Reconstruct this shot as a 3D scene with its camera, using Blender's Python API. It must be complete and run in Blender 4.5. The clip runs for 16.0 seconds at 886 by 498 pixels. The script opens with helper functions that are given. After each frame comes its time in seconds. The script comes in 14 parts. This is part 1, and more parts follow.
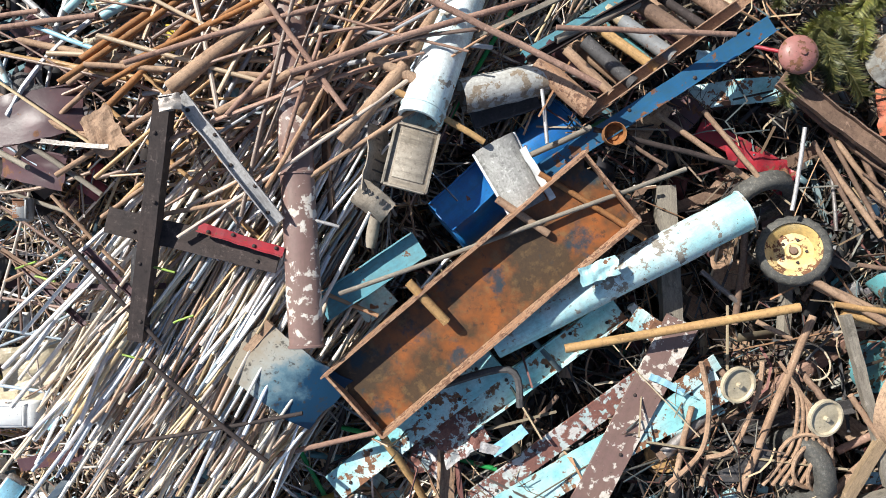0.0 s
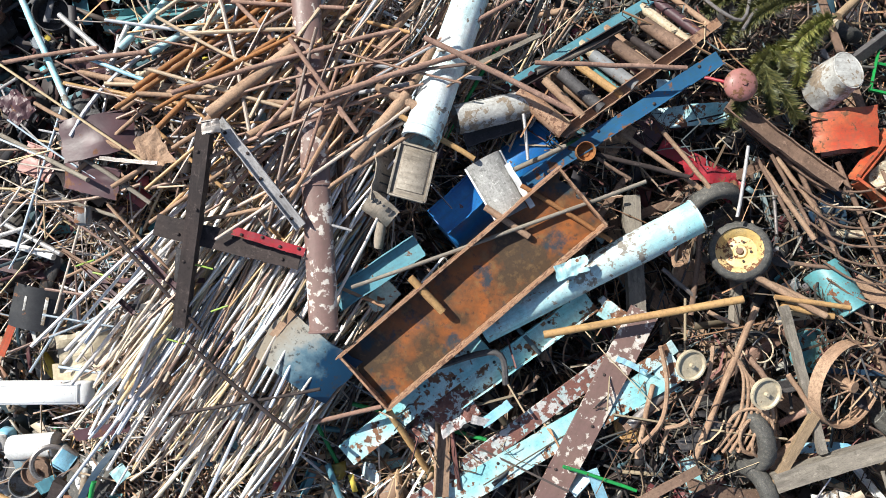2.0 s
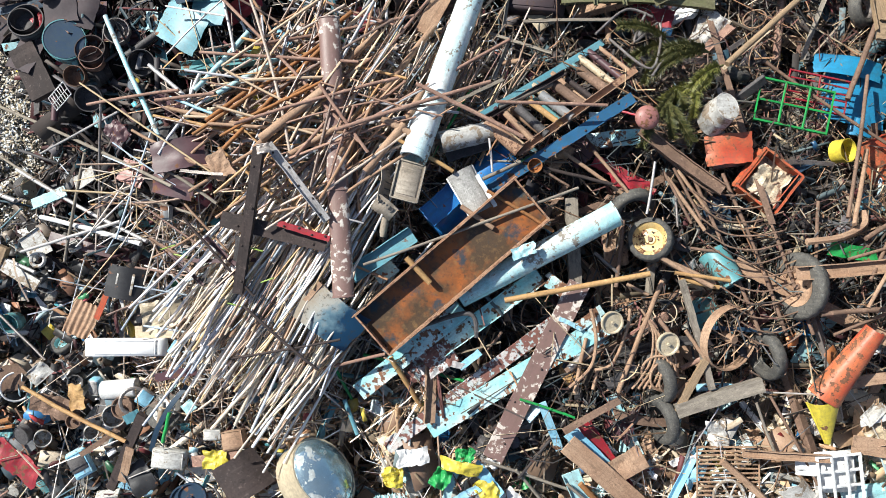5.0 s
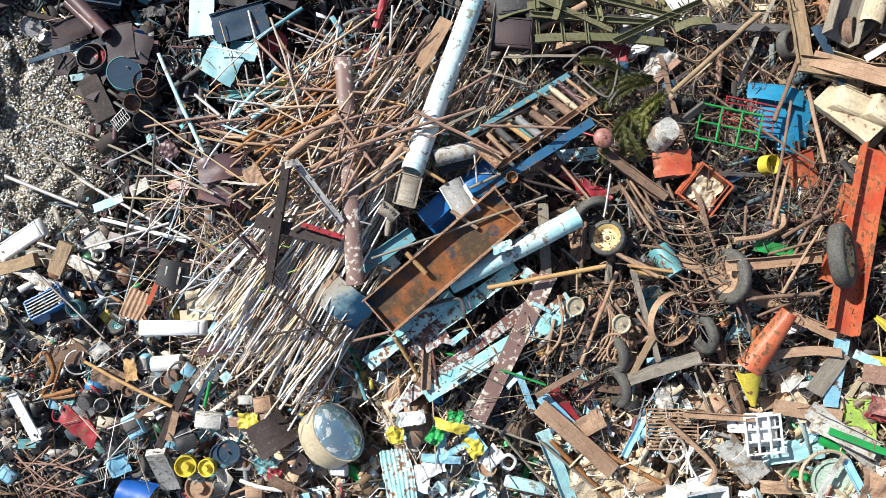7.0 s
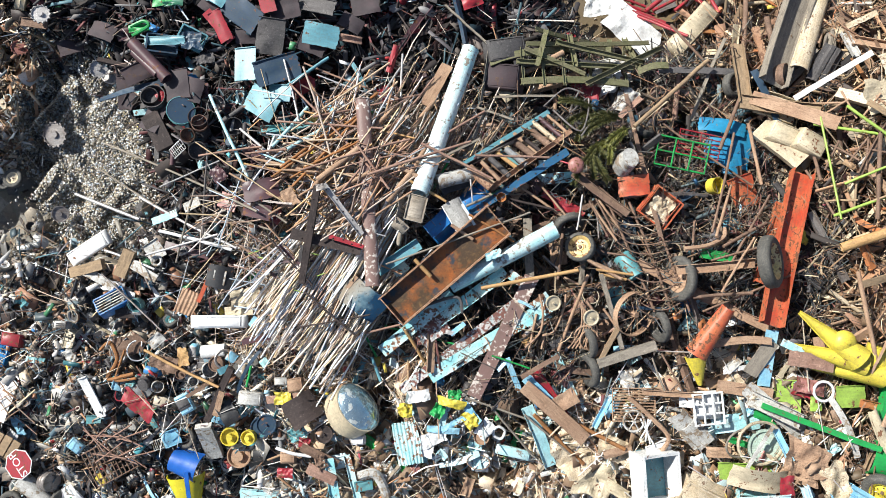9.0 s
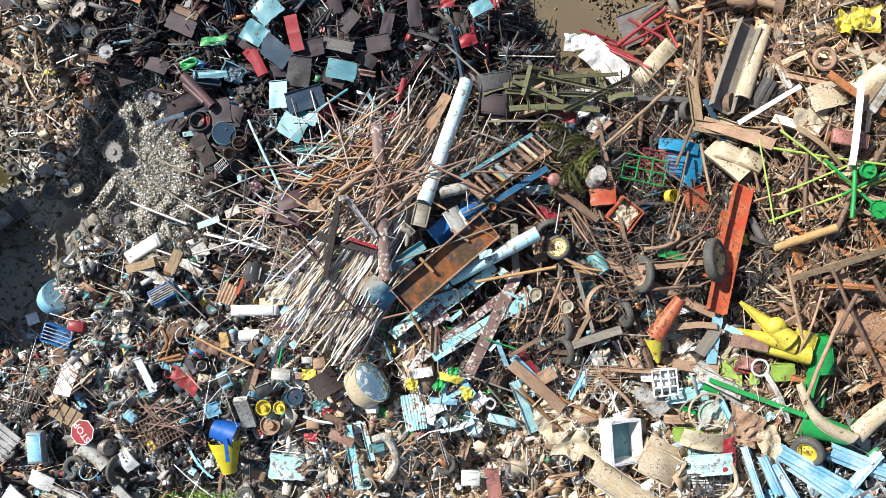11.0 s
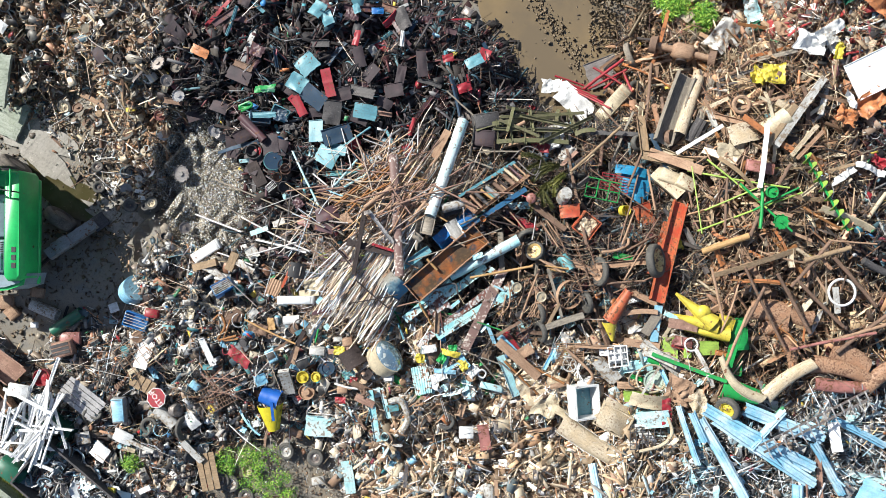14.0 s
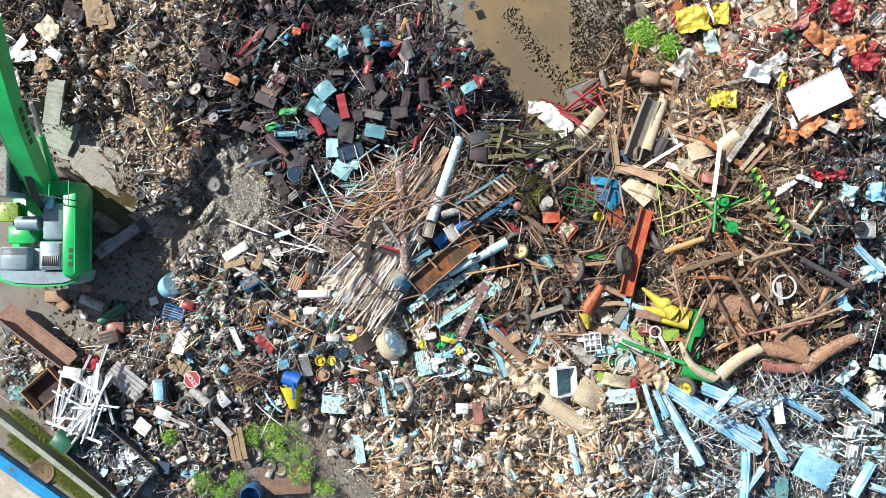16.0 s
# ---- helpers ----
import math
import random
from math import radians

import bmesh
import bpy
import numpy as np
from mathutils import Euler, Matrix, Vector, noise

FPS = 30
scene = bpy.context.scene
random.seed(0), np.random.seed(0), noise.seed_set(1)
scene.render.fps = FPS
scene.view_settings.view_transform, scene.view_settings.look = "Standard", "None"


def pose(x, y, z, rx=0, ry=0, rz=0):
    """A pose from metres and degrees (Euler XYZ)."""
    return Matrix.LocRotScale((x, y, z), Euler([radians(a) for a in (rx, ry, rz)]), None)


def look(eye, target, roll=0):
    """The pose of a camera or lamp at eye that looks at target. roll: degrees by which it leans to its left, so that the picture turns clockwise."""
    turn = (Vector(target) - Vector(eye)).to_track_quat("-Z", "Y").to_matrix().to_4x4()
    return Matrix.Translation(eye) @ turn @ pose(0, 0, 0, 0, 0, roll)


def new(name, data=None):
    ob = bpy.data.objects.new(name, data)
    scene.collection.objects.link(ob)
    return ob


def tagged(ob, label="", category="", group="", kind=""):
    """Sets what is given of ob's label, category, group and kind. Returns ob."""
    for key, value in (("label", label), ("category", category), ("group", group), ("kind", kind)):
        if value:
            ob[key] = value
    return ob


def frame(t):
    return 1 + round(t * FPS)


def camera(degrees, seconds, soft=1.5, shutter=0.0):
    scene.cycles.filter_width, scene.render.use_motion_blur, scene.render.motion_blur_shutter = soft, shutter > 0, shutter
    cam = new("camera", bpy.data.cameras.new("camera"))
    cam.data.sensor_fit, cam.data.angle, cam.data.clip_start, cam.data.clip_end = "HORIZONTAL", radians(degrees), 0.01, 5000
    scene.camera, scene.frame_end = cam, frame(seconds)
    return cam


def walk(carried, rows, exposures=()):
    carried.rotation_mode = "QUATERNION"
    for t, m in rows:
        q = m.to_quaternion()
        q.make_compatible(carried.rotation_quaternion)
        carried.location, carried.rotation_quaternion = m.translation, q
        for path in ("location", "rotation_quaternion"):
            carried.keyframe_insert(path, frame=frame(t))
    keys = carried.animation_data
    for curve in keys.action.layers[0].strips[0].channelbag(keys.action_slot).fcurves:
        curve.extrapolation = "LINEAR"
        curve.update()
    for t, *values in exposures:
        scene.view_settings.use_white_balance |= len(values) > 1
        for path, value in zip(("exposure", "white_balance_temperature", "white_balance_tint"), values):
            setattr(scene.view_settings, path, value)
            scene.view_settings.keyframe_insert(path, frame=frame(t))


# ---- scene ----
cam = camera(60.0, 16.0, 0.6)
METRES, EYE, TILT, LEAN, TURN = 20.0, 9.2, -90.0, 0.0, 0.0
ROWS = [
    (0.0, 0.0, 0.0, 0.0, 0.0, 0.0, 0.0),
    (0.5, 0.0005, -0.0117, -0.0001, 0.08, 0.07, 0.0),
    (1.0, 0.001, -0.0241, -0.0004, 0.13, 0.11, -0.01),
    (1.5, 0.0018, -0.0387, -0.001, 0.2, 0.15, -0.02),
    (2.0, 0.0031, -0.0539, -0.0011, 0.24, 0.21, -0.03),
    (2.5, 0.0045, -0.0719, -0.002, 0.27, 0.26, -0.05),
    (3.0, 0.0065, -0.091, -0.0036, 0.33, 0.3, -0.05),
    (3.5, 0.0081, -0.1133, -0.0055, 0.39, 0.34, -0.05),
    (4.0, 0.01, -0.1346, -0.0072, 0.43, 0.39, -0.07),
    (4.5, 0.0121, -0.1592, -0.0094, 0.48, 0.44, -0.09),
    (7.0, 0.0223, -0.2925, -0.0156, 0.72, 0.54, -0.1),
    (7.5, 0.0231, -0.3224, -0.0141, 0.72, 0.52, -0.1),
    (8.0, 0.0224, -0.3552, -0.0121, 0.71, 0.53, -0.08),
    (8.5, 0.022, -0.3879, -0.0101, 0.73, 0.5, -0.09),
    (9.0, 0.0218, -0.4226, -0.0093, 0.68, 0.49, -0.09),
    (11.5, 0.0232, -0.6088, -0.01, 0.69, 0.45, -0.14),
    (12.0, 0.0228, -0.6505, -0.0094, 0.68, 0.44, -0.16),
    (12.5, 0.0225, -0.6909, -0.0097, 0.66, 0.44, -0.16),
    (13.0, 0.0221, -0.7328, -0.0089, 0.66, 0.46, -0.16),
    (13.5, 0.0219, -0.7729, -0.0081, 0.65, 0.45, -0.15),
    (14.0, 0.0221, -0.8165, -0.007, 0.62, 0.44, -0.15),
    (14.5, 0.0229, -0.8595, -0.0066, 0.59, 0.46, -0.15),
    (15.0, 0.0229, -0.9057, -0.0064, 0.56, 0.44, -0.15),
    (15.5, 0.023, -0.9509, -0.0066, 0.52, 0.43, -0.14),
    (16.0, 0.0231, -0.9983, -0.0072, 0.5, 0.44, -0.15),
]
walk(cam, [(t, pose(0, 0, EYE, TILT, LEAN, TURN) @ pose(METRES * x, METRES * y, METRES * z, 90 + pitch, roll, yaw)) for t, x, y, z, yaw, pitch, roll in ROWS])

# ---- light: low warm sun from the upper left of the yard, clear sky ----
SUN_AZ, SUN_EL = -55.0, 40.0     # degrees clockwise from +y, degrees above the ground
scene.view_settings.exposure = 0.6
world = bpy.data.worlds.new("sky")
scene.world = world
world.use_nodes = True
wn = world.node_tree.nodes
sky = wn.new("ShaderNodeTexSky")
sky.sky_type, sky.sun_disc = "NISHITA", False
sky.sun_elevation, sky.sun_rotation = radians(SUN_EL), radians(SUN_AZ)
wn["Background"].inputs[1].default_value = 0.08
world.node_tree.links.new(sky.outputs[0], wn["Background"].inputs[0])
sun_data = bpy.data.lights.new("sun", "SUN")
sun_data.energy, sun_data.angle, sun_data.color = 5.0, radians(0.55), (0.985, 0.975, 0.90)
sun = new("sun", sun_data)
sx, sy = math.sin(radians(SUN_AZ)), math.cos(radians(SUN_AZ))
sun.matrix_world = look((40 * sx * math.cos(radians(SUN_EL)), 40 * sy * math.cos(radians(SUN_EL)), 40 * math.sin(radians(SUN_EL))), (0, 0, 0))

# ---- materials ----
def _nodes(name):
    m = bpy.data.materials.new(name)
    m.use_nodes = True
    return m, m.node_tree.nodes, m.node_tree.links, m.node_tree.nodes["Principled BSDF"]


def _noise(n, l, scale, detail=4.0, rough=0.6, per="object", stretch=None):
    """A 4D noise in metres of the object's own space; every object gets its own slice of it."""
    tc = n.new("ShaderNodeTexCoord")
    info = n.new("ShaderNodeObjectInfo")
    mul = n.new("ShaderNodeMath")
    mul.operation = "MULTIPLY"
    mul.inputs[1].default_value = 37.0
    l.new(info.outputs["Random"], mul.inputs[0])
    t = n.new("ShaderNodeTexNoise")
    t.noise_dimensions = "4D"
    t.inputs["Scale"].default_value, t.inputs["Detail"].default_value, t.inputs["Roughness"].default_value = scale, detail, rough
    l.new(mul.outputs[0], t.inputs["W"])
    if stretch:
        mp = n.new("ShaderNodeMapping")
        mp.inputs["Scale"].default_value = stretch
        l.new(tc.outputs["Object"], mp.inputs["Vector"])
        l.new(mp.outputs[0], t.inputs["Vector"])
    else:
        l.new(tc.outputs["Object"], t.inputs["Vector"])
    return t.outputs["Fac"]


def _ramp(n, l, fac, stops, mode="LINEAR"):
    r = n.new("ShaderNodeValToRGB")
    r.color_ramp.interpolation = mode
    e = r.color_ramp.elements
    while len(e) < len(stops):
        e.new(0.5)
    for k, (p, c) in zip(e, stops):
        k.position = p
        k.color = (*c, 1) if len(c) == 3 else c
    l.new(fac, r.inputs[0])
    return r.outputs[0]


def _mix(n, l, fac, a, b, mode="MIX"):
    m = n.new("ShaderNodeMix")
    m.data_type, m.blend_type = "RGBA", mode
    for s, v in ((m.inputs[0], fac), (m.inputs[6], a), (m.inputs[7], b)):
        if isinstance(v, (int, float)):
            s.default_value = v
        elif isinstance(v, tuple):
            s.default_value = (*v, 1)
        else:
            l.new(v, s)
    return m.outputs[2]


def _bump(n, l, fac, bsdf, strength=0.4, dist=0.01):
    b = n.new("ShaderNodeBump")
    b.inputs["Strength"].default_value, b.inputs["Distance"].default_value = strength, dist
    l.new(fac, b.inputs["Height"])
    l.new(b.outputs[0], bsdf.inputs["Normal"])


def painted(name, rgb, wear=0.45, rust=((0.085, 0.04, 0.025), (0.22, 0.095, 0.045)), rough=0.45, dirt=0.45, scale=5.0, second=None, metal=0.0):
    """Weathered paint: a second tone, streaks and specks of grime, and rust or bare metal where it has flaked off. wear 0 to 1."""
    m, n, l, b = _nodes(name)
    big, fine = _noise(n, l, scale * 0.5, 4), _noise(n, l, scale * 6, 7, 0.72)
    tone = second or tuple(c * 0.7 for c in rgb)
    paint = _mix(n, l, _ramp(n, l, big, ((0.40, (0, 0, 0)), (0.62, (1, 1, 1)))), rgb, tone)
    streak = _noise(n, l, scale * 1.2, 6, 0.7, stretch=(0.5, 5, 5))
    grime = _mix(n, l, _ramp(n, l, streak, ((0.46, (0, 0, 0)), (0.8, (dirt,) * 3))), paint, tuple(min(g, 0.8 * c + 0.025) for g, c in zip((0.10, 0.075, 0.055), rgb)))
    grime = _mix(n, l, _ramp(n, l, fine, ((0.42, (0, 0, 0)), (0.72, (dirt,) * 3))), grime, tuple(min(g, 0.9 * c + 0.03) for g, c in zip((0.12, 0.09, 0.07), rgb)))
    grime = _mix(n, l, _ramp(n, l, _noise(n, l, 55, 3, 0.6), ((0.66, (0, 0, 0)), (0.70, (0.75,) * 3))), grime, (0.05, 0.04, 0.035))
    flake = _noise(n, l, scale * 2.4, 10, 0.66)
    drift = n.new("ShaderNodeMath")
    drift.operation = "MULTIPLY_ADD"
    drift.inputs[1].default_value = 0.55
    l.new(big, drift.inputs[0])
    l.new(flake, drift.inputs[2])
    edge = 0.62 + 0.36 * (1 - wear)
    mask = _ramp(n, l, drift.outputs[0], ((max(0.0, edge - 0.012), (0, 0, 0)), (edge + 0.012, (1, 1, 1))))
    rusty = _mix(n, l, _ramp(n, l, fine, ((0.35, (0, 0, 0)), (0.65, (1, 1, 1)))), rust[0], rust[1])
    l.new(_mix(n, l, mask, grime, rusty), b.inputs["Base Color"])
    l.new(_ramp(n, l, mask, ((0, (rough,) * 3), (1, (0.85,) * 3))), b.inputs["Roughness"])
    b.inputs["Metallic"].default_value = metal
    _bump(n, l, flake, b, 0.4, 0.008)
    return m


def mottled(name, a, b_, c=None, scale=6.0, rough=0.8, metal=0.0, bump=0.4, stretch=None):
    """Rust, wood, rubber, earth: two or three tones at two scales."""
    m, n, l, b = _nodes(name)
    big, fine = _noise(n, l, scale * 0.4, 4, 0.6, stretch=stretch), _noise(n, l, scale * 6, 6, 0.7, stretch=stretch)
    col = _mix(n, l, _ramp(n, l, big, ((0.36, (0, 0, 0)), (0.64, (1, 1, 1)))), a, b_)
    col = _mix(n, l, _ramp(n, l, fine, ((0.48, (0, 0, 0)), (0.72, (0.8,) * 3))), col, c or tuple(0.45 * x for x in a))
    scuff = _noise(n, l, scale * 3.2, 8, 0.75)
    col = _mix(n, l, _ramp(n, l, scuff, ((0.57, (0, 0, 0)), (0.63, (0.55,) * 3))), col, tuple(min(0.8, 1.9 * x + 0.03) for x in b_))
    col = _mix(n, l, _ramp(n, l, _noise(n, l, scale * 1.7, 7, 0.7), ((0.56, (0, 0, 0)), (0.66, (0.75,) * 3))), col, tuple(0.35 * x for x in a))
    streak = _noise(n, l, scale * 0.9, 6, 0.7, stretch=stretch or (0.35, 3.5, 3.5))
    col = _mix(n, l, _ramp(n, l, streak, ((0.5, (0, 0, 0)), (0.66, (0.7,) * 3))), col, tuple(0.5 * x for x in b_))
    col = _mix(n, l, _ramp(n, l, streak, ((0.28, (0.5,) * 3), (0.42, (0, 0, 0)))), col, tuple(min(0.8, 1.45 * x + 0.02) for x in b_))
    l.new(col, b.inputs["Base Color"])
    b.inputs["Roughness"].default_value, b.inputs["Metallic"].default_value = rough, metal
    b.inputs["Specular IOR Level"].default_value = 0.35
    _bump(n, l, fine, b, bump, 0.008)
    return m


def palette(name, colours, rough=0.6, metal=0.0, wear=0.35, low=0.25, single_things=False):
    """For heaps joined in one mesh: each loose piece takes one colour of the palette, then grime and rust."""
    m, n, l, b = _nodes(name)
    geo = n.new("ShaderNodeNewGeometry")
    k = len(colours)
    geo_random = n.new("ShaderNodeObjectInfo").outputs["Random"] if single_things else geo.outputs["Random Per Island"]
    col = _ramp(n, l, geo_random, [(i / k, c) for i, c in enumerate(colours)], "CONSTANT")
    jump = n.new("ShaderNodeMath")
    jump.operation = "MULTIPLY"
    jump.inputs[1].default_value = 917.0
    frac = n.new("ShaderNodeMath")
    frac.operation = "FRACT"
    l.new(geo_random, jump.inputs[0])
    l.new(jump.outputs[0], frac.inputs[0])
    shade = _ramp(n, l, frac.outputs[0], ((0, (low,) * 3), (0.6, (0.88,) * 3), (1, (1.35,) * 3)))
    col = _mix(n, l, 1.0, col, shade, "MULTIPLY")
    mid, fine = _noise(n, l, 6.0, 5, 0.65), _noise(n, l, 32.0, 5, 0.7)
    col = _mix(n, l, _ramp(n, l, mid, ((0.68 - 0.3 * wear, (0, 0, 0)), (0.74 - 0.3 * wear, (0.75,) * 3))), col, (0.12, 0.065, 0.04))
    col = _mix(n, l, _ramp(n, l, fine, ((0.5, (0, 0, 0)), (0.75, (0.5,) * 3))), col, (0.05, 0.04, 0.035))
    l.new(col, b.inputs["Base Color"])
    b.inputs["Roughness"].default_value, b.inputs["Metallic"].default_value = rough, metal
    _bump(n, l, fine, b, 0.3, 0.006)
    return m


RUST = mottled("rust_brown", (0.15, 0.095, 0.068), (0.24, 0.15, 0.105), (0.06, 0.035, 0.03), 7)
RUST_RED = mottled("rust_red", (0.25, 0.14, 0.105), (0.36, 0.225, 0.17), (0.10, 0.06, 0.05), 7)
RUST_DARK = mottled("rust_dark", (0.036, 0.027, 0.026), (0.064, 0.045, 0.041), (0.018, 0.015, 0.015), 6)
RUST_ORANGE = mottled("rust_orange", (0.36, 0.15, 0.05), (0.25, 0.12, 0.05), (0.14, 0.07, 0.04), 9)
RUST_TAN = mottled("rust_tan", (0.43, 0.285, 0.19), (0.32, 0.195, 0.125), (0.13, 0.08, 0.06), 8)
OCHRE = mottled("ochre_paint", (0.50, 0.31, 0.13), (0.40, 0.23, 0.10), (0.22, 0.12, 0.06), 6, 0.6)
STEEL = mottled("bare_steel", (0.33, 0.31, 0.30), (0.24, 0.20, 0.18), (0.11, 0.085, 0.075), 8, 0.45, 0.5)
STEEL_PALE = mottled("pale_steel", (0.55, 0.53, 0.52), (0.42, 0.40, 0.40), (0.2, 0.17, 0.15), 8, 0.4, 0.35)
STEEL_DARK = mottled("dark_steel", (0.07, 0.068, 0.07), (0.11, 0.10, 0.10), (0.035, 0.03, 0.03), 7, 0.68, 0.2)
WOOD = mottled("weathered_wood", (0.36, 0.25, 0.15), (0.27, 0.19, 0.12), (0.13, 0.09, 0.06), 5, 0.8, stretch=(1, 6, 6))
WOOD_GREY = mottled("grey_wood", (0.30, 0.26, 0.21), (0.21, 0.18, 0.15), (0.09, 0.08, 0.065), 5, 0.85, stretch=(1, 6, 6))
RUBBER = mottled("tyre_rubber", (0.055, 0.054, 0.052), (0.10, 0.096, 0.088), (0.19, 0.165, 0.135), 9, 0.75)
MUD = mottled("mud", (0.17, 0.125, 0.08), (0.25, 0.185, 0.12), (0.09, 0.065, 0.045), 1.6, 0.55, bump=0.6)
WHITE = painted("white_paint", (0.80, 0.80, 0.79), 0.06, scale=4, dirt=0.35, second=(0.70, 0.70, 0.69))
WHITE_CLEAN = painted("clean_white_paint", (0.86, 0.86, 0.86), 0.0, scale=3, dirt=0.1, second=(0.80, 0.80, 0.80))
PROFILE_BLUE = painted("faded_profile_blue", (0.20, 0.50, 0.70), 0.06, scale=2.5, second=(0.62, 0.78, 0.86), dirt=0.4)
WHITE_OLD = painted("old_white_paint", (0.60, 0.59, 0.56), 0.42, rust=((0.16, 0.12, 0.09), (0.32, 0.25, 0.18)), scale=5, dirt=0.6)
CREAM = painted("cream_paint", (0.64, 0.54, 0.38), 0.18, scale=4)
CYAN = painted("flaked_cyan_paint", (0.26, 0.62, 0.66), 0.42, rust=((0.10, 0.05, 0.035), (0.30, 0.14, 0.07)), scale=4, second=(0.66, 0.82, 0.81))
CYAN_CLEAN = painted("pale_cyan_paint", (0.36, 0.66, 0.71), 0.28, scale=3, second=(0.50, 0.74, 0.76))
CYAN_WHITE = painted("cyan_white_paint", (0.36, 0.70, 0.74), 0.32, rust=((0.16, 0.14, 0.12), (0.34, 0.30, 0.25)), scale=4, second=(0.66, 0.79, 0.80))
RUST_FLAKED = painted("flaked_rust_white", (0.62, 0.56, 0.54), 0.6, rust=((0.11, 0.05, 0.045), (0.24, 0.10, 0.075)), scale=6, second=(0.36, 0.58, 0.60))
SKYBLUE = painted("sky_blue_paint", (0.20, 0.50, 0.70), 0.2, scale=3, second=(0.40, 0.68, 0.80))
SHEETBLUE = painted("dull_sheet_blue", (0.09, 0.28, 0.35), 0.14, scale=4, second=(0.14, 0.35, 0.41))
SEATBLUE = painted("plastic_cyan_blue", (0.012, 0.20, 0.40), 0.1, scale=3, second=(0.015, 0.26, 0.46))
BLUE = painted("blue_paint", (0.012, 0.12, 0.40), 0.16, scale=5, second=(0.02, 0.22, 0.55), rough=0.32)
BLUE_MID = painted("mid_blue_paint", (0.015, 0.13, 0.34), 0.2, scale=4, second=(0.02, 0.19, 0.45))
NAVY = painted("navy_paint", (0.02, 0.05, 0.10), 0.2, scale=4)
RED = painted("red_paint", (0.40, 0.02, 0.032), 0.3, scale=5, dirt=0.6)
ORANGE_RED = painted("orange_red_paint", (0.48, 0.06, 0.025), 0.34, scale=5, second=(0.56, 0.15, 0.06), dirt=0.65)
ORANGE = painted("orange_paint", (0.60, 0.22, 0.08), 0.3, scale=4)
PINKISH = painted("faded_red_paint", (0.42, 0.17, 0.15), 0.35, scale=6)
GREEN = painted("green_paint", (0.015, 0.36, 0.075), 0.22, scale=4)
GREEN_DARK = painted("dark_green_paint", (0.015, 0.14, 0.08), 0.2, scale=4)
LIME = painted("lime_paint", (0.36, 0.55, 0.09), 0.18, scale=4)
YELLOW = painted("yellow_paint", (0.74, 0.60, 0.06), 0.18, scale=4)
BROWNPAINT = painted("flaked_brown_paint", (0.21, 0.125, 0.112), 0.38, rust=((0.66, 0.62, 0.58), (0.50, 0.42, 0.35)), scale=5, second=(0.23, 0.14, 0.12))
MAROON = painted("dull_maroon_paint", (0.072, 0.036, 0.042), 0.3, scale=5, second=(0.11, 0.044, 0.054))
MAROON_DEEP = painted("deep_maroon_plate", (0.034, 0.024, 0.029), 0.2, rust=((0.05, 0.03, 0.025), (0.10, 0.06, 0.045)), scale=5, second=(0.055, 0.032, 0.038), rough=0.75)
TEAL = painted("teal_paint", (0.08, 0.28, 0.31), 0.4, scale=5, second=(0.16, 0.38, 0.40))
BLACK = painted("black_paint", (0.022, 0.022, 0.025), 0.15, scale=4)
GREY = painted("grey_paint", (0.28, 0.29, 0.30), 0.3, scale=4)
DEEP_BLUE = painted("deep_blue_paint", (0.012, 0.075, 0.17), 0.25, scale=4, second=(0.015, 0.11, 0.25))


def trough_rust(name):
    """Sheet steel rusted in patches: olive brown, bright orange, and dark blue-green where the old paint holds."""
    m, n, l, b = _nodes(name)
    one, two, fine = _noise(n, l, 2.2, 5, 0.6), _noise(n, l, 3.1, 6, 0.62), _noise(n, l, 34, 6, 0.7)
    col = _mix(n, l, fine, (0.10, 0.058, 0.026), (0.04, 0.026, 0.018))
    col = _mix(n, l, _ramp(n, l, one, ((0.47, (0, 0, 0)), (0.66, (1, 1, 1)))), col, (0.36, 0.105, 0.02))
    col = _mix(n, l, _ramp(n, l, _noise(n, l, 9, 6, 0.7), ((0.52, (0, 0, 0)), (0.66, (0.7,) * 3))), col, (0.20, 0.12, 0.05))
    col = _mix(n, l, _ramp(n, l, two, ((0.55, (0, 0, 0)), (0.62, (0.85,) * 3))), col, (0.012, 0.04, 0.06))
    col = _mix(n, l, _ramp(n, l, _noise(n, l, 14, 7, 0.7), ((0.55, (0, 0, 0)), (0.66, (0.8,) * 3))), col, (0.05, 0.032, 0.022))
    l.new(col, b.inputs["Base Color"])
    b.inputs["Roughness"].default_value = 0.6
    _bump(n, l, fine, b, 0.4, 0.006)
    return m


TROUGH = trough_rust("rusted_blue_tin")


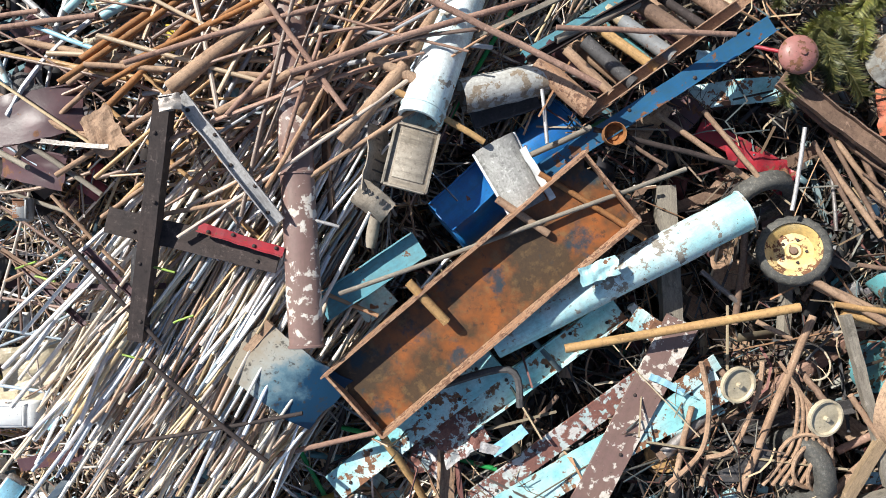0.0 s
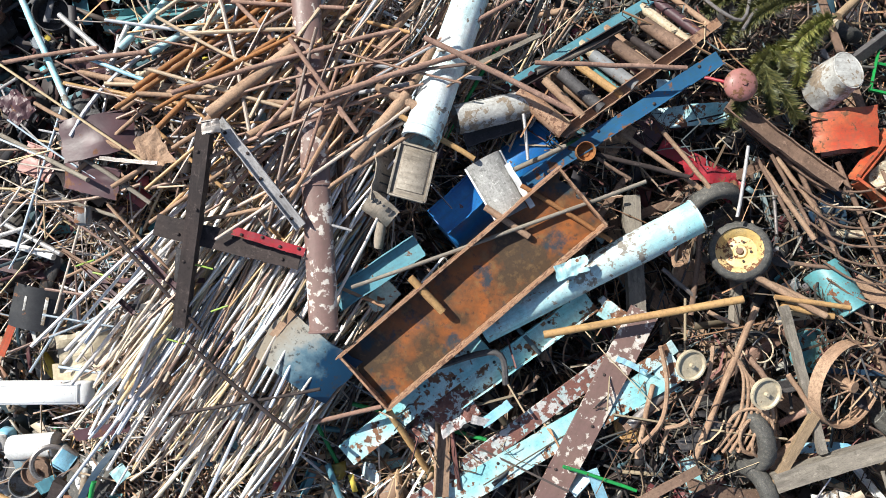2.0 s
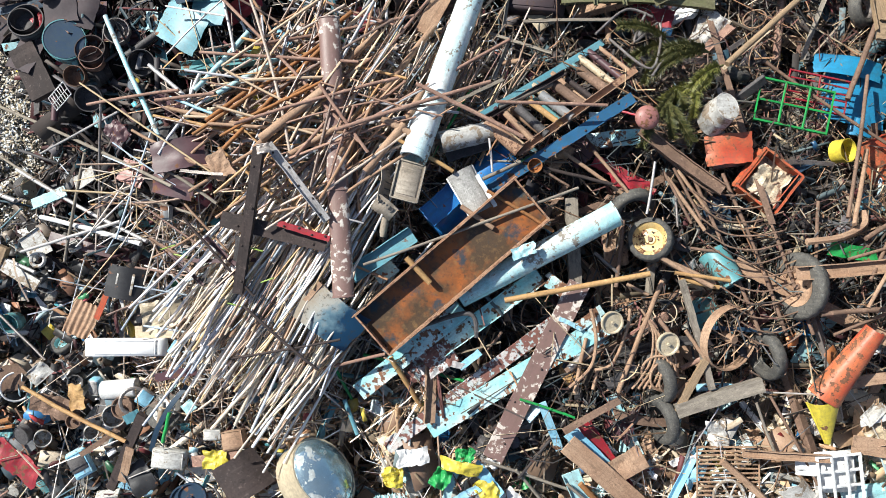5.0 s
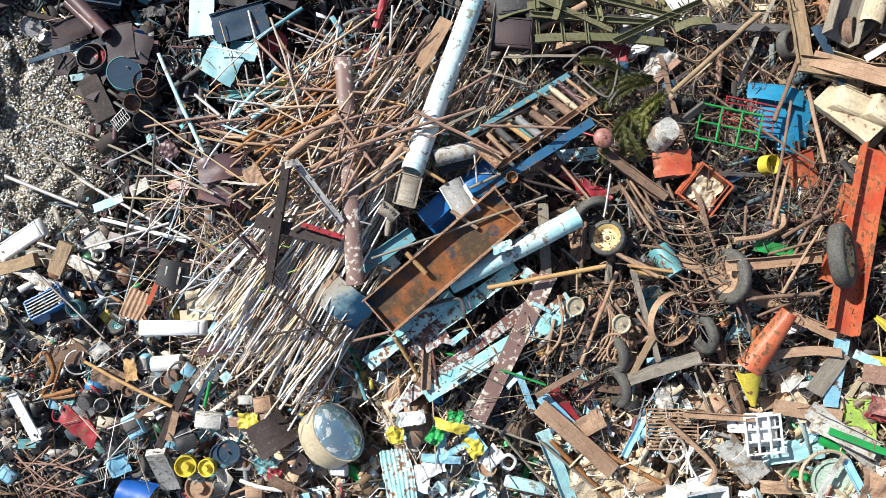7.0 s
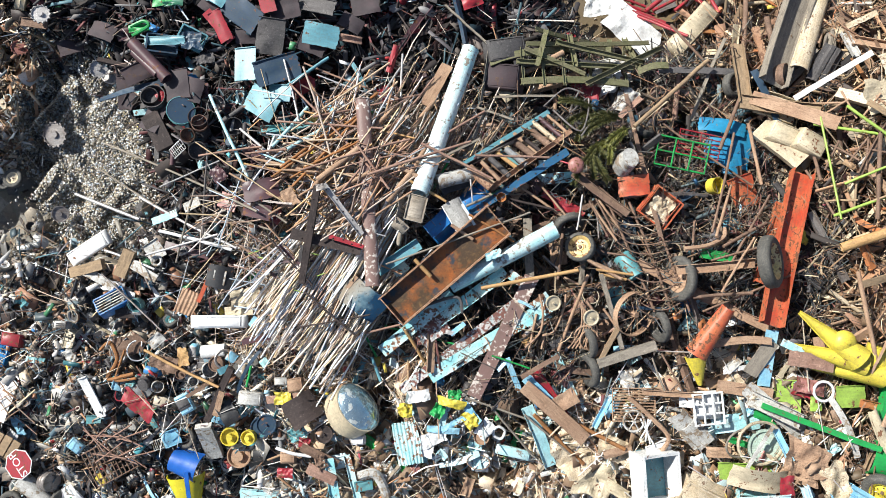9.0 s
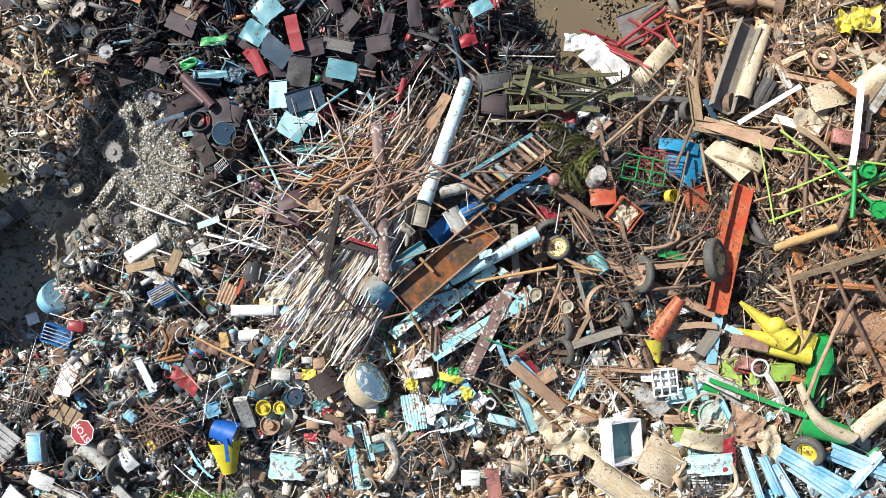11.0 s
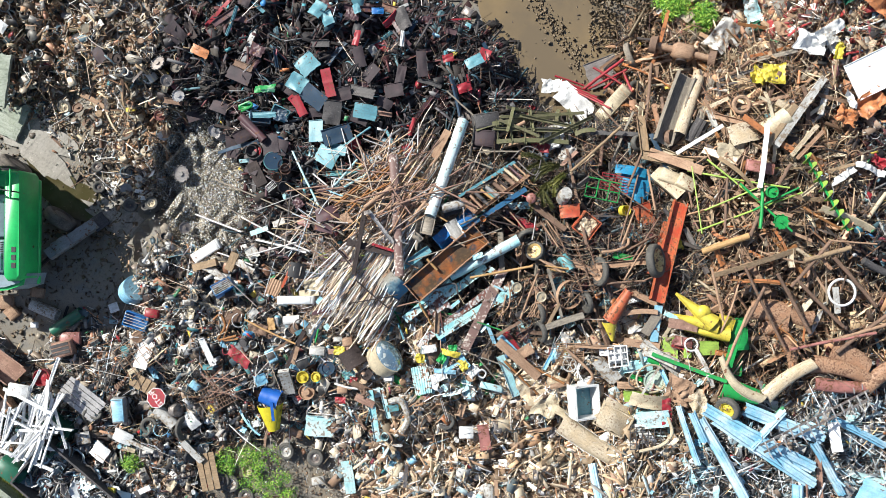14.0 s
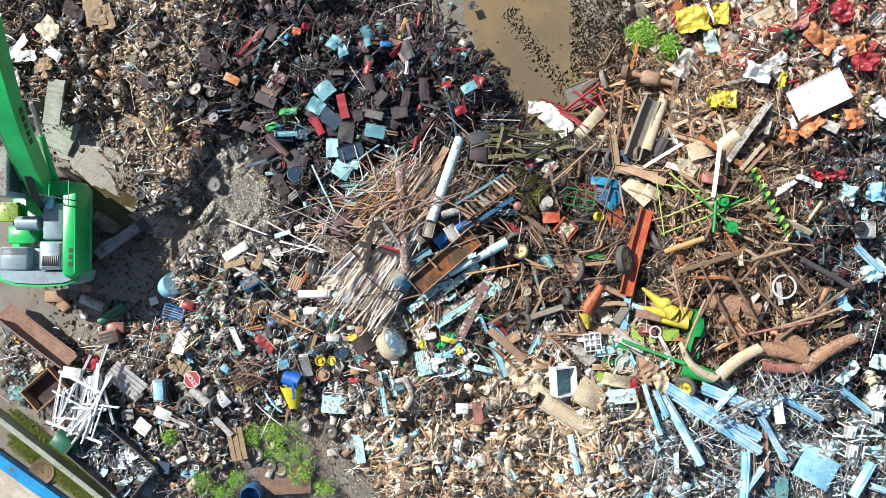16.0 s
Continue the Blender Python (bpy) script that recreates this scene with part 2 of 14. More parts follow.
def graded_tin(name):
    """Galvanised tin that goes from dull grey at one end to dark blue at the other, with a ragged boundary."""
    m, n, l, b = _nodes(name)
    tc = n.new("ShaderNodeTexCoord")
    sep = n.new("ShaderNodeSeparateXYZ")
    l.new(tc.outputs["Object"], sep.inputs[0])
    add = n.new("ShaderNodeMath")
    add.operation = "MULTIPLY_ADD"
    add.inputs[1].default_value = 0.7
    l.new(_noise(n, l, 5, 6, 0.65), add.inputs[0])
    l.new(sep.outputs["X"], add.inputs[2])
    col = _ramp(n, l, add.outputs[0], ((0.05, (0.30, 0.25, 0.19)), (0.22, (0.36, 0.36, 0.33)), (0.36, (0.13, 0.22, 0.27)), (0.52, (0.008, 0.045, 0.10))))
    col = _mix(n, l, _ramp(n, l, _noise(n, l, 22, 7, 0.7), ((0.56, (0, 0, 0)), (0.62, (0.8,) * 3))), col, (0.05, 0.04, 0.035))
    l.new(col, b.inputs["Base Color"])
    b.inputs["Roughness"].default_value = 0.38
    _bump(n, l, _noise(n, l, 9, 5, 0.6), b, 0.3, 0.01)
    return m


GRADED_TIN = graded_tin("grey_to_blue_tin")
GREY_ENAMEL = mottled("scoured_grey_enamel", (0.27, 0.26, 0.25), (0.40, 0.39, 0.37), (0.10, 0.09, 0.085), 9, 0.6)
WORN_TAN = painted("worn_tan_paint", (0.60, 0.47, 0.31), 0.28, rust=((0.12, 0.07, 0.045), (0.30, 0.19, 0.12)), scale=7, second=(0.70, 0.60, 0.45), dirt=0.7)
MINT = painted("faded_mint_paint", (0.42, 0.55, 0.47), 0.22, scale=6, second=(0.58, 0.68, 0.60), dirt=0.6)
WORN_BROWN = painted("worn_rusty_brown", (0.40, 0.21, 0.12), 0.45, rust=((0.10, 0.055, 0.04), (0.24, 0.12, 0.07)), scale=8, second=(0.48, 0.30, 0.19), dirt=0.7)

# ---- lie of the land: heights in metres above the mud ----
HEIGHTS = ((0, 0, 2.7), (-2, 1, 2.8), (-2.2, -1.6, 2.2), (-5, -1.5, 1.5), (2.8, 0, 2.5), (5.2, -0.6, 2.8), (6, 2.3, 1.6), (9.6, 1.6, 3.0),
           (11.6, -3.6, 2.6), (12, 5, 2.7), (7.7, -6.6, 2.9), (-3.3, 3.6, 2.3), (-8.6, 1.6, 0.8), (-9, -5, 0.5), (-7.2, -3.3, 0.9),
           (-5.4, -6.6, 0.2), (-1.3, -3.2, 2.0), (2, -6, 1.6), (4.4, 6.6, 0.0), (2.6, 8.6, 0.0), (-8, 7, 2.2), (-12, 2.6, 0.0),
           (-12.5, -2.4, 0.0), (-14, -8, 0.0), (15, -7, 2.2), (0.5, 4.5, 1.9), (8, 8, 0.8), (4.4, -2.6, 2.3), (-14, 8, 0.8), (0, 12, 0.0))


def height(x, y):
    """The surface of the heap at x, y: a smooth blend of the heights round it. Takes numbers or arrays."""
    top, low = 0.0, 1e-9
    for hx, hy, hz in HEIGHTS:
        w = np.exp(-((x - hx) ** 2 + (y - hy) ** 2) / 2.6)  + 0.002 / (1 + (x - hx) ** 2 + (y - hy) ** 2) ** 2
        top, low = top + w * hz, low + w
    far = np.clip((np.maximum(np.abs(x) / 17.0, np.abs(y) / 11.0) - 1.0) * 2.5, 0, 1)
    return top / low * (1 - far)


HOLLOWS = ((-0.35, 0.0, 0.8, 0.45), (0.7, 0.9, 0.5, 0.4), (1.75, -0.25, 0.8, 0.5), (1.0, -1.2, 0.8, 0.5), (-0.75, -1.75, 0.7, 0.5), (2.3, 0.7, 0.6, 0.5), (2.7, -0.5, 0.6, 0.4), (3.6, -1.6, 0.6, 0.6))


def surface(x, y):
    """The top of the loose scrap: the heap with its hollows. Takes arrays."""
    dip = 0.5 * np.clip(np.sin(2.3 * x + 1.1 * np.sin(1.7 * y + 0.6)) * np.sin(2.1 * y + 1.3 * np.sin(1.9 * x)), 0, 1)
    dip = dip + 0.44 * np.clip(np.sin(5.9 * x + 2.0 * np.sin(3.1 * y)) * np.sin(5.3 * y + 1.7 * np.sin(4.1 * x)), -0.4, 1)
    for hx, hy, deep, wide in HOLLOWS:
        dip = dip + deep * np.exp(-((x - hx) ** 2 + (y - hy) ** 2) / (wide * wide))
    h = height(x, y)
    dip = dip * (1 - np.exp(-((x + 7.2) ** 2 / 2.2 + (y - 2.0) ** 2 / 4.5)))
    return h - dip * np.clip(h / 0.8, 0, 1)


# ---- mesh tools ----
def mesh_of(name, verts, faces, mat, smooth=False):
    me = bpy.data.meshes.new(name)
    me.from_pydata([tuple(v) for v in verts], [], [tuple(f) for f in faces])
    me.validate()
    for m in (mat if isinstance(mat, (list, tuple)) else (mat,)):
        me.materials.append(m)
    if smooth:
        me.shade_smooth()
        me.set_sharp_from_angle(angle=radians(50))
    return me


def part(name, geo, mat, parent, label="", m=None, smooth=True):
    """One mesh object under a thing or under a part. geo: (verts, faces) in the parent's space, or placed by m."""
    ob = new(name, mesh_of(name, geo[0], geo[1], mat, smooth))
    ob.parent = parent
    if m is not None:
        ob.matrix_basis = m
    return tagged(ob, label)


def thing(name, m, label, category, group=""):
    ob = new(name)
    ob.empty_display_size = 0.2
    ob.matrix_basis = m
    return tagged(ob, label, category, group)


def single(name, geo, mat, m, label, category, group="", smooth=True):
    ob = new(name, mesh_of(name, geo[0], geo[1], mat, smooth))
    ob.matrix_basis = m
    return tagged(ob, label, category, group)


def along(a, b, roll=0.0):
    """The pose whose x axis runs from a to b, z as near to up as it can be, rolled about x."""
    a, b = Vector(a), Vector(b)
    x = (b - a).normalized()
    up = Vector((0, 0, 1)) if abs(x.z) < 0.98 else Vector((0, 1, 0))
    y = up.cross(x).normalized()
    z = x.cross(y)
    m = Matrix((x, y, z)).transposed().to_4x4()
    m.translation = a
    return m @ Matrix.Rotation(radians(roll), 4, "X")


def placed(at, yaw=0.0, tilt=0.0, roll=0.0):
    """At a point; turned by yaw about z, then tipped by tilt about its y axis and roll about its x axis."""
    return Matrix.Translation(at) @ Euler((radians(roll), radians(tilt), radians(yaw)), "XYZ").to_matrix().to_4x4()


def join(*geos):
    vs, fs = [], []
    for v, f in geos:
        k = len(vs)
        vs += [tuple(p) for p in v]
        fs += [tuple(i + k for i in q) for q in f]
    return vs, fs


def moved(geo, m):
    return [m @ Vector(v) for v in geo[0]], geo[1]


def block(x, y, z, at=(0, 0, 0), bevel=0.0):
    """A box of that size round at, its long edges chamfered."""
    hx, hy, hz, c = x / 2, y / 2, z / 2, min(bevel, x / 3, y / 3, z / 3)
    if c <= 0:
        v = [(sx_ * hx, sy_ * hy, sz_ * hz) for sz_ in (-1, 1) for sx_, sy_ in ((-1, -1), (1, -1), (1, 1), (-1, 1))]
        f = [(3, 2, 1, 0), (4, 5, 6, 7), (0, 1, 5, 4), (1, 2, 6, 5), (2, 3, 7, 6), (3, 0, 4, 7)]
    else:
        o = [(-hx + c, -hy), (hx - c, -hy), (hx, -hy + c), (hx, hy - c), (hx - c, hy), (-hx + c, hy), (-hx, hy - c), (-hx, -hy + c)]
        v, f = [], []
        for zz, k in ((-hz, 1 - c / max(hx, hy)), (-hz + c, 1), (hz - c, 1), (hz, 1 - c / max(hx, hy))):
            v += [(px * k, py * k, zz) for px, py in o]
        for r in range(3):
            f += [(r * 8 + i, r * 8 + (i + 1) % 8, r * 8 + 8 + (i + 1) % 8, r * 8 + 8 + i) for i in range(8)]
        f += [tuple(range(7, -1, -1)), tuple(range(24, 32))]
    return [(p[0] + at[0], p[1] + at[1], p[2] + at[2]) for p in v], f


def extruded(outline, length, cuts=1, bow=(0, 0), rng=None, rough=0.0, twist=0.0):
    """A closed outline (y, z) drawn out along x, bowed in the middle by (y, z) metres, its sections pushed about by rough."""
    k, v, f = len(outline), [], []
    for i in range(cuts + 1):
        s = i / cuts
        arc = 4 * s * (1 - s)
        dy, dz = (rng.uniform(-rough, rough), rng.uniform(-rough, rough)) if rng and 0 < i < cuts else (0, 0)
        ca, sa = math.cos(radians(twist) * s), math.sin(radians(twist) * s)
        v += [(length * s, ca * y - sa * z + bow[0] * arc + dy, sa * y + ca * z + bow[1] * arc + dz) for y, z in outline]
    for i in range(cuts):
        f += [(i * k + j, i * k + (j + 1) % k, (i + 1) * k + (j + 1) % k, (i + 1) * k + j) for j in range(k)]
    f += [tuple(range(k - 1, -1, -1)), tuple(range(cuts * k, cuts * k + k))]
    return v, f


def circle(r, n=8, squash=1.0):
    return [(r * math.cos(2 * math.pi * i / n), squash * r * math.sin(2 * math.pi * i / n)) for i in range(n)]


def outline_of(kind, w, h, t):
    """Cross-sections, w wide and h high, t thick."""
    a, b = w / 2, h / 2
    if kind == "flat":
        return [(-a, -t / 2), (a, -t / 2), (a, t / 2), (-a, t / 2)]
    if kind == "angle":
        return [(-a, -b), (a, -b), (a, -b + t), (-a + t, -b + t), (-a + t, b), (-a, b)]
    if kind == "channel":
        return [(-a, b), (-a, -b), (a, -b), (a, b), (a - t, b), (a - t, -b + t), (-a + t, -b + t), (-a + t, b)]
    if kind == "roof":
        return [(-a, -b), (-a, b), (a, b), (a, -b), (a - t, -b), (a - t, b - t), (-a + t, b - t), (-a + t, -b)]
    if kind == "beam":
        s = t / 2
        return [(-a, -b), (a, -b), (a, -b + t), (s, -b + t), (s, b - t), (a, b - t), (a, b), (-a, b), (-a, b - t), (-s, b - t), (-s, -b + t), (-a, -b + t)]
    if kind == "hat":
        top = [(-a, -b), (-a, -0.1 * b), (-0.62 * a, 0.1 * b), (-0.45 * a, b), (-0.1 * a, b), (-0.06 * a, 0.72 * b), (0.06 * a, 0.72 * b), (0.1 * a, b), (0.45 * a, b), (0.62 * a, 0.1 * b), (a, -0.1 * b), (a, -b)]
        return top[::-1] + [(x * 0.93, y - t) for x, y in top]
    return [(-a, -b), (a, -b), (a, b), (-a, b)]


def tube_geo(length, r, wall=0.15, n=14, cuts=4, bow=(0, 0), rng=None, rough=0.0, r2=None, squash=1.0):
    """A hollow pipe along x with open ends."""
    v, f, r2 = [], [], r2 or r
    for inner in (0, 1):
        for i in range(cuts + 1):
            s = i / cuts
            arc = 4 * s * (1 - s)
            rad = (r + (r2 - r) * s) * (1 - wall * inner)
            if rng and rough:
                rad *= 1 + (rng.uniform(-rough, rough) if not inner else 0)
            v += [(length * s, rad * math.cos(2 * math.pi * j / n) + bow[0] * arc, squash * rad * math.sin(2 * math.pi * j / n) + bow[1] * arc) for j in range(n)]
    base = (cuts + 1) * n
    for i in range(cuts):
        for j in range(n):
            q = (i * n + j, i * n + (j + 1) % n, (i + 1) * n + (j + 1) % n, (i + 1) * n + j)
            f.append(q)
            f.append(tuple(base + p for p in reversed(q)))
    for i in (0, cuts):
        for j in range(n):
            q = (i * n + j, i * n + (j + 1) % n, base + i * n + (j + 1) % n, base + i * n + j)
            f.append(q if i else tuple(reversed(q)))
    return v, f


def lathe(profile, n=24, close=False):
    """Points (radius, height) turned about z."""
    v, f, k = [], [], len(profile)
    for i in range(n):
        a = 2 * math.pi * i / n
        v += [(r * math.cos(a), r * math.sin(a), z) for r, z in profile]
    for i in range(n):
        p, q = i * k, (i + 1) % n * k
        for j in range(k if close else k - 1):
            f.append((p + j, q + j, q + (j + 1) % k, p + (j + 1) % k))
    if not close:
        f += [tuple(i * k for i in range(n))[::-1], tuple(i * k + k - 1 for i in range(n))]
    return v, f


def wire(points, r, n=6, closed=False):
    """A bent rod or hose through points."""
    p = [Vector(q) for q in points]
    v, f, k = [], [], len(points)
    for i in range(k):
        d = (p[(i + 1) % k] - p[i - 1] if closed or 0 < i < k - 1 else (p[1] - p[0] if i == 0 else p[-1] - p[-2])).normalized()
        u = (Vector((0, 0, 1)) if abs(d.z) < 0.9 else Vector((1, 0, 0))).cross(d).normalized()
        w = d.cross(u)
        v += [p[i] + r * (math.cos(2 * math.pi * j / n) * u + math.sin(2 * math.pi * j / n) * w) for j in range(n)]
    for i in range(k if closed else k - 1):
        o = (i + 1) % k
        f += [(i * n + j, i * n + (j + 1) % n, o * n + (j + 1) % n, o * n + j) for j in range(n)]
    if not closed:
        f += [tuple(range(n - 1, -1, -1)), tuple(range((k - 1) * n, k * n))]
    return v, f


def panel(w, l, thick=0.006, nx=6, ny=6, bend=0.0, crumple=0.0, rng=None, ridges=0, ridge=0.012, cut=0.0):
    """A sheet of w by l metres in x and y, bent into a bow of that height, dented, ridged like corrugated iron, corners trimmed."""
    v, f = [], []
    bumps = [(rng.uniform(0, 1), rng.uniform(0, 1), rng.uniform(-1, 1), rng.uniform(0.08, 0.3)) for _ in range(7)] if rng else []
    rag = {(i, j): (rng.uniform(-0.02, 0.02) * w, rng.uniform(-0.02, 0.02) * l) for i in range(nx + 1) for j in range(ny + 1) if i in (0, nx) or j in (0, ny)} if rng and crumple > 0.012 else {}
    for side in (1, 0):
        for i in range(nx + 1):
            for j in range(ny + 1):
                s, t = i / nx, j / ny
                jx, jy = rag.get((i, j), (0, 0))
                x, y = (s - 0.5) * w + jx, (t - 0.5) * l + jy
                if cut and rng:
                    x *= 1 - cut * abs(t - 0.5) * (1 if s > 0.5 else 0.3)
                z = bend * 4 * s * (1 - s) + (ridge * math.sin(2 * math.pi * ridges * s) if ridges else 0)
                z += crumple * sum(h * math.exp(-((s - a) ** 2 + (t - b) ** 2) / (g * g)) for a, b, h, g in bumps)
                v.append((x, y, z - (0 if side else thick)))
    k = (nx + 1) * (ny + 1)
    for i in range(nx):
        for j in range(ny):
            q = (i * (ny + 1) + j, (i + 1) * (ny + 1) + j, (i + 1) * (ny + 1) + j + 1, i * (ny + 1) + j + 1)
            f += [q, tuple(k + p for p in reversed(q))]
    rim = [i * (ny + 1) for i in range(nx + 1)] + [nx * (ny + 1) + j for j in range(1, ny + 1)] + \
          [i * (ny + 1) + ny for i in range(nx - 1, -1, -1)] + [j for j in range(ny - 1, 0, -1)]
    for a, b in zip(rim, rim[1:] + rim[:1]):
        f.append((b, a, a + k, b + k))
    return v, f

# ---- ground ----
def steps(lim, fine, far):
    a = list(np.arange(-lim, lim + 1e-6, fine))
    return np.array([-far, -far / 3, -lim - 6] + a + [lim + 6, far / 3, far])


def soil(x, y):
    """The earth itself: well below the loose scrap where the heap is high, and gently rutted."""
    h = surface(x, y)
    return h - 0.42 * np.clip(h / 0.5, 0, 1)


gx, gy = steps(19, 0.2, 400), steps(13, 0.2, 400)
GX, GY = np.meshgrid(gx, gy, indexing="ij")
GZ = soil(GX, GY)
near = (np.abs(GX) < 19.5) & (np.abs(GY) < 13.5)
jit = np.vectorize(lambda a, b: noise.noise((a * 0.9, b * 0.9, 3.0)) * 0.05 + noise.noise((a * 2.7, b * 2.7, 8.0)) * 0.03)
fade = np.clip((18.6 - np.abs(GX)) / 1.4, 0, 1) * np.clip((12.6 - np.abs(GY)) / 1.4, 0, 1)
GZ = (GZ + np.where(near, jit(GX, GY), 0)) * fade - 0.02 * (1 - fade)
NXG, NYG = len(gx), len(gy)
gverts = np.stack([GX, GY, GZ], -1).reshape(-1, 3)
gi = np.arange(NXG * NYG).reshape(NXG, NYG)
gfaces = np.stack([gi[:-1, :-1], gi[1:, :-1], gi[1:, 1:], gi[:-1, 1:]], -1).reshape(-1, 4)
gm, n_, l_, b_ = _nodes("wet_earth")
big_, mid_, fine_ = _noise(n_, l_, 0.35, 4), _noise(n_, l_, 2.4, 6, 0.65), _noise(n_, l_, 22, 6, 0.7)
c_ = _mix(n_, l_, _ramp(n_, l_, big_, ((0.4, (0, 0, 0)), (0.6, (1, 1, 1)))), (0.15, 0.13, 0.105), (0.21, 0.175, 0.13))
c_ = _mix(n_, l_, _ramp(n_, l_, mid_, ((0.45, (0, 0, 0)), (0.62, (1, 1, 1)))), c_, (0.19, 0.178, 0.16))
c_ = _mix(n_, l_, _ramp(n_, l_, fine_, ((0.5, (0, 0, 0)), (0.72, (0.7,) * 3))), c_, (0.07, 0.058, 0.047))
l_.new(c_, b_.inputs["Base Color"])
l_.new(_ramp(n_, l_, mid_, ((0.4, (0.35,) * 3), (0.6, (0.85,) * 3))), b_.inputs["Roughness"])
_bump(n_, l_, fine_, b_, 0.6, 0.02)
ground = single("ground", (gverts.tolist(), gfaces.tolist()), gm, Matrix(), "bare trodden earth and wet mud under scrap heaps", "ground")
tagged(ground, kind="structure")


# ---- loose scrap: thousands of pieces, joined by heap and kind ----
def centred(geo):
    v = np.array([tuple(p) for p in geo[0]], float)
    v[:, 0] -= 0.5
    return v, [tuple(q) for q in geo[1]]


SHAPES = {
    "rods": [centred(extruded(circle(0.5, 5), 1.0)), centred(extruded(circle(0.5, 5), 1.0, 2, (1.6, 0.6))), centred(extruded(circle(0.5, 5), 1.0))],
    "sticks": [centred(extruded(circle(0.5, 3), 1.0)), centred(extruded(circle(0.5, 3), 1.0, 3, (2.6, 1.2))), centred(extruded(circle(0.5, 3), 1.0)), centred(extruded(circle(0.5, 3), 1.0, 2, (-3.5, 1.0)))],
    "straps": [centred(extruded(outline_of("flat", 1, 1, 0.22), 1.0)), centred(extruded(outline_of("flat", 1, 1, 0.2), 1.0, 3, (0.5, 1.2), twist=40)), centred(extruded(outline_of("flat", 1, 1, 0.25), 1.0, 2, (0, 2.0)))],
    "long rods": [centred(extruded(circle(0.5, 8), 1.0)), centred(extruded(circle(0.5, 8), 1.0, 4, (1.6, 0.6))), centred(extruded(circle(0.5, 8), 1.0, 4, (-0.9, 0.4)))],
    "bars": [centred(extruded(outline_of("angle", 1, 1, 0.16), 1.0)), centred(extruded(outline_of("channel", 1, 0.6, 0.14), 1.0)),
             centred(extruded(outline_of("flat", 1, 1, 0.22), 1.0, 3, (0, 0.25), twist=24)), centred(extruded(outline_of("box", 1, 0.6, 0), 1.0))],
    "plates": [(np.array([tuple(p) for p in panel(1, 1, 0.2, e, e, b, c, random.Random(k), cut=d)[0]]), panel(1, 1, 0.2, e, e)[1])
               for k, (b, c, d, e) in enumerate(((0.0, 0.15, 0.0, 1), (0.4, 0.2, 0.3, 2), (0.0, 0.5, 0.0, 1), (0.0, 0.9, 0.5, 1), (0.2, 0.6, 0.9, 2)))],
    "rings": [(np.array(lathe([(0.5, -0.12), (0.5, 0.12), (0.36, 0.12), (0.36, -0.12)], 8, True)[0]), lathe([(0.5, -0.12), (0.5, 0.12), (0.36, 0.12), (0.36, -0.12)], 8, True)[1]),
              (np.array(lathe([(0.5, -0.3), (0.5, 0.3), (0.4, 0.3), (0.38, -0.2), (0.1, -0.22), (0.1, -0.3)], 8, True)[0]),
               lathe([(0.5, -0.3), (0.5, 0.3), (0.4, 0.3), (0.38, -0.2), (0.1, -0.22), (0.1, -0.3)], 8, True)[1]),
              (np.array(lathe([(0.0, 0.05), (0.14, 0.06), (0.16, 0.0), (0.42, 0.0), (0.5, 0.06), (0.5, -0.06)], 9)[0]),
               lathe([(0.0, 0.05), (0.14, 0.06), (0.16, 0.0), (0.42, 0.0), (0.5, 0.06), (0.5, -0.06)], 9)[1])],
    "lumps": [(np.array([(x * (1 - 0.25 * z), y * (1 - 0.2 * z), z + 0.15 * x) for x, y, z in block(1, 1, 1)[0]]), block(1, 1, 1)[1]),
              centred(extruded(outline_of("channel", 1, 0.9, 0.13), 1.0)), centred(extruded(outline_of("angle", 1, 1, 0.14), 1.0)),
              (np.array([(p[0] * (1 + 0.3 * p[2]), p[1] * (1 - 0.4 * p[0]), p[2]) for p in block(1, 0.8, 0.7)[0]]), block(1, 0.8, 0.7)[1])],
    "curls": [(np.array([tuple(p) for p in wire([(0.5 * math.cos(a), 0.5 * math.sin(a), 0.05 * a) for a in np.linspace(0, e, 6)], 0.022, 3)[0]]),
               wire([(0.5 * math.cos(a), 0.5 * math.sin(a), 0.05 * a) for a in np.linspace(0, e, 6)], 0.022, 3)[1]) for e in (2.2, 3.6, 5.6)],
    "wires": [(np.array([tuple(p) for p in wire(q, 0.011, 3)[0]]), wire(q, 0.011, 3)[1]) for q in (
        [(0.5 * math.sin(a * 0.7 + k) + 0.15 * math.sin(3.1 * a + k), 0.5 * math.cos(a * (0.5 + 0.1 * k) + 2 * k) + 0.12 * math.sin(4.3 * a), 0.12 * math.sin(1.9 * a + k)) for a in np.linspace(0, 4.5, 9)] for k in range(5))],
    "flakes": [(np.array([(-.5, -.3, 0), (.4, -.45, .1), (.5, .35, 0), (-.3, .5, .14), (0, 0, -.2)], float), [(0, 1, 2, 3), (1, 0, 4), (2, 1, 4), (3, 2, 4), (0, 3, 4)])],
}


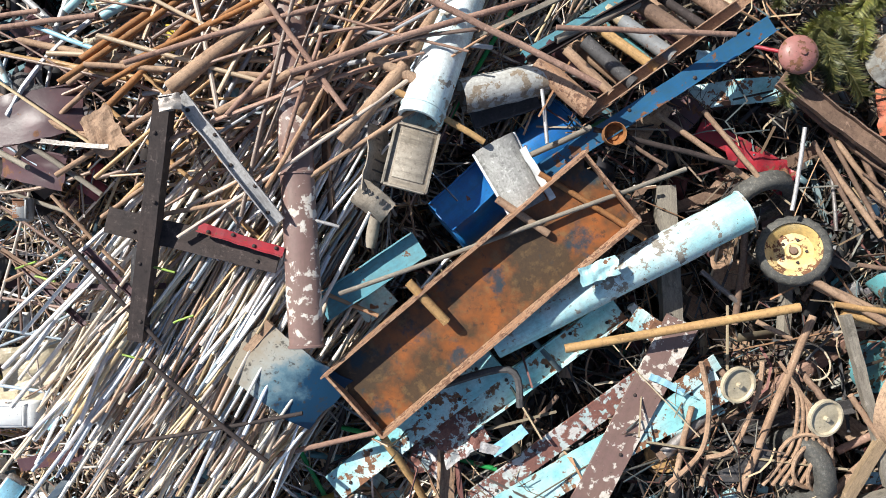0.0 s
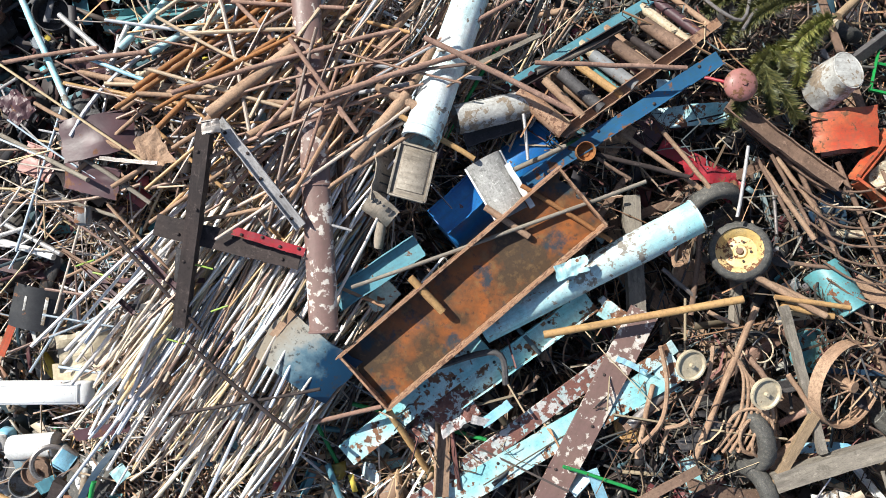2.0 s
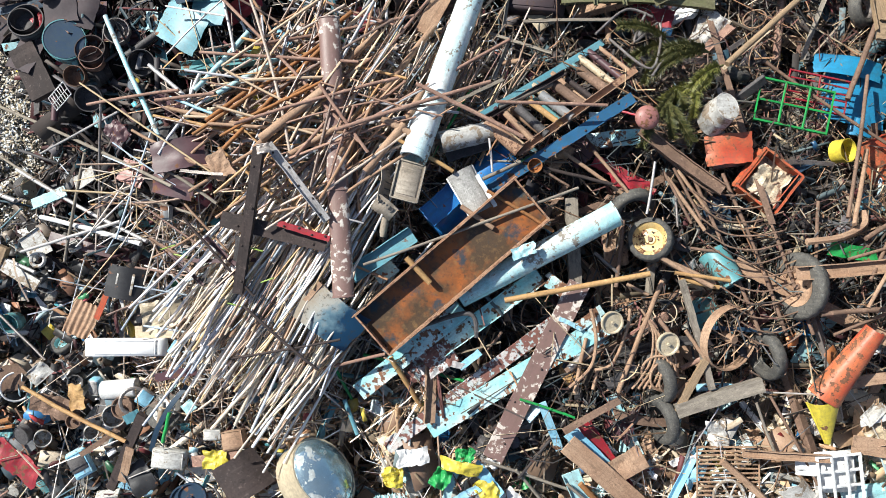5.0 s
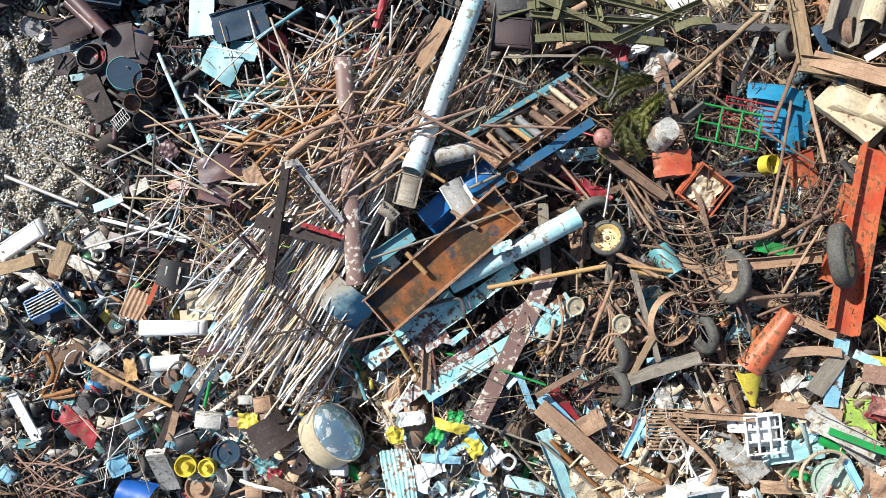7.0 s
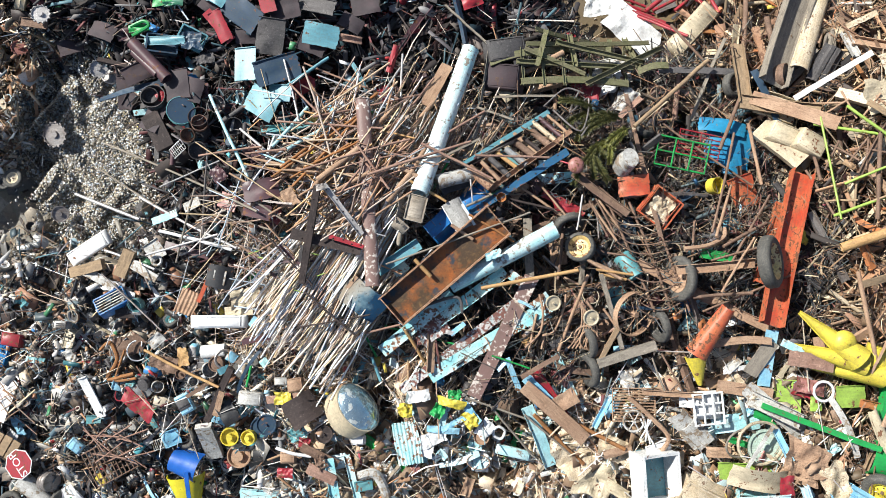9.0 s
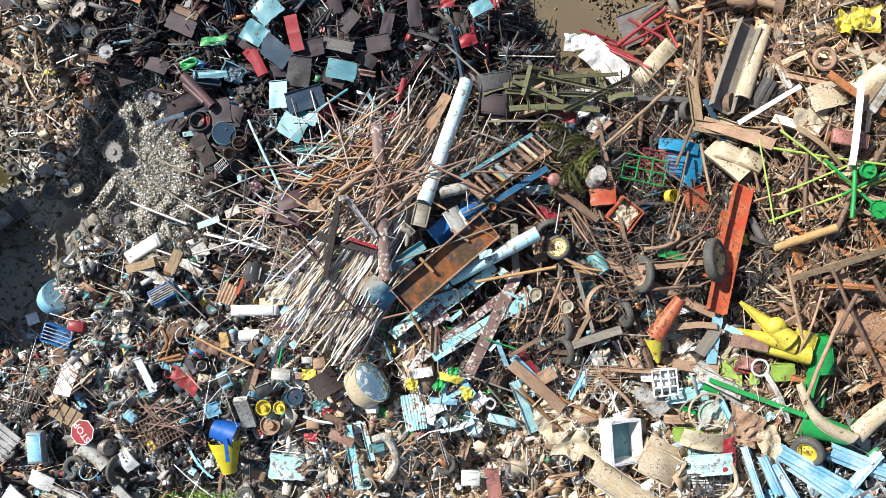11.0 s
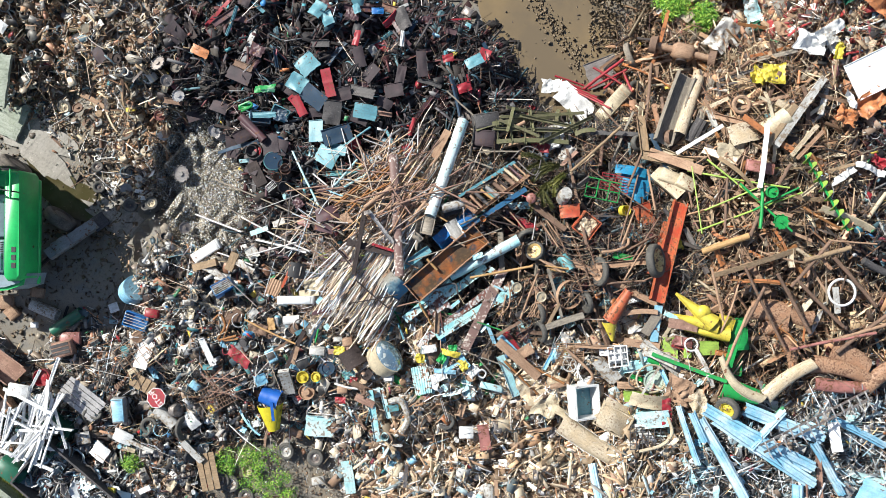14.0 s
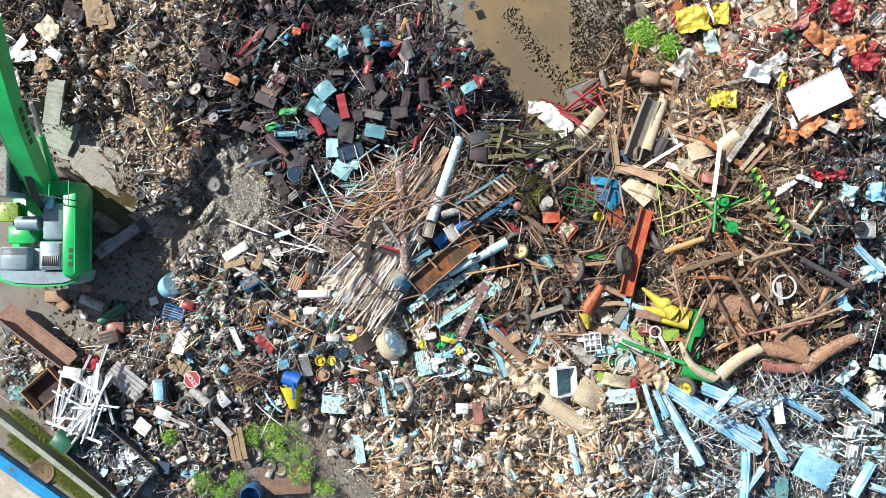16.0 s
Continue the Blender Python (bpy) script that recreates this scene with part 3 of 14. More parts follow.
def heap(name, shape, mat, xy, size, label, lift=(-0.2, 0.12), lean=22, yaw=None, seed=1, category="scrap metal"):
    """Many loose pieces of one kind in one mesh. size: (long, wide, thick) ranges in metres; yaw: (mean, spread) in degrees."""
    g = np.random.default_rng(seed)
    k = len(xy)
    if not k:
        return None
    z = surface(xy[:, 0], xy[:, 1]) + g.uniform(lift[0], lift[1], k)
    lo, hi = np.array([s[0] for s in size]), np.array([s[1] for s in size])
    dims = (lo + (hi - lo) * g.random((k, 3)) ** 2.4) * (0.86 if name.startswith("scrap") else 1.0)
    if shape in ("rings", "curls", "wires"):
        dims[:, 1] = dims[:, 0] * g.uniform(0.85, 1, k)
        dims[:, 2] = dims[:, 0] if shape != "rings" else np.minimum(dims[:, 2], dims[:, 0])
    turn = g.uniform(0, 2 * np.pi, k) if yaw is None else np.radians(g.normal(yaw[0], yaw[1], k))
    p, r = np.radians(g.normal(0, lean, k)), np.radians(g.normal(0, lean, k))
    if shape in ("rods", "long rods", "bars", "sticks"):
        p, r = p * 0.35, g.uniform(0, 2 * np.pi, k)
    cy, sy_, cp, sp, cr, sr = np.cos(turn), np.sin(turn), np.cos(p), np.sin(p), np.cos(r), np.sin(r)
    R = np.stack([np.stack([cy * cp, cy * sp * sr - sy_ * cr, cy * sp * cr + sy_ * sr], -1),
                  np.stack([sy_ * cp, sy_ * sp * sr + cy * cr, sy_ * sp * cr - cy * sr], -1),
                  np.stack([-sp, cp * sr, cp * cr], -1)], 1)
    which = g.integers(0, len(SHAPES[shape]), k)
    VV, LL, CC, base = [], [], [], 0
    for s, (tv, tf) in enumerate(SHAPES[shape]):
        ids = np.nonzero(which == s)[0]
        if not len(ids):
            continue
        pts = np.einsum("kij,kvj->kvi", R[ids], tv[None] * dims[ids][:, None, :]) + np.stack([xy[ids, 0], xy[ids, 1], z[ids]], -1)[:, None]
        loops = np.array([i for q in tf for i in q])
        VV.append(pts.reshape(-1, 3))
        LL.append((loops[None] + (np.arange(len(ids)) * len(tv))[:, None] + base).ravel())
        CC.append(np.tile([len(q) for q in tf], len(ids)))
        base += len(ids) * len(tv)
    V, L, C = np.concatenate(VV), np.concatenate(LL), np.concatenate(CC)
    me = bpy.data.meshes.new(name)
    me.vertices.add(len(V))
    me.vertices.foreach_set("co", V.ravel().astype(np.float32))
    me.loops.add(len(L))
    me.loops.foreach_set("vertex_index", L.astype(np.int32))
    me.polygons.add(len(C))
    me.polygons.foreach_set("loop_start", np.concatenate([[0], np.cumsum(C)[:-1]]).astype(np.int32))
    me.polygons.foreach_set("loop_total", C.astype(np.int32))
    me.update(calc_edges=True)
    me.materials.append(mat)
    if shape in ("rods", "long rods", "curls", "rings", "wires", "sticks"):
        me.shade_smooth()
        me.set_sharp_from_angle(angle=radians(50))
    return tagged(new(name, me), label, category, "", "stuff")


# which kind of scrap lies where: centres of patches in metres
PATCHES = {}
PATCHES["mud"] = ((-14.8, 4.2), (-13.2, 2.8), (-11.5, 1.5), (-10.1, 0.6), (-13.9, -1.9), (-10.8, -0.3), (-13.1, -2.4), (-13.1, 0.8), (1.7, 8.2), (2.9, 7.3), (3.7, 5.9), (5.2, 8.1), (4.4, 6.5), (2, 10), (4.2, 7.4), (3.3, 6.6), (6.2, 8.6), (-12.6, 5.2), (-9.9, 1.5), (-14.5, 3), (-11.5, -1.2))
PATCHES["verge"] = ((-14.5, -7), (-12.6, -8), (-11, -9.3), (-14.5, -9))
PATCHES["fine"] = ((-12.2, 7), (-12.2, 5.8), (-10.6, 4.3), (-10.2, 7.5), (-8.6, 7.9), (-9.3, 3.7), (-9.6, 5.6), (-14.6, 8), (-11.1, 3.5), (-12.9, 5), (-9.9, 2.3))
PATCHES["brown"] = ((-6.3, 7.5), (-3.4, 7.5), (-0.5, 7.5), (-2.4, 5.7), (-5.3, 4.8), (-7.7, 5.7), (-0.5, 5.1), (1.5, 5), (-5.4, 2.8), (1.2, 6.2), (-6.2, 3.8), (-4.5, 2), (-3.9, 3.2), (-4.7, 0.7), (-3.6, 1.4), (-1.4, 4.0), (-0.2, 4.2), (0.8, 4.0), (-2.6, 3.6))
PATCHES["chips"] = ((-8.2, 2.2), (-8.0, 1.3), (-8.1, 3.0), (-7.3, 2), (-6.9, 2.9), (-7.7, 1), (-6.6, 1.6), (-7.6, 3))
PATCHES["rods"] = ((-3, 0.4), (-2.1, 1.7), (-1.3, 2.3), (-2.6, -1.1), (-3.7, -0.2), (-0.3, 2.5), (-3, -2))
PATCHES["machine"] = ((2.5, -0.7), (3.6, -2.3), (4.4, 0.5), (6, 1.8), (3.4, 2.2), (6.8, -0.1), (1.5, 3.5), (2, -2), (5, -1.5))
PATCHES["straw"] = ((9.3, 0.9), (8.3, 4.8), (10.3, -0.7), (12.2, -1.5), (9.9, 5.7), (9.3, -2.3), (11.5, 2.5), (7.5, 6.5))
PATCHES["bright"] = ((12.2, 7.1), (14.2, 7.5), (9.3, 7.5), (13.8, 4.8), (11, 7))
PATCHES["edge"] = ((13.4, 2.8), (14.8, 0.9), (15, -3), (14.2, 3.8), (13.6, -0.6))
PATCHES["pale"] = ((9.3, -6.2), (13.2, -5.8), (14.6, -6.2), (11.2, -7.5), (8.3, -8), (13, -8.4))
PATCHES["cream"] = ((1.5, -5), (3.4, -6.2), (5.4, -5), (0.5, -7), (2.5, -8), (5.4, -7.5), (-1, -4.2), (-0.3, -5.8), (6.6, -4.2), (-1.9, -7.0), (-1.2, -8.2), (-0.9, -9.2), (-2.4, -7.3), (2, -9.4), (4.6, -3.2), (3.0, -3.6), (5.6, -2.9))
PATCHES["mixed"] = ((-7.3, -2.3), (-9.2, -3.9), (-10.2, -5.8), (-6.3, -4.6), (-4.2, -3.9), (-3.4, -5.4), (-8.3, -1.1), (-11.2, -3.9), (-2.6, -6.6), (-12.1, -3.4), (-12.7, -5.4), (-9.5, -7.5), (-5.4, -1.2), (-13.7, -6.3), (-12.3, -7.4), (-11.0, -8.4), (-14.0, -5.0), (-12.8, -6.2))
PATCHES["clearing"] = ((-4.1, -7.2), (-3.5, -7.8), (-3.0, -8.4), (-2.4, -9.1), (-4.9, -7.2), (-6.3, -8.2), (-5.6, -7.7))
_g = np.random.default_rng(11)
AREA = (-16.6, 17.0, -10.2, 10.2)
NPTS = 150000
XY = np.stack([_g.uniform(AREA[0], AREA[1], NPTS), _g.uniform(AREA[2], AREA[3], NPTS)], -1)
keys = list(PATCHES)
seeds = np.array([(x, y, i) for i, kk in enumerate(keys) for x, y in PATCHES[kk]])
soft_xy = XY + _g.normal(0, 0.28, XY.shape)
zone = np.empty(NPTS, int)
for s in range(0, NPTS, 6000):
    d = ((soft_xy[s:s + 6000, None] - seeds[None, :, :2]) ** 2).sum(-1)
    zone[s:s + 6000] = seeds[d.argmin(1), 2].astype(int)

BROWNS = ((0.11, 0.08, 0.072), (0.18, 0.125, 0.10), (0.055, 0.047, 0.048), (0.25, 0.19, 0.15), (0.135, 0.085, 0.068), (0.08, 0.07, 0.075), (0.20, 0.08, 0.06), (0.42, 0.37, 0.32), (0.30, 0.23, 0.165))
GREYS = ((0.07, 0.066, 0.066), (0.34, 0.32, 0.30), (0.20, 0.16, 0.13), (0.64, 0.62, 0.60), (0.035, 0.035, 0.038), (0.28, 0.21, 0.155), (0.14, 0.21, 0.25), (0.52, 0.44, 0.34), (0.80, 0.80, 0.79), (0.30, 0.15, 0.09), (0.58, 0.52, 0.44))
CREAMS = ((0.72, 0.58, 0.42), (0.84, 0.81, 0.76), (0.48, 0.31, 0.19), (0.76, 0.64, 0.47), (0.30, 0.19, 0.125), (0.66, 0.48, 0.31), (0.86, 0.84, 0.81), (0.45, 0.57, 0.60), (0.68, 0.52, 0.35), (0.40, 0.24, 0.14), (0.58, 0.38, 0.23), (0.24, 0.15, 0.10), (0.50, 0.36, 0.23))
STRAWS = ((0.34, 0.215, 0.125), (0.47, 0.335, 0.205), (0.14, 0.085, 0.06), (0.27, 0.15, 0.095), (0.60, 0.48, 0.32), (0.065, 0.05, 0.045), (0.37, 0.20, 0.11), (0.54, 0.44, 0.33), (0.45, 0.26, 0.15))
PALES = ((0.45, 0.60, 0.68), (0.70, 0.73, 0.75), (0.12, 0.11, 0.11), (0.28, 0.30, 0.32), (0.05, 0.05, 0.055), (0.34, 0.52, 0.62), (0.20, 0.15, 0.12), (0.55, 0.53, 0.50))
BRIGHTS = ((0.78, 0.77, 0.74), (0.62, 0.27, 0.13), (0.48, 0.37, 0.27), (0.42, 0.05, 0.05), (0.22, 0.145, 0.10), (0.66, 0.48, 0.31), (0.08, 0.07, 0.07), (0.46, 0.22, 0.14), (0.74, 0.52, 0.38), (0.60, 0.56, 0.50))
VIVID = ((0.04, 0.18, 0.40), (0.42, 0.05, 0.05), (0.60, 0.46, 0.08), (0.08, 0.30, 0.14), (0.08, 0.34, 0.40), (0.52, 0.19, 0.07), (0.75, 0.75, 0.75), (0.36, 0.58, 0.68), (0.55, 0.72, 0.78), (0.30, 0.06, 0.08))
RODDY = ((0.58, 0.49, 0.43), (0.38, 0.25, 0.18), (0.72, 0.67, 0.64), (0.46, 0.29, 0.19), (0.40, 0.47, 0.54), (0.56, 0.42, 0.25), (0.24, 0.15, 0.12), (0.66, 0.56, 0.48))
PALERODS = ((0.86, 0.80, 0.76), (0.88, 0.86, 0.84), (0.60, 0.47, 0.36), (0.78, 0.66, 0.50), (0.58, 0.62, 0.70), (0.42, 0.29, 0.21), (0.84, 0.77, 0.77), (0.64, 0.47, 0.27), (0.80, 0.74, 0.66))
RUSTY = ((0.48, 0.28, 0.165), (0.36, 0.215, 0.155), (0.58, 0.43, 0.29), (0.22, 0.15, 0.12), (0.56, 0.33, 0.15), (0.50, 0.40, 0.33), (0.44, 0.44, 0.46))
CHIPS = ((0.52, 0.47, 0.38), (0.46, 0.38, 0.26), (0.80, 0.79, 0.77), (0.28, 0.25, 0.22), (0.56, 0.48, 0.36), (0.88, 0.88, 0.87), (0.13, 0.12, 0.115), (0.38, 0.30, 0.22), (0.52, 0.57, 0.64), (0.22, 0.18, 0.14))
DUSKY = ((0.071, 0.06, 0.068), (0.112, 0.101, 0.109), (0.071, 0.022, 0.026), (0.03, 0.027, 0.03), (0.12, 0.03, 0.032), (0.03, 0.071, 0.098), (0.18, 0.173, 0.176), (0.053, 0.038, 0.038), (0.09, 0.173, 0.203), (0.083, 0.064, 0.056), (0.041, 0.038, 0.045))
DARKS = ((0.024, 0.018, 0.018), (0.037, 0.028, 0.026), (0.014, 0.013, 0.014), (0.051, 0.038, 0.034), (0.03, 0.022, 0.021), (0.021, 0.018, 0.021), (0.06, 0.019, 0.018), (0.09, 0.075, 0.066))
MACHINERY = ((0.115, 0.078, 0.06), (0.21, 0.155, 0.11), (0.05, 0.042, 0.04), (0.11, 0.15, 0.16), (0.37, 0.29, 0.19), (0.035, 0.03, 0.03), (0.075, 0.075, 0.08), (0.24, 0.23, 0.20), (0.18, 0.075, 0.065))
PAL = {k: palette("scrap_" + k, c, r, mt, w, *lo) for k, c, r, mt, w, *lo in (
    ("browns", BROWNS, 0.7, 0.15, 0.3), ("greys", GREYS, 0.5, 0.1, 0.25), ("creams", CREAMS, 0.6, 0.0, 0.25), ("straws", STRAWS, 0.8, 0.0, 0.3), ("pales", PALES, 0.45, 0.1, 0.2),
    ("brights", BRIGHTS, 0.55, 0.0, 0.25), ("darks", DARKS, 0.8, 0.0, 0.2), ("machinery", MACHINERY, 0.75, 0.05, 0.3), ("vivid", VIVID, 0.4, 0.0, 0.2), ("dusky", DUSKY, 0.62, 0.05, 0.2, 0.35), ("rods", RODDY, 0.5, 0.1, 0.2, 0.5), ("palerods", PALERODS, 0.36, 0.0, 0.05, 0.62), ("rusty", RUSTY, 0.75, 0.1, 0.3), ("chips", CHIPS, 0.4, 0.0, 0.0, 0.75))}

# (patch, shape, palette, share of the points, (long), (wide), (thick), label)
MIXES = []


def mix(*row):
    MIXES.append(row)


mix("fine", "sticks", "straws", 0.24, (0.18, 1.05), (0.0216, 0.072), (0.0216, 0.072), "heap of short rusty bolts, rods and offcuts")
mix("fine", "rings", "greys", 0.15, (0.096, 0.504), (0.12, 0.36), (0.096, 0.312), "rusty gear rings, hubs and washers in a heap")
mix("fine", "plates", "greys", 0.14, (0.12, 0.75), (0.09, 0.39), (0.06, 0.18), "small dark brown plate offcuts in a heap")
mix("fine", "bars", "straws", 0.14, (0.18, 1.05), (0.0396, 0.129), (0.042, 0.105), "short rusty angle and channel offcuts in a heap")
mix("fine", "straps", "creams", 0.10, (0.198, 0.99), (0.0279, 0.0837), (0.0315, 0.084), "tan rusty straps in a heap")
mix("fine", "curls", "creams", 0.09, (0.12, 0.54), (0.15, 0.45), (0.15, 0.45), "curled pale strips of scrap wire in a heap")
mix("fine", "lumps", "straws", 0.06, (0.0864, 0.324), (0.09, 0.247), (0.0675, 0.203), "small cast metal lumps in a heap")
mix("fine", "sticks", "creams", 0.08, (0.15, 0.75), (0.0144, 0.042), (0.0144, 0.042), "short pale tan rods and strips in a heap")
mix("brown", "plates", "darks", 0.10, (0.21, 0.98), (0.112, 0.42), (0.028, 0.098), "heap of dark brown cut plates and sheet offcuts")
mix("brown", "plates", "dusky", 0.12, (0.168, 0.84), (0.098, 0.364), (0.028, 0.084), "mauve and grey sheet offcuts on a dark heap")
mix("brown", "straps", "dusky", 0.21, (0.308, 1.39), (0.0304, 0.104), (0.0294, 0.0784), "dull grey and dark red steel straps on a dark heap")
mix("brown", "bars", "darks", 0.16, (0.28, 1.4), (0.037, 0.12), (0.0294, 0.098), "dark rusty angle and channel offcuts")
mix("brown", "bars", "dusky", 0.10, (0.28, 1.26), (0.0323, 0.0924), (0.0294, 0.0784), "dull mauve and grey bar offcuts")
mix("brown", "sticks", "darks", 0.10, (0.28, 1.68), (0.0162, 0.0522), (0.0162, 0.0522), "dark rusty rods lying among cut plates")
mix("brown", "sticks", "browns", 0.11, (0.28, 1.4), (0.0139, 0.0371), (0.0139, 0.0371), "thin brown rods on a dark scrap heap")
mix("brown", "rings", "darks", 0.05, (0.112, 0.448), (0.112, 0.336), (0.0896, 0.336), "dark rusty hubs, drums and rings")
mix("brown", "curls", "dusky", 0.05, (0.14, 0.7), (0.14, 0.42), (0.112, 0.42), "curled dark rusty wire and straps")
mix("chips", "flakes", "chips", 1.0, (0.025, 0.11), (0.025, 0.08), (0.03, 0.1), "heap of shiny grey metal chips and crumbs")
mix("rods", "rods", "rods", 0.42, (0.5, 2.6), (0.014, 0.04), (0.014, 0.04), "loose pale and rusty rods in a tangled pile")
mix("rods", "rods", "rusty", 0.26, (0.4, 2.2), (0.014, 0.04), (0.014, 0.04), "loose orange-brown rusty rods in a tangled pile")
mix("rods", "bars", "dusky", 0.16, (0.2, 0.9), (0.03, 0.09), (0.03, 0.08), "rusty angle bars lying under a pile of rods")
mix("rods", "rods", "palerods", 0.16, (0.4, 2.0), (0.015, 0.04), (0.015, 0.04), "loose pale rods in a tangled pile")
mix("machine", "rods", "machinery", 0.46, (0.3, 2.2), (0.01, 0.04), (0.01, 0.04), "tangle of rusty brown rods and tines")
mix("machine", "bars", "machinery", 0.20, (0.3, 1.7), (0.03, 0.11), (0.03, 0.09), "rusty bars of broken farm machinery")
mix("machine", "plates", "dusky", 0.12, (0.15, 0.7), (0.08, 0.3), (0.03, 0.1), "rusty dark plates among broken machinery")
mix("machine", "curls", "machinery", 0.18, (0.15, 0.8), (0.1, 0.5), (0.1, 0.5), "curled rusty wire and straps")
mix("machine", "lumps", "darks", 0.04, (0.1, 0.3), (0.08, 0.2), (0.06, 0.2), "rusty cast machine parts")
mix("straw", "sticks", "machinery", 0.20, (0.2, 1.6), (0.012, 0.045), (0.012, 0.045), "tangle of dark rusty rods under tan scrap")
mix("straw", "sticks", "straws", 0.20, (0.3, 2), (0.012, 0.045), (0.012, 0.045), "tangle of tan rusty rods, wire and straw")
mix("straw", "bars", "straws", 0.22, (0.35, 2.6), (0.034, 0.18), (0.021, 0.084), "tan rusty bars and wood battens")
mix("straw", "straps", "straws", 0.14, (0.275, 1.65), (0.0248, 0.0992), (0.021, 0.07), "tan rusty straps and bent strips")
mix("straw", "plates", "straws", 0.10, (0.2, 1), (0.1, 0.4), (0.03, 0.1), "tan rusty sheet pieces")
mix("straw", "plates", "darks", 0.06, (0.2, 1), (0.1, 0.4), (0.03, 0.1), "dark sheet pieces under tan scrap")
mix("straw", "curls", "straws", 0.08, (0.15, 0.8), (0.1, 0.6), (0.1, 0.5), "curled rusty wire in a heap")
mix("bright", "plates", "brights", 0.36, (0.18, 0.96), (0.12, 0.48), (0.06, 0.192), "torn white, orange and red sheet scraps")
mix("bright", "sticks", "straws", 0.26, (0.24, 1.68), (0.0151, 0.054), (0.0151, 0.054), "rusty rods among torn coloured sheet scraps")
mix("bright", "straps", "brights", 0.20, (0.264, 1.32), (0.0298, 0.104), (0.0252, 0.084), "bent coloured metal strips")
mix("bright", "lumps", "brights", 0.08, (0.0864, 0.346), (0.072, 0.27), (0.054, 0.18), "broken coloured casings in a heap")
mix("bright", "curls", "straws", 0.10, (0.18, 0.72), (0.12, 0.6), (0.12, 0.48), "curled rusty wire and straps")
mix("edge", "plates", "dusky", 0.22, (0.15, 0.875), (0.1, 0.438), (0.0375, 0.125), "white and grey sheet scraps on a dark heap")
mix("edge", "sticks", "browns", 0.28, (0.25, 1.75), (0.0132, 0.0495), (0.0132, 0.0495), "dark thin rods in a heap")
mix("edge", "lumps", "darks", 0.10, (0.09, 0.315), (0.075, 0.234), (0.0562, 0.188), "dark machine parts in a heap")
mix("edge", "straps", "dusky", 0.18, (0.275, 1.38), (0.031, 0.093), (0.0262, 0.07), "dull metal straps in a heap")
mix("edge", "bars", "browns", 0.14, (0.25, 1.25), (0.033, 0.099), (0.0262, 0.0875), "dark metal strips in a heap")
mix("edge", "curls", "greys", 0.08, (0.125, 0.625), (0.0375, 0.125), (0.0375, 0.1), "curled wire in a dark heap")
mix("pale", "plates", "pales", 0.24, (0.18, 0.9), (0.1, 0.4), (0.03, 0.1), "pale blue and white sheet metal scraps")
mix("pale", "straps", "pales", 0.20, (0.275, 1.54), (0.0248, 0.093), (0.021, 0.07), "pale blue and white bent straps")
mix("pale", "bars", "pales", 0.22, (0.25, 1.6), (0.0264, 0.099), (0.021, 0.084), "pale blue and grey metal strips")
mix("pale", "sticks", "greys", 0.22, (0.2, 1.4), (0.012, 0.045), (0.012, 0.045), "grey and brown rods in a heap of sheet scraps")
mix("pale", "curls", "greys", 0.10, (0.15, 0.6), (0.1, 0.5), (0.1, 0.4), "curled wire in a heap of sheet scraps")
mix("cream", "plates", "creams", 0.338, (0.19, 0.98), (0.11, 0.52), (0.03, 0.09), "pale cream and white sheet scraps in a heap")
mix("cream", "straps", "creams", 0.18, (0.26, 1.6), (0.032, 0.13), (0.0284, 0.0847), "bent cream and tan strips in a heap")
mix("cream", "bars", "straws", 0.14, (0.28, 1.6), (0.03, 0.11), (0.0237, 0.0847), "pale strips and offcuts in a heap")
mix("cream", "sticks", "creams", 0.22, (0.26, 1.7), (0.0137, 0.041), (0.0137, 0.041), "tan rods and wires in a heap")
mix("cream", "lumps", "creams", 0.01, (0.0778, 0.33), (0.0607, 0.243), (0.0506, 0.203), "pale lumps and broken fittings in a heap")
mix("cream", "rings", "greys", 0.012, (0.108, 0.389), (0.108, 0.324), (0.0648, 0.259), "rings and small wheels in a pale heap")
mix("cream", "curls", "creams", 0.08, (0.108, 0.675), (0.135, 0.54), (0.135, 0.405), "curled pale wire and straps")
mix("mixed", "plates", "greys", 0.26, (0.16, 0.92), (0.1, 0.46), (0.039, 0.156), "small grey and white sheet scraps in a mixed heap")
mix("mixed", "sticks", "greys", 0.18, (0.13, 1.3), (0.0134, 0.0448), (0.0134, 0.0448), "thin grey and brown rods in a mixed heap")
mix("mixed", "lumps", "greys", 0.08, (0.0749, 0.356), (0.0683, 0.254), (0.0585, 0.195), "small broken machine parts in a mixed heap")
mix("mixed", "rings", "greys", 0.08, (0.104, 0.478), (0.104, 0.312), (0.0832, 0.27), "small wheels, rings and cans in a mixed heap")
mix("mixed", "curls", "rusty", 0.05, (0.13, 0.65), (0.13, 0.52), (0.13, 0.39), "curled rusty wire in a mixed heap")
mix("mixed", "curls", "greys", 0.05, (0.13, 0.65), (0.13, 0.52), (0.13, 0.39), "curled grey wire in a mixed heap")
mix("mixed", "straps", "dusky", 0.17, (0.172, 1.14), (0.0242, 0.0806), (0.0273, 0.0728), "dull grey, red and teal straps in a mixed heap")
mix("mixed", "bars", "straws", 0.13, (0.156, 1.04), (0.0257, 0.0944), (0.0273, 0.0819), "rusty strips in a mixed heap")
mix("mud", "flakes", "browns", 0.05, (0.04, 0.2), (0.04, 0.14), (0.05, 0.2), "clods and crumbs of scrap in wet mud")
mix("verge", "flakes", "straws", 0.10, (0.04, 0.2), (0.04, 0.14), (0.05, 0.2), "crumbs on a grassy verge")
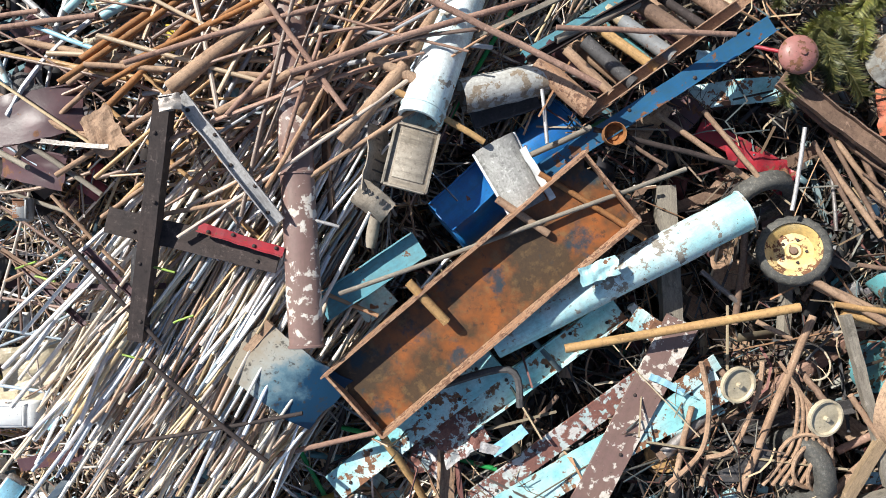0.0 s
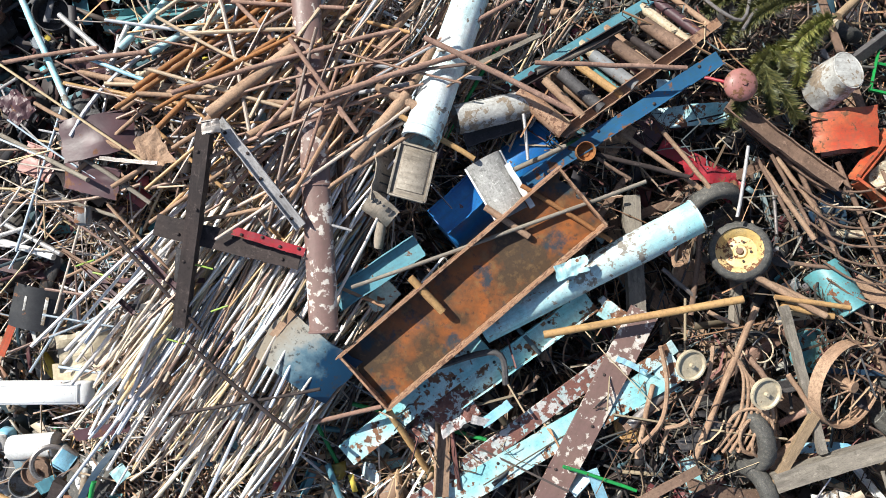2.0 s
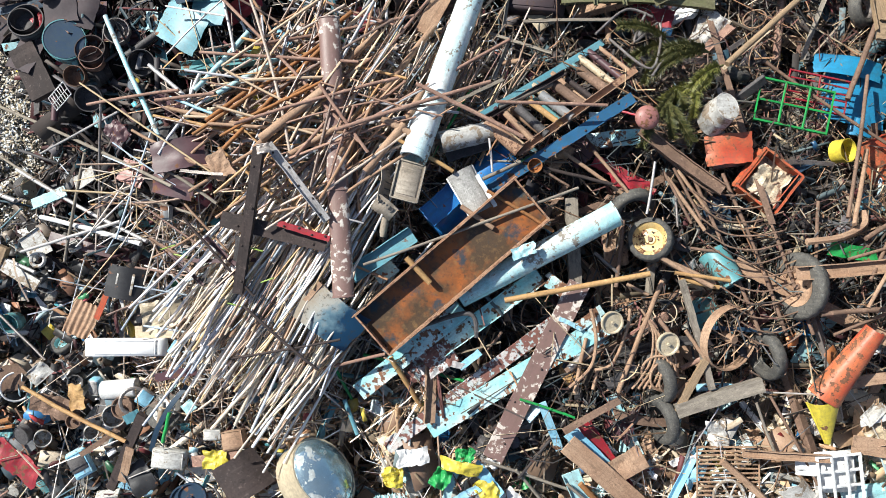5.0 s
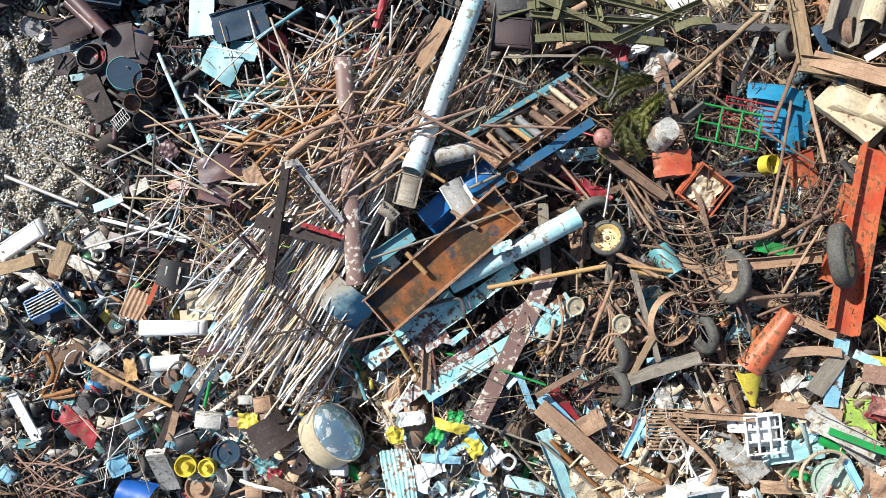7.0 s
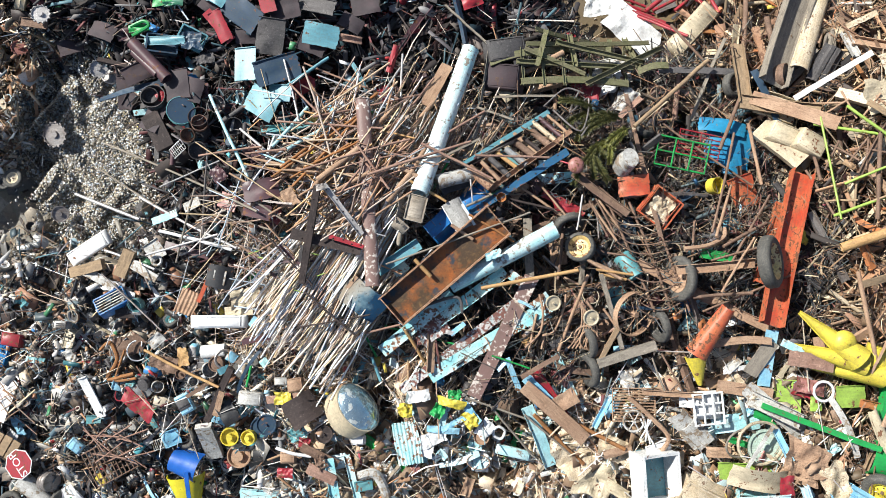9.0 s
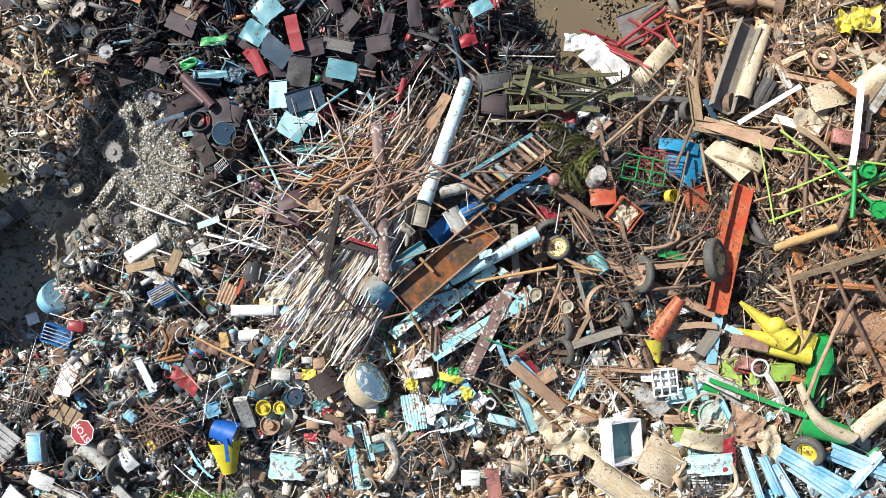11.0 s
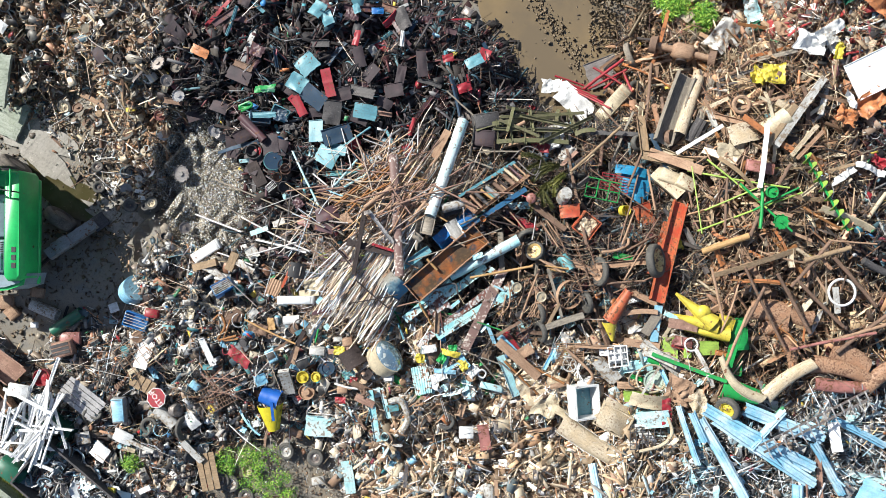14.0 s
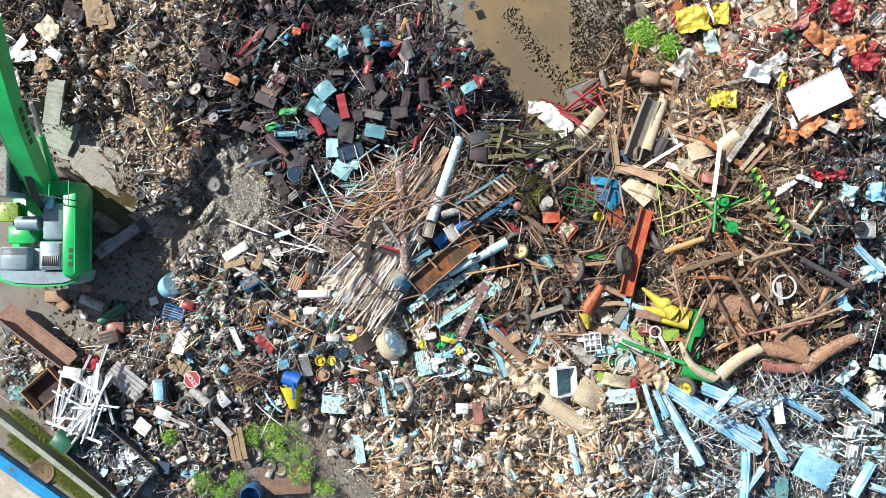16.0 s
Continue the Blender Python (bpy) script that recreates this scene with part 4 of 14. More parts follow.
mix("clearing", "rods", "greys", 0.16, (0.05, 0.4), (0.01, 0.03), (0.01, 0.03), "broken bits on trodden earth")
mix("clearing", "flakes", "creams", 0.3, (0.04, 0.14), (0.04, 0.1), (0.05, 0.14), "crumbs of litter on trodden earth")
for i, (pk, shape, pal, share, d1, d2, d3, label) in enumerate(MIXES):
    ids = np.nonzero(zone == keys.index(pk))[0]
    before = sum(m[3] for m in MIXES[:i] if m[0] == pk)
    pick = ids[int(before * len(ids)):int((before + share) * len(ids))]
    lift = (-0.06, 0.05) if pk in ("mud", "clearing", "verge", "chips") else (-0.32, 0.02) if pk in ("rods", "machine") else (-0.30, 0.1)
    heap("scrap_" + shape, shape, PAL[pal], XY[pick], (d1, d2, d3), label, lift, 16 if pk == "chips" else 25, None, 100 + i)
for pk, share in (("mixed", 0.022), ("cream", 0.012), ("edge", 0.03), ("pale", 0.015), ("bright", 0.03), ("brown", 0.012), ("machine", 0.007), ("rods", 0.006), ("straw", 0.005), ("fine", 0.003)):
    ids = np.nonzero(zone == keys.index(pk))[0]
    pick = _g.choice(ids, int(share * len(ids)), replace=False)
    heap("coloured_scraps", "plates", PAL["vivid"], XY[pick], ((0.10, 0.45), (0.05, 0.2), (0.03, 0.1)), "small brightly painted sheet scraps in a heap", (-0.02, 0.16), 25, None, 300 + keys.index(pk), "scrap")
for pk, pal, share, lab in (("mixed", "palerods", 0.035, "thin pale rods and wires lying on a mixed heap"), ("cream", "palerods", 0.05, "thin pale rods and wires lying on a pale heap"), ("straw", "straws", 0.14, "long tan rods lying across a heap"),
                            ("pale", "palerods", 0.06, "thin pale rods lying on sheet scraps"), ("edge", "palerods", 0.02, "thin pale rods lying on a dark heap"), ("machine", "straws", 0.06, "long tan rods lying across machinery"),
                            ("brown", "rods", 0.015, "thin pale rods lying on dark plates"), ("bright", "straws", 0.1, "long tan rods lying on torn sheets"), ("fine", "palerods", 0.02, "thin pale rods lying on small scrap")):
    ids = np.nonzero(zone == keys.index(pk))[0]
    pick = _g.choice(ids, int(share * len(ids)), replace=False)
    heap("scattered_rods", "sticks", PAL[pal], XY[pick], ((0.25, 1.9), (0.01, 0.034), (0.01, 0.034)), lab, (0.0, 0.3), 25, None, 400 + keys.index(pk), "rods")
for pk, pal, share, lab in (("machine", "machinery", 0.16, "thin rusty wire tangled through machinery"), ("machine", "straws", 0.06, "thin tan wire tangled through machinery"), ("straw", "straws", 0.08, "thin tan wire tangled in a heap"), ("mixed", "greys", 0.03, "thin wire tangled in a mixed heap"),
                            ("cream", "creams", 0.04, "thin pale wire tangled in a heap"), ("edge", "greys", 0.04, "thin wire tangled in a dark heap"), ("rods", "rusty", 0.05, "thin rusty wire tangled among rods"), ("bright", "straws", 0.06, "thin tan wire tangled in torn sheets"), ("pale", "greys", 0.05, "thin wire tangled in pale scrap")):
    ids = np.nonzero(zone == keys.index(pk))[0]
    pick = _g.choice(ids, int(share * len(ids)), replace=False)
    heap("tangled_wire", "wires", PAL[pal], XY[pick], ((0.25, 1.0), (0.2, 0.8), (0.2, 0.6)), lab, (-0.1, 0.2), 25, None, 430 + keys.index(pk), "wire")
# twice as many crumbs where the grey chips lie, to close the surface
ang_, rad_ = _g.uniform(0, 6.283, 44000), _g.random(44000) ** 0.6 * (1 + 0.18 * _g.normal(0, 1, 44000))
cx_, cy_ = -7.6 + 1.42 * rad_ * np.cos(ang_) - 0.35 * rad_ * np.sin(ang_), 2.19 + 1.85 * rad_ * np.sin(ang_)
heap("metal_chips", "flakes", PAL["chips"], np.stack([cx_, cy_], -1), ((0.025, 0.11), (0.02, 0.08), (0.03, 0.1)), "heap of shiny grey metal chips and crumbs", (-0.01, 0.06), 16, None, 77)

# small pale and dark crumbs over the outer heaps: bottle caps, torn foil, chips of enamel
for pk, pal, count in (("mixed", "pales", 2600), ("cream", "creams", 1300), ("pale", "pales", 1300), ("bright", "brights", 1300), ("straw", "creams", 600), ("brown", "browns", 600), ("fine", "creams", 2000), ("edge", "pales", 1500)):
    ids = np.nonzero(zone == keys.index(pk))[0]
    pick = _g.choice(ids, min(count, len(ids)), replace=False)
    heap("litter", "flakes", PAL[pal], XY[pick] + _g.normal(0, 0.05, (len(pick), 2)), ((0.04, 0.2), (0.03, 0.13), (0.03, 0.1)), "crumbs of foil, enamel and broken plastic on scrap", (0.0, 0.2), 30, None, 500 + keys.index(pk), "litter")

# ---- bundles of long rods in the middle of the heap ----
KEPT_CLEAR = ((-0.42, 0.0, 0.3), (0.35, -0.35, 0.3), (0.75, 0.2, 0.4), (0.2, 0.62, 0.3), (-0.25, 0.55, 0.22), (-3.8, -1.54, 0.26), (-4.2, -1.54, 0.26), (-4.6, -1.54, 0.26), (-3.9, 2.1, 0.4), (-3.4, 2.6, 0.4), (-4.3, -0.65, 0.3))  # hollows and pieces that no loose rod crosses: x, y, radius


def bundle(count, cx, cy, along_deg, spread, across, length, r, pal, label, seed, lift=(0.05, 0.42), singly=False, group="", name="steel_rod"):
    """Long rods that lie side by side: their middles are spread over across metres, turned about one direction."""
    g = np.random.default_rng(seed)
    a = math.radians(along_deg)
    u, s = g.uniform(-0.5, 0.5, count) * across, g.normal(0, 0.35, count)
    xy = np.stack([cx - math.sin(a) * u + math.cos(a) * s, cy + math.cos(a) * u + math.sin(a) * s], -1)
    if not singly:
        return heap("rod_bundle", "long rods", PAL[pal], xy, (length, r, r), label, lift, 7, (along_deg, spread), seed, "rods")
    for i in range(count):
        x, y = xy[i]
        yaw, tip = g.normal(along_deg, spread), g.normal(0, 2.0)
        size, thick = g.uniform(*length), g.uniform(*r)
        line = [(x + k * size * math.cos(radians(yaw)), y + k * size * math.sin(radians(yaw))) for k in np.linspace(-0.5, 0.5, 9)]
        if any(math.hypot(p - hx, q - hy) < hr for p, q in line for hx, hy, hr in KEPT_CLEAR):
            continue
        ob = new(name, ROD_MESHES[pal][i % 3])
        ob.matrix_basis = placed((x, y, float(height(x, y)) + g.uniform(*lift)), yaw, tip, g.uniform(0, 360)) @ Matrix.Diagonal((size, thick, thick, 1))
        tagged(ob, label, "rod", group)


ROD_MESHES = {}
for key_, cols_, lo_ in (("palerods", PALERODS, 0.86), ("rods", RODDY, 0.74), ("rusty", RUSTY, 0.8)):
    mat_ = palette("single_" + key_, cols_, 0.38, 0.05, 0.08, lo_, True)
    ROD_MESHES[key_] = [mesh_of("rod_" + key_, v_.tolist(), f_, mat_, True) for v_, f_ in SHAPES["long rods"]]
bundle(140, -2.0, -0.9, 55, 6.5, 2.35, (1.4, 3.3), (0.02, 0.042), "palerods", "long pale steel pipe lying in a bundle of pipes", 501, (0.35, 0.62), True, "bundled pale pipes", "steel_pipe")
bundle(115, -1.85, -0.8, 57, 8, 2.4, (1.2, 2.9), (0.014, 0.034), "palerods", "bundle of long thin pale rods side by side", 508, (0.1, 0.5))
bundle(125, -1.3, -0.2, 59, 4, 1.6, (1.6, 3.4), (0.018, 0.036), "rods", "long grey-brown rod lying in a bundle of rods", 502, (0.15, 0.45), True, "bundled brown rods")
bundle(45, -1.2, 0.1, 58, 4, 1.3, (1.4, 3.0), (0.018, 0.034), "palerods", "long pale rod lying in a bundle of rods", 509, (0.3, 0.5), True, "bundled pale rods")
bundle(90, 0.05, 2.0, 61, 5, 2.2, (1.2, 2.4), (0.014, 0.032), "rods", "bundle of long thin grey rods beside a white pipe", 503, (0.05, 0.4))
bundle(60, -1.45, 1.9, 34, 30, 2.3, (1.0, 2.5), (0.02, 0.042), "rusty", "orange-brown rusty rod lying criss-cross on other rods", 504, (0.35, 0.7), True, "criss-crossed rusty rods")
bundle(46, -1.9, 1.0, 30, 48, 2.4, (0.9, 2.4), (0.018, 0.042), "rusty", "loose tan rusty rod lying on the heap", 505, (0.3, 0.65), True, "loose tan rods")
bundle(60, -3.4, -0.6, 35, 45, 3.0, (0.7, 2.0), (0.014, 0.032), "rods", "loose pale rod lying across the heap", 506, (0.25, 0.6), True, "loose pale rods")
bundle(26, -3.4, 1.6, -25, 25, 3.0, (0.8, 2.2), (0.014, 0.028), "rods", "loose pale rods scattered over the heap", 507, (0.35, 0.65))


# ---- builders for single things ----
RNG = random.Random(3)


def rod(a, b, r, mat, label, name="metal_rod", group="loose rods", bow=0.0, cat="rod", n=10):
    length = (Vector(b) - Vector(a)).length
    return single(name, extruded(circle(r, n), length, 6, (bow or RNG.uniform(-0.012, 0.012) * length, RNG.uniform(-0.006, 0.006) * length), RNG, r * 0.18), mat, along(a, b), label, cat, group)


WHITE_PIPE = painted("white_pipe_paint", (0.78, 0.82, 0.82), 0.3, rust=((0.16, 0.14, 0.12), (0.34, 0.30, 0.25)), scale=4, second=(0.46, 0.74, 0.78))


def pipe(a, b, r, mat, label, name="pipe", group="", bow=0.0, r2=None, wall=0.14, squash=1.0, rough=0.02, cat="pipe", collars=()):
    length = (Vector(b) - Vector(a)).length
    ob = single(name, tube_geo(length, r, wall, 18, 8, (bow, 0), RNG, rough, r2, squash), mat, along(a, b), label, cat, group)
    for s in collars:
        k = r + ((r2 or r) - r) * s
        part("collar", wire([(s * length, k * math.cos(q), k * squash * math.sin(q)) for q in np.linspace(0, 6.0, 20)], 0.012, 6, True), mat, ob)
    return ob


def bar(kind, a, b, w, h, t, mat, label, name="metal_bar", group="", roll=0.0, bow=(0, 0), twist=0.0, cat="bar", rough=0.0, bolts=0):
    length = (Vector(b) - Vector(a)).length
    bow = (0, 0) if bolts else bow if any(bow) else (RNG.uniform(-0.012, 0.012) * length, RNG.uniform(-0.012, 0.012) * length)
    ob = single(name, extruded(outline_of(kind, w, h, t), length, 10, bow, RNG, rough or 0.004, twist), mat, along(a, b, roll), label, cat, group, False)
    face = {"flat": t / 2, "box": h / 2, "roof": h / 2, "hat": h / 2}.get(kind, t - h / 2)
    for i in range(bolts):
        part("bolt", lathe([(0.0, 0.012), (0.011, 0.012), (0.016, 0.007), (0.016, -0.004)], 8), RUST_DARK, ob, "", Matrix.Translation(((i + 0.5 + 0.15 * math.sin(7 * i)) / bolts * length, (0.25 if i % 2 else -0.2) * w, face)))
    return ob


def sheet(at, w, l, yaw, mat, label, name="metal_sheet", tilt=0.0, roll=0.0, bend=0.0, crumple=0.03, ridges=0, group="", cut=0.0, thick=0.008, cat="sheet"):
    if not (tilt or roll or thick > 0.05):
        tilt, roll = (RNG.uniform(-15, 15), RNG.uniform(-15, 15)) if w * l < 0.6 else (RNG.uniform(-5, 5), RNG.uniform(-5, 5))
    geo = panel(w, l, thick, max(8, ridges * 8), 8, bend, crumple, RNG, ridges, cut=cut)
    if abs(bend) < 0.06 and not ridges and not cut and thick < 0.05:
        e = 0.035 * min(1.0, 3 * min(w, l))
        geo = join(geo, block(w * 0.98, 0.012, e, (0, l * 0.49, e * 0.4), 0.003), block(w * 0.6, 0.012, e * 0.8, (-0.15 * w, -l * 0.49, e * 0.3), 0.003))
    return single(name, geo, mat, placed(at, yaw, tilt, roll), label, cat, group)


def crumpled(at, w, l, h, yaw, mat, label, name="crumpled_sheet", group="", cat="sheet", seed=1):
    """A sheet folded and torn out of shape."""
    g = random.Random(seed)
    nx, ny = 14, 14
    v, f = panel(w, l, 0.008, nx, ny)
    folds = [(g.uniform(0, 3.14), g.uniform(3, 7) / max(w, l), g.uniform(0, 6), g.uniform(0.3, 1)) for _ in range(4)]
    out = []
    for x, y, z in v:
        d = sum(k * abs(((x * math.cos(a) + y * math.sin(a)) * q * 0.5 + p) % 2 - 1) for a, q, p, k in folds) / 2.2
        e = noise.noise((x * 5 / max(w, l) + seed, y * 5 / max(w, l), seed * 1.7))
        ang = math.atan2(y, x)
        k = 1 + 0.28 * noise.noise((math.cos(ang) * 2 + seed, math.sin(ang) * 2, 4.0)) if max(abs(x) / w, abs(y) / l) > 0.3 else 1
        out.append((x * k, y * k, z + h * (d - 0.4) + h * 0.4 * e))
    return single(name, (out, f), mat, placed(at, yaw), label, cat, group, False)


def tray(at, w, l, h, yaw, mat, label, name="metal_trough", tilt=0.0, roll=0.0, t=0.012, lip=0.03, flare=0.0, ends=2, group="", cat="trough", inner=None):
    """An open trough, w by l metres, with a floor, four walls and a rolled lip, each a part."""
    m = placed(at, yaw, tilt, roll)
    th = thing(name, m, label, cat, group)
    part("floor_plate", panel(w, l, t, 8, 8, 0, 0.03, RNG), inner or mat, th)
    for s in (-1, 1):
        wall = panel(h, l, t, 3, 8, 0, 0.02, RNG)
        part("side_wall", wall, mat, th, "", Matrix.Translation((s * (w / 2 + flare / 2), 0, h / 2)) @ Matrix.Rotation(radians(90) - s * math.atan2(flare, h), 4, "Y"))
        part("lip", extruded(outline_of("box", lip, lip * 0.6, 0), l, 6, (0, 0), RNG, 0.004), mat, th, "", Matrix.Translation((s * (w / 2 + flare), -l / 2, h)) @ Matrix.Rotation(radians(90), 4, "Z"))
    for s in (-1, 1)[:ends]:
        part("end_wall", panel(h, w, t, 3, 6, 0, 0.015, RNG), mat, th, "", Matrix.Translation((0, s * l / 2, h / 2)) @ Matrix.Rotation(radians(90), 4, "Z") @ Matrix.Rotation(radians(90), 4, "Y"))
        part("end_lip", extruded(outline_of("box", lip, lip * 0.6, 0), w + 2 * flare, 6, (0, 0), RNG, 0.004), mat, th, "", Matrix.Translation((-w / 2 - flare, s * l / 2, h)))
    return th


def case(at, dims, yaw, mat, label, name="metal_box", tilt=0.0, roll=0.0, lid=None, group="", cat="box", slots=0, slot_mat=None):
    """A sheet-metal box: body with eased edges, a panel set on top, and slots or ribs in it."""
    th = thing(name, placed(at, yaw, tilt, roll), label, cat, group)
    x, y, z = dims
    kx, ky, kt = RNG.uniform(-0.2, 0.2), RNG.uniform(-0.2, 0.2), RNG.uniform(0.82, 1.02)
    bent_ = lambda geo: ([((p[0] * (1 + (kt - 1) * p[2] / z)) + kx * p[2], (p[1] * (1 + (kt - 1) * p[2] / z)) + ky * p[2] + 0.12 * kx * p[0], p[2]) for p in geo[0]], geo[1])
    part("body", bent_(block(x, y, z, (0, 0, z / 2), 0.02)), mat, th)
    part("panel", bent_(join(block(x * 0.86, y * 0.84, 0.014, (0, 0, z + 0.007), 0.005), block(x * 0.95, 0.015, 0.03, (0, y * 0.46, z + 0.01), 0.004), block(0.015, y * 0.9, 0.03, (x * 0.46, 0, z + 0.01), 0.004))), lid or mat, th)
    for i in range(slots):
        part("slat", block(x * 0.76, y * 0.5 / slots, 0.016, (0, (i + 0.5) / slots * y * 0.72 - y * 0.36, z + 0.02), 0.003), slot_mat or STEEL_DARK, th)
    return th


def drum(at, r, h, mat, label, name="drum", yaw=0.0, tilt=0.0, roll=0.0, lid=None, ribs=2, oval=1.0, open_top=False, taper=1.0, group="", cat="drum"):
    """A drum, can, tank or barrel standing on its own z axis: shell with ribs and a separate end."""
    th = thing(name, placed(at, yaw, tilt, roll), label, cat, group)
    prof = [(r * 0.96, 0), (r, 0.02 * h)]
    for i in range(ribs):
        z = h * (i + 1) / (ribs + 1)
        prof += [(r * (1 + (taper - 1) * z / h), z - 0.03 * h), (r * (1 + (taper - 1) * z / h) * 1.025, z), (r * (1 + (taper - 1) * z / h), z + 0.03 * h)]
    rt = r * taper
    prof += [(rt, h * 0.97), (rt * 1.02, h), (rt * 0.96, h)] + ([] if open_top else [(rt * 0.95, h * 0.95)])
    if open_top:
        prof += [(rt * 0.94, h * 0.5), (r * 0.9, 0.1 * h), (r * 0.5, 0.08 * h), (r * 0.45, 0.2 * h), (r * 0.15, 0.22 * h), (0, 0.3 * h)]
    shell = lathe(prof, 28)
    part("shell", ([(x * oval, y, z) for x, y, z in shell[0]], shell[1]), mat, th)
    if not open_top:
        end = lathe([(0, h * 0.99), (rt * 0.13, h * 0.99), (rt * 0.16, h * 0.94), (rt * 0.5, h * 0.945), (rt * 0.55, h * 0.985), (rt * 0.62, h * 0.985), (rt * 0.67, h * 0.95), (rt * 0.93, h * 0.96), (rt * 0.955, h + 0.006), (rt * 0.97, h)], 28)
        part("end_plate", ([(x * oval, y, z) for x, y, z in end[0]], end[1]), lid or mat, th)
    return th


def cowl(a, b, w0, w1, h0, h1, mat, label, name="metal_cowl", cat="machine part", bow=(0, 0), roll=0.0, t=0.012, group="", rim=None):
    """An arched shell from a to b that tapers from w0 to w1 in width and from h0 to h1 in height, with a flange along each edge."""
    length = (Vector(b) - Vector(a)).length
    nu, nv, v, f = 12, 10, [], []
    for skin in (0, 1):
        for i in range(nu + 1):
            u = i / nu
            wd, ht = w0 + (w1 - w0) * u, h0 + (h1 - h0) * u
            for j in range(nv + 1):
                q = math.pi * j / nv
                dent = 0.03 * ht * noise.noise((u * 6, 2.0 * q, length * 7))
                k = -t if skin else 0.0
                v.append((u * length, (wd / 2 + k) * math.cos(q) + bow[0] * math.sin(math.pi * u), (ht + k) * math.sin(q) ** 0.8 + bow[1] * math.sin(math.pi * u) + dent))
    step = (nu + 1) * (nv + 1)
    for i in range(nu):
        for j in range(nv):
            k = i * (nv + 1) + j
            f += [(k, k + nv + 1, k + nv + 2, k + 1), (step + k, step + k + 1, step + k + nv + 2, step + k + nv + 1)]
    for i in range(nu):
        for j in (0, nv):
            k = i * (nv + 1) + j
            f.append((k, step + k, step + k + nv + 1, k + nv + 1) if j else (k, k + nv + 1, step + k + nv + 1, step + k))
    for j in range(nv):
        k = nu * (nv + 1) + j
        f += [(j, j + 1, step + j + 1, step + j), (k, step + k, step + k + 1, k + 1)]
    ob = single(name, (v, f), mat, along(a, b, roll), label, cat, group)
    for j in (0, nv):
        part("flange", wire([v[i * (nv + 1) + j] for i in range(nu + 1)], 0.016, 5), rim or mat, ob)
    return ob


def tyre_geo(R, w, inner=0.6, lugs=22):
    """A tyre: rounded section, its tread cut into blocks that alternate from side to side."""
    prof = [(R * inner, -w * 0.36), (R * 0.78, -w * 0.5), (R * 0.93, -w * 0.46), (R * 0.99, -w * 0.32), (R, -w * 0.06), (R, w * 0.06), (R * 0.99, w * 0.32), (R * 0.93, w * 0.46), (R * 0.78, w * 0.5), (R * inner, w * 0.36), (R * (inner + 0.06), 0)]
    v, f = lathe(prof, lugs * 2, True)
    k = len(prof)
    v = [(x * (1.035 if j % k in ((3, 4) if j // k % 2 else (5, 6)) else 1.0), y * (1.035 if j % k in ((3, 4) if j // k % 2 else (5, 6)) else 1.0), z) for j, (x, y, z) in enumerate(v)]
    return v, f


def wheel(at, R, w, rim_mat, label, yaw=0.0, tilt=0.0, roll=0.0, name="wheel", tyre_mat=None, group="wheels in the heap", cat="wheel", rim=True, wide=1.0):
    """A tyre on a dished steel rim with hub and bolts; its axle is the z axis."""
    th = thing(name, placed(at, yaw, tilt, roll), label, cat, group)
    part("tyre", tyre_geo(R, w, 0.6 * wide), tyre_mat or RUBBER, th, "worn black rubber tyre")
    if rim:
        ri = part("rim", lathe([(0, w * 0.1), (R * 0.16, w * 0.12), (R * 0.2, w * 0.02), (R * 0.42, -w * 0.02), (R * 0.5, w * 0.22), (R * 0.58, w * 0.36), (R * 0.62, w * 0.42), (R * 0.6, w * 0.3), (R * 0.55, -w * 0.3), (R * 0.3, -w * 0.3), (0, -w * 0.3)], 26), rim_mat, th, "", Matrix.Diagonal((wide, wide, 1, 1)))
        part("hub", lathe([(0, w * 0.26), (R * 0.08, w * 0.26), (R * 0.1, w * 0.1), (R * 0.1, 0)], 14), RUST, ri)
        for i in range(5):
            a = 2 * math.pi * i / 5
            part("bolt", moved(lathe([(0, w * 0.09), (R * 0.035, w * 0.09), (R * 0.035, -w * 0.02)], 6), Matrix.Translation((R * 0.27 * math.cos(a), R * 0.27 * math.sin(a), 0))), RUST_DARK, ri)
    return th


def hoop(at, R, r, mat, label, yaw=0.0, tilt=0.0, roll=0.0, name="iron_hoop", spokes=0, group="", cat="hoop", arc=360, flat=1.0):
    th = thing(name, placed(at, yaw, tilt, roll), label, cat, group)
    k = 28
    full = arc >= 360
    part("ring", wire([(R * math.cos(radians(arc) * i / k), flat * R * math.sin(radians(arc) * i / k), 0) for i in range(k if full else k + 1)], r, 7, full), mat, th)
    for i in range(spokes):
        a = 2 * math.pi * i / spokes
        part("spoke", wire([(0, 0, 0.03), (R * math.cos(a), flat * R * math.sin(a), 0)], r * 0.6, 5), mat, th)
    if spokes:
        part("hub", lathe([(0, -0.06), (R * 0.14, -0.06), (R * 0.14, 0.08), (0, 0.08)], 12), mat, th)
    return th


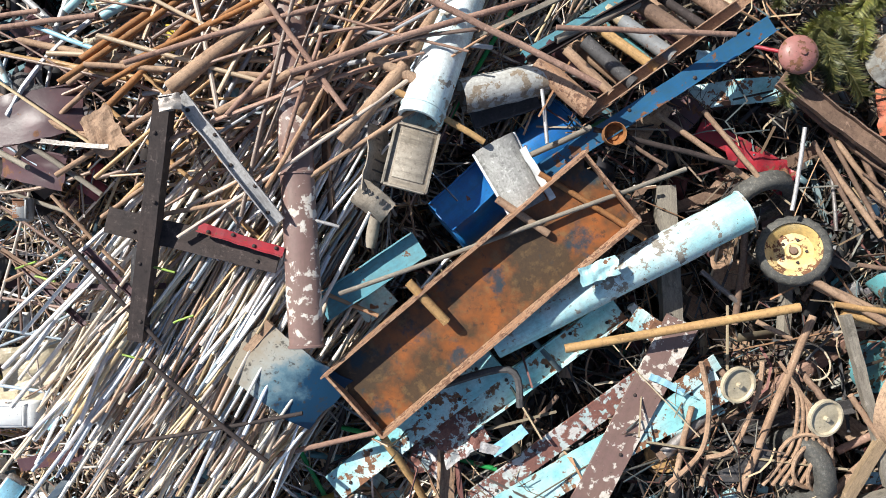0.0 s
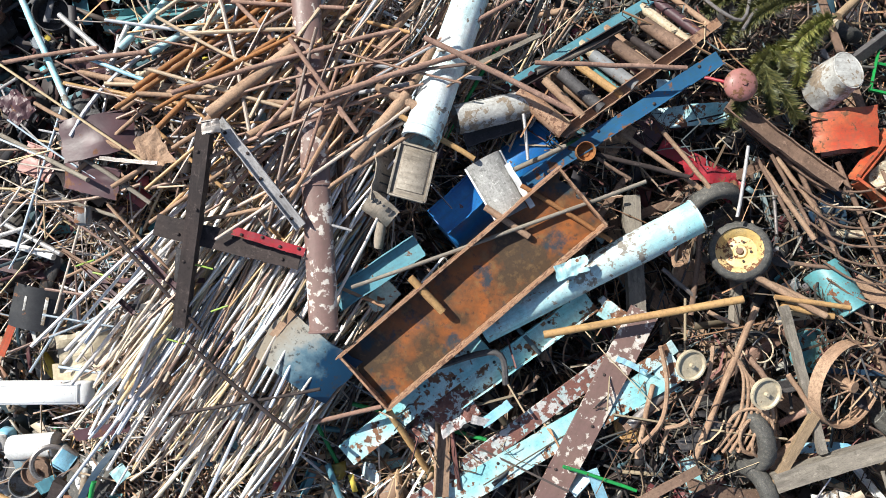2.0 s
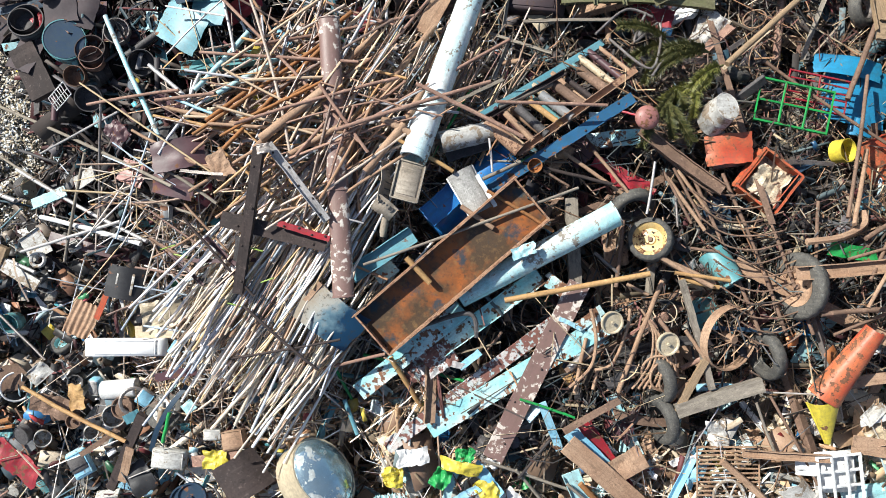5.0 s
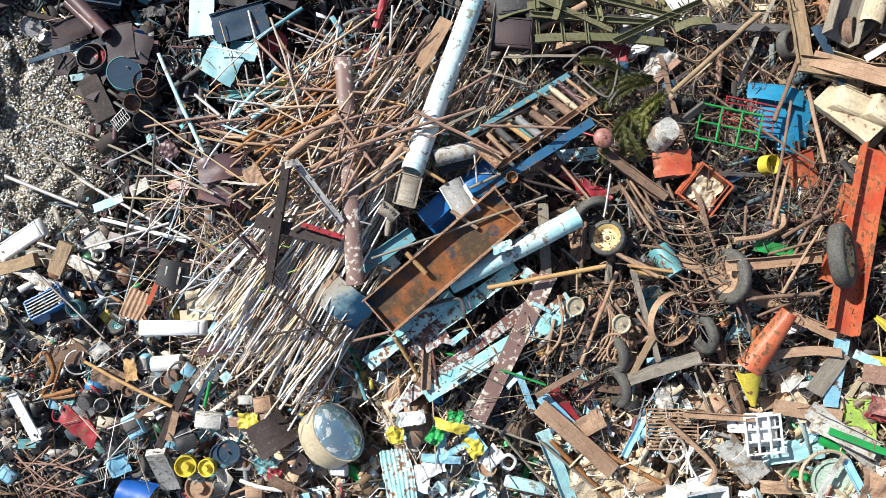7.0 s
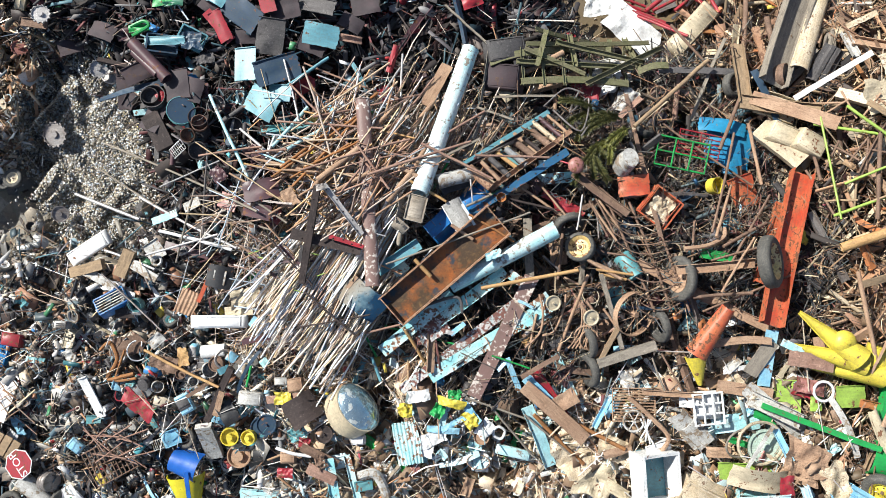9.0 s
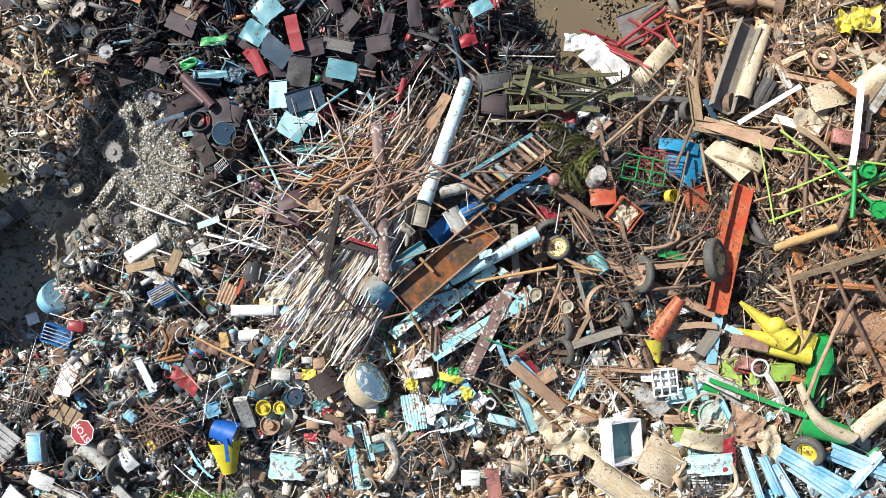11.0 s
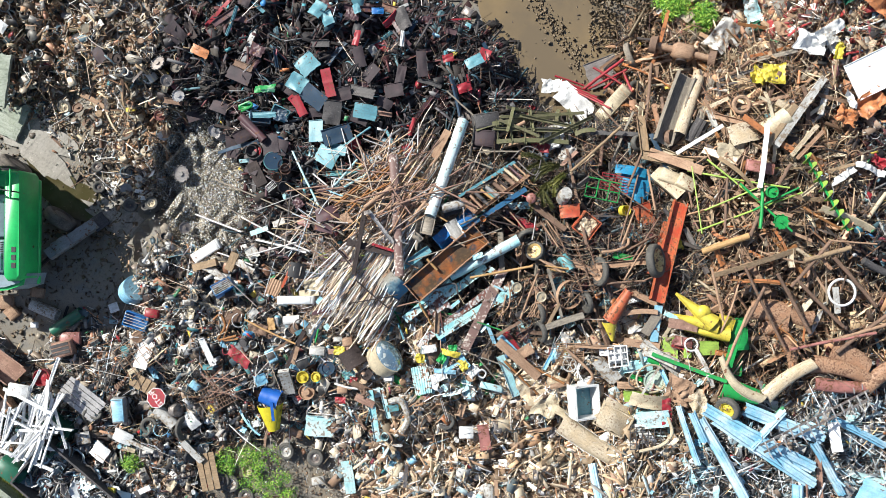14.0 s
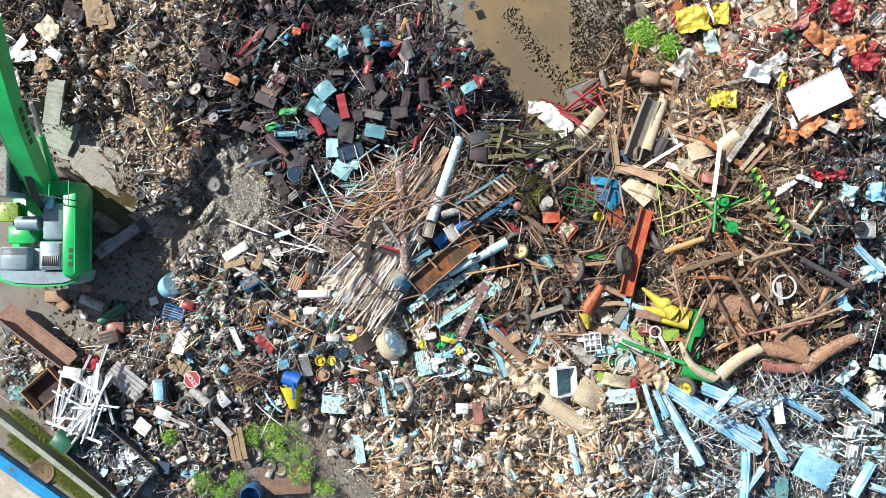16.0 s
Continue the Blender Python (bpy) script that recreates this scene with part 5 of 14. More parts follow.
def disc(at, r, t, mat, label, yaw=0.0, tilt=0.0, roll=0.0, name="metal_disc", hole=0.2, teeth=0, group="", cat="disc"):
    """A wheel disc, lid or gear with a raised rim and a boss; teeth are cut into its edge."""
    prof = [(0, t * 1.4), (r * hole, t * 1.4), (r * hole * 1.15, t * 0.5), (r * 0.82, t * 0.45), (r * 0.9, t), (r, t), (r, 0), (0, 0)]
    v, f = lathe(prof, teeth * 4 if teeth else 28)
    if teeth:
        v = [(x * (0.84 if j % 8 in (5, 6) and j // 8 % 4 > 1 else 1.0), y * (0.84 if j % 8 in (5, 6) and j // 8 % 4 > 1 else 1.0), z) for j, (x, y, z) in enumerate(v)]
    return single(name, (v, f), mat, placed(at, yaw, tilt, roll), label, cat, group)


def rack(at, w, l, nx, ny, r, mat, label, yaw=0.0, tilt=0.0, roll=0.0, name="wire_rack", group="", cat="rack", bar_mat=None, name_bar="wire"):
    """A frame with nx bars across its width and ny along its length."""
    th = thing(name, placed(at, yaw, tilt, roll), label, cat, group)
    part("frame", wire([(-w / 2, -l / 2, 0), (w / 2, -l / 2, 0), (w / 2, l / 2, 0), (-w / 2, l / 2, 0)], r * 1.5, 6, True), mat, th)
    for i in range(nx):
        x = ((i + 1) / (nx + 1) - 0.5) * w
        part(name_bar, wire([(x, -l / 2, 0.01), (x + RNG.uniform(-0.01, 0.01), 0, 0.012), (x, l / 2, 0.01)], r, 5), bar_mat or mat, th)
    for i in range(ny):
        y = ((i + 1) / (ny + 1) - 0.5) * l
        part(name_bar, wire([(-w / 2, y, -0.01), (0, y + RNG.uniform(-0.01, 0.01), -0.012), (w / 2, y, -0.01)], r, 5), bar_mat or mat, th)
    return th


def grate(at, w, l, h, n, mat, label, yaw=0.0, tilt=0.0, roll=0.0, name="slatted_crate", inner=None, group="", cat="crate"):
    """An open crate: four walls and n slats across its mouth."""
    th = thing(name, placed(at, yaw, tilt, roll), label, cat, group)
    for s in (-1, 1):
        part("long_wall", block(0.025, l, h, (s * w / 2, 0, h / 2), 0.006), mat, th)
        part("short_wall", block(w, 0.025, h, (0, s * l / 2, h / 2), 0.006), mat, th)
    part("base", block(w, l, 0.02, (0, 0, 0.01)), inner or mat, th)
    for i in range(n):
        part("slat", block(w, 0.018, 0.02, (0, ((i + 1) / (n + 1) - 0.5) * l, h), 0.004), WHITE_OLD if inner else mat, th)
    return th


def bent(points, r, mat, label, name="bent_rod", group="bent rods and hoses", cat="rod", n=7):
    """A bent rod or hose, smoothed through a few points."""
    p = [Vector(q) for q in points]
    out = []
    for i in range(len(p) - 1):
        a, b, c, d = p[max(i - 1, 0)], p[i], p[i + 1], p[min(i + 2, len(p) - 1)]
        for k in range(6):
            t = k / 6
            out.append(0.5 * ((2 * b) + (c - a) * t + (2 * a - 5 * b + 4 * c - d) * t * t + (3 * b - a - 3 * c + d) * t ** 3))
    out.append(p[-1])
    o = out[0]
    return single(name, wire([q - o for q in out], r, n), mat, Matrix.Translation(o), label, cat, group)


def slats(at, w, l, n, mat, label, yaw=0.0, tilt=0.0, roll=0.0, name="pallet", group="", cat="pallet", bearers=3):
    """Boards side by side nailed to bearers."""
    th = thing(name, placed(at, yaw, tilt, roll), label, cat, group)
    for i in range(n):
        part("board", block(w / n * 0.86, l, 0.022, (((i + 0.5) / n - 0.5) * w, RNG.uniform(-0.01, 0.01), 0.08), 0.004), mat, th, smooth=False)
    for i in range(bearers):
        part("bearer", block(w, 0.08, 0.06, (0, ((i + 0.5) / bearers - 0.5) * l * 0.92, 0.035), 0.006), mat, th, smooth=False)
    return th


def roundball(at, r, mat, label, name="metal_ball", cat="ball", squash=1.0, yaw=0.0, tilt=0.0, roll=0.0, group=""):
    prof = [(r * math.sin(math.pi * i / 14), -r * squash * math.cos(math.pi * i / 14)) for i in range(15)]
    boss = lathe([(0, r * squash * 1.14), (r * 0.16, r * squash * 1.12), (r * 0.18, r * squash * 0.9), (0, r * squash * 0.9)], 10)
    return single(name, join(lathe(prof, 24), boss), mat, placed(at, yaw, tilt, roll), label, cat, group)


def leafy(at, R, h, n, mat, label, name="weed_bush", seed=1, size=0.07, cat="bush", slim=0.35):
    """A weed: many stems from one root, each with small leaves, in two meshes."""
    g = random.Random(seed)
    th = thing(name, Matrix.Translation(at), label, cat, "weeds")
    sv, lv, lf, sf = [], [], [], []
    for i in range(n):
        a = g.uniform(0, 6.28)
        d = R * math.sqrt(g.random()) * (0.75 + 0.4 * math.sin(3 * a + seed) * math.sin(2 * a + 1.7 * seed))
        tip = Vector((d * math.cos(a), d * math.sin(a), h * (1 - 0.6 * (d / R) ** 2) * g.uniform(0.6, 1)))
        if i % 6 == 0:
            w = wire([(tip.x * 0.2, tip.y * 0.2, -0.05), (tip.x * 0.6, tip.y * 0.6, tip.z * 0.7), tuple(tip)], 0.006, 4)
            k = len(sv)
            sv += [tuple(q) for q in w[0]]
            sf += [tuple(j + k for j in q) for q in w[1]]
        for j in range(18):
            c = tip + Vector((g.gauss(0, 0.075), g.gauss(0, 0.075), g.uniform(-0.22, 0.05)))
            s = 0.5 * size * g.uniform(0.5, 1.2)
            m = Euler((g.uniform(-0.8, 0.8), g.uniform(-0.8, 0.8), g.uniform(0, 6.28))).to_matrix()
            k = len(lv)
            lv += [tuple(c + m @ Vector(q)) for q in ((-s, 0, 0), (-0.2 * s, -slim * s, 0.1 * s), (s, 0, 0), (-0.2 * s, slim * s, 0.1 * s))]
            lf.append((k, k + 1, k + 2, k + 3))
    tagged(part("stem_cluster", (sv, sf), STALK, th), kind="stuff")
    tagged(part("foliage", (lv, lf), mat, th, smooth=False), kind="stuff")
    return th


def fir(at, R, n, mat, label, seed=1, yaw0=0.0, yaw1=360.0, needle=0.11):
    """A fir branch: curved twigs from one stem, each set with needles on both sides."""
    g = random.Random(seed)
    th = thing("fir_branch", Matrix.Translation(at), label, "branch", "fir branches")
    lv, lf = [], []
    for i in range(n):
        a = radians(yaw0 + (yaw1 - yaw0) * (i + g.uniform(-0.3, 0.3)) / n)
        length, rise = R * g.uniform(0.6, 1.1), g.uniform(0.0, 0.3)
        pts = [Vector((math.cos(a + 0.35 * s) * length * s, math.sin(a + 0.35 * s) * length * s, rise * math.sin(2.4 * s))) for s in (0, 0.25, 0.5, 0.75, 1)]
        part("twig", wire(pts, 0.012, 5), STALK, th)
        for k in range(int(1600 * length)):
            s = g.uniform(0.12, 1)
            j = min(3, int(s * 4))
            c = pts[j].lerp(pts[j + 1], s * 4 - j)
            d = (pts[j + 1] - pts[j]).normalized()
            side = d.cross(Vector((0, 0, 1))) * g.choice((-1, 1))
            tip = c + (side * g.uniform(0.1, 1.0) + d * 0.55 + Vector((0, 0, g.uniform(-0.5, 1.0)))) * needle * g.uniform(0.5, 1.0)
            wd = d * 0.008
            m = len(lv)
            lv += [tuple(c - wd), tuple(c + wd), tuple(tip)]
            lf.append((m, m + 1, m + 2))
    tagged(part("foliage", (lv, lf), mat, th, smooth=False), kind="stuff")
    return th


def foliage(name, a, b_, c):
    m, n, l, b = _nodes(name)
    geo = n.new("ShaderNodeNewGeometry")
    l.new(_ramp(n, l, geo.outputs["Random Per Island"], ((0, a), (0.5, b_), (1, c))), b.inputs["Base Color"])
    b.inputs["Roughness"].default_value = 0.5
    b.inputs["Subsurface Weight"].default_value = 0.0
    return m


STALK = mottled("stalk", (0.10, 0.12, 0.04), (0.16, 0.14, 0.06))
LEAF = foliage("weed_leaf", (0.03, 0.13, 0.01), (0.14, 0.36, 0.03), (0.42, 0.56, 0.08))
LEAF_DARK = foliage("fir_leaf", (0.03, 0.04, 0.015), (0.075, 0.08, 0.025), (0.17, 0.15, 0.05))
LEAF_OLIVE = foliage("fir_leaf_yellow", (0.08, 0.10, 0.02), (0.17, 0.18, 0.04), (0.32, 0.28, 0.09))
TUB_YELLOW = painted("plastic_yellow", (0.80, 0.68, 0.03), 0.05, scale=3, dirt=0.2)
TUB_BLUE = painted("plastic_blue", (0.01, 0.11, 0.48), 0.05, scale=3, dirt=0.2)
# blue base and white patches paint the sky's reflection into the tank end
TANK_END = painted("sky_tinted_tank_end", (0.30, 0.48, 0.58), 0.3, rust=((0.66, 0.70, 0.70), (0.40, 0.42, 0.42)), scale=3.2, rough=0.16, dirt=0.2, second=(0.46, 0.60, 0.66), metal=0.75)
RIM_YELLOW = painted("yellow_rim_paint", (0.66, 0.46, 0.17), 0.45, scale=7, second=(0.72, 0.56, 0.30))
BEIGE_TIN = mottled("beige_tin", (0.38, 0.33, 0.27), (0.30, 0.25, 0.20), (0.16, 0.12, 0.09), 6, 0.6)
MOSS = mottled("mossy_metal", (0.15, 0.155, 0.07), (0.20, 0.18, 0.11), (0.08, 0.07, 0.05), 8)
WALL_PALE = mottled("mossy_concrete", (0.36, 0.38, 0.33), (0.27, 0.30, 0.24), (0.14, 0.16, 0.10), 3)
EDGE_BLUE = painted("bright_blue_kerb", (0.01, 0.30, 0.66), 0.08, scale=2)
PAD = mottled("pale_pad", (0.42, 0.35, 0.28), (0.50, 0.45, 0.39), (0.28, 0.23, 0.18), 1.2)


def iron_wheel(at, R, mat, label, yaw=0.0, tilt=0.0, roll=0.0):
    """An old implement wheel: a flat iron band, thin crossed spokes and a small hub."""
    th = thing("iron_wheel", placed(at, yaw, tilt, roll), label, "wheel")
    part("band", lathe([(R, -0.07), (R, 0.07), (R * 0.96, 0.06), (R * 0.96, -0.06)], 36, True), mat, th)
    part("hub", lathe([(0.02, -0.1), (R * 0.13, -0.1), (R * 0.15, 0.0), (R * 0.13, 0.1), (0.02, 0.1)], 14), mat, th)
    for i in range(16):
        a, s = 2 * math.pi * i / 16, 0.07 if i % 2 else -0.07
        part("spoke", wire([(R * 0.1 * math.cos(a + 0.5), R * 0.1 * math.sin(a + 0.5), s), (R * 0.97 * math.cos(a), R * 0.97 * math.sin(a), 0)], 0.008, 5), mat, th)
    return th

# ---- special things ----
def auger(a, b):
    """A green screw: a shaft with a helical blade."""
    length = (Vector(b) - Vector(a)).length
    th = thing("auger", along(a, b), "bright green painted screw auger on brown scrap", "auger")
    part("shaft", extruded(circle(0.035, 10), length, 2), GREEN, th)
    v, f, turns, k = [], [], 8, 120
    for i in range(k + 1):
        t = 2 * math.pi * turns * i / k
        x = length * i / k
        for r in (0.03, 0.17):
            v += [(x, r * math.cos(t), r * math.sin(t)), (x + 0.012, r * math.cos(t), r * math.sin(t))]
    for i in range(k):
        p, q = i * 4, i * 4 + 4
        f += [(p, p + 2, q + 2, q), (p + 1, q + 1, q + 3, p + 3), (p + 2, p + 3, q + 3, q + 2)]
    part("blade", (v, f), LIME, th)
    return th


def harrow(a, b):
    """A long square beam set with spikes and clamps on both sides."""
    length = (Vector(b) - Vector(a)).length
    th = thing("harrow_bar", along(a, b), "long grey harrow bar set with short spikes", "harrow")
    for y in (-0.11, 0.11):
        part("beam", extruded(outline_of("box", 0.05, 0.05, 0), length, 2), STEEL, th, "", Matrix.Translation((0, y, 0)))
    n = int(length / 0.26)
    for i in range(n):
        x = (i + 0.5) * length / n
        part("cross_bar", block(0.04, 0.3, 0.04, (x, 0, 0.05), 0.008), STEEL_PALE, th)
        for y in (-0.2, 0.2):
            part("spike", moved(lathe([(0.02, 0), (0.018, 0.16), (0.004, 0.24)], 6), Matrix.Translation((x, y, -0.02)) @ Matrix.Rotation(radians(-60 if y > 0 else 60), 4, "X")), STEEL_PALE, th)
    return th


def chair(at, yaw):
    """A white moulded garden chair lying on its back."""
    th = thing("plastic_chair", placed(at, yaw, 12, 8), "white moulded plastic garden chair thrown on the heap", "chair", "plastic chairs")
    part("seat", panel(0.46, 0.44, 0.02, 6, 6, -0.03, 0.0), WHITE, th)
    part("backrest", panel(0.46, 0.5, 0.02, 6, 6, -0.05, 0.0), WHITE, th, "", Matrix.Translation((0, 0.42, 0.2)) @ Matrix.Rotation(radians(62), 4, "X"))
    for s in (-1, 1):
        part("armrest", block(0.06, 0.44, 0.03, (s * 0.26, 0.04, 0.22), 0.01), WHITE, th)
        for y in (-0.2, 0.2):
            part("leg", extruded(outline_of("angle", 0.05, 0.05, 0.012), 0.42, 2), WHITE, th, "", Matrix.Translation((s * 0.22, y, 0)) @ Matrix.Rotation(radians(90), 4, "Y"))
    return th


def stop_sign(at, yaw):
    th = thing("stop_sign", placed(at, yaw, 8, -6), "red octagonal stop sign with white lettering lying on scrap", "road sign")
    o = [(0.34 * math.cos(radians(22.5 + 45 * i)), 0.34 * math.sin(radians(22.5 + 45 * i))) for i in range(8)]
    for name, k, z0, z1, mat in (("border", 1.0, 0.0, 0.008, WHITE), ("face", 0.93, 0.0081, 0.0125, RED)):
        v = [(x * k, y * k, z) for z in (z0, z1) for x, y in o]
        f = [tuple(range(7, -1, -1)), tuple(range(8, 16))] + [(i, (i + 1) % 8, 8 + (i + 1) % 8, 8 + i) for i in range(8)]
        part(name, (v, f), mat, th, smooth=False)
    cu = bpy.data.curves.new("lettering", "FONT")
    cu.body, cu.size, cu.align_x, cu.align_y, cu.extrude = "STOP", 0.25, "CENTER", "CENTER", 0.002
    tmp = new("lettering", cu)
    me = bpy.data.meshes.new_from_object(tmp.evaluated_get(bpy.context.evaluated_depsgraph_get()))
    bpy.data.objects.remove(tmp)
    me.materials.clear()
    me.materials.append(WHITE)
    tx = new("lettering", me)
    tx.parent, tx.location = th, (0, 0, 0.016)
    tagged(tx, "white letters STOP")
    return th

# the middle of the heap: large pieces
pipe((-1.25, 2.76, 3.26), (-1.05, -0.75, 3.29), 0.136, BROWNPAINT, 'long brown painted steel tube with flaking white undercoat on rods', squash=0.55, name='steel_tube', wall=0.08, collars=(0.0, 0.62, 1.0))
pipe((0.79, 3.89, 2.5), (-0.18, 0.98, 3.33), 0.167, WHITE_PIPE, 'long white and pale blue painted steel pipe, chipped', name='painted_pipe', collars=(0.0, 0.97), r2=0.174)
bar('box', (-2.05, 1.09, 3.54), (-2.41, -0.71, 3.14), 0.125, 0.13, 0.012, RUST_DARK, 'dark brown rusty square post lying across rods', name='square_post', cat='post', bolts=4)
bar('channel', (-1.94, 1.13, 3.56), (-1.24, 0.2, 3.41), 0.105, 0.06, 0.01, STEEL_PALE, 'grey steel channel with pale scuffed edges on rods', name='steel_channel', bolts=5)
sheet((-1.98, 1.06, 3.64), 0.16, 0.12, 10, STEEL, 'bent steel bracket plate with a bolt hole', name='bracket_plate', crumple=0.03)
bar('flat', (-2.6, 0.23, 3.26), (-1.27, -0.09, 3.27), 0.201, 0.101, 0.03, RUST_DARK, 'dark red-brown flat bar under a square post', name='flat_bar', bolts=3)
bar('angle', (-1.86, 0.17, 3.38), (-1.22, -0.03, 3.35), 0.077, 0.05, 0.01, RED, 'narrow strip of bright red painted angle iron', name='angle_iron', bolts=4)
tray((0.3, -0.37, 3.05), 0.676, 2.66, 0.16, -49, WORN_BROWN, 'long rusty steel trough with traces of blue paint', inner=TROUGH, name='rusty_trough', tilt=6, roll=4, lip=0.022)
pipe((0.41, -0.77, 2.85), (2.41, 0.31, 3.08), 0.15, CYAN_WHITE, 'heavy pale blue pipe, weathered white, one end crushed', name='painted_pipe', rough=0.03, collars=(1.0,), r2=0.165)
crumpled((1.21, -0.17, 3.24), 0.307, 0.149, 0.05, 20, CYAN_CLEAN, 'torn pale blue tin clamp on a pipe', seed=1, name='tin_clamp')
bar('flat', (-0.95, -2.09, 2.46), (0.45, -0.93, 2.87), 0.25, 0.125, 0.04, CYAN, 'flat pale blue board with flaking paint and nail holes', name='painted_board', cat='board', bolts=6)
bar('channel', (0.15, -1.48, 2.67), (1.47, -0.49, 2.79), 0.24, 0.09, 0.012, CYAN, 'pale blue steel channel with rust showing through', name='painted_channel', bolts=5)
bar('flat', (0.86, -2.97, 2.5), (1.97, -0.59, 2.89), 0.282, 0.141, 0.035, BROWNPAINT, 'brown painted plank with large white flaked patches', name='painted_plank', cat='board', bolts=5)
bar('flat', (-0, -2.59, 2.46), (2.33, -1.13, 2.81), 0.274, 0.137, 0.03, CYAN, 'pale blue flat board with dark chipped spots', name='painted_board', cat='board', bolts=6)
bar('flat', (-0.59, -2.88, 2.32), (1.75, -1.04, 2.75), 0.194, 0.097, 0.03, RUST_FLAKED, 'rusted board flaked pale blue and dark red', name='painted_board', cat='board', twist=8, bolts=6)
tin = sheet((-1.26, -1.02, 3.01), 0.866, 0.57, -38, GRADED_TIN, 'curved tin sheet, grey-white fading to dark blue', name='curved_tin', bend=0.07, tilt=10, roll=10, crumple=0.02)
part("folded_edge", extruded(outline_of("box", 0.07, 0.03, 0), 0.5, 3), RUST_TAN, tin, "rusty folded edge", tin.matrix_basis.inverted() @ along((-1.36, -0.58, 3.15), (-1.68, -0.94, 3.02)))
bar('channel', (-0.99, -0.49, 3.01), (-0.19, 0.04, 3.08), 0.227, 0.09, 0.012, SHEETBLUE, 'short blue sheet-metal channel, dark inside', name='blue_channel')
cowl((0.40, 0.84, 3.1), (0.68, 0.32, 3.14), 0.36, 0.32, 0.09, 0.07, GREY_ENAMEL, 'curved grey plate with a bright white enamelled edge', name='enamel_plate', cat='plate', rim=WHITE)
bar('flat', (0.62, 0.79, 3.21), (0.86, 0.39, 3.19), 0.053, 0.027, 0.04, WHITE, 'bright white folded edge of an enamelled plate', name='enamel_strip', cat='edge strip')
pipe((0.15, 1.21, 3.11), (0.81, 1.38, 3), 0.139, WHITE_OLD, 'short grey-white sheet-metal duct with an open end', name='metal_duct', wall=0.06, rough=0.04)
bar('channel', (0.23, 1.08, 2.99), (0.77, 1.27, 2.93), 0.23, 0.06, 0.012, STEEL_DARK, 'dark sheet-metal bracket under a duct', name='metal_bracket')
pipe((0.04, 0.17, 2.66), (1.1, 1.1, 2.61), 0.25, BLUE, 'rounded dark blue painted steel tank under other scrap', name='blue_tank', cat='tank', wall=0.95, squash=0.8, collars=(0.02, 0.5, 0.98))
bar('channel', (-0.02, 0.26, 2.91), (0.45, 0.69, 2.9), 0.30, 0.06, 0.012, BLUE, 'deep blue painted channel beside a blue tank', name='blue_channel')
bar('angle', (0.79, 0.62, 2.96), (2.63, 1.8, 3.09), 0.146, 0.06, 0.012, DEEP_BLUE, 'long bright blue painted angle iron', name='angle_iron', bolts=4)
sheet((2.49, 1.33, 2.66), 0.915, 0.212, 4, CYAN, 'flat piece of chipped turquoise tin', name='tin_strip', cut=0.5, bend=0.04)
bar('box', (1.9, 0.54, 2.6), (1.96, -0.7, 2.64), 0.165, 0.14, 0.012, WOOD_GREY, 'grey wooden post with a mossy side', name='wooden_post', cat='post', bolts=3)
wheel((2.91, -0.02, 2.83), 0.286, 0.2, RIM_YELLOW, 'small wheel with a yellow rusty rim and a worn tyre', tilt=-24, roll=-10, wide=1.28, name='trailer_wheel')
wheel((2.72, 0.43, 2.62), 0.291, 0.16, RUST, 'bare dark tyre half buried under a pipe', rim=False, name='old_tyre', roll=50, tilt=20, cat='tyre')
bar('channel', (2.81, 1.42, 2.84), (3.75, 0.62, 2.88), 0.187, 0.05, 0.012, RUST, 'long brown steel channel lying in the open', name='steel_channel', bolts=5)
roundball((2.76, 1.51, 3.24), 0.154, PINKISH, 'round dull red metal ball with a centre boss', squash=0.6)
rod((2.48, 1.61, 3.09), (2.66, 1.54, 3.19), 0.016, RED, 'short red painted rod')
disc((2.35, -1.08, 3.06), 0.149, 0.04, CREAM, 'cream enamelled hub plate on a rusty spindle', hole=0.12, tilt=14, roll=10, name='hub_plate', group='hub plates')
disc((3.08, -1.36, 2.99), 0.156, 0.04, CREAM, 'cream enamelled hub plate on a rusty spindle', hole=0.12, tilt=14, roll=10, name='hub_plate', group='hub plates')
rod((2.49, -1.2, 2.9), (2.27, -0.95, 2.72), 0.03, RUST, 'rusty spindle behind a hub plate')
rod((3.19, -1.3, 2.89), (3.04, -1.05, 2.71), 0.03, RUST, 'rusty spindle behind a hub plate')
disc((1.93, -1.77, 2.49), 0.173, 0.05, OCHRE, 'yellow-brown pierced disc deep in the heap', hole=0.25, name='pierced_disc')

# beige appliance casing: a lid with a pressed rim over two torn louvred walls
casing = thing("appliance_casing", placed((-0.25, 0.70, 3.27), -14, 8, -8), "beige louvred appliance casing, torn open and mud-stained", "casing")
lid = part("lid", block(0.35, 0.50, 0.03, (0, 0, 0), 0.012), BEIGE_TIN, casing, "beige lid with a pressed rim")
part("pressed_panel", block(0.25, 0.38, 0.012, (0.01, 0.01, 0.02), 0.005), BEIGE_TIN, lid)
for k in (-1, 1):
    part("rim", block(0.02, 0.50, 0.05, (k * 0.172, 0, 0.012), 0.006), BEIGE_TIN, lid)
    part("rim", block(0.33, 0.02, 0.05, (0, k * 0.245, 0.012), 0.006), BEIGE_TIN, lid)
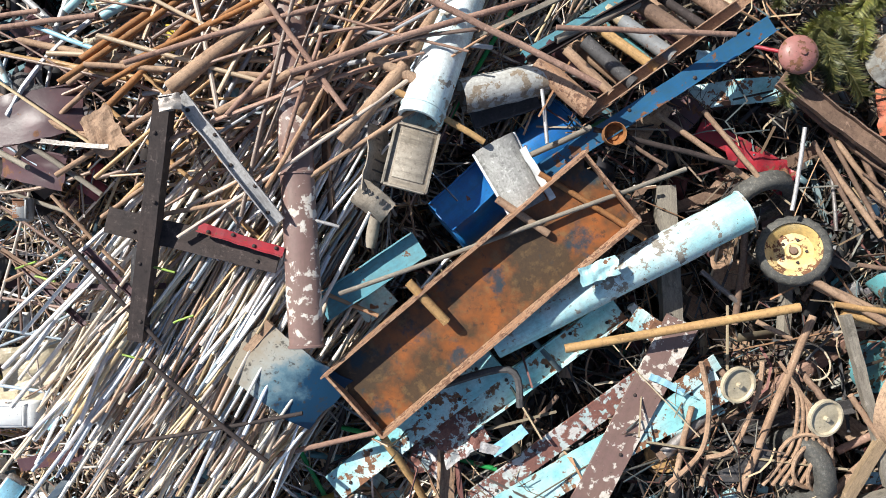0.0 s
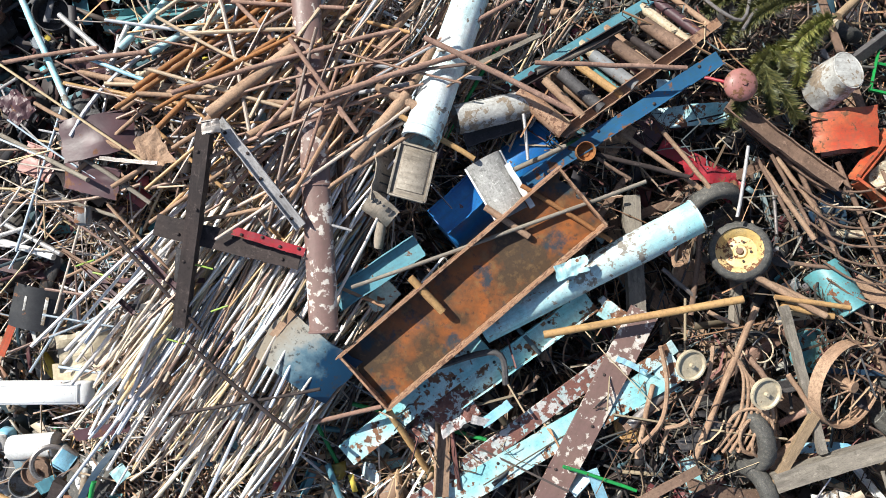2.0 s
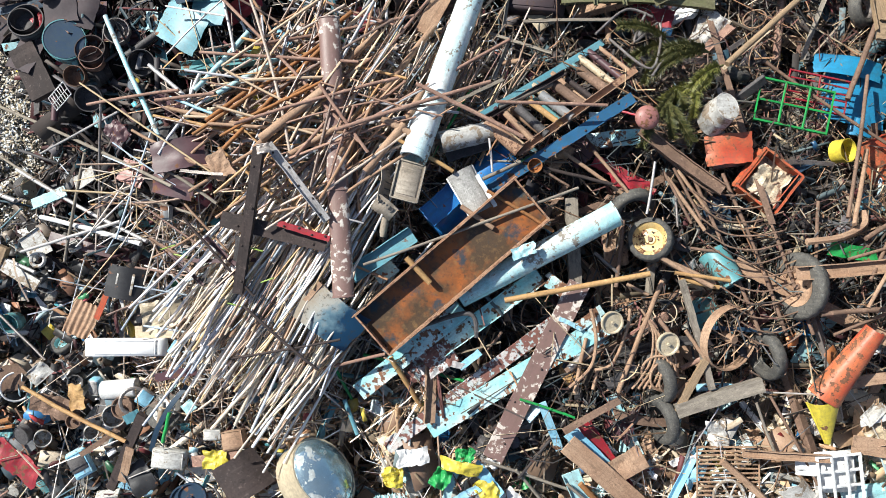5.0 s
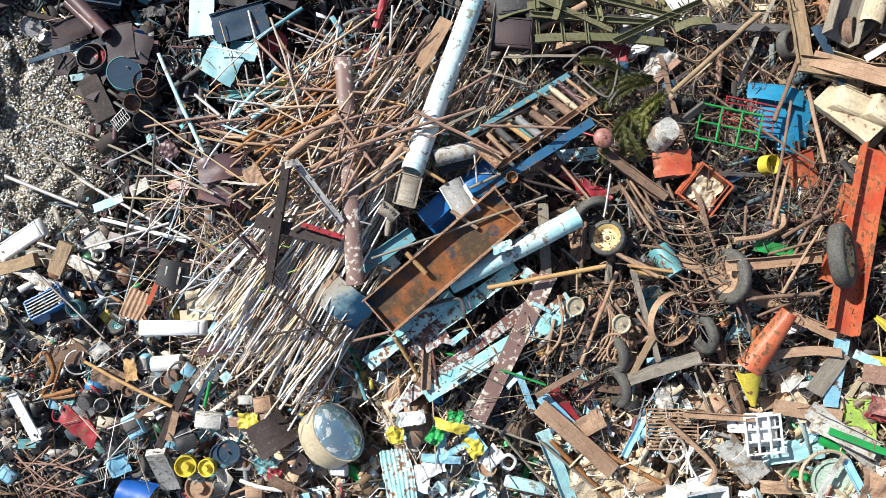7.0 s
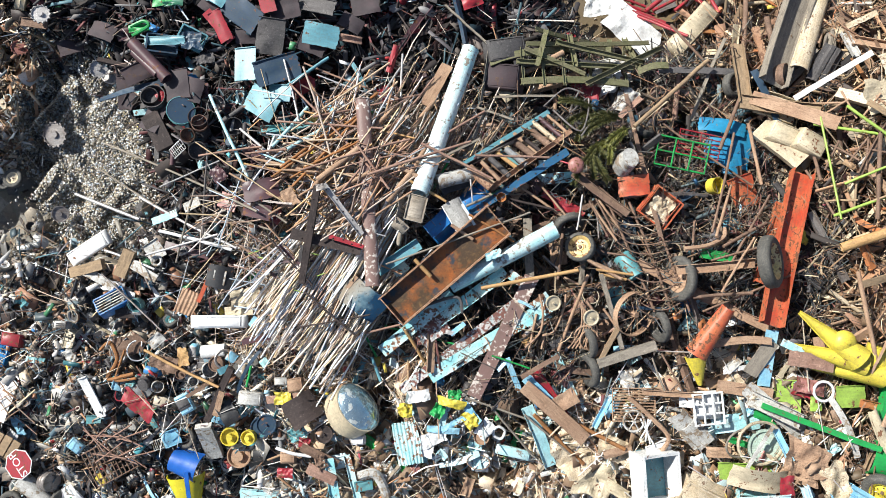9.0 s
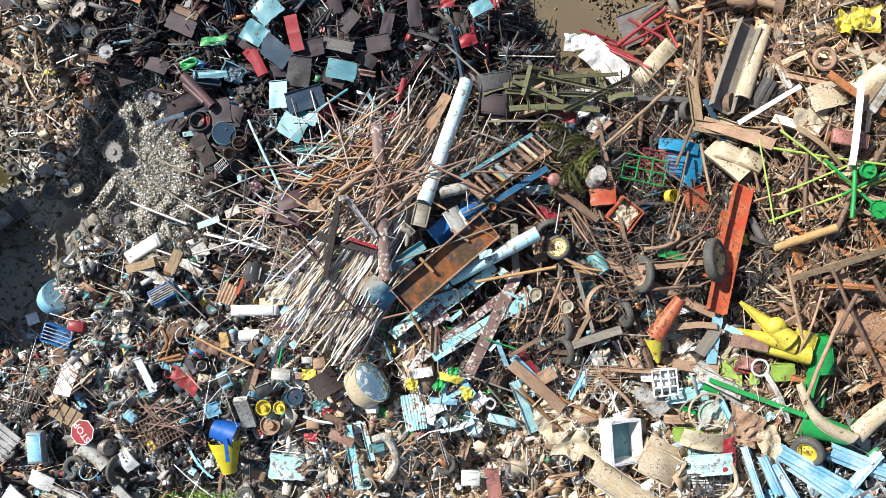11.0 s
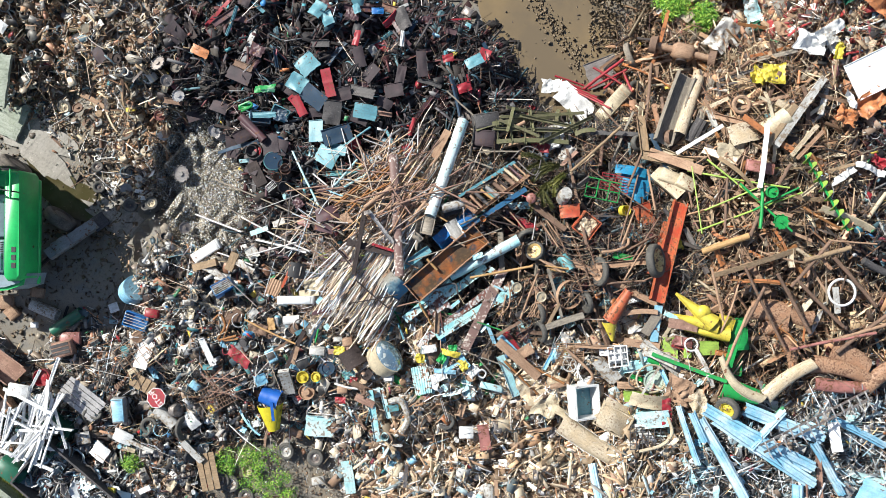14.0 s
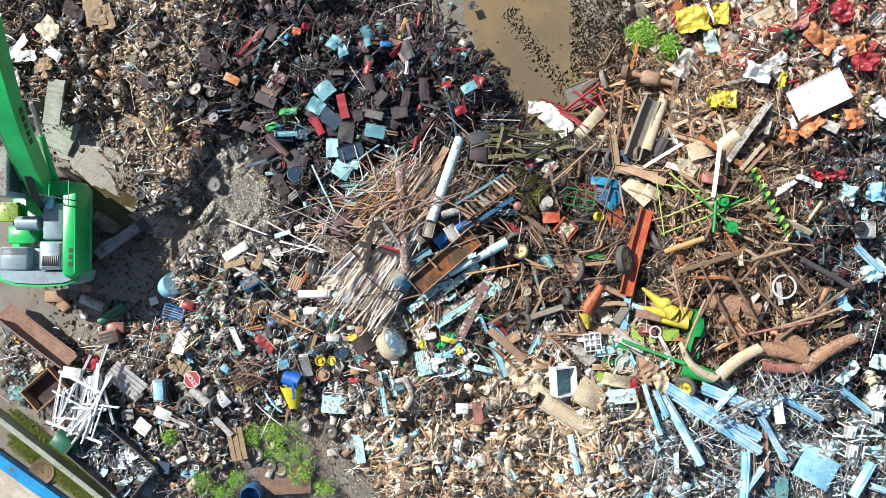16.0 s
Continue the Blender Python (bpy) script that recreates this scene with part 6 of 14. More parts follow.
for m_, w_ in ((placed((-0.25, -0.06, -0.12), 8, 52, 0), 0.52), (placed((-0.20, -0.38, -0.12), 62, -58, 8), 0.30)):
    wall = part("side_wall", panel(0.30, w_, 0.01, 6, 8, 0.02, 0.04, RNG, cut=0.3), BEIGE_TIN, casing, "torn louvred side wall", m_)
    for k in range(5):
        part("louvre", block(0.16, 0.014, 0.02, (0.02, (k - 2) * w_ * 0.16, 0.012), 0.004), STEEL_DARK, wall)
pipe((-0.52, 0.40, 3.0), (-0.60, 0.02, 2.9), 0.05, BEIGE_TIN, "short dented beige duct under a casing", name="metal_duct", wall=0.1, rough=0.05)

rod((-2.36, -0.87, 3.12), (-1.40, -1.70, 3.08), 0.02, RUST_DARK, 'long dark rusty rod lying across pale pipes', group='dark rods')
rod((-2.62, -1.58, 2.98), (-1.12, -1.31, 3.08), 0.017, RUST_DARK, 'long dark rusty rod lying across pale pipes', group='dark rods')
rod((-3.1, 0.25, 3.22), (-2.2, -0.75, 3.2), 0.018, RUST_DARK, 'long dark rusty rod lying across pale pipes', group='dark rods')

# roller conveyor
conveyor = thing("roller_conveyor", Matrix.Identity(4), "rusty roller conveyor frame with orange-brown rollers", "conveyor")
part('rail', extruded(outline_of("channel", 0.099, 0.08, 0.01), 1.51, 4), RUST_TAN, conveyor, "", along((1.15, 1.09, 3.07), (2.38, 1.96, 3.05)))
part('rail', extruded(outline_of("channel", 0.073, 0.08, 0.01), 1.26, 4), RUST_DARK, conveyor, "", along((0.69, 1.51, 3.03), (1.76, 2.15, 2.92)))
part('roller', extruded(circle(0.09, 12), 0.57, 3), WORN_BROWN, conveyor, "", along((0.75, 1.49, 3.05), (1.17, 1.11, 3.1)))
part('roller', extruded(circle(0.041, 12), 0.51, 3), RUST_TAN, conveyor, "", along((0.99, 1.61, 3.01), (1.34, 1.25, 3.07)))
part('roller', extruded(circle(0.059, 12), 0.53, 3), STEEL_DARK, conveyor, "", along((1.15, 1.69, 2.97), (1.52, 1.33, 3.05)))
part('roller', extruded(circle(0.041, 12), 0.57, 3), OCHRE, conveyor, "", along((1.28, 1.8, 2.93), (1.72, 1.45, 3.02)))
part('roller', extruded(circle(0.064, 12), 0.52, 3), GREY, conveyor, "", along((1.46, 1.87, 2.91), (1.85, 1.55, 3.01)))
part('roller', extruded(circle(0.065, 12), 0.55, 3), RUST, conveyor, "", along((1.64, 2.02, 2.85), (2.05, 1.68, 2.98)))
part('roller', extruded(circle(0.037, 12), 0.48, 3), RUST_DARK, conveyor, "", along((1.81, 2.09, 2.82), (2.15, 1.79, 2.97)))
part('roller', extruded(circle(0.065, 12), 0.49, 3), RUST, conveyor, "", along((1.99, 2.22, 2.78), (2.33, 1.9, 2.95)))
drum((1.37, 0.92, 3), 0.091, 0.1, RUST_ORANGE, 'rusty ring end of a roller', open_top=True, ribs=0, name='bearing_ring', cat='bearing')

# single rods and pipes across the middle
rod((-2.38, 1.39, 3.47), (-0.36, 1.98, 3.38), 0.022, RUST_RED, 'rusty brown rod lying loose on the heap', group='rusty rods')
rod((-1.13, 1.3, 3.54), (0.79, 1.95, 3.3), 0.026, RUST_RED, 'rusty brown rod lying loose on the heap', group='rusty rods')
rod((-1.74, 1.02, 3.36), (-0.92, 1.48, 3.35), 0.038, RUST_TAN, 'rusty brown rod lying loose on the heap', group='rusty rods')
rod((-1.34, 1.89, 3.43), (-0.73, 1.04, 3.45), 0.022, RUST_RED, 'rusty brown rod lying loose on the heap', group='rusty rods')
rod((-0.14, 1.9, 3.41), (1.19, 1.24, 3.39), 0.027, RUST_RED, 'rusty brown rod lying loose on the heap', group='rusty rods')
rod((0.86, 1.68, 3.38), (2.25, 1.65, 3.3), 0.022, RUST_RED, 'rusty brown rod lying loose on the heap', group='rusty rods')
rod((-2.76, 1.42, 3.3), (-1.03, 1.3, 3.34), 0.023, RUST_TAN, 'rusty brown rod lying loose on the heap', group='rusty rods')
rod((-1.1, 0.5, 3.3), (0.08, 1.26, 3.29), 0.021, RUST_TAN, 'rusty brown rod lying loose on the heap', group='rusty rods')
rod((-0.95, 1.3, 3.14), (-0.87, 0.18, 3.07), 0.036, RUST, 'rusty brown rod lying loose on the heap', group='rusty rods')
rod((0.75, 0.59, 3.21), (1.6, 0.08, 3.13), 0.023, RUST_ORANGE, 'rusty brown rod lying loose on the heap', group='rusty rods')
rod((-1.97, -1.88, 2.67), (-0.56, -1.52, 2.85), 0.023, RUST_RED, 'rusty brown rod lying loose on the heap', group='rusty rods')
rod((-2.72, -1.66, 2.68), (-1.31, -1.37, 2.84), 0.021, RUST_DARK, 'rusty brown rod lying loose on the heap', group='rusty rods')
rod((-2.38, -1.19, 2.74), (-1.54, -1.74, 2.7), 0.021, RUST_DARK, 'rusty brown rod lying loose on the heap', group='rusty rods')
rod((2.16, 1.15, 2.83), (2.64, 0.57, 2.82), 0.023, RUST_TAN, 'rusty brown rod lying loose on the heap', group='rusty rods')
rod((1.77, 1.13, 2.81), (2.58, 0.57, 2.77), 0.026, RUST_TAN, 'rusty brown rod lying loose on the heap', group='rusty rods')
rod((1.22, 0.97, 2.97), (2.4, 0.7, 2.87), 0.024, RUST_DARK, 'rusty brown rod lying loose on the heap', group='rusty rods')
rod((2.5, -0.65, 2.62), (2.6, 0.25, 2.62), 0.031, RUST, 'rusty brown rod lying loose on the heap', group='rusty rods')
rod((2.49, -2.03, 2.78), (3.05, -0.55, 2.88), 0.034, RUST_TAN, 'rusty brown rod lying loose on the heap', group='rusty rods')
rod((3.08, -0.28, 2.83), (3.71, -0.6, 2.87), 0.045, RUST_TAN, 'rusty brown rod lying loose on the heap', group='rusty rods')
rod((3.28, -0.53, 2.89), (3.77, -0.64, 2.92), 0.03, OCHRE, 'rusty brown rod lying loose on the heap', group='rusty rods')
rod((-2.94, 0.93, 3.19), (-3.82, 1.38, 3.06), 0.02, RUST_TAN, 'rusty brown rod lying loose on the heap', group='rusty rods')
rod((-2.62, 0.82, 3.2), (-3.61, 1.13, 3.1), 0.016, RUST_TAN, 'rusty brown rod lying loose on the heap', group='rusty rods')
rod((-3.53, 1.56, 3.09), (-2.46, 1.33, 3.22), 0.021, OCHRE, 'rusty brown rod lying loose on the heap', group='rusty rods')
rod((-3.45, 0.7, 3.06), (-2.44, 1.53, 3.21), 0.021, RUST_TAN, 'rusty brown rod lying loose on the heap', group='rusty rods')
rod((-3.04, 0.58, 3.17), (-1.69, 1.41, 3.29), 0.023, RUST_TAN, 'rusty brown rod lying loose on the heap', group='rusty rods')
rod((-3.48, 1.74, 3.17), (-2.69, 1.81, 3.25), 0.023, RUST_RED, 'rusty brown rod lying loose on the heap', group='rusty rods')
rod((-2.6, 1.26, 3.32), (-1.49, 1.91, 3.31), 0.021, RUST_ORANGE, 'rusty brown rod lying loose on the heap', group='rusty rods')
rod((-2.35, 1.45, 3.34), (-1.31, 1.95, 3.33), 0.021, RUST_ORANGE, 'rusty brown rod lying loose on the heap', group='rusty rods')
rod((-2.94, 1.29, 3.19), (-2.14, 1.89, 3.19), 0.021, RUST_TAN, 'rusty brown rod lying loose on the heap', group='rusty rods')
rod((-1.21, 0.73, 3.42), (-0.91, 1.62, 3.43), 0.017, RUST_RED, 'rusty brown rod lying loose on the heap', group='rusty rods')
rod((-2.25, 0.25, 3.25), (-1.47, 0.39, 3.3), 0.019, RUST_TAN, 'rusty brown rod lying loose on the heap', group='rusty rods')
rod((-2.72, 0.25, 3.09), (-1.58, 0.99, 3.24), 0.02, RUST_TAN, 'rusty brown rod lying loose on the heap', group='rusty rods')
rod((-3.13, 0.43, 3.07), (-2.52, -0.27, 2.96), 0.016, RUST_TAN, 'rusty brown rod lying loose on the heap', group='rusty rods')
rod((-2.98, 0.28, 3), (-3.65, 0.49, 2.87), 0.018, WOOD_GREY, 'rusty brown rod lying loose on the heap', group='rusty rods')
rod((1.93, -2.04, 2.76), (2.07, -1.31, 2.82), 0.026, RUST_TAN, 'rusty brown rod lying loose on the heap', group='rusty rods')
rod((2.17, -1.99, 2.75), (2.25, -1.65, 2.78), 0.023, RUST_TAN, 'rusty brown rod lying loose on the heap', group='rusty rods')
rod((3.34, -1.2, 2.91), (3.65, -1.63, 2.87), 0.026, RUST_TAN, 'rusty brown rod lying loose on the heap', group='rusty rods')
rod((3.19, -2.15, 2.69), (3.71, -1.65, 2.77), 0.042, RUST_TAN, 'rusty brown rod lying loose on the heap', group='rusty rods')
rod((3.36, -1.73, 2.65), (3.76, -1.53, 2.69), 0.035, RUST_RED, 'rusty brown rod lying loose on the heap', group='rusty rods')
rod((0.75, 1.46, 3.03), (0.43, 1.31, 3.07), 0.036, RUST_TAN, 'rusty brown rod lying loose on the heap', group='rusty rods')
rod((1.49, 0.87, 2.99), (1.82, 0.67, 2.96), 0.017, RUST, 'rusty brown rod lying loose on the heap', group='rusty rods')
rod((3.11, 0.8, 2.86), (3.59, 0.1, 2.91), 0.026, RUST_TAN, 'rusty brown rod lying loose on the heap', group='rusty rods')
rod((3.25, 0.89, 2.86), (3.64, 0.33, 2.9), 0.024, RUST_TAN, 'rusty brown rod lying loose on the heap', group='rusty rods')
rod((2.59, -0.6, 2.87), (2.87, -0.74, 2.87), 0.022, RUST_TAN, 'rusty brown rod lying loose on the heap', group='rusty rods')
rod((-0.82, -0.14, 2.78), (-1.43, -1.6, 2.38), 0.018, RUST, 'rusty brown rod lying loose on the heap', group='rusty rods')
rod((-0.7, -0.88, 2.55), (-1.16, -2.27, 2.18), 0.018, RUST_DARK, 'rusty brown rod lying loose on the heap', group='rusty rods')
rod((-0.81, -0.35, 3.22), (1.91, 0.63, 3.17), 0.019, WOOD_GREY, 'pale bare metal rod lying loose on the heap', group='pale rods')
rod((2.92, 0.98, 3.01), (2.81, 0.31, 3.02), 0.018, STEEL_PALE, 'pale bare metal rod lying loose on the heap', group='pale rods')
rod((0.78, 1.26, 3.15), (0.82, 0.83, 3.16), 0.016, STEEL_PALE, 'pale bare metal rod lying loose on the heap', group='pale rods')
rod((-1.23, 0.29, 3.3), (-0.8, 0.17, 3.29), 0.014, STEEL_PALE, 'pale bare metal rod lying loose on the heap', group='pale rods')
rod((-0.73, 1.32, 3.13), (-0.29, 1.21, 3.11), 0.014, STEEL_PALE, 'pale bare metal rod lying loose on the heap', group='pale rods')
rod((-3.52, 0.97, 3.1), (-2.7, 0.43, 3.13), 0.022, WOOD_GREY, 'pale bare metal rod lying loose on the heap', group='pale rods')
rod((-3.08, 2.05, 2.95), (-3.18, 1.22, 3.07), 0.015, STEEL_PALE, 'pale bare metal rod lying loose on the heap', group='pale rods')
rod((-3.3, 1.79, 3.13), (-2.72, 1.56, 3.24), 0.019, SKYBLUE, 'pale bare metal rod lying loose on the heap', group='pale rods')
rod((-0.58, 1.13, 3.07), (-0.74, 1.91, 3.04), 0.04, WOOD_GREY, 'pale bare metal rod lying loose on the heap', group='pale rods')
rod((1.66, 2.03, 2.87), (0.91, 1.68, 3.03), 0.033, WOOD_GREY, 'pale bare metal rod lying loose on the heap', group='pale rods')
rod((0.7, 0.75, 3.07), (1.19, 0.98, 3.02), 0.025, WOOD_GREY, 'pale bare metal rod lying loose on the heap', group='pale rods')
rod((1.57, -0.47, 2.78), (1.64, -0.56, 2.77), 0.038, WHITE, 'pale bare metal rod lying loose on the heap', group='pale rods')
rod((3.26, 0.15, 2.84), (3.22, 0.66, 2.82), 0.017, STEEL, 'pale bare metal rod lying loose on the heap', group='pale rods')
rod((-1.09, 1.29, 3.16), (-1.53, 0.87, 3.15), 0.046, GREY, 'pale bare metal rod lying loose on the heap', group='pale rods')
rod((2.21, -0.19, 2.63), (2.55, -0.48, 2.62), 0.023, STEEL, 'pale bare metal rod lying loose on the heap', group='pale rods')
pipe((0.99, -0.81, 2.97), (2.82, -0.46, 3.14), 0.037, OCHRE, 'long straight ochre-painted pipe with an open end', name='ochre_pipe', wall=0.3)
pipe((-0.78, 0.82, 3.32), (-0.29, 1.41, 3.33), 0.056, RUST_TAN, 'tan rusty pipe with an open end', name='rusty_pipe')
pipe((-0.32, 1.41, 3.21), (-0.06, 1.87, 3.18), 0.049, RUST_TAN, 'tan rusty pipe reaching up the heap', name='rusty_pipe')
pipe((-0.57, 1.48, 3.34), (-0.16, 1.27, 3.33), 0.043, RUST_TAN, 'short tan pipe with a torn end', name='rusty_pipe')
pipe((-2.08, 1.22, 3.36), (-1.29, 1.83, 3.38), 0.06, RUST_TAN, 'thick tan rusty pipe above the rods', name='rusty_pipe')
rod((-0.41, 1.24, 3.34), (0.32, 0.83, 3.24), 0.026, OCHRE, 'ochre painted rod bent down over scrap')
pipe((-0.27, -0.26, 3.2), (0.03, -0.58, 3.13), 0.038, OCHRE, 'short ochre square tube stub on a trough', name='tube_stub')
pipe((0.42, 0.39, 3.23), (0.83, 0.12, 3.15), 0.031, RUST_TAN, 'short rusty tube stub on a trough', name='tube_stub')
rod((-0.5, -1.59, 2.73), (-0.12, -2.28, 2.38), 0.035, OCHRE, 'ochre flat stick poking out of the heap')
bent(((-2.57, -0.77, 2.85), (-2.46, -0.69, 2.89), (-2.24, -0.69, 2.92), (-1.73, -0.92, 2.91), (-1.41, -1.04, 2.91)), 0.03, STEEL, 'long bent grey steel bar across the rods')
bent(((1.84, -1.95, 2.88), (2.12, -1.67, 2.89), (2.18, -1.29, 2.91), (2.11, -0.92, 2.93)), 0.023, RUST_TAN, 'curved flat rusty strap standing in the heap')
bent(((2.17, -1.72, 2.88), (2.4, -1.63, 2.88), (2.58, -1.2, 2.9), (2.62, -0.92, 2.91)), 0.021, RUST_TAN, 'curved flat rusty strap standing in the heap')
bent(((-0.59, -1.33, 2.75), (-0.11, -1.16, 2.87), (0.53, -0.98, 2.96), (0.63, -1.29, 2.93)), 0.031, STEEL_DARK, 'dark bent steel strap over blue boards')
bent(((-0.63, 1.1, 3.22), (-0.37, 1.24, 3.22), (-0.19, 1.11, 3.21), (-0.41, 0.93, 3.21)), 0.013, STEEL_PALE, 'thin bent pale wire')
rod((-1.34, -1.69, 2.32), (-1.04, -2.31, 2.23), 0.022, GREEN, 'thin green painted rod low in the heap', group='green rods')
rod((-0.93, -1.59, 2.33), (0.47, -1.93, 2.48), 0.022, GREEN, 'thin green painted rod low in the heap', group='green rods')
rod((0.03, 1.02, 2.9), (0.57, 1.98, 2.81), 0.019, GREEN, 'thin green painted rod low in the heap', group='green rods')
bar('flat', (-3.6, -1.3, 2.1), (-4.24, -1.35, 1.86), 0.191, 0.096, 0.05, CREAM, 'torn cream casing piece beside white panel')

# more pieces round the middle
bar('flat', (2.22, 1.06, 2.53), (2.91, 0.69, 2.52), 0.167, 0.084, 0.03, RED, 'dark red painted flat bar deep in the heap')
crumpled((2.69, 0.74, 2.62), 0.533, 0.165, 0.06, -12, RED, 'bent bright red painted guard deep in the heap', seed=2, name='red_guard')
crumpled((2.91, 0.59, 2.62), 0.242, 0.145, 0.06, 60, RED, 'bent bright red painted guard deep in the heap', seed=3, name='red_guard')
bent(((2.78, -0.93, 2.86), (2.93, -1.21, 2.85), (2.9, -1.64, 2.81), (2.68, -1.98, 2.77)), 0.016, RUST_TAN, 'thin tan hose hanging in loops')
bent(((2.82, -0.99, 2.86), (2.97, -1.25, 2.85), (2.96, -1.64, 2.81), (2.76, -1.98, 2.77)), 0.016, RUST_TAN, 'thin tan hose hanging in loops')
bent(((2.87, -1.06, 2.86), (3.01, -1.29, 2.84), (3.01, -1.64, 2.81), (2.83, -1.98, 2.77)), 0.016, RUST_TAN, 'thin tan hose hanging in loops')
bent(((2.91, -1.13, 2.85), (3.04, -1.33, 2.84), (3.07, -1.64, 2.81), (2.91, -1.98, 2.77)), 0.016, RUST_TAN, 'thin tan hose hanging in loops')
bent(((2.96, -1.19, 2.85), (3.08, -1.36, 2.84), (3.13, -1.64, 2.81), (2.98, -1.99, 2.77)), 0.016, RUST_TAN, 'thin tan hose hanging in loops')
bent(((3, -1.26, 2.84), (3.12, -1.4, 2.83), (3.18, -1.64, 2.81), (3.06, -1.99, 2.77)), 0.016, RUST_TAN, 'thin tan hose hanging in loops')
bent(((3.04, -1.33, 2.84), (3.16, -1.44, 2.83), (3.24, -1.64, 2.81), (3.14, -1.99, 2.76)), 0.016, RUST_TAN, 'thin tan hose hanging in loops')
hoop((3.02, -1.76, 2.79), 0.224, 0.017, RUST_TAN, 'coiled tan strap hoop in the heap', tilt=0, roll=10, name='strap_hoop')
hoop((3.09, -1.81, 2.79), 0.196, 0.017, RUST_TAN, 'coiled tan strap hoop in the heap', tilt=15, roll=10, name='strap_hoop')
hoop((3.16, -1.86, 2.78), 0.168, 0.017, RUST_TAN, 'coiled tan strap hoop in the heap', tilt=30, roll=10, name='strap_hoop')
drum((3.63, -0.99, 2.64), 0.217, 0.1, TEAL, 'dull turquoise ring with a rusty centre', open_top=True, ribs=0, tilt=20, name='metal_ring', cat='ring')
drum((1.99, -1.86, 2.28), 0.191, 0.12, OCHRE, 'orange-brown pierced drum deep in the heap', open_top=True, ribs=1, tilt=20, name='pierced_drum')
rod((-2.23, -0.14, 3.28), (-2.07, -0.18, 3.28), 0.009, LIME, 'short bright green twine end', name='twine_end', group='green twine ends', cat='twine')
rod((-2.12, -0.58, 3.16), (-1.95, -0.52, 3.2), 0.009, LIME, 'short bright green twine end', name='twine_end', group='green twine ends', cat='twine')
rod((-2.58, -0.85, 3.03), (-2.41, -0.89, 3.04), 0.009, LIME, 'short bright green twine end', name='twine_end', group='green twine ends', cat='twine')
rod((-3.47, -0.16, 2.97), (-3.24, -0.1, 3.09), 0.009, LIME, 'short bright green twine end', name='twine_end', group='green twine ends', cat='twine')
rod((-3.28, -0.22, 3.03), (-3.09, -0.26, 3.09), 0.009, LIME, 'short bright green twine end', name='twine_end', group='green twine ends', cat='twine')
bar('angle', (-3.35, -0.3, 2.82), (-2.2, -0.29, 3.14), 0.046, 0.04, 0.008, MAROON, 'thin purple-brown angle bracket piece on rods', name='angle_bracket', group='angle brackets')
bar('angle', (-2.85, 0, 3.09), (-2.47, -0.36, 3.09), 0.054, 0.04, 0.008, MAROON, 'thin purple-brown angle bracket piece on rods', name='angle_bracket', group='angle brackets')
bar('angle', (-3.06, -0.56, 2.84), (-2.47, -0.54, 3.03), 0.065, 0.04, 0.008, STEEL_DARK, 'thin purple-brown angle bracket piece on rods', name='angle_bracket', group='angle brackets')
bar('angle', (-2.52, -0.55, 2.97), (-2.4, 0, 3.21), 0.072, 0.04, 0.008, STEEL_DARK, 'thin purple-brown angle bracket piece on rods', name='angle_bracket', group='angle brackets')
bar('angle', (-3.5, -0.14, 2.82), (-2.94, -0.62, 2.91), 0.042, 0.04, 0.008, MAROON, 'thin purple-brown angle bracket piece on rods', name='angle_bracket', group='angle brackets')
bar('angle', (-3.13, 0.84, 3.25), (-2.56, 0.78, 3.35), 0.039, 0.04, 0.008, STEEL, 'thin purple-brown angle bracket piece on rods', name='angle_bracket', group='angle brackets')
bar('angle', (-3.72, 0, 2.76), (-3.05, -0.36, 2.96), 0.037, 0.04, 0.008, RUST, 'thin purple-brown angle bracket piece on rods', name='angle_bracket', group='angle brackets')
rod((3.06, 0.89, 2.86), (3.42, 0.19, 2.9), 0.02, RUST, 'rusty toothed bar in the heap', name='toothed_bar', cat='bar', group='toothed bars')
rod((3.2, 0.92, 2.86), (3.55, 0.24, 2.9), 0.02, RUST, 'rusty toothed bar in the heap', name='toothed_bar', cat='bar', group='toothed bars')
rod((3.41, -0.13, 2.9), (3.77, -0.18, 2.93), 0.02, RUST, 'rusty toothed bar in the heap', name='toothed_bar', cat='bar', group='toothed bars')
sheet((-3.2, 1.06, 3.11), 0.672, 0.403, 12, MAROON, 'dark maroon sheet under loose rods', name='maroon_sheet', bend=0.05)
sheet((-3.3, 0.67, 3.01), 0.592, 0.292, -14, MAROON, 'dark maroon sheet under loose rods', name='maroon_sheet', bend=0.04)
crumpled((-2.62, 0.9, 3.26), 0.263, 0.35, 0.06, 30, RUST_TAN, 'torn tan tin piece among rods', seed=4, name='torn_tin')
crumpled((-2.67, 1.53, 3.19), 0.265, 0.221, 0.1, 0, CREAM, 'white-and-brown torn casing among rods', seed=5, name='torn_casing')
bar('flat', (1.56, -0.55, 2.88), (1.85, -0.74, 2.85), 0.187, 0.093, 0.015, CYAN, 'torn piece of pale blue tin strip', name='tin_strip', group='blue tin strips', twist=15)
bar('flat', (1.95, -1.17, 2.83), (2.28, -0.93, 2.82), 0.141, 0.07, 0.015, CYAN, 'torn piece of pale blue tin strip', name='tin_strip', group='blue tin strips', twist=15)
bar('flat', (0.68, -1.49, 2.84), (0.41, -1.71, 2.75), 0.094, 0.047, 0.015, SKYBLUE, 'torn piece of pale blue tin strip', name='tin_strip', group='blue tin strips', twist=15)
bar('flat', (0.31, -1.66, 2.75), (0.5, -1.7, 2.77), 0.085, 0.043, 0.015, STEEL_PALE, 'torn piece of pale blue tin strip', name='tin_strip', group='blue tin strips', twist=15)
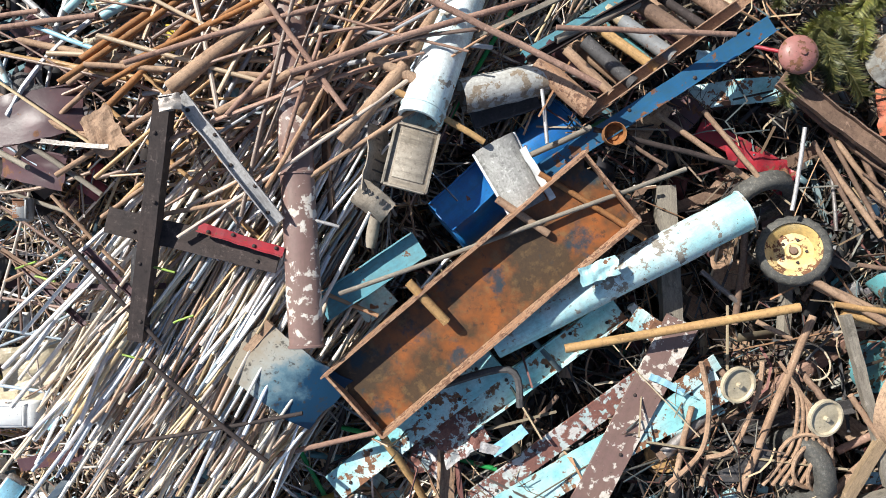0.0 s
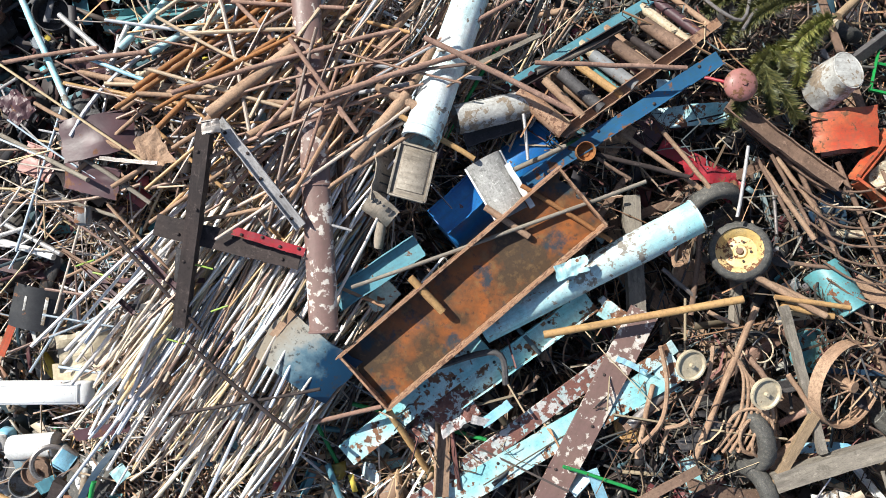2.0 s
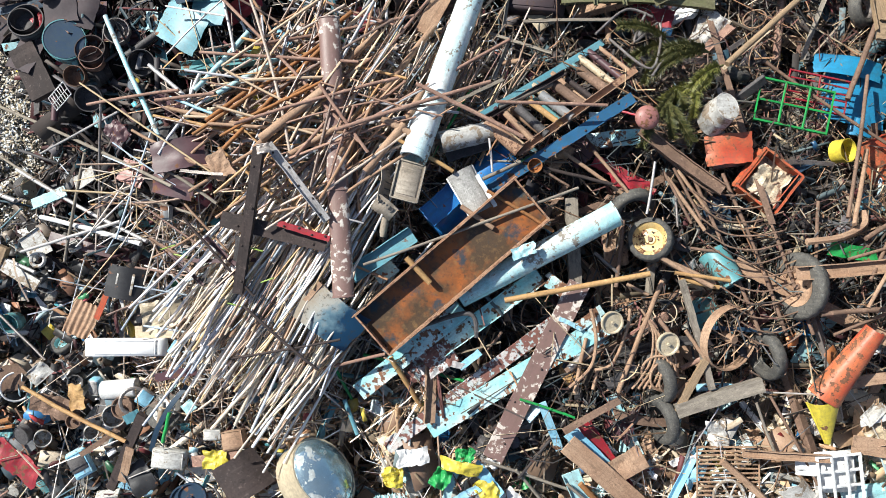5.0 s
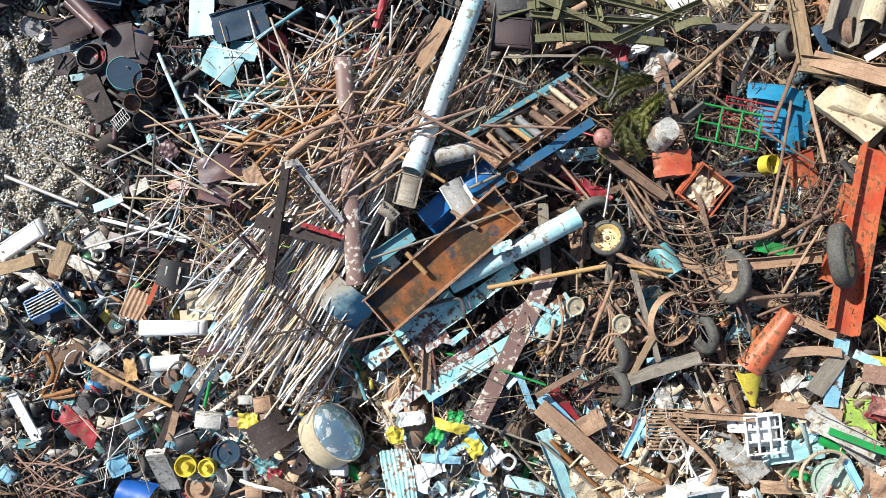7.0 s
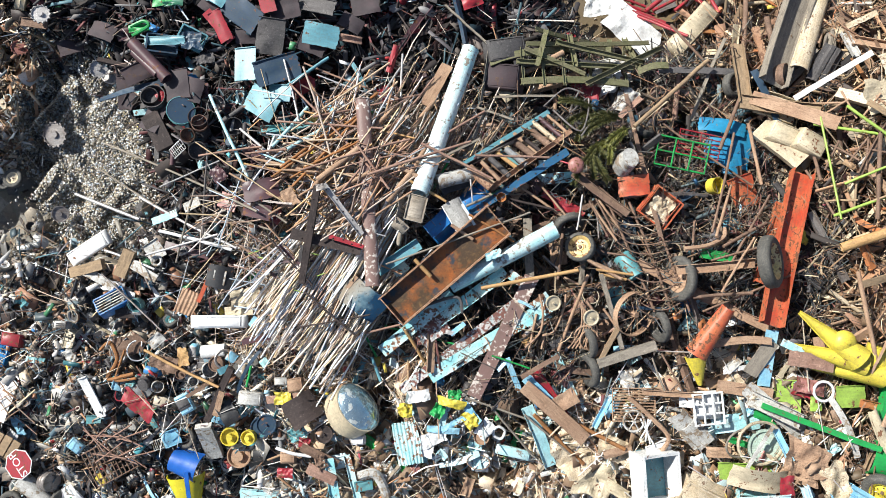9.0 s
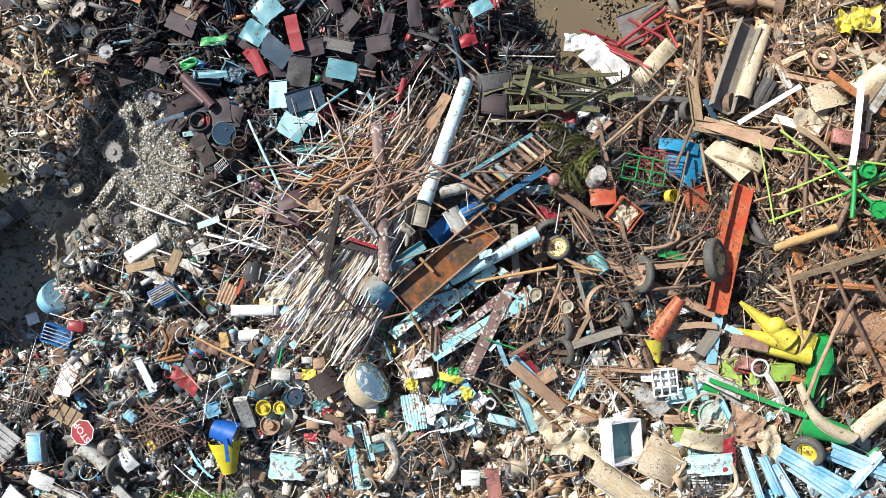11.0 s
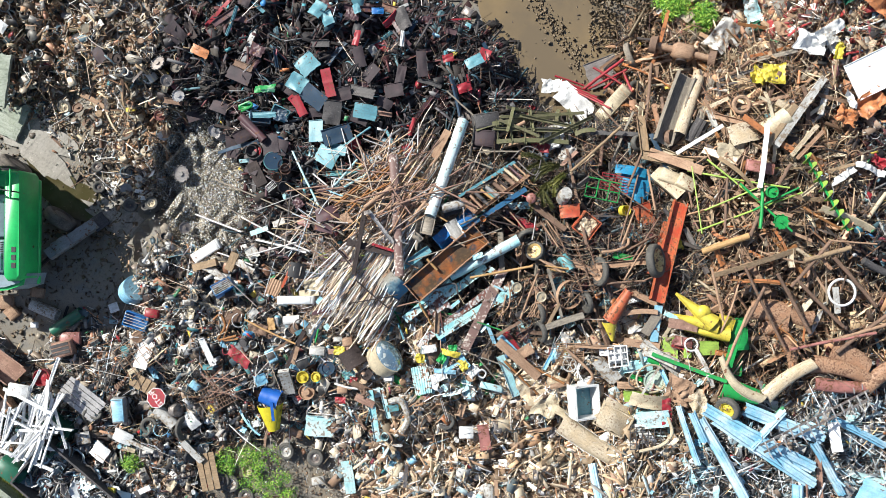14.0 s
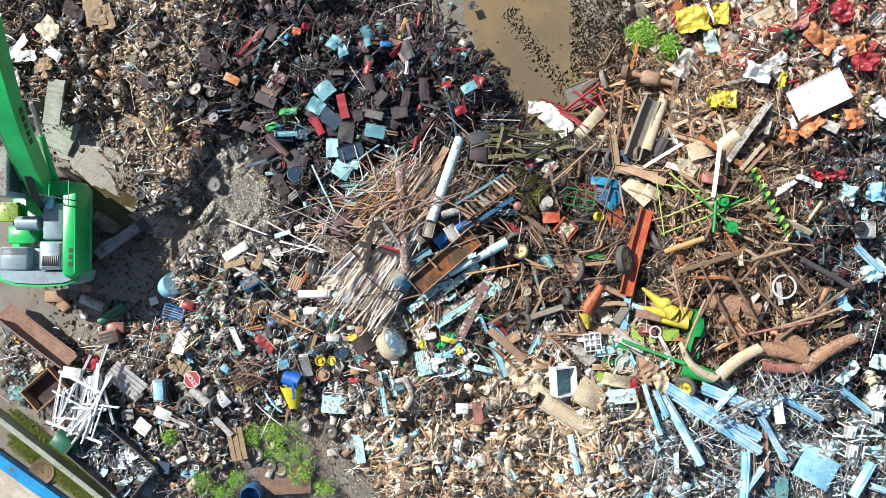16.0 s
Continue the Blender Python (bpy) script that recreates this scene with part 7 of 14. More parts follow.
bar('flat', (1.71, -1.05, 2.86), (2, -1.19, 2.83), 0.056, 0.028, 0.015, SKYBLUE, 'torn piece of pale blue tin strip', name='tin_strip', group='blue tin strips', twist=15)
bar('flat', (-0.67, -0.55, 2.88), (-0.43, -0.36, 2.93), 0.185, 0.093, 0.015, CYAN, 'torn piece of pale blue tin strip', name='tin_strip', group='blue tin strips', twist=15)
crumpled((0.15, -1.59, 2.64), 0.435, 0.338, 0.1, 30, RUST_FLAKED, 'crushed rusty white tin can', seed=6, name='crushed_can')
crumpled((-0.12, -1.76, 2.54), 0.294, 0.392, 0.1, -20, RUST_FLAKED, 'torn rusty white tin', seed=7, name='torn_tin')
rod((-1.34, -1.35, 2.24), (-0.92, -1.16, 2.5), 0.012, RUST, 'thin rod low in the heap under boards', group='low rods')
rod((-0.82, -1.85, 2.17), (-0.47, -1.29, 2.53), 0.014, RUST_DARK, 'thin rod low in the heap under boards', group='low rods')
rod((-0.48, -2.15, 2.13), (0.15, -1.62, 2.53), 0.016, RUST_TAN, 'thin rod low in the heap under boards', group='low rods')
rod((0.28, -2.45, 2.13), (0.4, -1.95, 2.46), 0.018, STEEL, 'thin rod low in the heap under boards', group='low rods')
rod((0.62, -1.73, 2.43), (0.97, -1.25, 2.69), 0.02, RUST, 'thin rod low in the heap under boards', group='low rods')
rod((-1.19, -2.07, 2.11), (-0.45, -1.66, 2.42), 0.012, RUST_DARK, 'thin rod low in the heap under boards', group='low rods')
rod((-0.43, -2.42, 2.08), (-0.21, -1.95, 2.36), 0.014, RUST_TAN, 'thin rod low in the heap under boards', group='low rods')
rod((-0.05, -1.69, 2.33), (0.39, -1.25, 2.66), 0.016, STEEL, 'thin rod low in the heap under boards', group='low rods')
rod((0.58, -2.2, 2.25), (0.72, -1.36, 2.67), 0.018, RUST, 'thin rod low in the heap under boards', group='low rods')
rod((-1.14, -2.38, 2.07), (-0.84, -1.95, 2.3), 0.021, RUST_DARK, 'thin rod low in the heap under boards', group='low rods')
rod((-0.75, -1.64, 2.24), (-0.2, -1.26, 2.58), 0.012, RUST_TAN, 'thin rod low in the heap under boards', group='low rods')
rod((-0.14, -2.18, 2.15), (0.16, -1.35, 2.61), 0.014, STEEL, 'thin rod low in the heap under boards', group='low rods')
rod((0.35, -2.28, 2.19), (0.65, -1.87, 2.54), 0.016, RUST, 'thin rod low in the heap under boards', group='low rods')
rod((-1.45, -1.57, 2.19), (-0.82, -1.29, 2.47), 0.018, RUST_DARK, 'thin rod low in the heap under boards', group='low rods')
rod((-0.87, -2.14, 2.11), (-0.42, -1.36, 2.52), 0.02, RUST_TAN, 'thin rod low in the heap under boards', group='low rods')
rod((-0.34, -2.24, 2.12), (0.04, -1.89, 2.42), 0.012, STEEL, 'thin rod low in the heap under boards', group='low rods')

# west side of the heap
case((-4.31, -1.54, 2.02), (1.22, 0.27, 0.1), 0, WHITE_CLEAN, 'bright white sheet-metal lamp housing on scrap', name='white_housing', lid=WHITE_CLEAN)
case((-7.31, -0.03, 1.31), (1.063, 0.344, 0.12), 32, WHITE, 'long white sheet-metal box casing, dirty edge', name='white_casing', lid=WHITE, tilt=-6)
sheet((-3.59, 3.53, 2.82), 0.432, 0.667, 3, SHEETBLUE, 'flat pale blue painted sheet on dark scrap', name='blue_sheet', crumple=0.01)
sheet((-3.26, 2.77, 2.84), 0.702, 0.522, -32, SHEETBLUE, 'pale blue painted sheet with a folded edge', name='blue_sheet', bend=0.04)
sheet((-2.91, 2.95, 2.86), 0.467, 0.341, -4, SHEETBLUE, 'speckled pale blue sheet offcut', name='blue_sheet', crumple=0.02)
sheet((-2.95, 3.41, 2.88), 0.878, 0.502, 18, NAVY, 'dark blue-grey sheet-metal panel lying flat', name='dark_sheet', crumple=0.02, tilt=8)
sheet((-2.13, 4.12, 2.73), 0.703, 0.462, -10, SHEETBLUE, 'pale blue painted sheet, torn corner', name='blue_sheet', crumple=0.05, cut=0.2)
sheet((-3.68, 4.56, 2.75), 0.768, 0.505, -38, NAVY, 'dark grey painted sheet lying on scrap', name='dark_sheet')
sheet((-3.13, 4.1, 2.71), 0.528, 0.726, -6, STEEL_DARK, 'dark grey sheet-metal panel', name='dark_sheet', tilt=10)
bar('flat', (-4.38, 4.58, 2.75), (-3.89, 4.02, 2.7), 0.198, 0.099, 0.02, RED, 'crimson painted strip of metal', name='red_strip')
sheet((-3.87, 5.53, 2.75), 0.631, 0.549, 40, SHEETBLUE, 'pale blue sheet folded down the middle', name='blue_sheet', bend=0.05)
sheet((-4.18, 4.99, 2.72), 0.55, 0.522, -30, SHEETBLUE, 'pale blue torn sheet', name='blue_sheet', crumple=0.06)
bar('flat', (-3.34, 5.4, 2.75), (-3.14, 4.57, 2.72), 0.302, 0.151, 0.02, RED, 'orange-red perforated metal strip', name='red_strip')
sheet((-4.1, 4.29, 2.75), 0.274, 0.631, 25, RED, 'crimson painted cover plate', name='red_tin_sheet', bend=0.03)
sheet((-2.25, 4.73, 2.66), 0.827, 0.303, -15, STEEL_DARK, 'dark sheet offcut lying in the scrap heap', name='dark_sheet')
crumpled((-5.16, 4.82, 2.69), 0.605, 0.193, 0.05, 5, GREEN, 'crumpled green tin strip', seed=8)
bent(((-5.9, 4.31, 2.66), (-5.63, 4.4, 2.72), (-5.52, 4.3, 2.73), (-5.86, 4.13, 2.66)), 0.034, GREEN, 'thin bright green wire bracket')
sheet((-5.22, 4.03, 2.69), 0.826, 0.165, 0, SHEETBLUE, 'narrow blue metal strip', name='blue_strip')
crumpled((-4.69, 4.03, 2.7), 0.385, 0.33, 0.06, 0, NAVY, 'crumpled blue tin piece', seed=9)
pipe((-5.85, 3.99, 2.69), (-5.14, 3.26, 2.74), 0.124, MAROON, 'pinkish-brown rusty pipe on dark plates', name='rusty_pipe')
bar('box', (-5.61, 2.62, 2.42), (-5.25, 1.94, 2.46), 0.363, 0.12, 0.012, RUST_DARK, 'dark purple-brown steel block', name='steel_block')
sheet((-5.51, 2.61, 2.42), 0.419, 0.698, -20, MAROON_DEEP, 'dark purple-brown cut steel plate', name='steel_plate', group='dark cut plates', tilt=-15, roll=-12, bend=0.0, thick=0.015)
sheet((-4.99, 3.17, 2.62), 0.497, 0.608, 10, MAROON_DEEP, 'dark purple-brown cut steel plate', name='steel_plate', group='dark cut plates', tilt=-8, roll=-7, bend=0.02, thick=0.015)
sheet((-4.68, 3.07, 2.63), 0.414, 0.469, -15, MAROON_DEEP, 'dark purple-brown cut steel plate', name='steel_plate', group='dark cut plates', tilt=-1, roll=-2, bend=0.04, thick=0.015)
sheet((-6.4, 3.25, 1.59), 0.437, 0.728, 5, MAROON_DEEP, 'dark purple-brown cut steel plate', name='steel_plate', group='dark cut plates', tilt=6, roll=3, bend=0.0, thick=0.015)
sheet((-5.88, 3.47, 2.38), 0.56, 0.364, 30, MAROON_DEEP, 'dark purple-brown cut steel plate', name='steel_plate', group='dark cut plates', tilt=13, roll=8, bend=0.02, thick=0.015)
sheet((-6.65, 4.35, 2.23), 0.564, 0.338, -20, MAROON_DEEP, 'dark purple-brown cut steel plate', name='steel_plate', group='dark cut plates', tilt=-10, roll=-11, bend=0.04, thick=0.015)
sheet((-6.16, 2.93, 1.76), 0.289, 0.578, 60, MAROON_DEEP, 'dark purple-brown cut steel plate', name='steel_plate', group='dark cut plates', tilt=-3, roll=-6, bend=0.0, thick=0.015)
sheet((-4.34, 4.74, 2.62), 0.414, 0.304, -35, MAROON_DEEP, 'dark purple-brown cut steel plate', name='steel_plate', group='dark cut plates', tilt=4, roll=-1, bend=0.02, thick=0.015)
sheet((-2.32, 3.97, 2.62), 0.387, 0.553, 70, MAROON_DEEP, 'dark purple-brown cut steel plate', name='steel_plate', group='dark cut plates', tilt=11, roll=4, bend=0.04, thick=0.015)
sheet((-2.88, 4.67, 2.62), 0.636, 0.414, 10, MAROON_DEEP, 'dark purple-brown cut steel plate', name='steel_plate', group='dark cut plates', tilt=-12, roll=9, bend=0.0, thick=0.015)
sheet((-2, 5.33, 2.5), 0.556, 0.361, 50, MAROON_DEEP, 'dark purple-brown cut steel plate', name='steel_plate', group='dark cut plates', tilt=-5, roll=-10, bend=0.02, thick=0.015)
sheet((-1.58, 4.43, 2.46), 0.474, 0.306, -30, MAROON_DEEP, 'dark purple-brown cut steel plate', name='steel_plate', group='dark cut plates', tilt=2, roll=-5, bend=0.04, thick=0.015)
sheet((-7.55, 4.17, 1.75), 0.491, 0.318, 20, MAROON_DEEP, 'dark purple-brown cut steel plate', name='steel_plate', group='dark cut plates', tilt=9, roll=0, bend=0.0, thick=0.015)
sheet((-5.97, 5.25, 2.54), 0.832, 0.388, -25, MAROON_DEEP, 'dark purple-brown cut steel plate', name='steel_plate', group='dark cut plates', tilt=-14, roll=5, bend=0.02, thick=0.015)
sheet((-2.34, 5.8, 2.55), 0.333, 0.61, 12, MAROON_DEEP, 'dark purple-brown cut steel plate', name='steel_plate', group='dark cut plates', tilt=-7, roll=10, bend=0.04, thick=0.015)
sheet((-1.11, 5.32, 2.28), 0.281, 0.647, -10, MAROON_DEEP, 'dark purple-brown cut steel plate', name='steel_plate', group='dark cut plates', tilt=0, roll=-9, bend=0.0, thick=0.015)
sheet((-0.47, 5.69, 2.22), 0.31, 0.846, 4, MAROON_DEEP, 'dark purple-brown cut steel plate', name='steel_plate', group='dark cut plates', tilt=7, roll=-4, bend=0.02, thick=0.015)
disc((-8.44, 5.63, 2.44), 0.251, 0.05, STEEL, 'toothed metal gear wheel lying on small scrap', teeth=14, name='gear_wheel', group='gear wheels', tilt=-20, roll=-20, hole=0.25)
disc((-8.21, 5.12, 2.4), 0.182, 0.05, STEEL, 'toothed metal gear wheel lying on small scrap', teeth=0, name='gear_wheel', group='gear wheels', tilt=21, roll=7, hole=0.25)
disc((-7.9, 4.68, 2.25), 0.197, 0.05, STEEL_PALE, 'toothed metal gear wheel lying on small scrap', teeth=14, name='gear_wheel', group='gear wheels', tilt=12, roll=-6, hole=0.25)
disc((-6.84, 3.66, 1.36), 0.221, 0.05, STEEL_PALE, 'toothed metal gear wheel lying on small scrap', teeth=0, name='gear_wheel', group='gear wheels', tilt=3, roll=-19, hole=0.25)
disc((-8.21, 2.44, 1.05), 0.284, 0.05, STEEL, 'toothed metal gear wheel lying on small scrap', teeth=14, name='gear_wheel', group='gear wheels', tilt=-6, roll=8, hole=0.25)
disc((-8.71, 3.75, 1.12), 0.194, 0.05, RUST_TAN, 'toothed metal gear wheel lying on small scrap', teeth=0, name='gear_wheel', group='gear wheels', tilt=-15, roll=-5, hole=0.25)
disc((-8.77, 4.2, 1.47), 0.176, 0.05, PINKISH, 'toothed metal gear wheel lying on small scrap', teeth=14, name='gear_wheel', group='gear wheels', tilt=26, roll=-18, hole=0.25)
disc((-8.09, 0.71, 1.05), 0.18, 0.05, STEEL, 'toothed metal gear wheel lying on small scrap', teeth=0, name='gear_wheel', group='gear wheels', tilt=17, roll=9, hole=0.25)
disc((-7.91, 5.49, 2.44), 0.153, 0.05, WOOD_GREY, 'toothed metal gear wheel lying on small scrap', teeth=14, name='gear_wheel', group='gear wheels', tilt=8, roll=-4, hole=0.25)
disc((-11.94, 4.69, 0.27), 0.171, 0.05, RUST, 'toothed metal gear wheel lying on small scrap', teeth=0, name='gear_wheel', group='gear wheels', tilt=-1, roll=-17, hole=0.25)
disc((-9.7, 5.79, 2.41), 0.168, 0.05, RUST_DARK, 'toothed metal gear wheel lying on small scrap', teeth=14, name='gear_wheel', group='gear wheels', tilt=-10, roll=10, hole=0.25)
wheel((-9.23, 1.5, 0.89), 0.211, 0.1, CREAM, 'small wheel rim lying on wet mud', tilt=0, roll=-10, name='small_wheel')
wheel((-9.97, 1.44, 0.76), 0.228, 0.1, STEEL_DARK, 'small wheel rim lying on wet mud', tilt=8, roll=-10, name='small_wheel')
wheel((-11.26, 2.08, 0.18), 0.203, 0.1, STEEL_DARK, 'small wheel rim lying on wet mud', tilt=16, roll=-10, name='small_wheel')
wheel((-9.42, 1.4, 0.88), 0.151, 0.1, STEEL_DARK, 'small wheel rim lying on wet mud', tilt=0, roll=-10, name='small_wheel')
wheel((-11.33, 2.76, 0.15), 0.188, 0.1, STEEL, 'small wheel rim lying on wet mud', tilt=8, roll=-10, name='small_wheel')
wheel((-9.39, 5.34, 2.24), 0.183, 0.1, STEEL, 'small steel wheel in a scrap heap', tilt=16, roll=-10, name='small_wheel')
drum((-5.97, 2.76, 1.82), 0.195, 0.16, RUST_DARK, 'brown rusty drum end with a rolled rim', open_top=True, ribs=1, tilt=-15, roll=-13, name='brake_drum', group='brake drums', lid=BLUE)
drum((-4.89, 2.62, 2.5), 0.222, 0.16, NAVY, 'dark drum with a blue cap', open_top=False, ribs=1, tilt=14, roll=4, name='brake_drum', group='brake drums', lid=SHEETBLUE)
drum((-4.56, 2.4, 2.54), 0.157, 0.16, RUST_RED, 'dark red-brown hub drum', open_top=True, ribs=1, tilt=13, roll=-5, name='brake_drum', group='brake drums', lid=BLUE)
drum((-4.58, 1.89, 2.57), 0.175, 0.16, STEEL_DARK, 'dark brake drum lying in the scrap heap', open_top=True, ribs=1, tilt=12, roll=12, name='brake_drum', group='brake drums', lid=BLUE)
drum((-3.86, 2.34, 2.6), 0.174, 0.16, STEEL_DARK, 'dark brake drum lying in the scrap heap', open_top=True, ribs=1, tilt=11, roll=3, name='brake_drum', group='brake drums', lid=BLUE)
drum((-5.62, 2.98, 2.31), 0.159, 0.16, STEEL_DARK, 'dark brake drum lying in the scrap heap', open_top=True, ribs=1, tilt=10, roll=-6, name='brake_drum', group='brake drums', lid=BLUE)
drum((-4.79, 2.2, 2.52), 0.138, 0.16, RUST, 'brown pulley lying in the scrap heap', open_top=True, ribs=1, tilt=9, roll=11, name='brake_drum', group='brake drums', lid=BLUE)
drum((-4.21, 2.78, 2.54), 0.166, 0.16, STEEL, 'grey pulley wheel lying in the scrap heap', open_top=True, ribs=1, tilt=8, roll=2, name='brake_drum', group='brake drums', lid=BLUE)
disc((-7, 3.72, 1.63), 0.198, 0.07, STEEL_PALE, 'bright toothed metal gear on a dark drum', teeth=12, name='gear_wheel', group='gear wheels', tilt=20)
pipe((-5.83, 3.81, 2.67), (-5.32, 3.34, 2.77), 0.082, MAROON, 'pinkish-brown rusty pipe on dark plates', name='rusty_pipe')
drum((-6.24, 0.79, 1.24), 0.163, 0.2, STEEL_DARK, 'black motor housing with a pale cap', tilt=60, yaw=0, ribs=2, name='motor', cat='motor', lid=CREAM)
rack((-4.96, 1.9, 2.66), 0.365, 0.201, 6, 1, 0.006, WHITE, 'small white wire rack standing on scrap', yaw=35, tilt=-25)
rod((-4.28, 2.93, 2.82), (-3.45, 1.3, 3.13), 0.032, CYAN_WHITE, 'pale thin metal rod lying on the heap', group='pale rods')
rod((-3.65, 2.25, 2.94), (-3.1, 1.79, 3.11), 0.028, STEEL_PALE, 'pale thin metal rod lying on the heap', group='pale rods')
rod((-2.82, 3.6, 2.87), (-2.49, 2.37, 3.1), 0.021, STEEL_PALE, 'pale thin metal rod lying on the heap', group='pale rods')
rod((-2.69, 1.83, 3.15), (-1.86, 2.32, 3.12), 0.035, CYAN_CLEAN, 'pale thin metal rod lying on the heap', group='pale rods')
rod((-2.99, 1.88, 3.12), (-2.33, 2.66, 3.01), 0.035, CYAN_CLEAN, 'pale thin metal rod lying on the heap', group='pale rods')
rod((-2.74, 3.07, 2.98), (-1.95, 3.63, 2.91), 0.032, SHEETBLUE, 'pale thin metal rod lying on the heap', group='pale rods')
rod((-3.09, 1.66, 3.13), (-2.94, 2.11, 3.06), 0.028, STEEL_PALE, 'pale thin metal rod lying on the heap', group='pale rods')
rod((-7.69, 1.13, 1.2), (-6.1, 0.56, 1.69), 0.036, STEEL_PALE, 'pale thin metal rod lying on the heap', group='pale rods')
rod((-6.12, 1.03, 1.63), (-3.8, -0.05, 2.59), 0.027, STEEL_PALE, 'pale thin metal rod lying on the heap', group='pale rods')
rod((-5.56, 0.31, 2), (-3.92, -0.08, 2.51), 0.034, WHITE, 'pale thin metal rod lying on the heap', group='pale rods')
rod((-6.86, -0.09, 1.61), (-5.68, -0.48, 1.93), 0.027, STEEL_PALE, 'pale thin metal rod lying on the heap', group='pale rods')
rod((-4.28, 1.83, 2.93), (-4.61, 0, 2.19), 0.018, STEEL, 'pale thin metal rod lying on the heap', group='pale rods')
rod((-6.96, 2.19, 1.42), (-3.25, 0.64, 3.2), 0.023, WOOD_GREY, 'pale thin metal rod lying on the heap', group='pale rods')
rod((-5.54, 1.21, 2.05), (-4.03, 1.63, 2.99), 0.015, STEEL_PALE, 'pale thin metal rod lying on the heap', group='pale rods')
rod((-5.86, -0.19, 1.97), (-4.22, 0.23, 2.46), 0.023, STEEL_PALE, 'pale thin metal rod lying on the heap', group='pale rods')
rod((-4.6, 1.13, 2.7), (-5.2, -0.33, 2.03), 0.022, WOOD_GREY, 'pale thin metal rod lying on the heap', group='pale rods')
rod((-5.58, -1.75, 1.82), (-6.91, -0.58, 1.65), 0.02, STEEL, 'pale thin metal rod lying on the heap', group='pale rods')
rod((-4.84, 0.39, 2.11), (-7.17, 1.67, 1.21), 0.02, WOOD_GREY, 'pale thin metal rod lying on the heap', group='pale rods')
rod((-3.37, 1.66, 3.1), (-2.19, 1.38, 3.23), 0.028, RUST_TAN, 'rusty rod lying on the heap', group='rusty rods')
rod((-4.43, 1.72, 3), (-3.17, 1.87, 3.18), 0.021, RUST_RED, 'rusty rod lying on the heap', group='rusty rods')
rod((-2.92, 2.36, 3.15), (-0.87, 2.2, 3.29), 0.021, RUST_RED, 'rusty rod lying on the heap', group='rusty rods')
rod((-2.67, 3.09, 3.08), (-0.85, 1.18, 3.43), 0.021, RUST_RED, 'rusty rod lying on the heap', group='rusty rods')
rod((-2.18, 2.42, 3.27), (-0.2, 2.93, 2.82), 0.021, RUST_RED, 'rusty rod lying on the heap', group='rusty rods')
rod((-1.62, 1, 3.46), (0.07, 3.28, 2.69), 0.021, RUST_RED, 'rusty rod lying on the heap', group='rusty rods')
rod((-1.02, 1.25, 3.49), (1.06, 2.6, 2.85), 0.024, RUST_RED, 'rusty rod lying on the heap', group='rusty rods')
rod((-1.12, 1.02, 3.33), (0.07, 2.82, 2.71), 0.043, RUST_TAN, 'rusty rod lying on the heap', group='rusty rods')
rod((-2.16, 1.1, 3.35), (-0.64, 2.65, 3.02), 0.042, RUST_TAN, 'rusty rod lying on the heap', group='rusty rods')
rod((-2.79, 1.46, 3.29), (-1, 2.94, 2.95), 0.028, RUST_ORANGE, 'rusty rod lying on the heap', group='rusty rods')
rod((-2.95, 1.28, 3.31), (-1.15, 2.62, 3.14), 0.024, RUST_ORANGE, 'rusty rod lying on the heap', group='rusty rods')
rod((-2.56, 1.1, 3.32), (-1.32, 2.43, 3.2), 0.028, RUST_ORANGE, 'rusty rod lying on the heap', group='rusty rods')
rod((-0.6, 3.55, 2.42), (-1.01, 2.79, 2.83), 0.022, STEEL_PALE, 'pale thin metal rod lying on the heap', group='pale rods')
rod((-0.55, 3.81, 2.47), (-0.56, 2.8, 2.79), 0.022, STEEL_PALE, 'pale thin metal rod lying on the heap', group='pale rods')
bar('flat', (-0.08, 2.76, 2.57), (0.34, 3.63, 2.32), 0.241, 0.121, 0.02, RUST_TAN, 'tan flat bar with a row of holes', name='perforated_bar')
bar('angle', (-5.79, 0.5, 1.83), (-5.2, 0.68, 2.04), 0.155, 0.05, 0.012, CYAN_WHITE, 'pale blue angle bracket', name='angle_bracket')
sheet((-6, 0.69, 1.6), 0.059, 0.059, 0, CYAN, 'chip of blue tin', name='tin_chip')
bar('flat', (-5.01, 0.77, 2.11), (-4.59, 0.91, 2.44), 0.188, 0.094, 0.03, WHITE_OLD, 'pale grey flat offcut')
bar('box', (-6.47, -0.63, 1.78), (-6.24, -0.09, 1.81), 0.254, 0.12, 0.012, WOOD, 'tan wooden block with grey end', name='wooden_block', cat='block')
bar('box', (-7.72, -0.57, 1.31), (-6.89, -0.37, 1.61), 0.22, 0.12, 0.012, WOOD, 'tan wooden beam end', name='wooden_beam', cat='beam')
bar('flat', (-6.34, -0.29, 1.79), (-5.66, -0.68, 1.88), 0.175, 0.088, 0.04, WHITE_OLD, 'pale strip with a rusty end')
grate((-6.71, -1.24, 1.42), 0.622, 0.361, 0.3, 5, BLUE, 'blue plastic crate with white slats, tipped up', yaw=30, tilt=12, roll=-18, inner=BLACK)
sheet((-5.73, -0.09, 1.83), 0.389, 0.389, 30, WHITE_OLD, 'grey-white bent tin plate', name='tin_plate')
hoop((-5.66, -0.3, 1.89), 0.097, 0.029, WHITE_OLD, 'small white ring fitting', name='ring_fitting')
case((-5.08, -0.11, 1.96), (0.212, 0.154, 0.06), 25, WHITE_OLD, 'small white socket box', name='socket_box', slots=1)
sheet((-5.02, -1.16, 1.87), 0.446, 0.505, -20, RUST_TAN, 'brown corrugated tin piece, broken edge', ridges=5, name='corrugated_tin', cut=0.3)
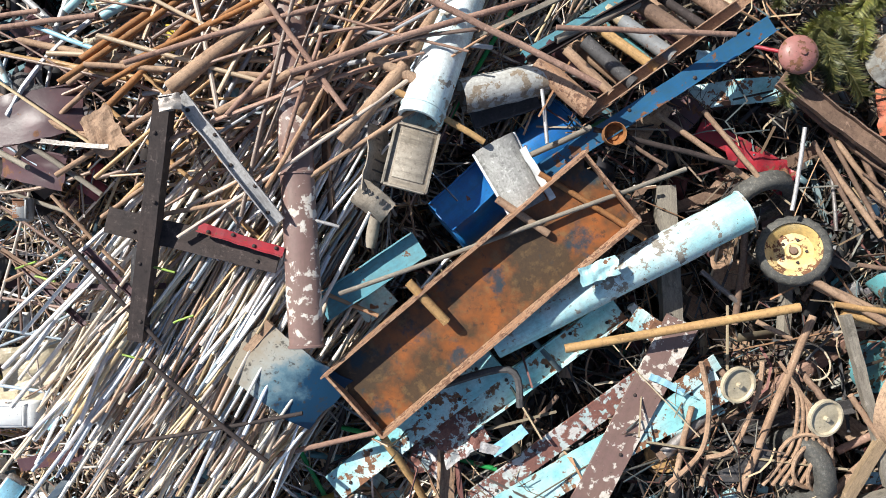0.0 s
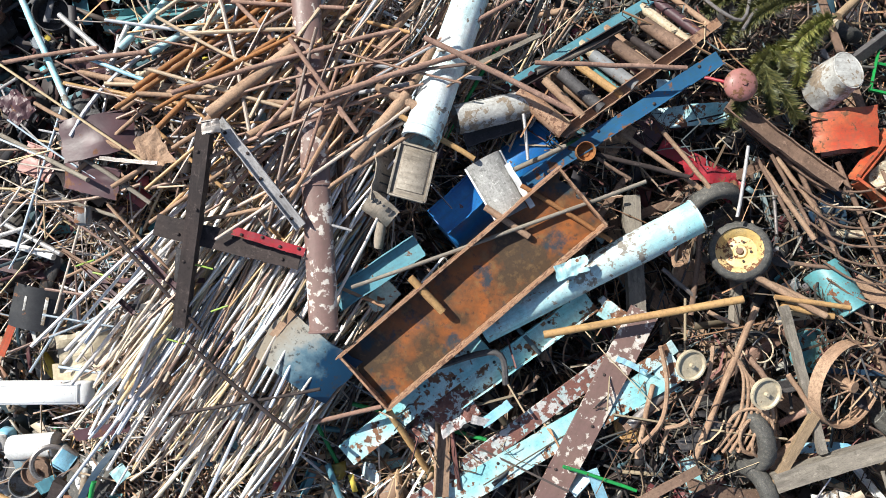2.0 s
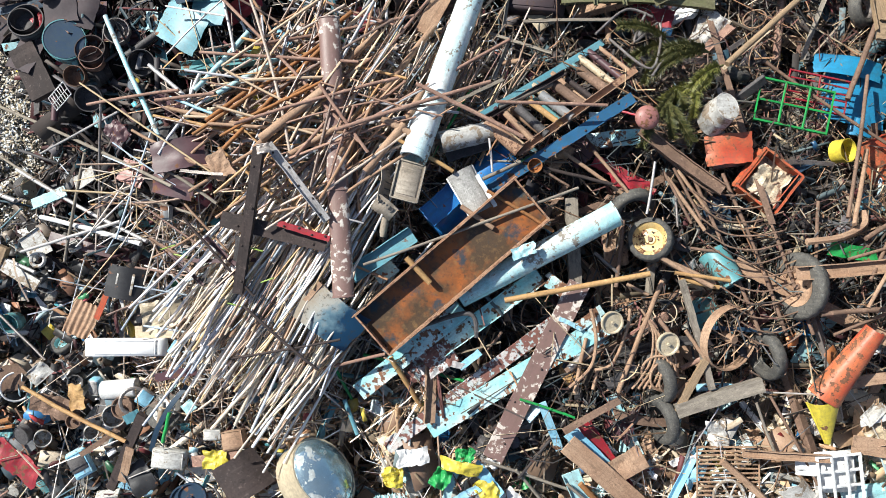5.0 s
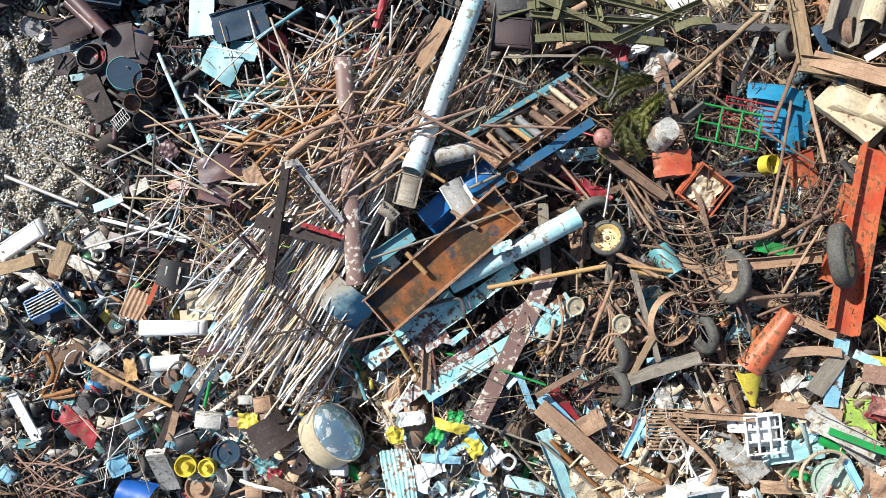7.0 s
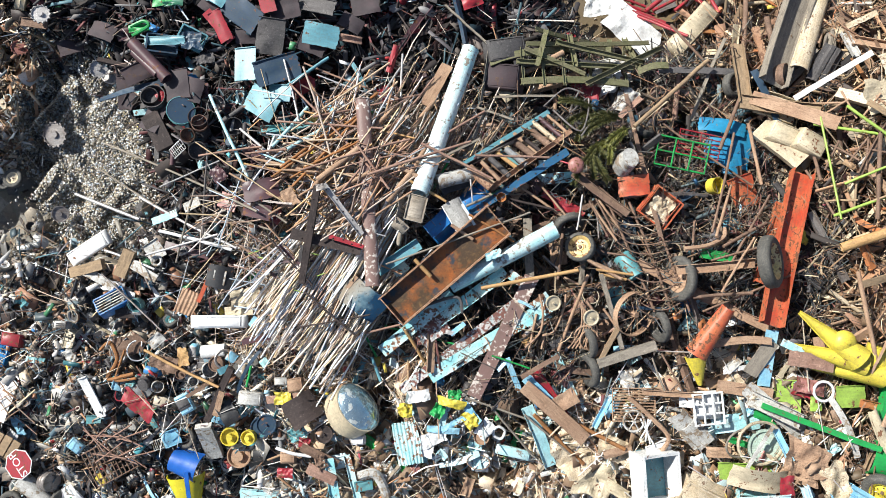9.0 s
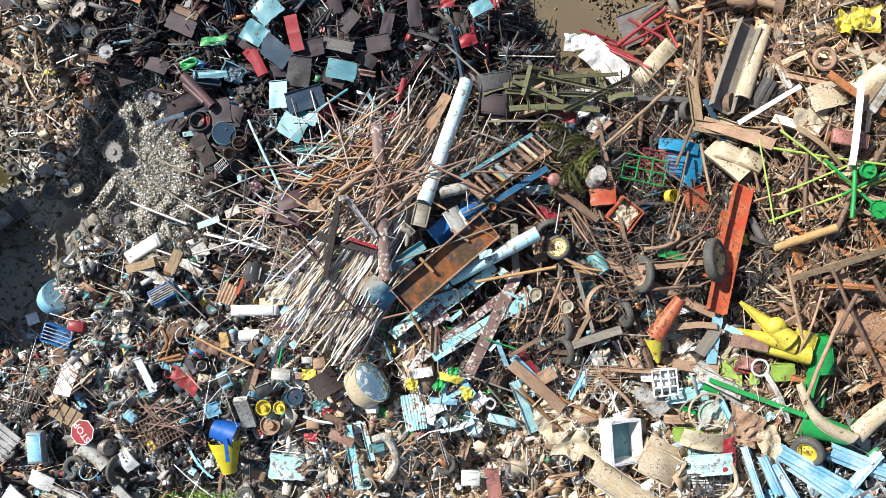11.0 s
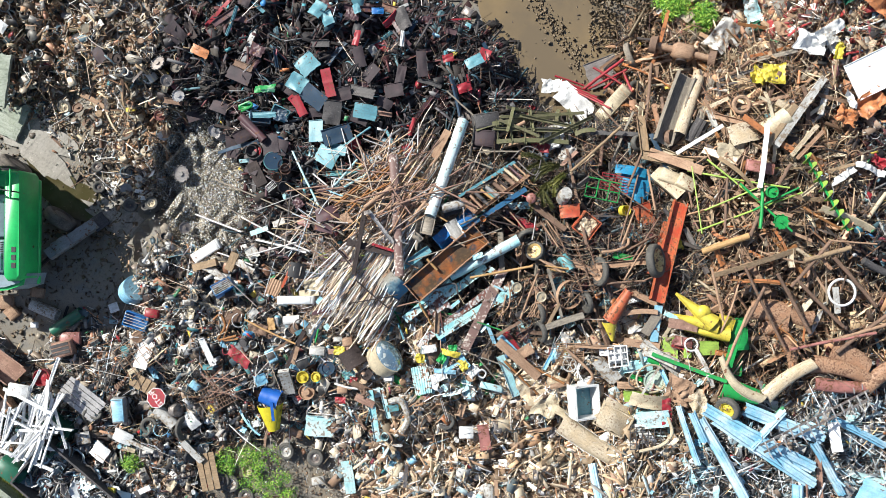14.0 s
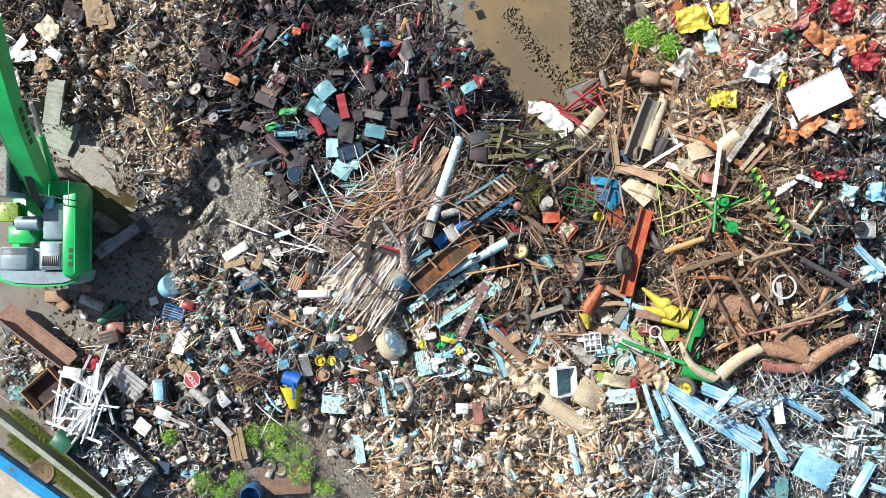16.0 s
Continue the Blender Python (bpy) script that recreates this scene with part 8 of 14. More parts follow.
sign = sheet((-4.26, -0.62, 2.2), 0.52, 0.46, -12, BLACK, 'black printed sign board with pale lettering, half buried', name='sign_board', cat='sign', crumple=0.01, tilt=4, roll=3, bend=0.07)
for k, (x_, w_) in enumerate(((-0.13, 0.30), (0.0, 0.22), (0.11, 0.16))):
    part("lettering_bar", block(0.035 - 0.006 * k, w_, 0.006, (-x_ * 0.9, 0.02 * k, 0.062), 0.001), WHITE_OLD, sign, "pale printed lettering")
sheet((-4.39, -0.59, 2.08), 0.325, 0.048, -78, WHITE_OLD, 'worn pale lettering bar on a black board', name='lettering_bar', cat='lettering', crumple=0.0, thick=0.003)
sheet((-4.38, -0.73, 2.07), 0.287, 0.048, -78, WHITE_OLD, 'worn pale lettering bar on a black board', name='lettering_bar', cat='lettering', crumple=0.0, thick=0.003)
sheet((-4.38, -0.86, 2.06), 0.249, 0.048, -78, WHITE_OLD, 'worn pale lettering bar on a black board', name='lettering_bar', cat='lettering', crumple=0.0, thick=0.003)
bar('flat', (-4.77, -1.15, 1.97), (-4.47, -0.55, 2.1), 0.086, 0.043, 0.01, ORANGE_RED, 'thin orange painted strip')
crumpled((-3.75, -1.05, 2.16), 0.589, 0.38, 0.08, 10, CREAM, 'torn cream plastic cowl with holes', seed=10, name='torn_cowl')
sheet((-3.91, 0.85, 2.82), 0.396, 0.306, -20, PINKISH, 'dark maroon tin sheet', name='maroon_sheet')
sheet((-3.51, 0.75, 2.94), 0.357, 0.268, 20, RUST_DARK, 'dark maroon tin sheet under rods', name='maroon_sheet')
case((-3.38, 0.32, 2.96), (0.142, 0.196, 0.1), 0, GREY, 'small grey-blue valve body', name='valve_body')

# south-west: mixed small scrap
sheet((-7.3, -3.25, 1.23), 0.224, 0.977, 17, WHITE, 'long narrow white enamelled panel', name='white_enamel_sheet', crumple=0.01, thick=0.03)
sheet((-7.33, -3.75, 1.09), 0.308, 0.165, 0, TEAL, 'teal tin scrap beside a white panel', name='teal_scrap')
crumpled((-6.26, -3.38, 1.33), 0.344, 0.788, 0.06, 52, RED, 'bright red crumpled car panel', seed=11, name='red_sheet')
case((-5.17, -3.3, 1.55), (0.338, 0.438, 0.1), 28, SKYBLUE, 'blue metal junction box with a round port', name='junction_box', lid=SKYBLUE, slots=1)
sheet((-5.6, -4.12, 1.19), 0.368, 0.347, 20, SKYBLUE, 'blue-grey flat panel with a wire comb edge', name='blue_tin_sheet')
rack((-5.87, -4.26, 1.16), 0.266, 0.205, 5, 0, 0.008, WHITE_OLD, 'short comb of white rods', yaw=20)
crumpled((-5.13, -2.29, 1.79), 0.215, 0.371, 0.05, 10, OCHRE, 'ochre-yellow plastic mudguard piece', seed=12, name='yellow_guard')
drum((-4.74, -2.19, 1.82), 0.136, 0.5, WHITE, 'white painted gas cylinder lying down', tilt=90, yaw=5, ribs=0, name='white_cylinder', cat='cylinder')
drum((-4.61, -2.54, 1.78), 0.147, 0.18, WHITE_OLD, 'white plastic pot with an open top', open_top=True, ribs=1, taper=1.1, tilt=30, name='plastic_pot', cat='pot', group='plastic pots')
drum((-5, -2.81, 1.65), 0.089, 0.18, WHITE_OLD, 'white plastic pot with an open top', open_top=True, ribs=1, taper=1.1, tilt=30, name='plastic_pot', cat='pot', group='plastic pots')
drum((-5.84, -2.96, 1.4), 0.111, 0.18, WHITE_OLD, 'white plastic pot with an open top', open_top=True, ribs=1, taper=1.1, tilt=30, name='plastic_pot', cat='pot', group='plastic pots')
hoop((-4.21, -2.31, 2), 0.183, 0.029, STEEL, 'grey steel hoop standing in the heap', name='steel_hoop', tilt=20)
disc((-5.21, -2.66, 1.67), 0.108, 0.08, RUST, 'brown rusty wheel hub')
disc((-4.4, -2.42, 1.89), 0.165, 0.06, RUST, 'brown rusty wheel hub')
bent(((-7.06, -2.21, 1.36), (-6.82, -2.05, 1.44), (-6.68, -2.41, 1.41), (-6.93, -2.83, 1.31), (-6.54, -2.76, 1.38), (-6.31, -2.7, 1.43)), 0.04, RUST_ORANGE, 'orange-brown bent tube handle')
bent(((-6.26, -2.8, 1.43), (-6.72, -2.87, 1.33), (-6.71, -2.72, 1.35), (-6.48, -2.19, 1.49)), 0.03, RUST_ORANGE, 'orange-brown bent tube handle')
crumpled((-5.62, -2.45, 1.61), 0.594, 0.297, 0.08, -15, RUST, 'brown rusty bent shell plate', seed=13, name='bent_shell')
rod((-5.99, -2.17, 1.68), (-4.33, -2.89, 1.99), 0.031, OCHRE, 'long tan rusty tube across small scrap')
bar('box', (-4.67, -3.64, 1.69), (-4.05, -2.48, 2.1), 0.136, 0.08, 0.012, RUST_DARK, 'dark brown steel bar lying on scrap')
bar('flat', (-4.46, -3.51, 1.81), (-4.27, -2.98, 1.99), 0.126, 0.063, 0.02, RUST_TAN, 'tan flat bar lying in the scrap heap')
bar('box', (-4.81, -3.78, 1.5), (-4.71, -4.57, 0.93), 0.346, 0.14, 0.012, WHITE_OLD, 'white weathered post end', name='white_post', cat='post')
disc((-4.15, -3.92, 1.8), 0.185, 0.14, YELLOW, 'yellow painted wheel rim lying flat', hole=0.35, name='yellow_rim', group='yellow rims', tilt=10)
disc((-3.65, -3.86, 2.13), 0.152, 0.12, YELLOW, 'yellow painted wheel rim, rusty and tangled with wire', hole=0.35, name='yellow_rim', group='yellow rims', tilt=-10)
disc((-3.28, -3.58, 2.27), 0.207, 0.05, NAVY, 'dark blue round lid', hole=0.1, name='round_lid')
case((-3.63, -3.06, 2.17), (0.512, 0.284, 0.14), -6, WHITE_OLD, 'white chipped appliance block', name='appliance_block')
rod((-3.66, -2.81, 2.36), (-3.56, -2.39, 2.39), 0.026, GREEN, 'bright green plastic stick')
sheet((-5.75, -1.97, 1.67), 0.355, 0.237, 40, WHITE_OLD, 'grey-white cardboard-like plate lying in the scrap heap', name='pale_plate')
sheet((-6.44, -2.11, 1.37), 0.705, 0.403, 10, RUST, 'round-edged rusty sheet under scrap', name='rusty_sheet', cut=0.8)
sheet((-6.45, -1.38, 1.56), 0.397, 0.258, 0, RUST_DARK, 'dark rusty sheet offcut', name='rusty_sheet')
rod((-7.53, -3.88, 1.15), (-7.05, -4.43, 1.17), 0.016, RUST_RED, 'thin rust-red rod in a small tangle', group='tangled rust-red rods')
rod((-7.46, -4.08, 1.14), (-6.69, -4.09, 1.24), 0.016, RUST_RED, 'thin rust-red rod in a small tangle', group='tangled rust-red rods')
rod((-7.4, -4.28, 1.11), (-6.8, -3.74, 1.28), 0.016, RUST_RED, 'thin rust-red rod in a small tangle', group='tangled rust-red rods')
rod((-7.34, -4.49, 1.09), (-6.6, -4.58, 1.13), 0.016, RUST_RED, 'thin rust-red rod in a small tangle', group='tangled rust-red rods')
rod((-7.29, -4.69, 1.05), (-6.63, -4.2, 1.22), 0.016, RUST_RED, 'thin rust-red rod in a small tangle', group='tangled rust-red rods')
rod((-7.15, -4.03, 1.17), (-6.43, -4.2, 1.22), 0.016, RUST_RED, 'thin rust-red rod in a small tangle', group='tangled rust-red rods')
rod((-7.09, -4.23, 1.15), (-6.41, -3.81, 1.29), 0.016, RUST_RED, 'thin rust-red rod in a small tangle', group='tangled rust-red rods')
rod((-7.04, -4.44, 1.12), (-6.38, -4.71, 1.07), 0.016, RUST_RED, 'thin rust-red rod in a small tangle', group='tangled rust-red rods')
rod((-6.98, -4.64, 1.07), (-6.27, -4.29, 1.2), 0.016, RUST_RED, 'thin rust-red rod in a small tangle', group='tangled rust-red rods')
rod((-6.85, -3.98, 1.2), (-6.21, -4.31, 1.19), 0.016, RUST_RED, 'thin rust-red rod in a small tangle', group='tangled rust-red rods')
rod((-6.79, -4.18, 1.17), (-6.05, -3.9, 1.3), 0.016, RUST_RED, 'thin rust-red rod in a small tangle', group='tangled rust-red rods')
rod((-6.74, -4.39, 1.13), (-6.2, -4.82, 0.99), 0.016, RUST_RED, 'thin rust-red rod in a small tangle', group='tangled rust-red rods')
rod((-6.69, -4.6, 1.08), (-5.96, -4.41, 1.13), 0.016, RUST_RED, 'thin rust-red rod in a small tangle', group='tangled rust-red rods')
rod((-7.52, -3.96, 1.15), (-6.94, -4.4, 1.18), 0.016, RUST_RED, 'thin rust-red rod in a small tangle', group='tangled rust-red rods')
crumpled((-4.39, -4.69, 0.81), 0.315, 0.21, 0.1, 30, RED, 'small red plastic scrap', seed=14)
crumpled((-5.49, -4.73, 0.7), 0.359, 0.254, 0.06, 0, BLUE, 'bright blue plastic sheet scrap', seed=15)
sheet((-4.42, -4.74, 0.71), 0.528, 0.317, 30, WHITE_OLD, 'pale flat plate lying in the scrap heap')
disc((-4.15, -4.51, 1.06), 0.257, 0.1, RUST_TAN, 'brown round casing with bolts', hole=0.4)

# oval tank and pieces at the foot of the rods
tank = drum((-1.73, -3.42, 2.14), 0.524, 0.6, CREAM, 'oval cream tank lying tipped, its shiny domed end coloured with reflected sky', lid=TANK_END, oval=0.74, yaw=38, tilt=44, roll=0, ribs=0, name='oval_tank', cat='tank')
dome_ = lathe([(0, 0.76), (0.16, 0.75), (0.30, 0.725), (0.42, 0.68), (0.49, 0.625), (0.5, 0.6)], 28)
part("domed_end", ([(x * 0.74, y, z) for x, y, z in dome_[0]], dome_[1]), TANK_END, tank, "shiny domed end with the sky's reflection painted in blue-grey")
sheet((-2.54, -3.26, 2.41), 0.652, 0.577, 32, RUST_DARK, 'dark brown curved sheet-metal plate', bend=0.12, name='curved_plate')
crumpled((-2.92, -3.03, 2.39), 0.336, 0.242, 0.08, 0, YELLOW, 'yellow plastic fitting with a round mouth', seed=16, name='yellow_fitting')
case((-2.67, -2.78, 2.27), (0.32, 0.282, 0.14), 10, RUST_TAN, 'tan wooden block under rod ends', name='wooden_block')
case((-2.99, -2.71, 2.29), (0.282, 0.169, 0.12), 0, WHITE_OLD, 'white metal casing with a bolt hole', name='white_casing')
bar('flat', (-3.28, -3.09, 2.28), (-2.6, -2.99, 2.37), 0.15, 0.075, 0.03, RUST_RED, 'red-brown flat bar lying in the scrap heap')
sheet((-3.32, -2.33, 2.32), 0.169, 0.15, 40, CYAN_CLEAN, 'pale blue tin square')
disc((-2.12, -3.76, 2.28), 0.179, 0.05, RUST_DARK, 'dark brown rusty disc', hole=0.12)
disc((-3.42, -3.67, 2.12), 0.219, 0.05, NAVY, 'dark blue dish lying in the scrap heap', hole=0.1)
crumpled((-2.65, -3.75, 2.33), 0.375, 0.281, 0.1, 20, TEAL, 'bent teal bracket plates', seed=17)
crumpled((-2.51, -3.92, 2.32), 0.225, 0.187, 0.06, 0, RED, 'small red can crushed flat', seed=18)
bent(((-3.08, -4.04, 2.31), (-2.74, -4.14, 2.35), (-2.36, -4.19, 2.36)), 0.033, WHITE, 'thin white bent strip')
sheet((-0.44, -3.92, 2.35), 0.542, 0.842, 12, CYAN, 'torn turquoise corrugated sheet', ridges=7, name='corrugated_sheet', cut=0.3)
crumpled((-0.49, -3.25, 2.44), 0.279, 0.279, 0.12, 0, YELLOW, 'crumpled bright yellow plastic sheet', seed=19, name='yellow_plastic', group='yellow plastic scraps')
crumpled((-0.21, -2.96, 2.46), 0.427, 0.223, 0.1, 10, WHITE, 'crumpled white plastic sheet', seed=20, name='white_plastic')
crumpled((0.8, -3.44, 2.37), 0.28, 0.374, 0.12, 40, YELLOW, 'crumpled bright yellow plastic sheet', seed=21, name='yellow_plastic', group='yellow plastic scraps')
crumpled((0.44, -3.1, 2.45), 0.557, 0.167, 0.1, -12, YELLOW, 'torn yellow plastic strip', seed=22, name='yellow_plastic', group='yellow plastic scraps')
crumpled((0.49, -2.93, 2.5), 0.259, 0.185, 0.12, 0, GREEN, 'crumpled green plastic scrap', seed=23, name='green_plastic')
crumpled((0.16, -3.26, 2.43), 0.279, 0.242, 0.1, 60, GREEN, 'crumpled green plastic scrap', seed=24, name='green_plastic')
crumpled((0.26, -3.65, 2.37), 0.654, 0.131, 0.08, -5, SKYBLUE, 'torn light blue plastic strip', seed=25, group='torn plastic')
crumpled((0.44, -3.54, 2.36), 0.561, 0.112, 0.08, 30, SKYBLUE, 'torn light blue plastic strip', seed=26, group='torn plastic')
crumpled((0.81, -3.3, 2.38), 0.149, 0.56, 0.08, 40, SKYBLUE, 'torn light blue plastic strip', seed=27, group='torn plastic')
crumpled((0.07, -3.82, 2.36), 0.561, 0.28, 0.08, 20, WHITE, 'torn white plastic piece', seed=28, group='torn plastic')
crumpled((-0.16, -4.01, 2.36), 0.467, 0.336, 0.08, -10, WHITE, 'torn white plastic piece', seed=29, group='torn plastic')
crumpled((1.1, -3.66, 2.24), 0.377, 0.283, 0.08, 50, WHITE, 'torn white plastic piece', seed=30, group='torn plastic')
disc((1.03, -3.82, 2.18), 0.161, 0.06, RUST_TAN, 'tan wheel hub with a dark centre', hole=0.3)
bent(((1.27, -3.68, 2.23), (1.38, -3.61, 2.25), (1.5, -3.71, 2.2), (1.43, -3.87, 2.16), (1.29, -3.81, 2.19), (1.27, -3.68, 2.23)), 0.028, WHITE, 'white plastic handle loop')
case((1.69, -4.18, 1.98), (0.751, 0.212, 0.12), -12, CYAN_WHITE, 'pale blue-white metal cabinet lying on its side', name='metal_cabinet')
bar('channel', (1.92, -3.18, 2.45), (2.44, -4.46, 2.05), 0.245, 0.06, 0.012, CYAN_CLEAN, 'long pale blue channel bar', name='blue_channel')
bar('flat', (1.83, -2.7, 2.8), (3.05, -3.79, 2.58), 0.273, 0.137, 0.03, RUST_TAN, 'brown flat steel plank', name='steel_plank', cat='board')
bar('flat', (1.87, -2.56, 2.69), (2.55, -3.25, 2.55), 0.201, 0.101, 0.02, SKYBLUE, 'blue painted strip beneath a brown plank')
bar('channel', (2.06, -2.45, 2.67), (2.7, -3.4, 2.48), 0.184, 0.06, 0.012, RED, 'dark red painted channel', name='red_channel')
bar('flat', (1.77, -2.53, 2.85), (2.49, -2.1, 2.92), 0.09, 0.045, 0.02, RUST, 'short brown flat bar')
bar('flat', (1.51, -2.19, 2.64), (1.78, -2.87, 2.43), 0.111, 0.055, 0.02, SKYBLUE, 'blue-grey bar deep in the heap')
rod((1.21, -2.13, 2.73), (1.94, -2.38, 2.69), 0.018, GREEN, 'thin green painted rod low in the heap', group='green rods')
bar('flat', (2.46, -2.11, 2.52), (2.85, -2.96, 2.4), 0.167, 0.083, 0.02, CYAN, 'worn pale blue board')
rod((1.18, -3.13, 2.49), (2.1, -4.26, 2.1), 0.023, WOOD_GREY, 'pale tan stick across scrap', group='pale rods')
rod((1.87, -3.32, 2.48), (2.97, -4.29, 2.28), 0.022, WOOD_GREY, 'pale tan stick across scrap', group='pale rods')
rod((0.72, -2.99, 2.52), (1.93, -3.43, 2.38), 0.022, WOOD_GREY, 'pale tan stick across scrap', group='pale rods')
sheet((1.47, -5.73, 1.95), 0.343, 0.83, 8, PINKISH, 'faded red-brown metal panel with white top', name='faded_sheet')
case((0.9, -5.58, 1.91), (0.43, 0.373, 0.16), 0, WHITE, 'small white enamelled box', name='white_box')
sheet((-1.36, -4.04, 2.32), 0.056, 0.056, 0, WHITE, 'tiny white chip lying in the scrap heap')
bar('angle', (-2.02, -4.24, 2.37), (-1.78, -5.82, 2.21), 0.197, 0.05, 0.012, CYAN, 'worn pale blue angle iron', name='angle_iron')
bar('angle', (-1.66, -4.17, 2.35), (-1.42, -5.09, 2.32), 0.14, 0.05, 0.012, CYAN, 'worn pale blue angle iron', name='angle_iron')
bent(((-1.42, -4.59, 2.35), (-1.07, -4.55, 2.35), (-0.86, -5.09, 2.31), (-1.07, -5.52, 2.28)), 0.098, WHITE_OLD, 'white bent tube frame')
sheet((-1.32, -4.77, 2.36), 0.364, 0.196, 5, TEAL, 'teal plate lying in the scrap heap')
wheel((0.3, -5.25, 1.94), 0.258, 0.12, STEEL_DARK, 'dark wheel lying flat among pale scraps', name='small_wheel')
sheet((-2.19, -4.17, 2.38), 0.839, 0.168, -28, RUST, 'brown flat steel bar', name='rusty_bar')
sheet((-2.16, -4.55, 2.36), 0.616, 0.224, -25, RUST_RED, 'red-brown channel piece lying in the scrap heap', name='rusty_bar')
case((-2.85, -4.25, 2.22), (0.339, 0.254, 0.12), 0, RUST_TAN, 'tan wooden block lying in the scrap heap', name='wooden_block')
crumpled((-2.92, -4.56, 2.21), 0.31, 0.198, 0.06, 0, RED, 'red plastic handle piece', seed=31)
sheet((-3.81, -5.72, 0.61), 0.948, 0.673, -5, CYAN_WHITE, 'pale blue-white flat panel on scrap', name='pale_sheet')

# east side: broken farm machinery
bar('channel', (7.28, 1.46, 2.6), (6.38, -1.46, 3.3), 0.42, 0.2, 0.02, ORANGE_RED, 'large orange-red painted steel trough of a machine', name='machine_trough', cat='machine part')
bar('roof', (6.9, 0.84, 2.47), (6.27, -0.71, 3), 0.218, 0.1, 0.012, ORANGE_RED, 'orange-red painted side rail of a machine', name='steel_girder', cat='machine part')
wheel((6.32, -0.29, 3.4), 0.48, 0.24, RIM_YELLOW, 'large tyre on a rusty yellow rim standing in the heap', yaw=0, tilt=52, roll=-6, wide=1.15, name='cart_wheel', tyre_mat=RUBBER)
bar('channel', (4.65, -0.45, 3.21), (6.09, -0.31, 3.27), 0.174, 0.08, 0.012, RUST_TAN, 'tan steel axle beam beside a wheel', name='axle_beam', cat='beam')
cowl((5.6, -1.15, 3.25), (5.08, -2.05, 2.98), 0.24, 0.42, 0.16, 0.2, ORANGE_RED, 'orange-red tapered spout of a machine', name='machine_spout')
cowl((5.08, -2.07, 2.97), (5.2, -2.66, 2.85), 0.42, 0.06, 0.18, 0.05, YELLOW, 'yellow painted pointed mouth of a spout', name='yellow_funnel')
sheet((6.31, 1.11, 2.14), 0.567, 0.652, 20, ORANGE_RED, 'orange-red painted panel behind a wheel', name='red_sheet', tilt=10)
drum((3.72, 1.55, 2.72), 0.23, 0.42, WHITE_OLD, 'dented white paper-covered tub on a red plate', name='white_tub', cat='tub', tilt=14, roll=-18, oval=0.85, taper=0.82, ribs=1)
sheet((3.94, 1.17, 2.81), 0.595, 0.397, 5, ORANGE_RED, 'orange-red painted hopper plate', name='hopper_plate', bend=0.06)
tray((4.42, 0.74, 2.72), 0.5, 0.62, 0.22, -38, ORANGE_RED, 'orange-red torn steel hopper full of rust flakes', name='red_hopper', cat='hopper', inner=WORN_TAN, flare=0.06)
crumpled((4.42, 0.72, 2.86), 0.46, 0.42, 0.14, -30, WORN_TAN, 'crumpled flaking sheet in a red hopper', seed=131, name='flaked_sheet')
bar('flat', (3.91, 3.76, 1.71), (4.38, 0.17, 3.11), 0.084, 0.042, 0.015, RUST, 'long rusty flat strip')
bar('channel', (2.73, 1.39, 3.05), (3.79, 0.61, 3.03), 0.15, 0.06, 0.012, RUST, 'brown steel bar running down the heap')
bent(((3.38, 0.8, 2.91), (3.68, 0.6, 2.93), (4.08, 0.56, 2.94), (4.57, 0.73, 2.86)), 0.011, RUST, 'curved spring tine of a hay rake', name='rake_tine', group='rake tines', cat='tine')
bent(((3.43, 0.62, 2.93), (3.73, 0.42, 2.95), (4.12, 0.38, 2.97), (4.56, 0.48, 2.94)), 0.011, RUST, 'curved spring tine of a hay rake', name='rake_tine', group='rake tines', cat='tine')
bent(((3.48, 0.44, 2.94), (3.78, 0.24, 2.97), (4.15, 0.21, 2.99), (4.58, 0.34, 2.98)), 0.011, RUST, 'curved spring tine of a hay rake', name='rake_tine', group='rake tines', cat='tine')
bent(((3.53, 0.26, 2.95), (3.83, 0.06, 2.98), (4.19, 0.03, 3.01), (4.59, 0.1, 3.02)), 0.011, RUST, 'curved spring tine of a hay rake', name='rake_tine', group='rake tines', cat='tine')
bent(((3.58, 0.08, 2.96), (3.88, -0.11, 2.99), (4.23, -0.15, 3.02), (4.61, -0.04, 3.04)), 0.011, RUST, 'curved spring tine of a hay rake', name='rake_tine', group='rake tines', cat='tine')
bent(((3.63, -0.1, 2.97), (3.93, -0.29, 3), (4.27, -0.32, 3.03), (4.63, -0.18, 3.05)), 0.011, RUST, 'curved spring tine of a hay rake', name='rake_tine', group='rake tines', cat='tine')
bent(((3.68, -0.27, 2.97), (3.98, -0.47, 3), (4.31, -0.5, 3.03), (4.66, -0.42, 3.06)), 0.011, RUST, 'curved spring tine of a hay rake', name='rake_tine', group='rake tines', cat='tine')
bent(((3.73, -0.45, 2.98), (4.03, -0.64, 3), (4.36, -0.68, 3.03), (4.68, -0.56, 3.06)), 0.011, RUST, 'curved spring tine of a hay rake', name='rake_tine', group='rake tines', cat='tine')
bent(((3.78, -0.63, 2.98), (4.09, -0.82, 2.99), (4.41, -0.85, 3.02), (4.71, -0.7, 3.05)), 0.011, RUST, 'curved spring tine of a hay rake', name='rake_tine', group='rake tines', cat='tine')
bent(((3.84, -0.8, 2.97), (4.14, -1, 2.98), (4.45, -1.03, 3), (4.74, -0.94, 3.04)), 0.011, RUST, 'curved spring tine of a hay rake', name='rake_tine', group='rake tines', cat='tine')
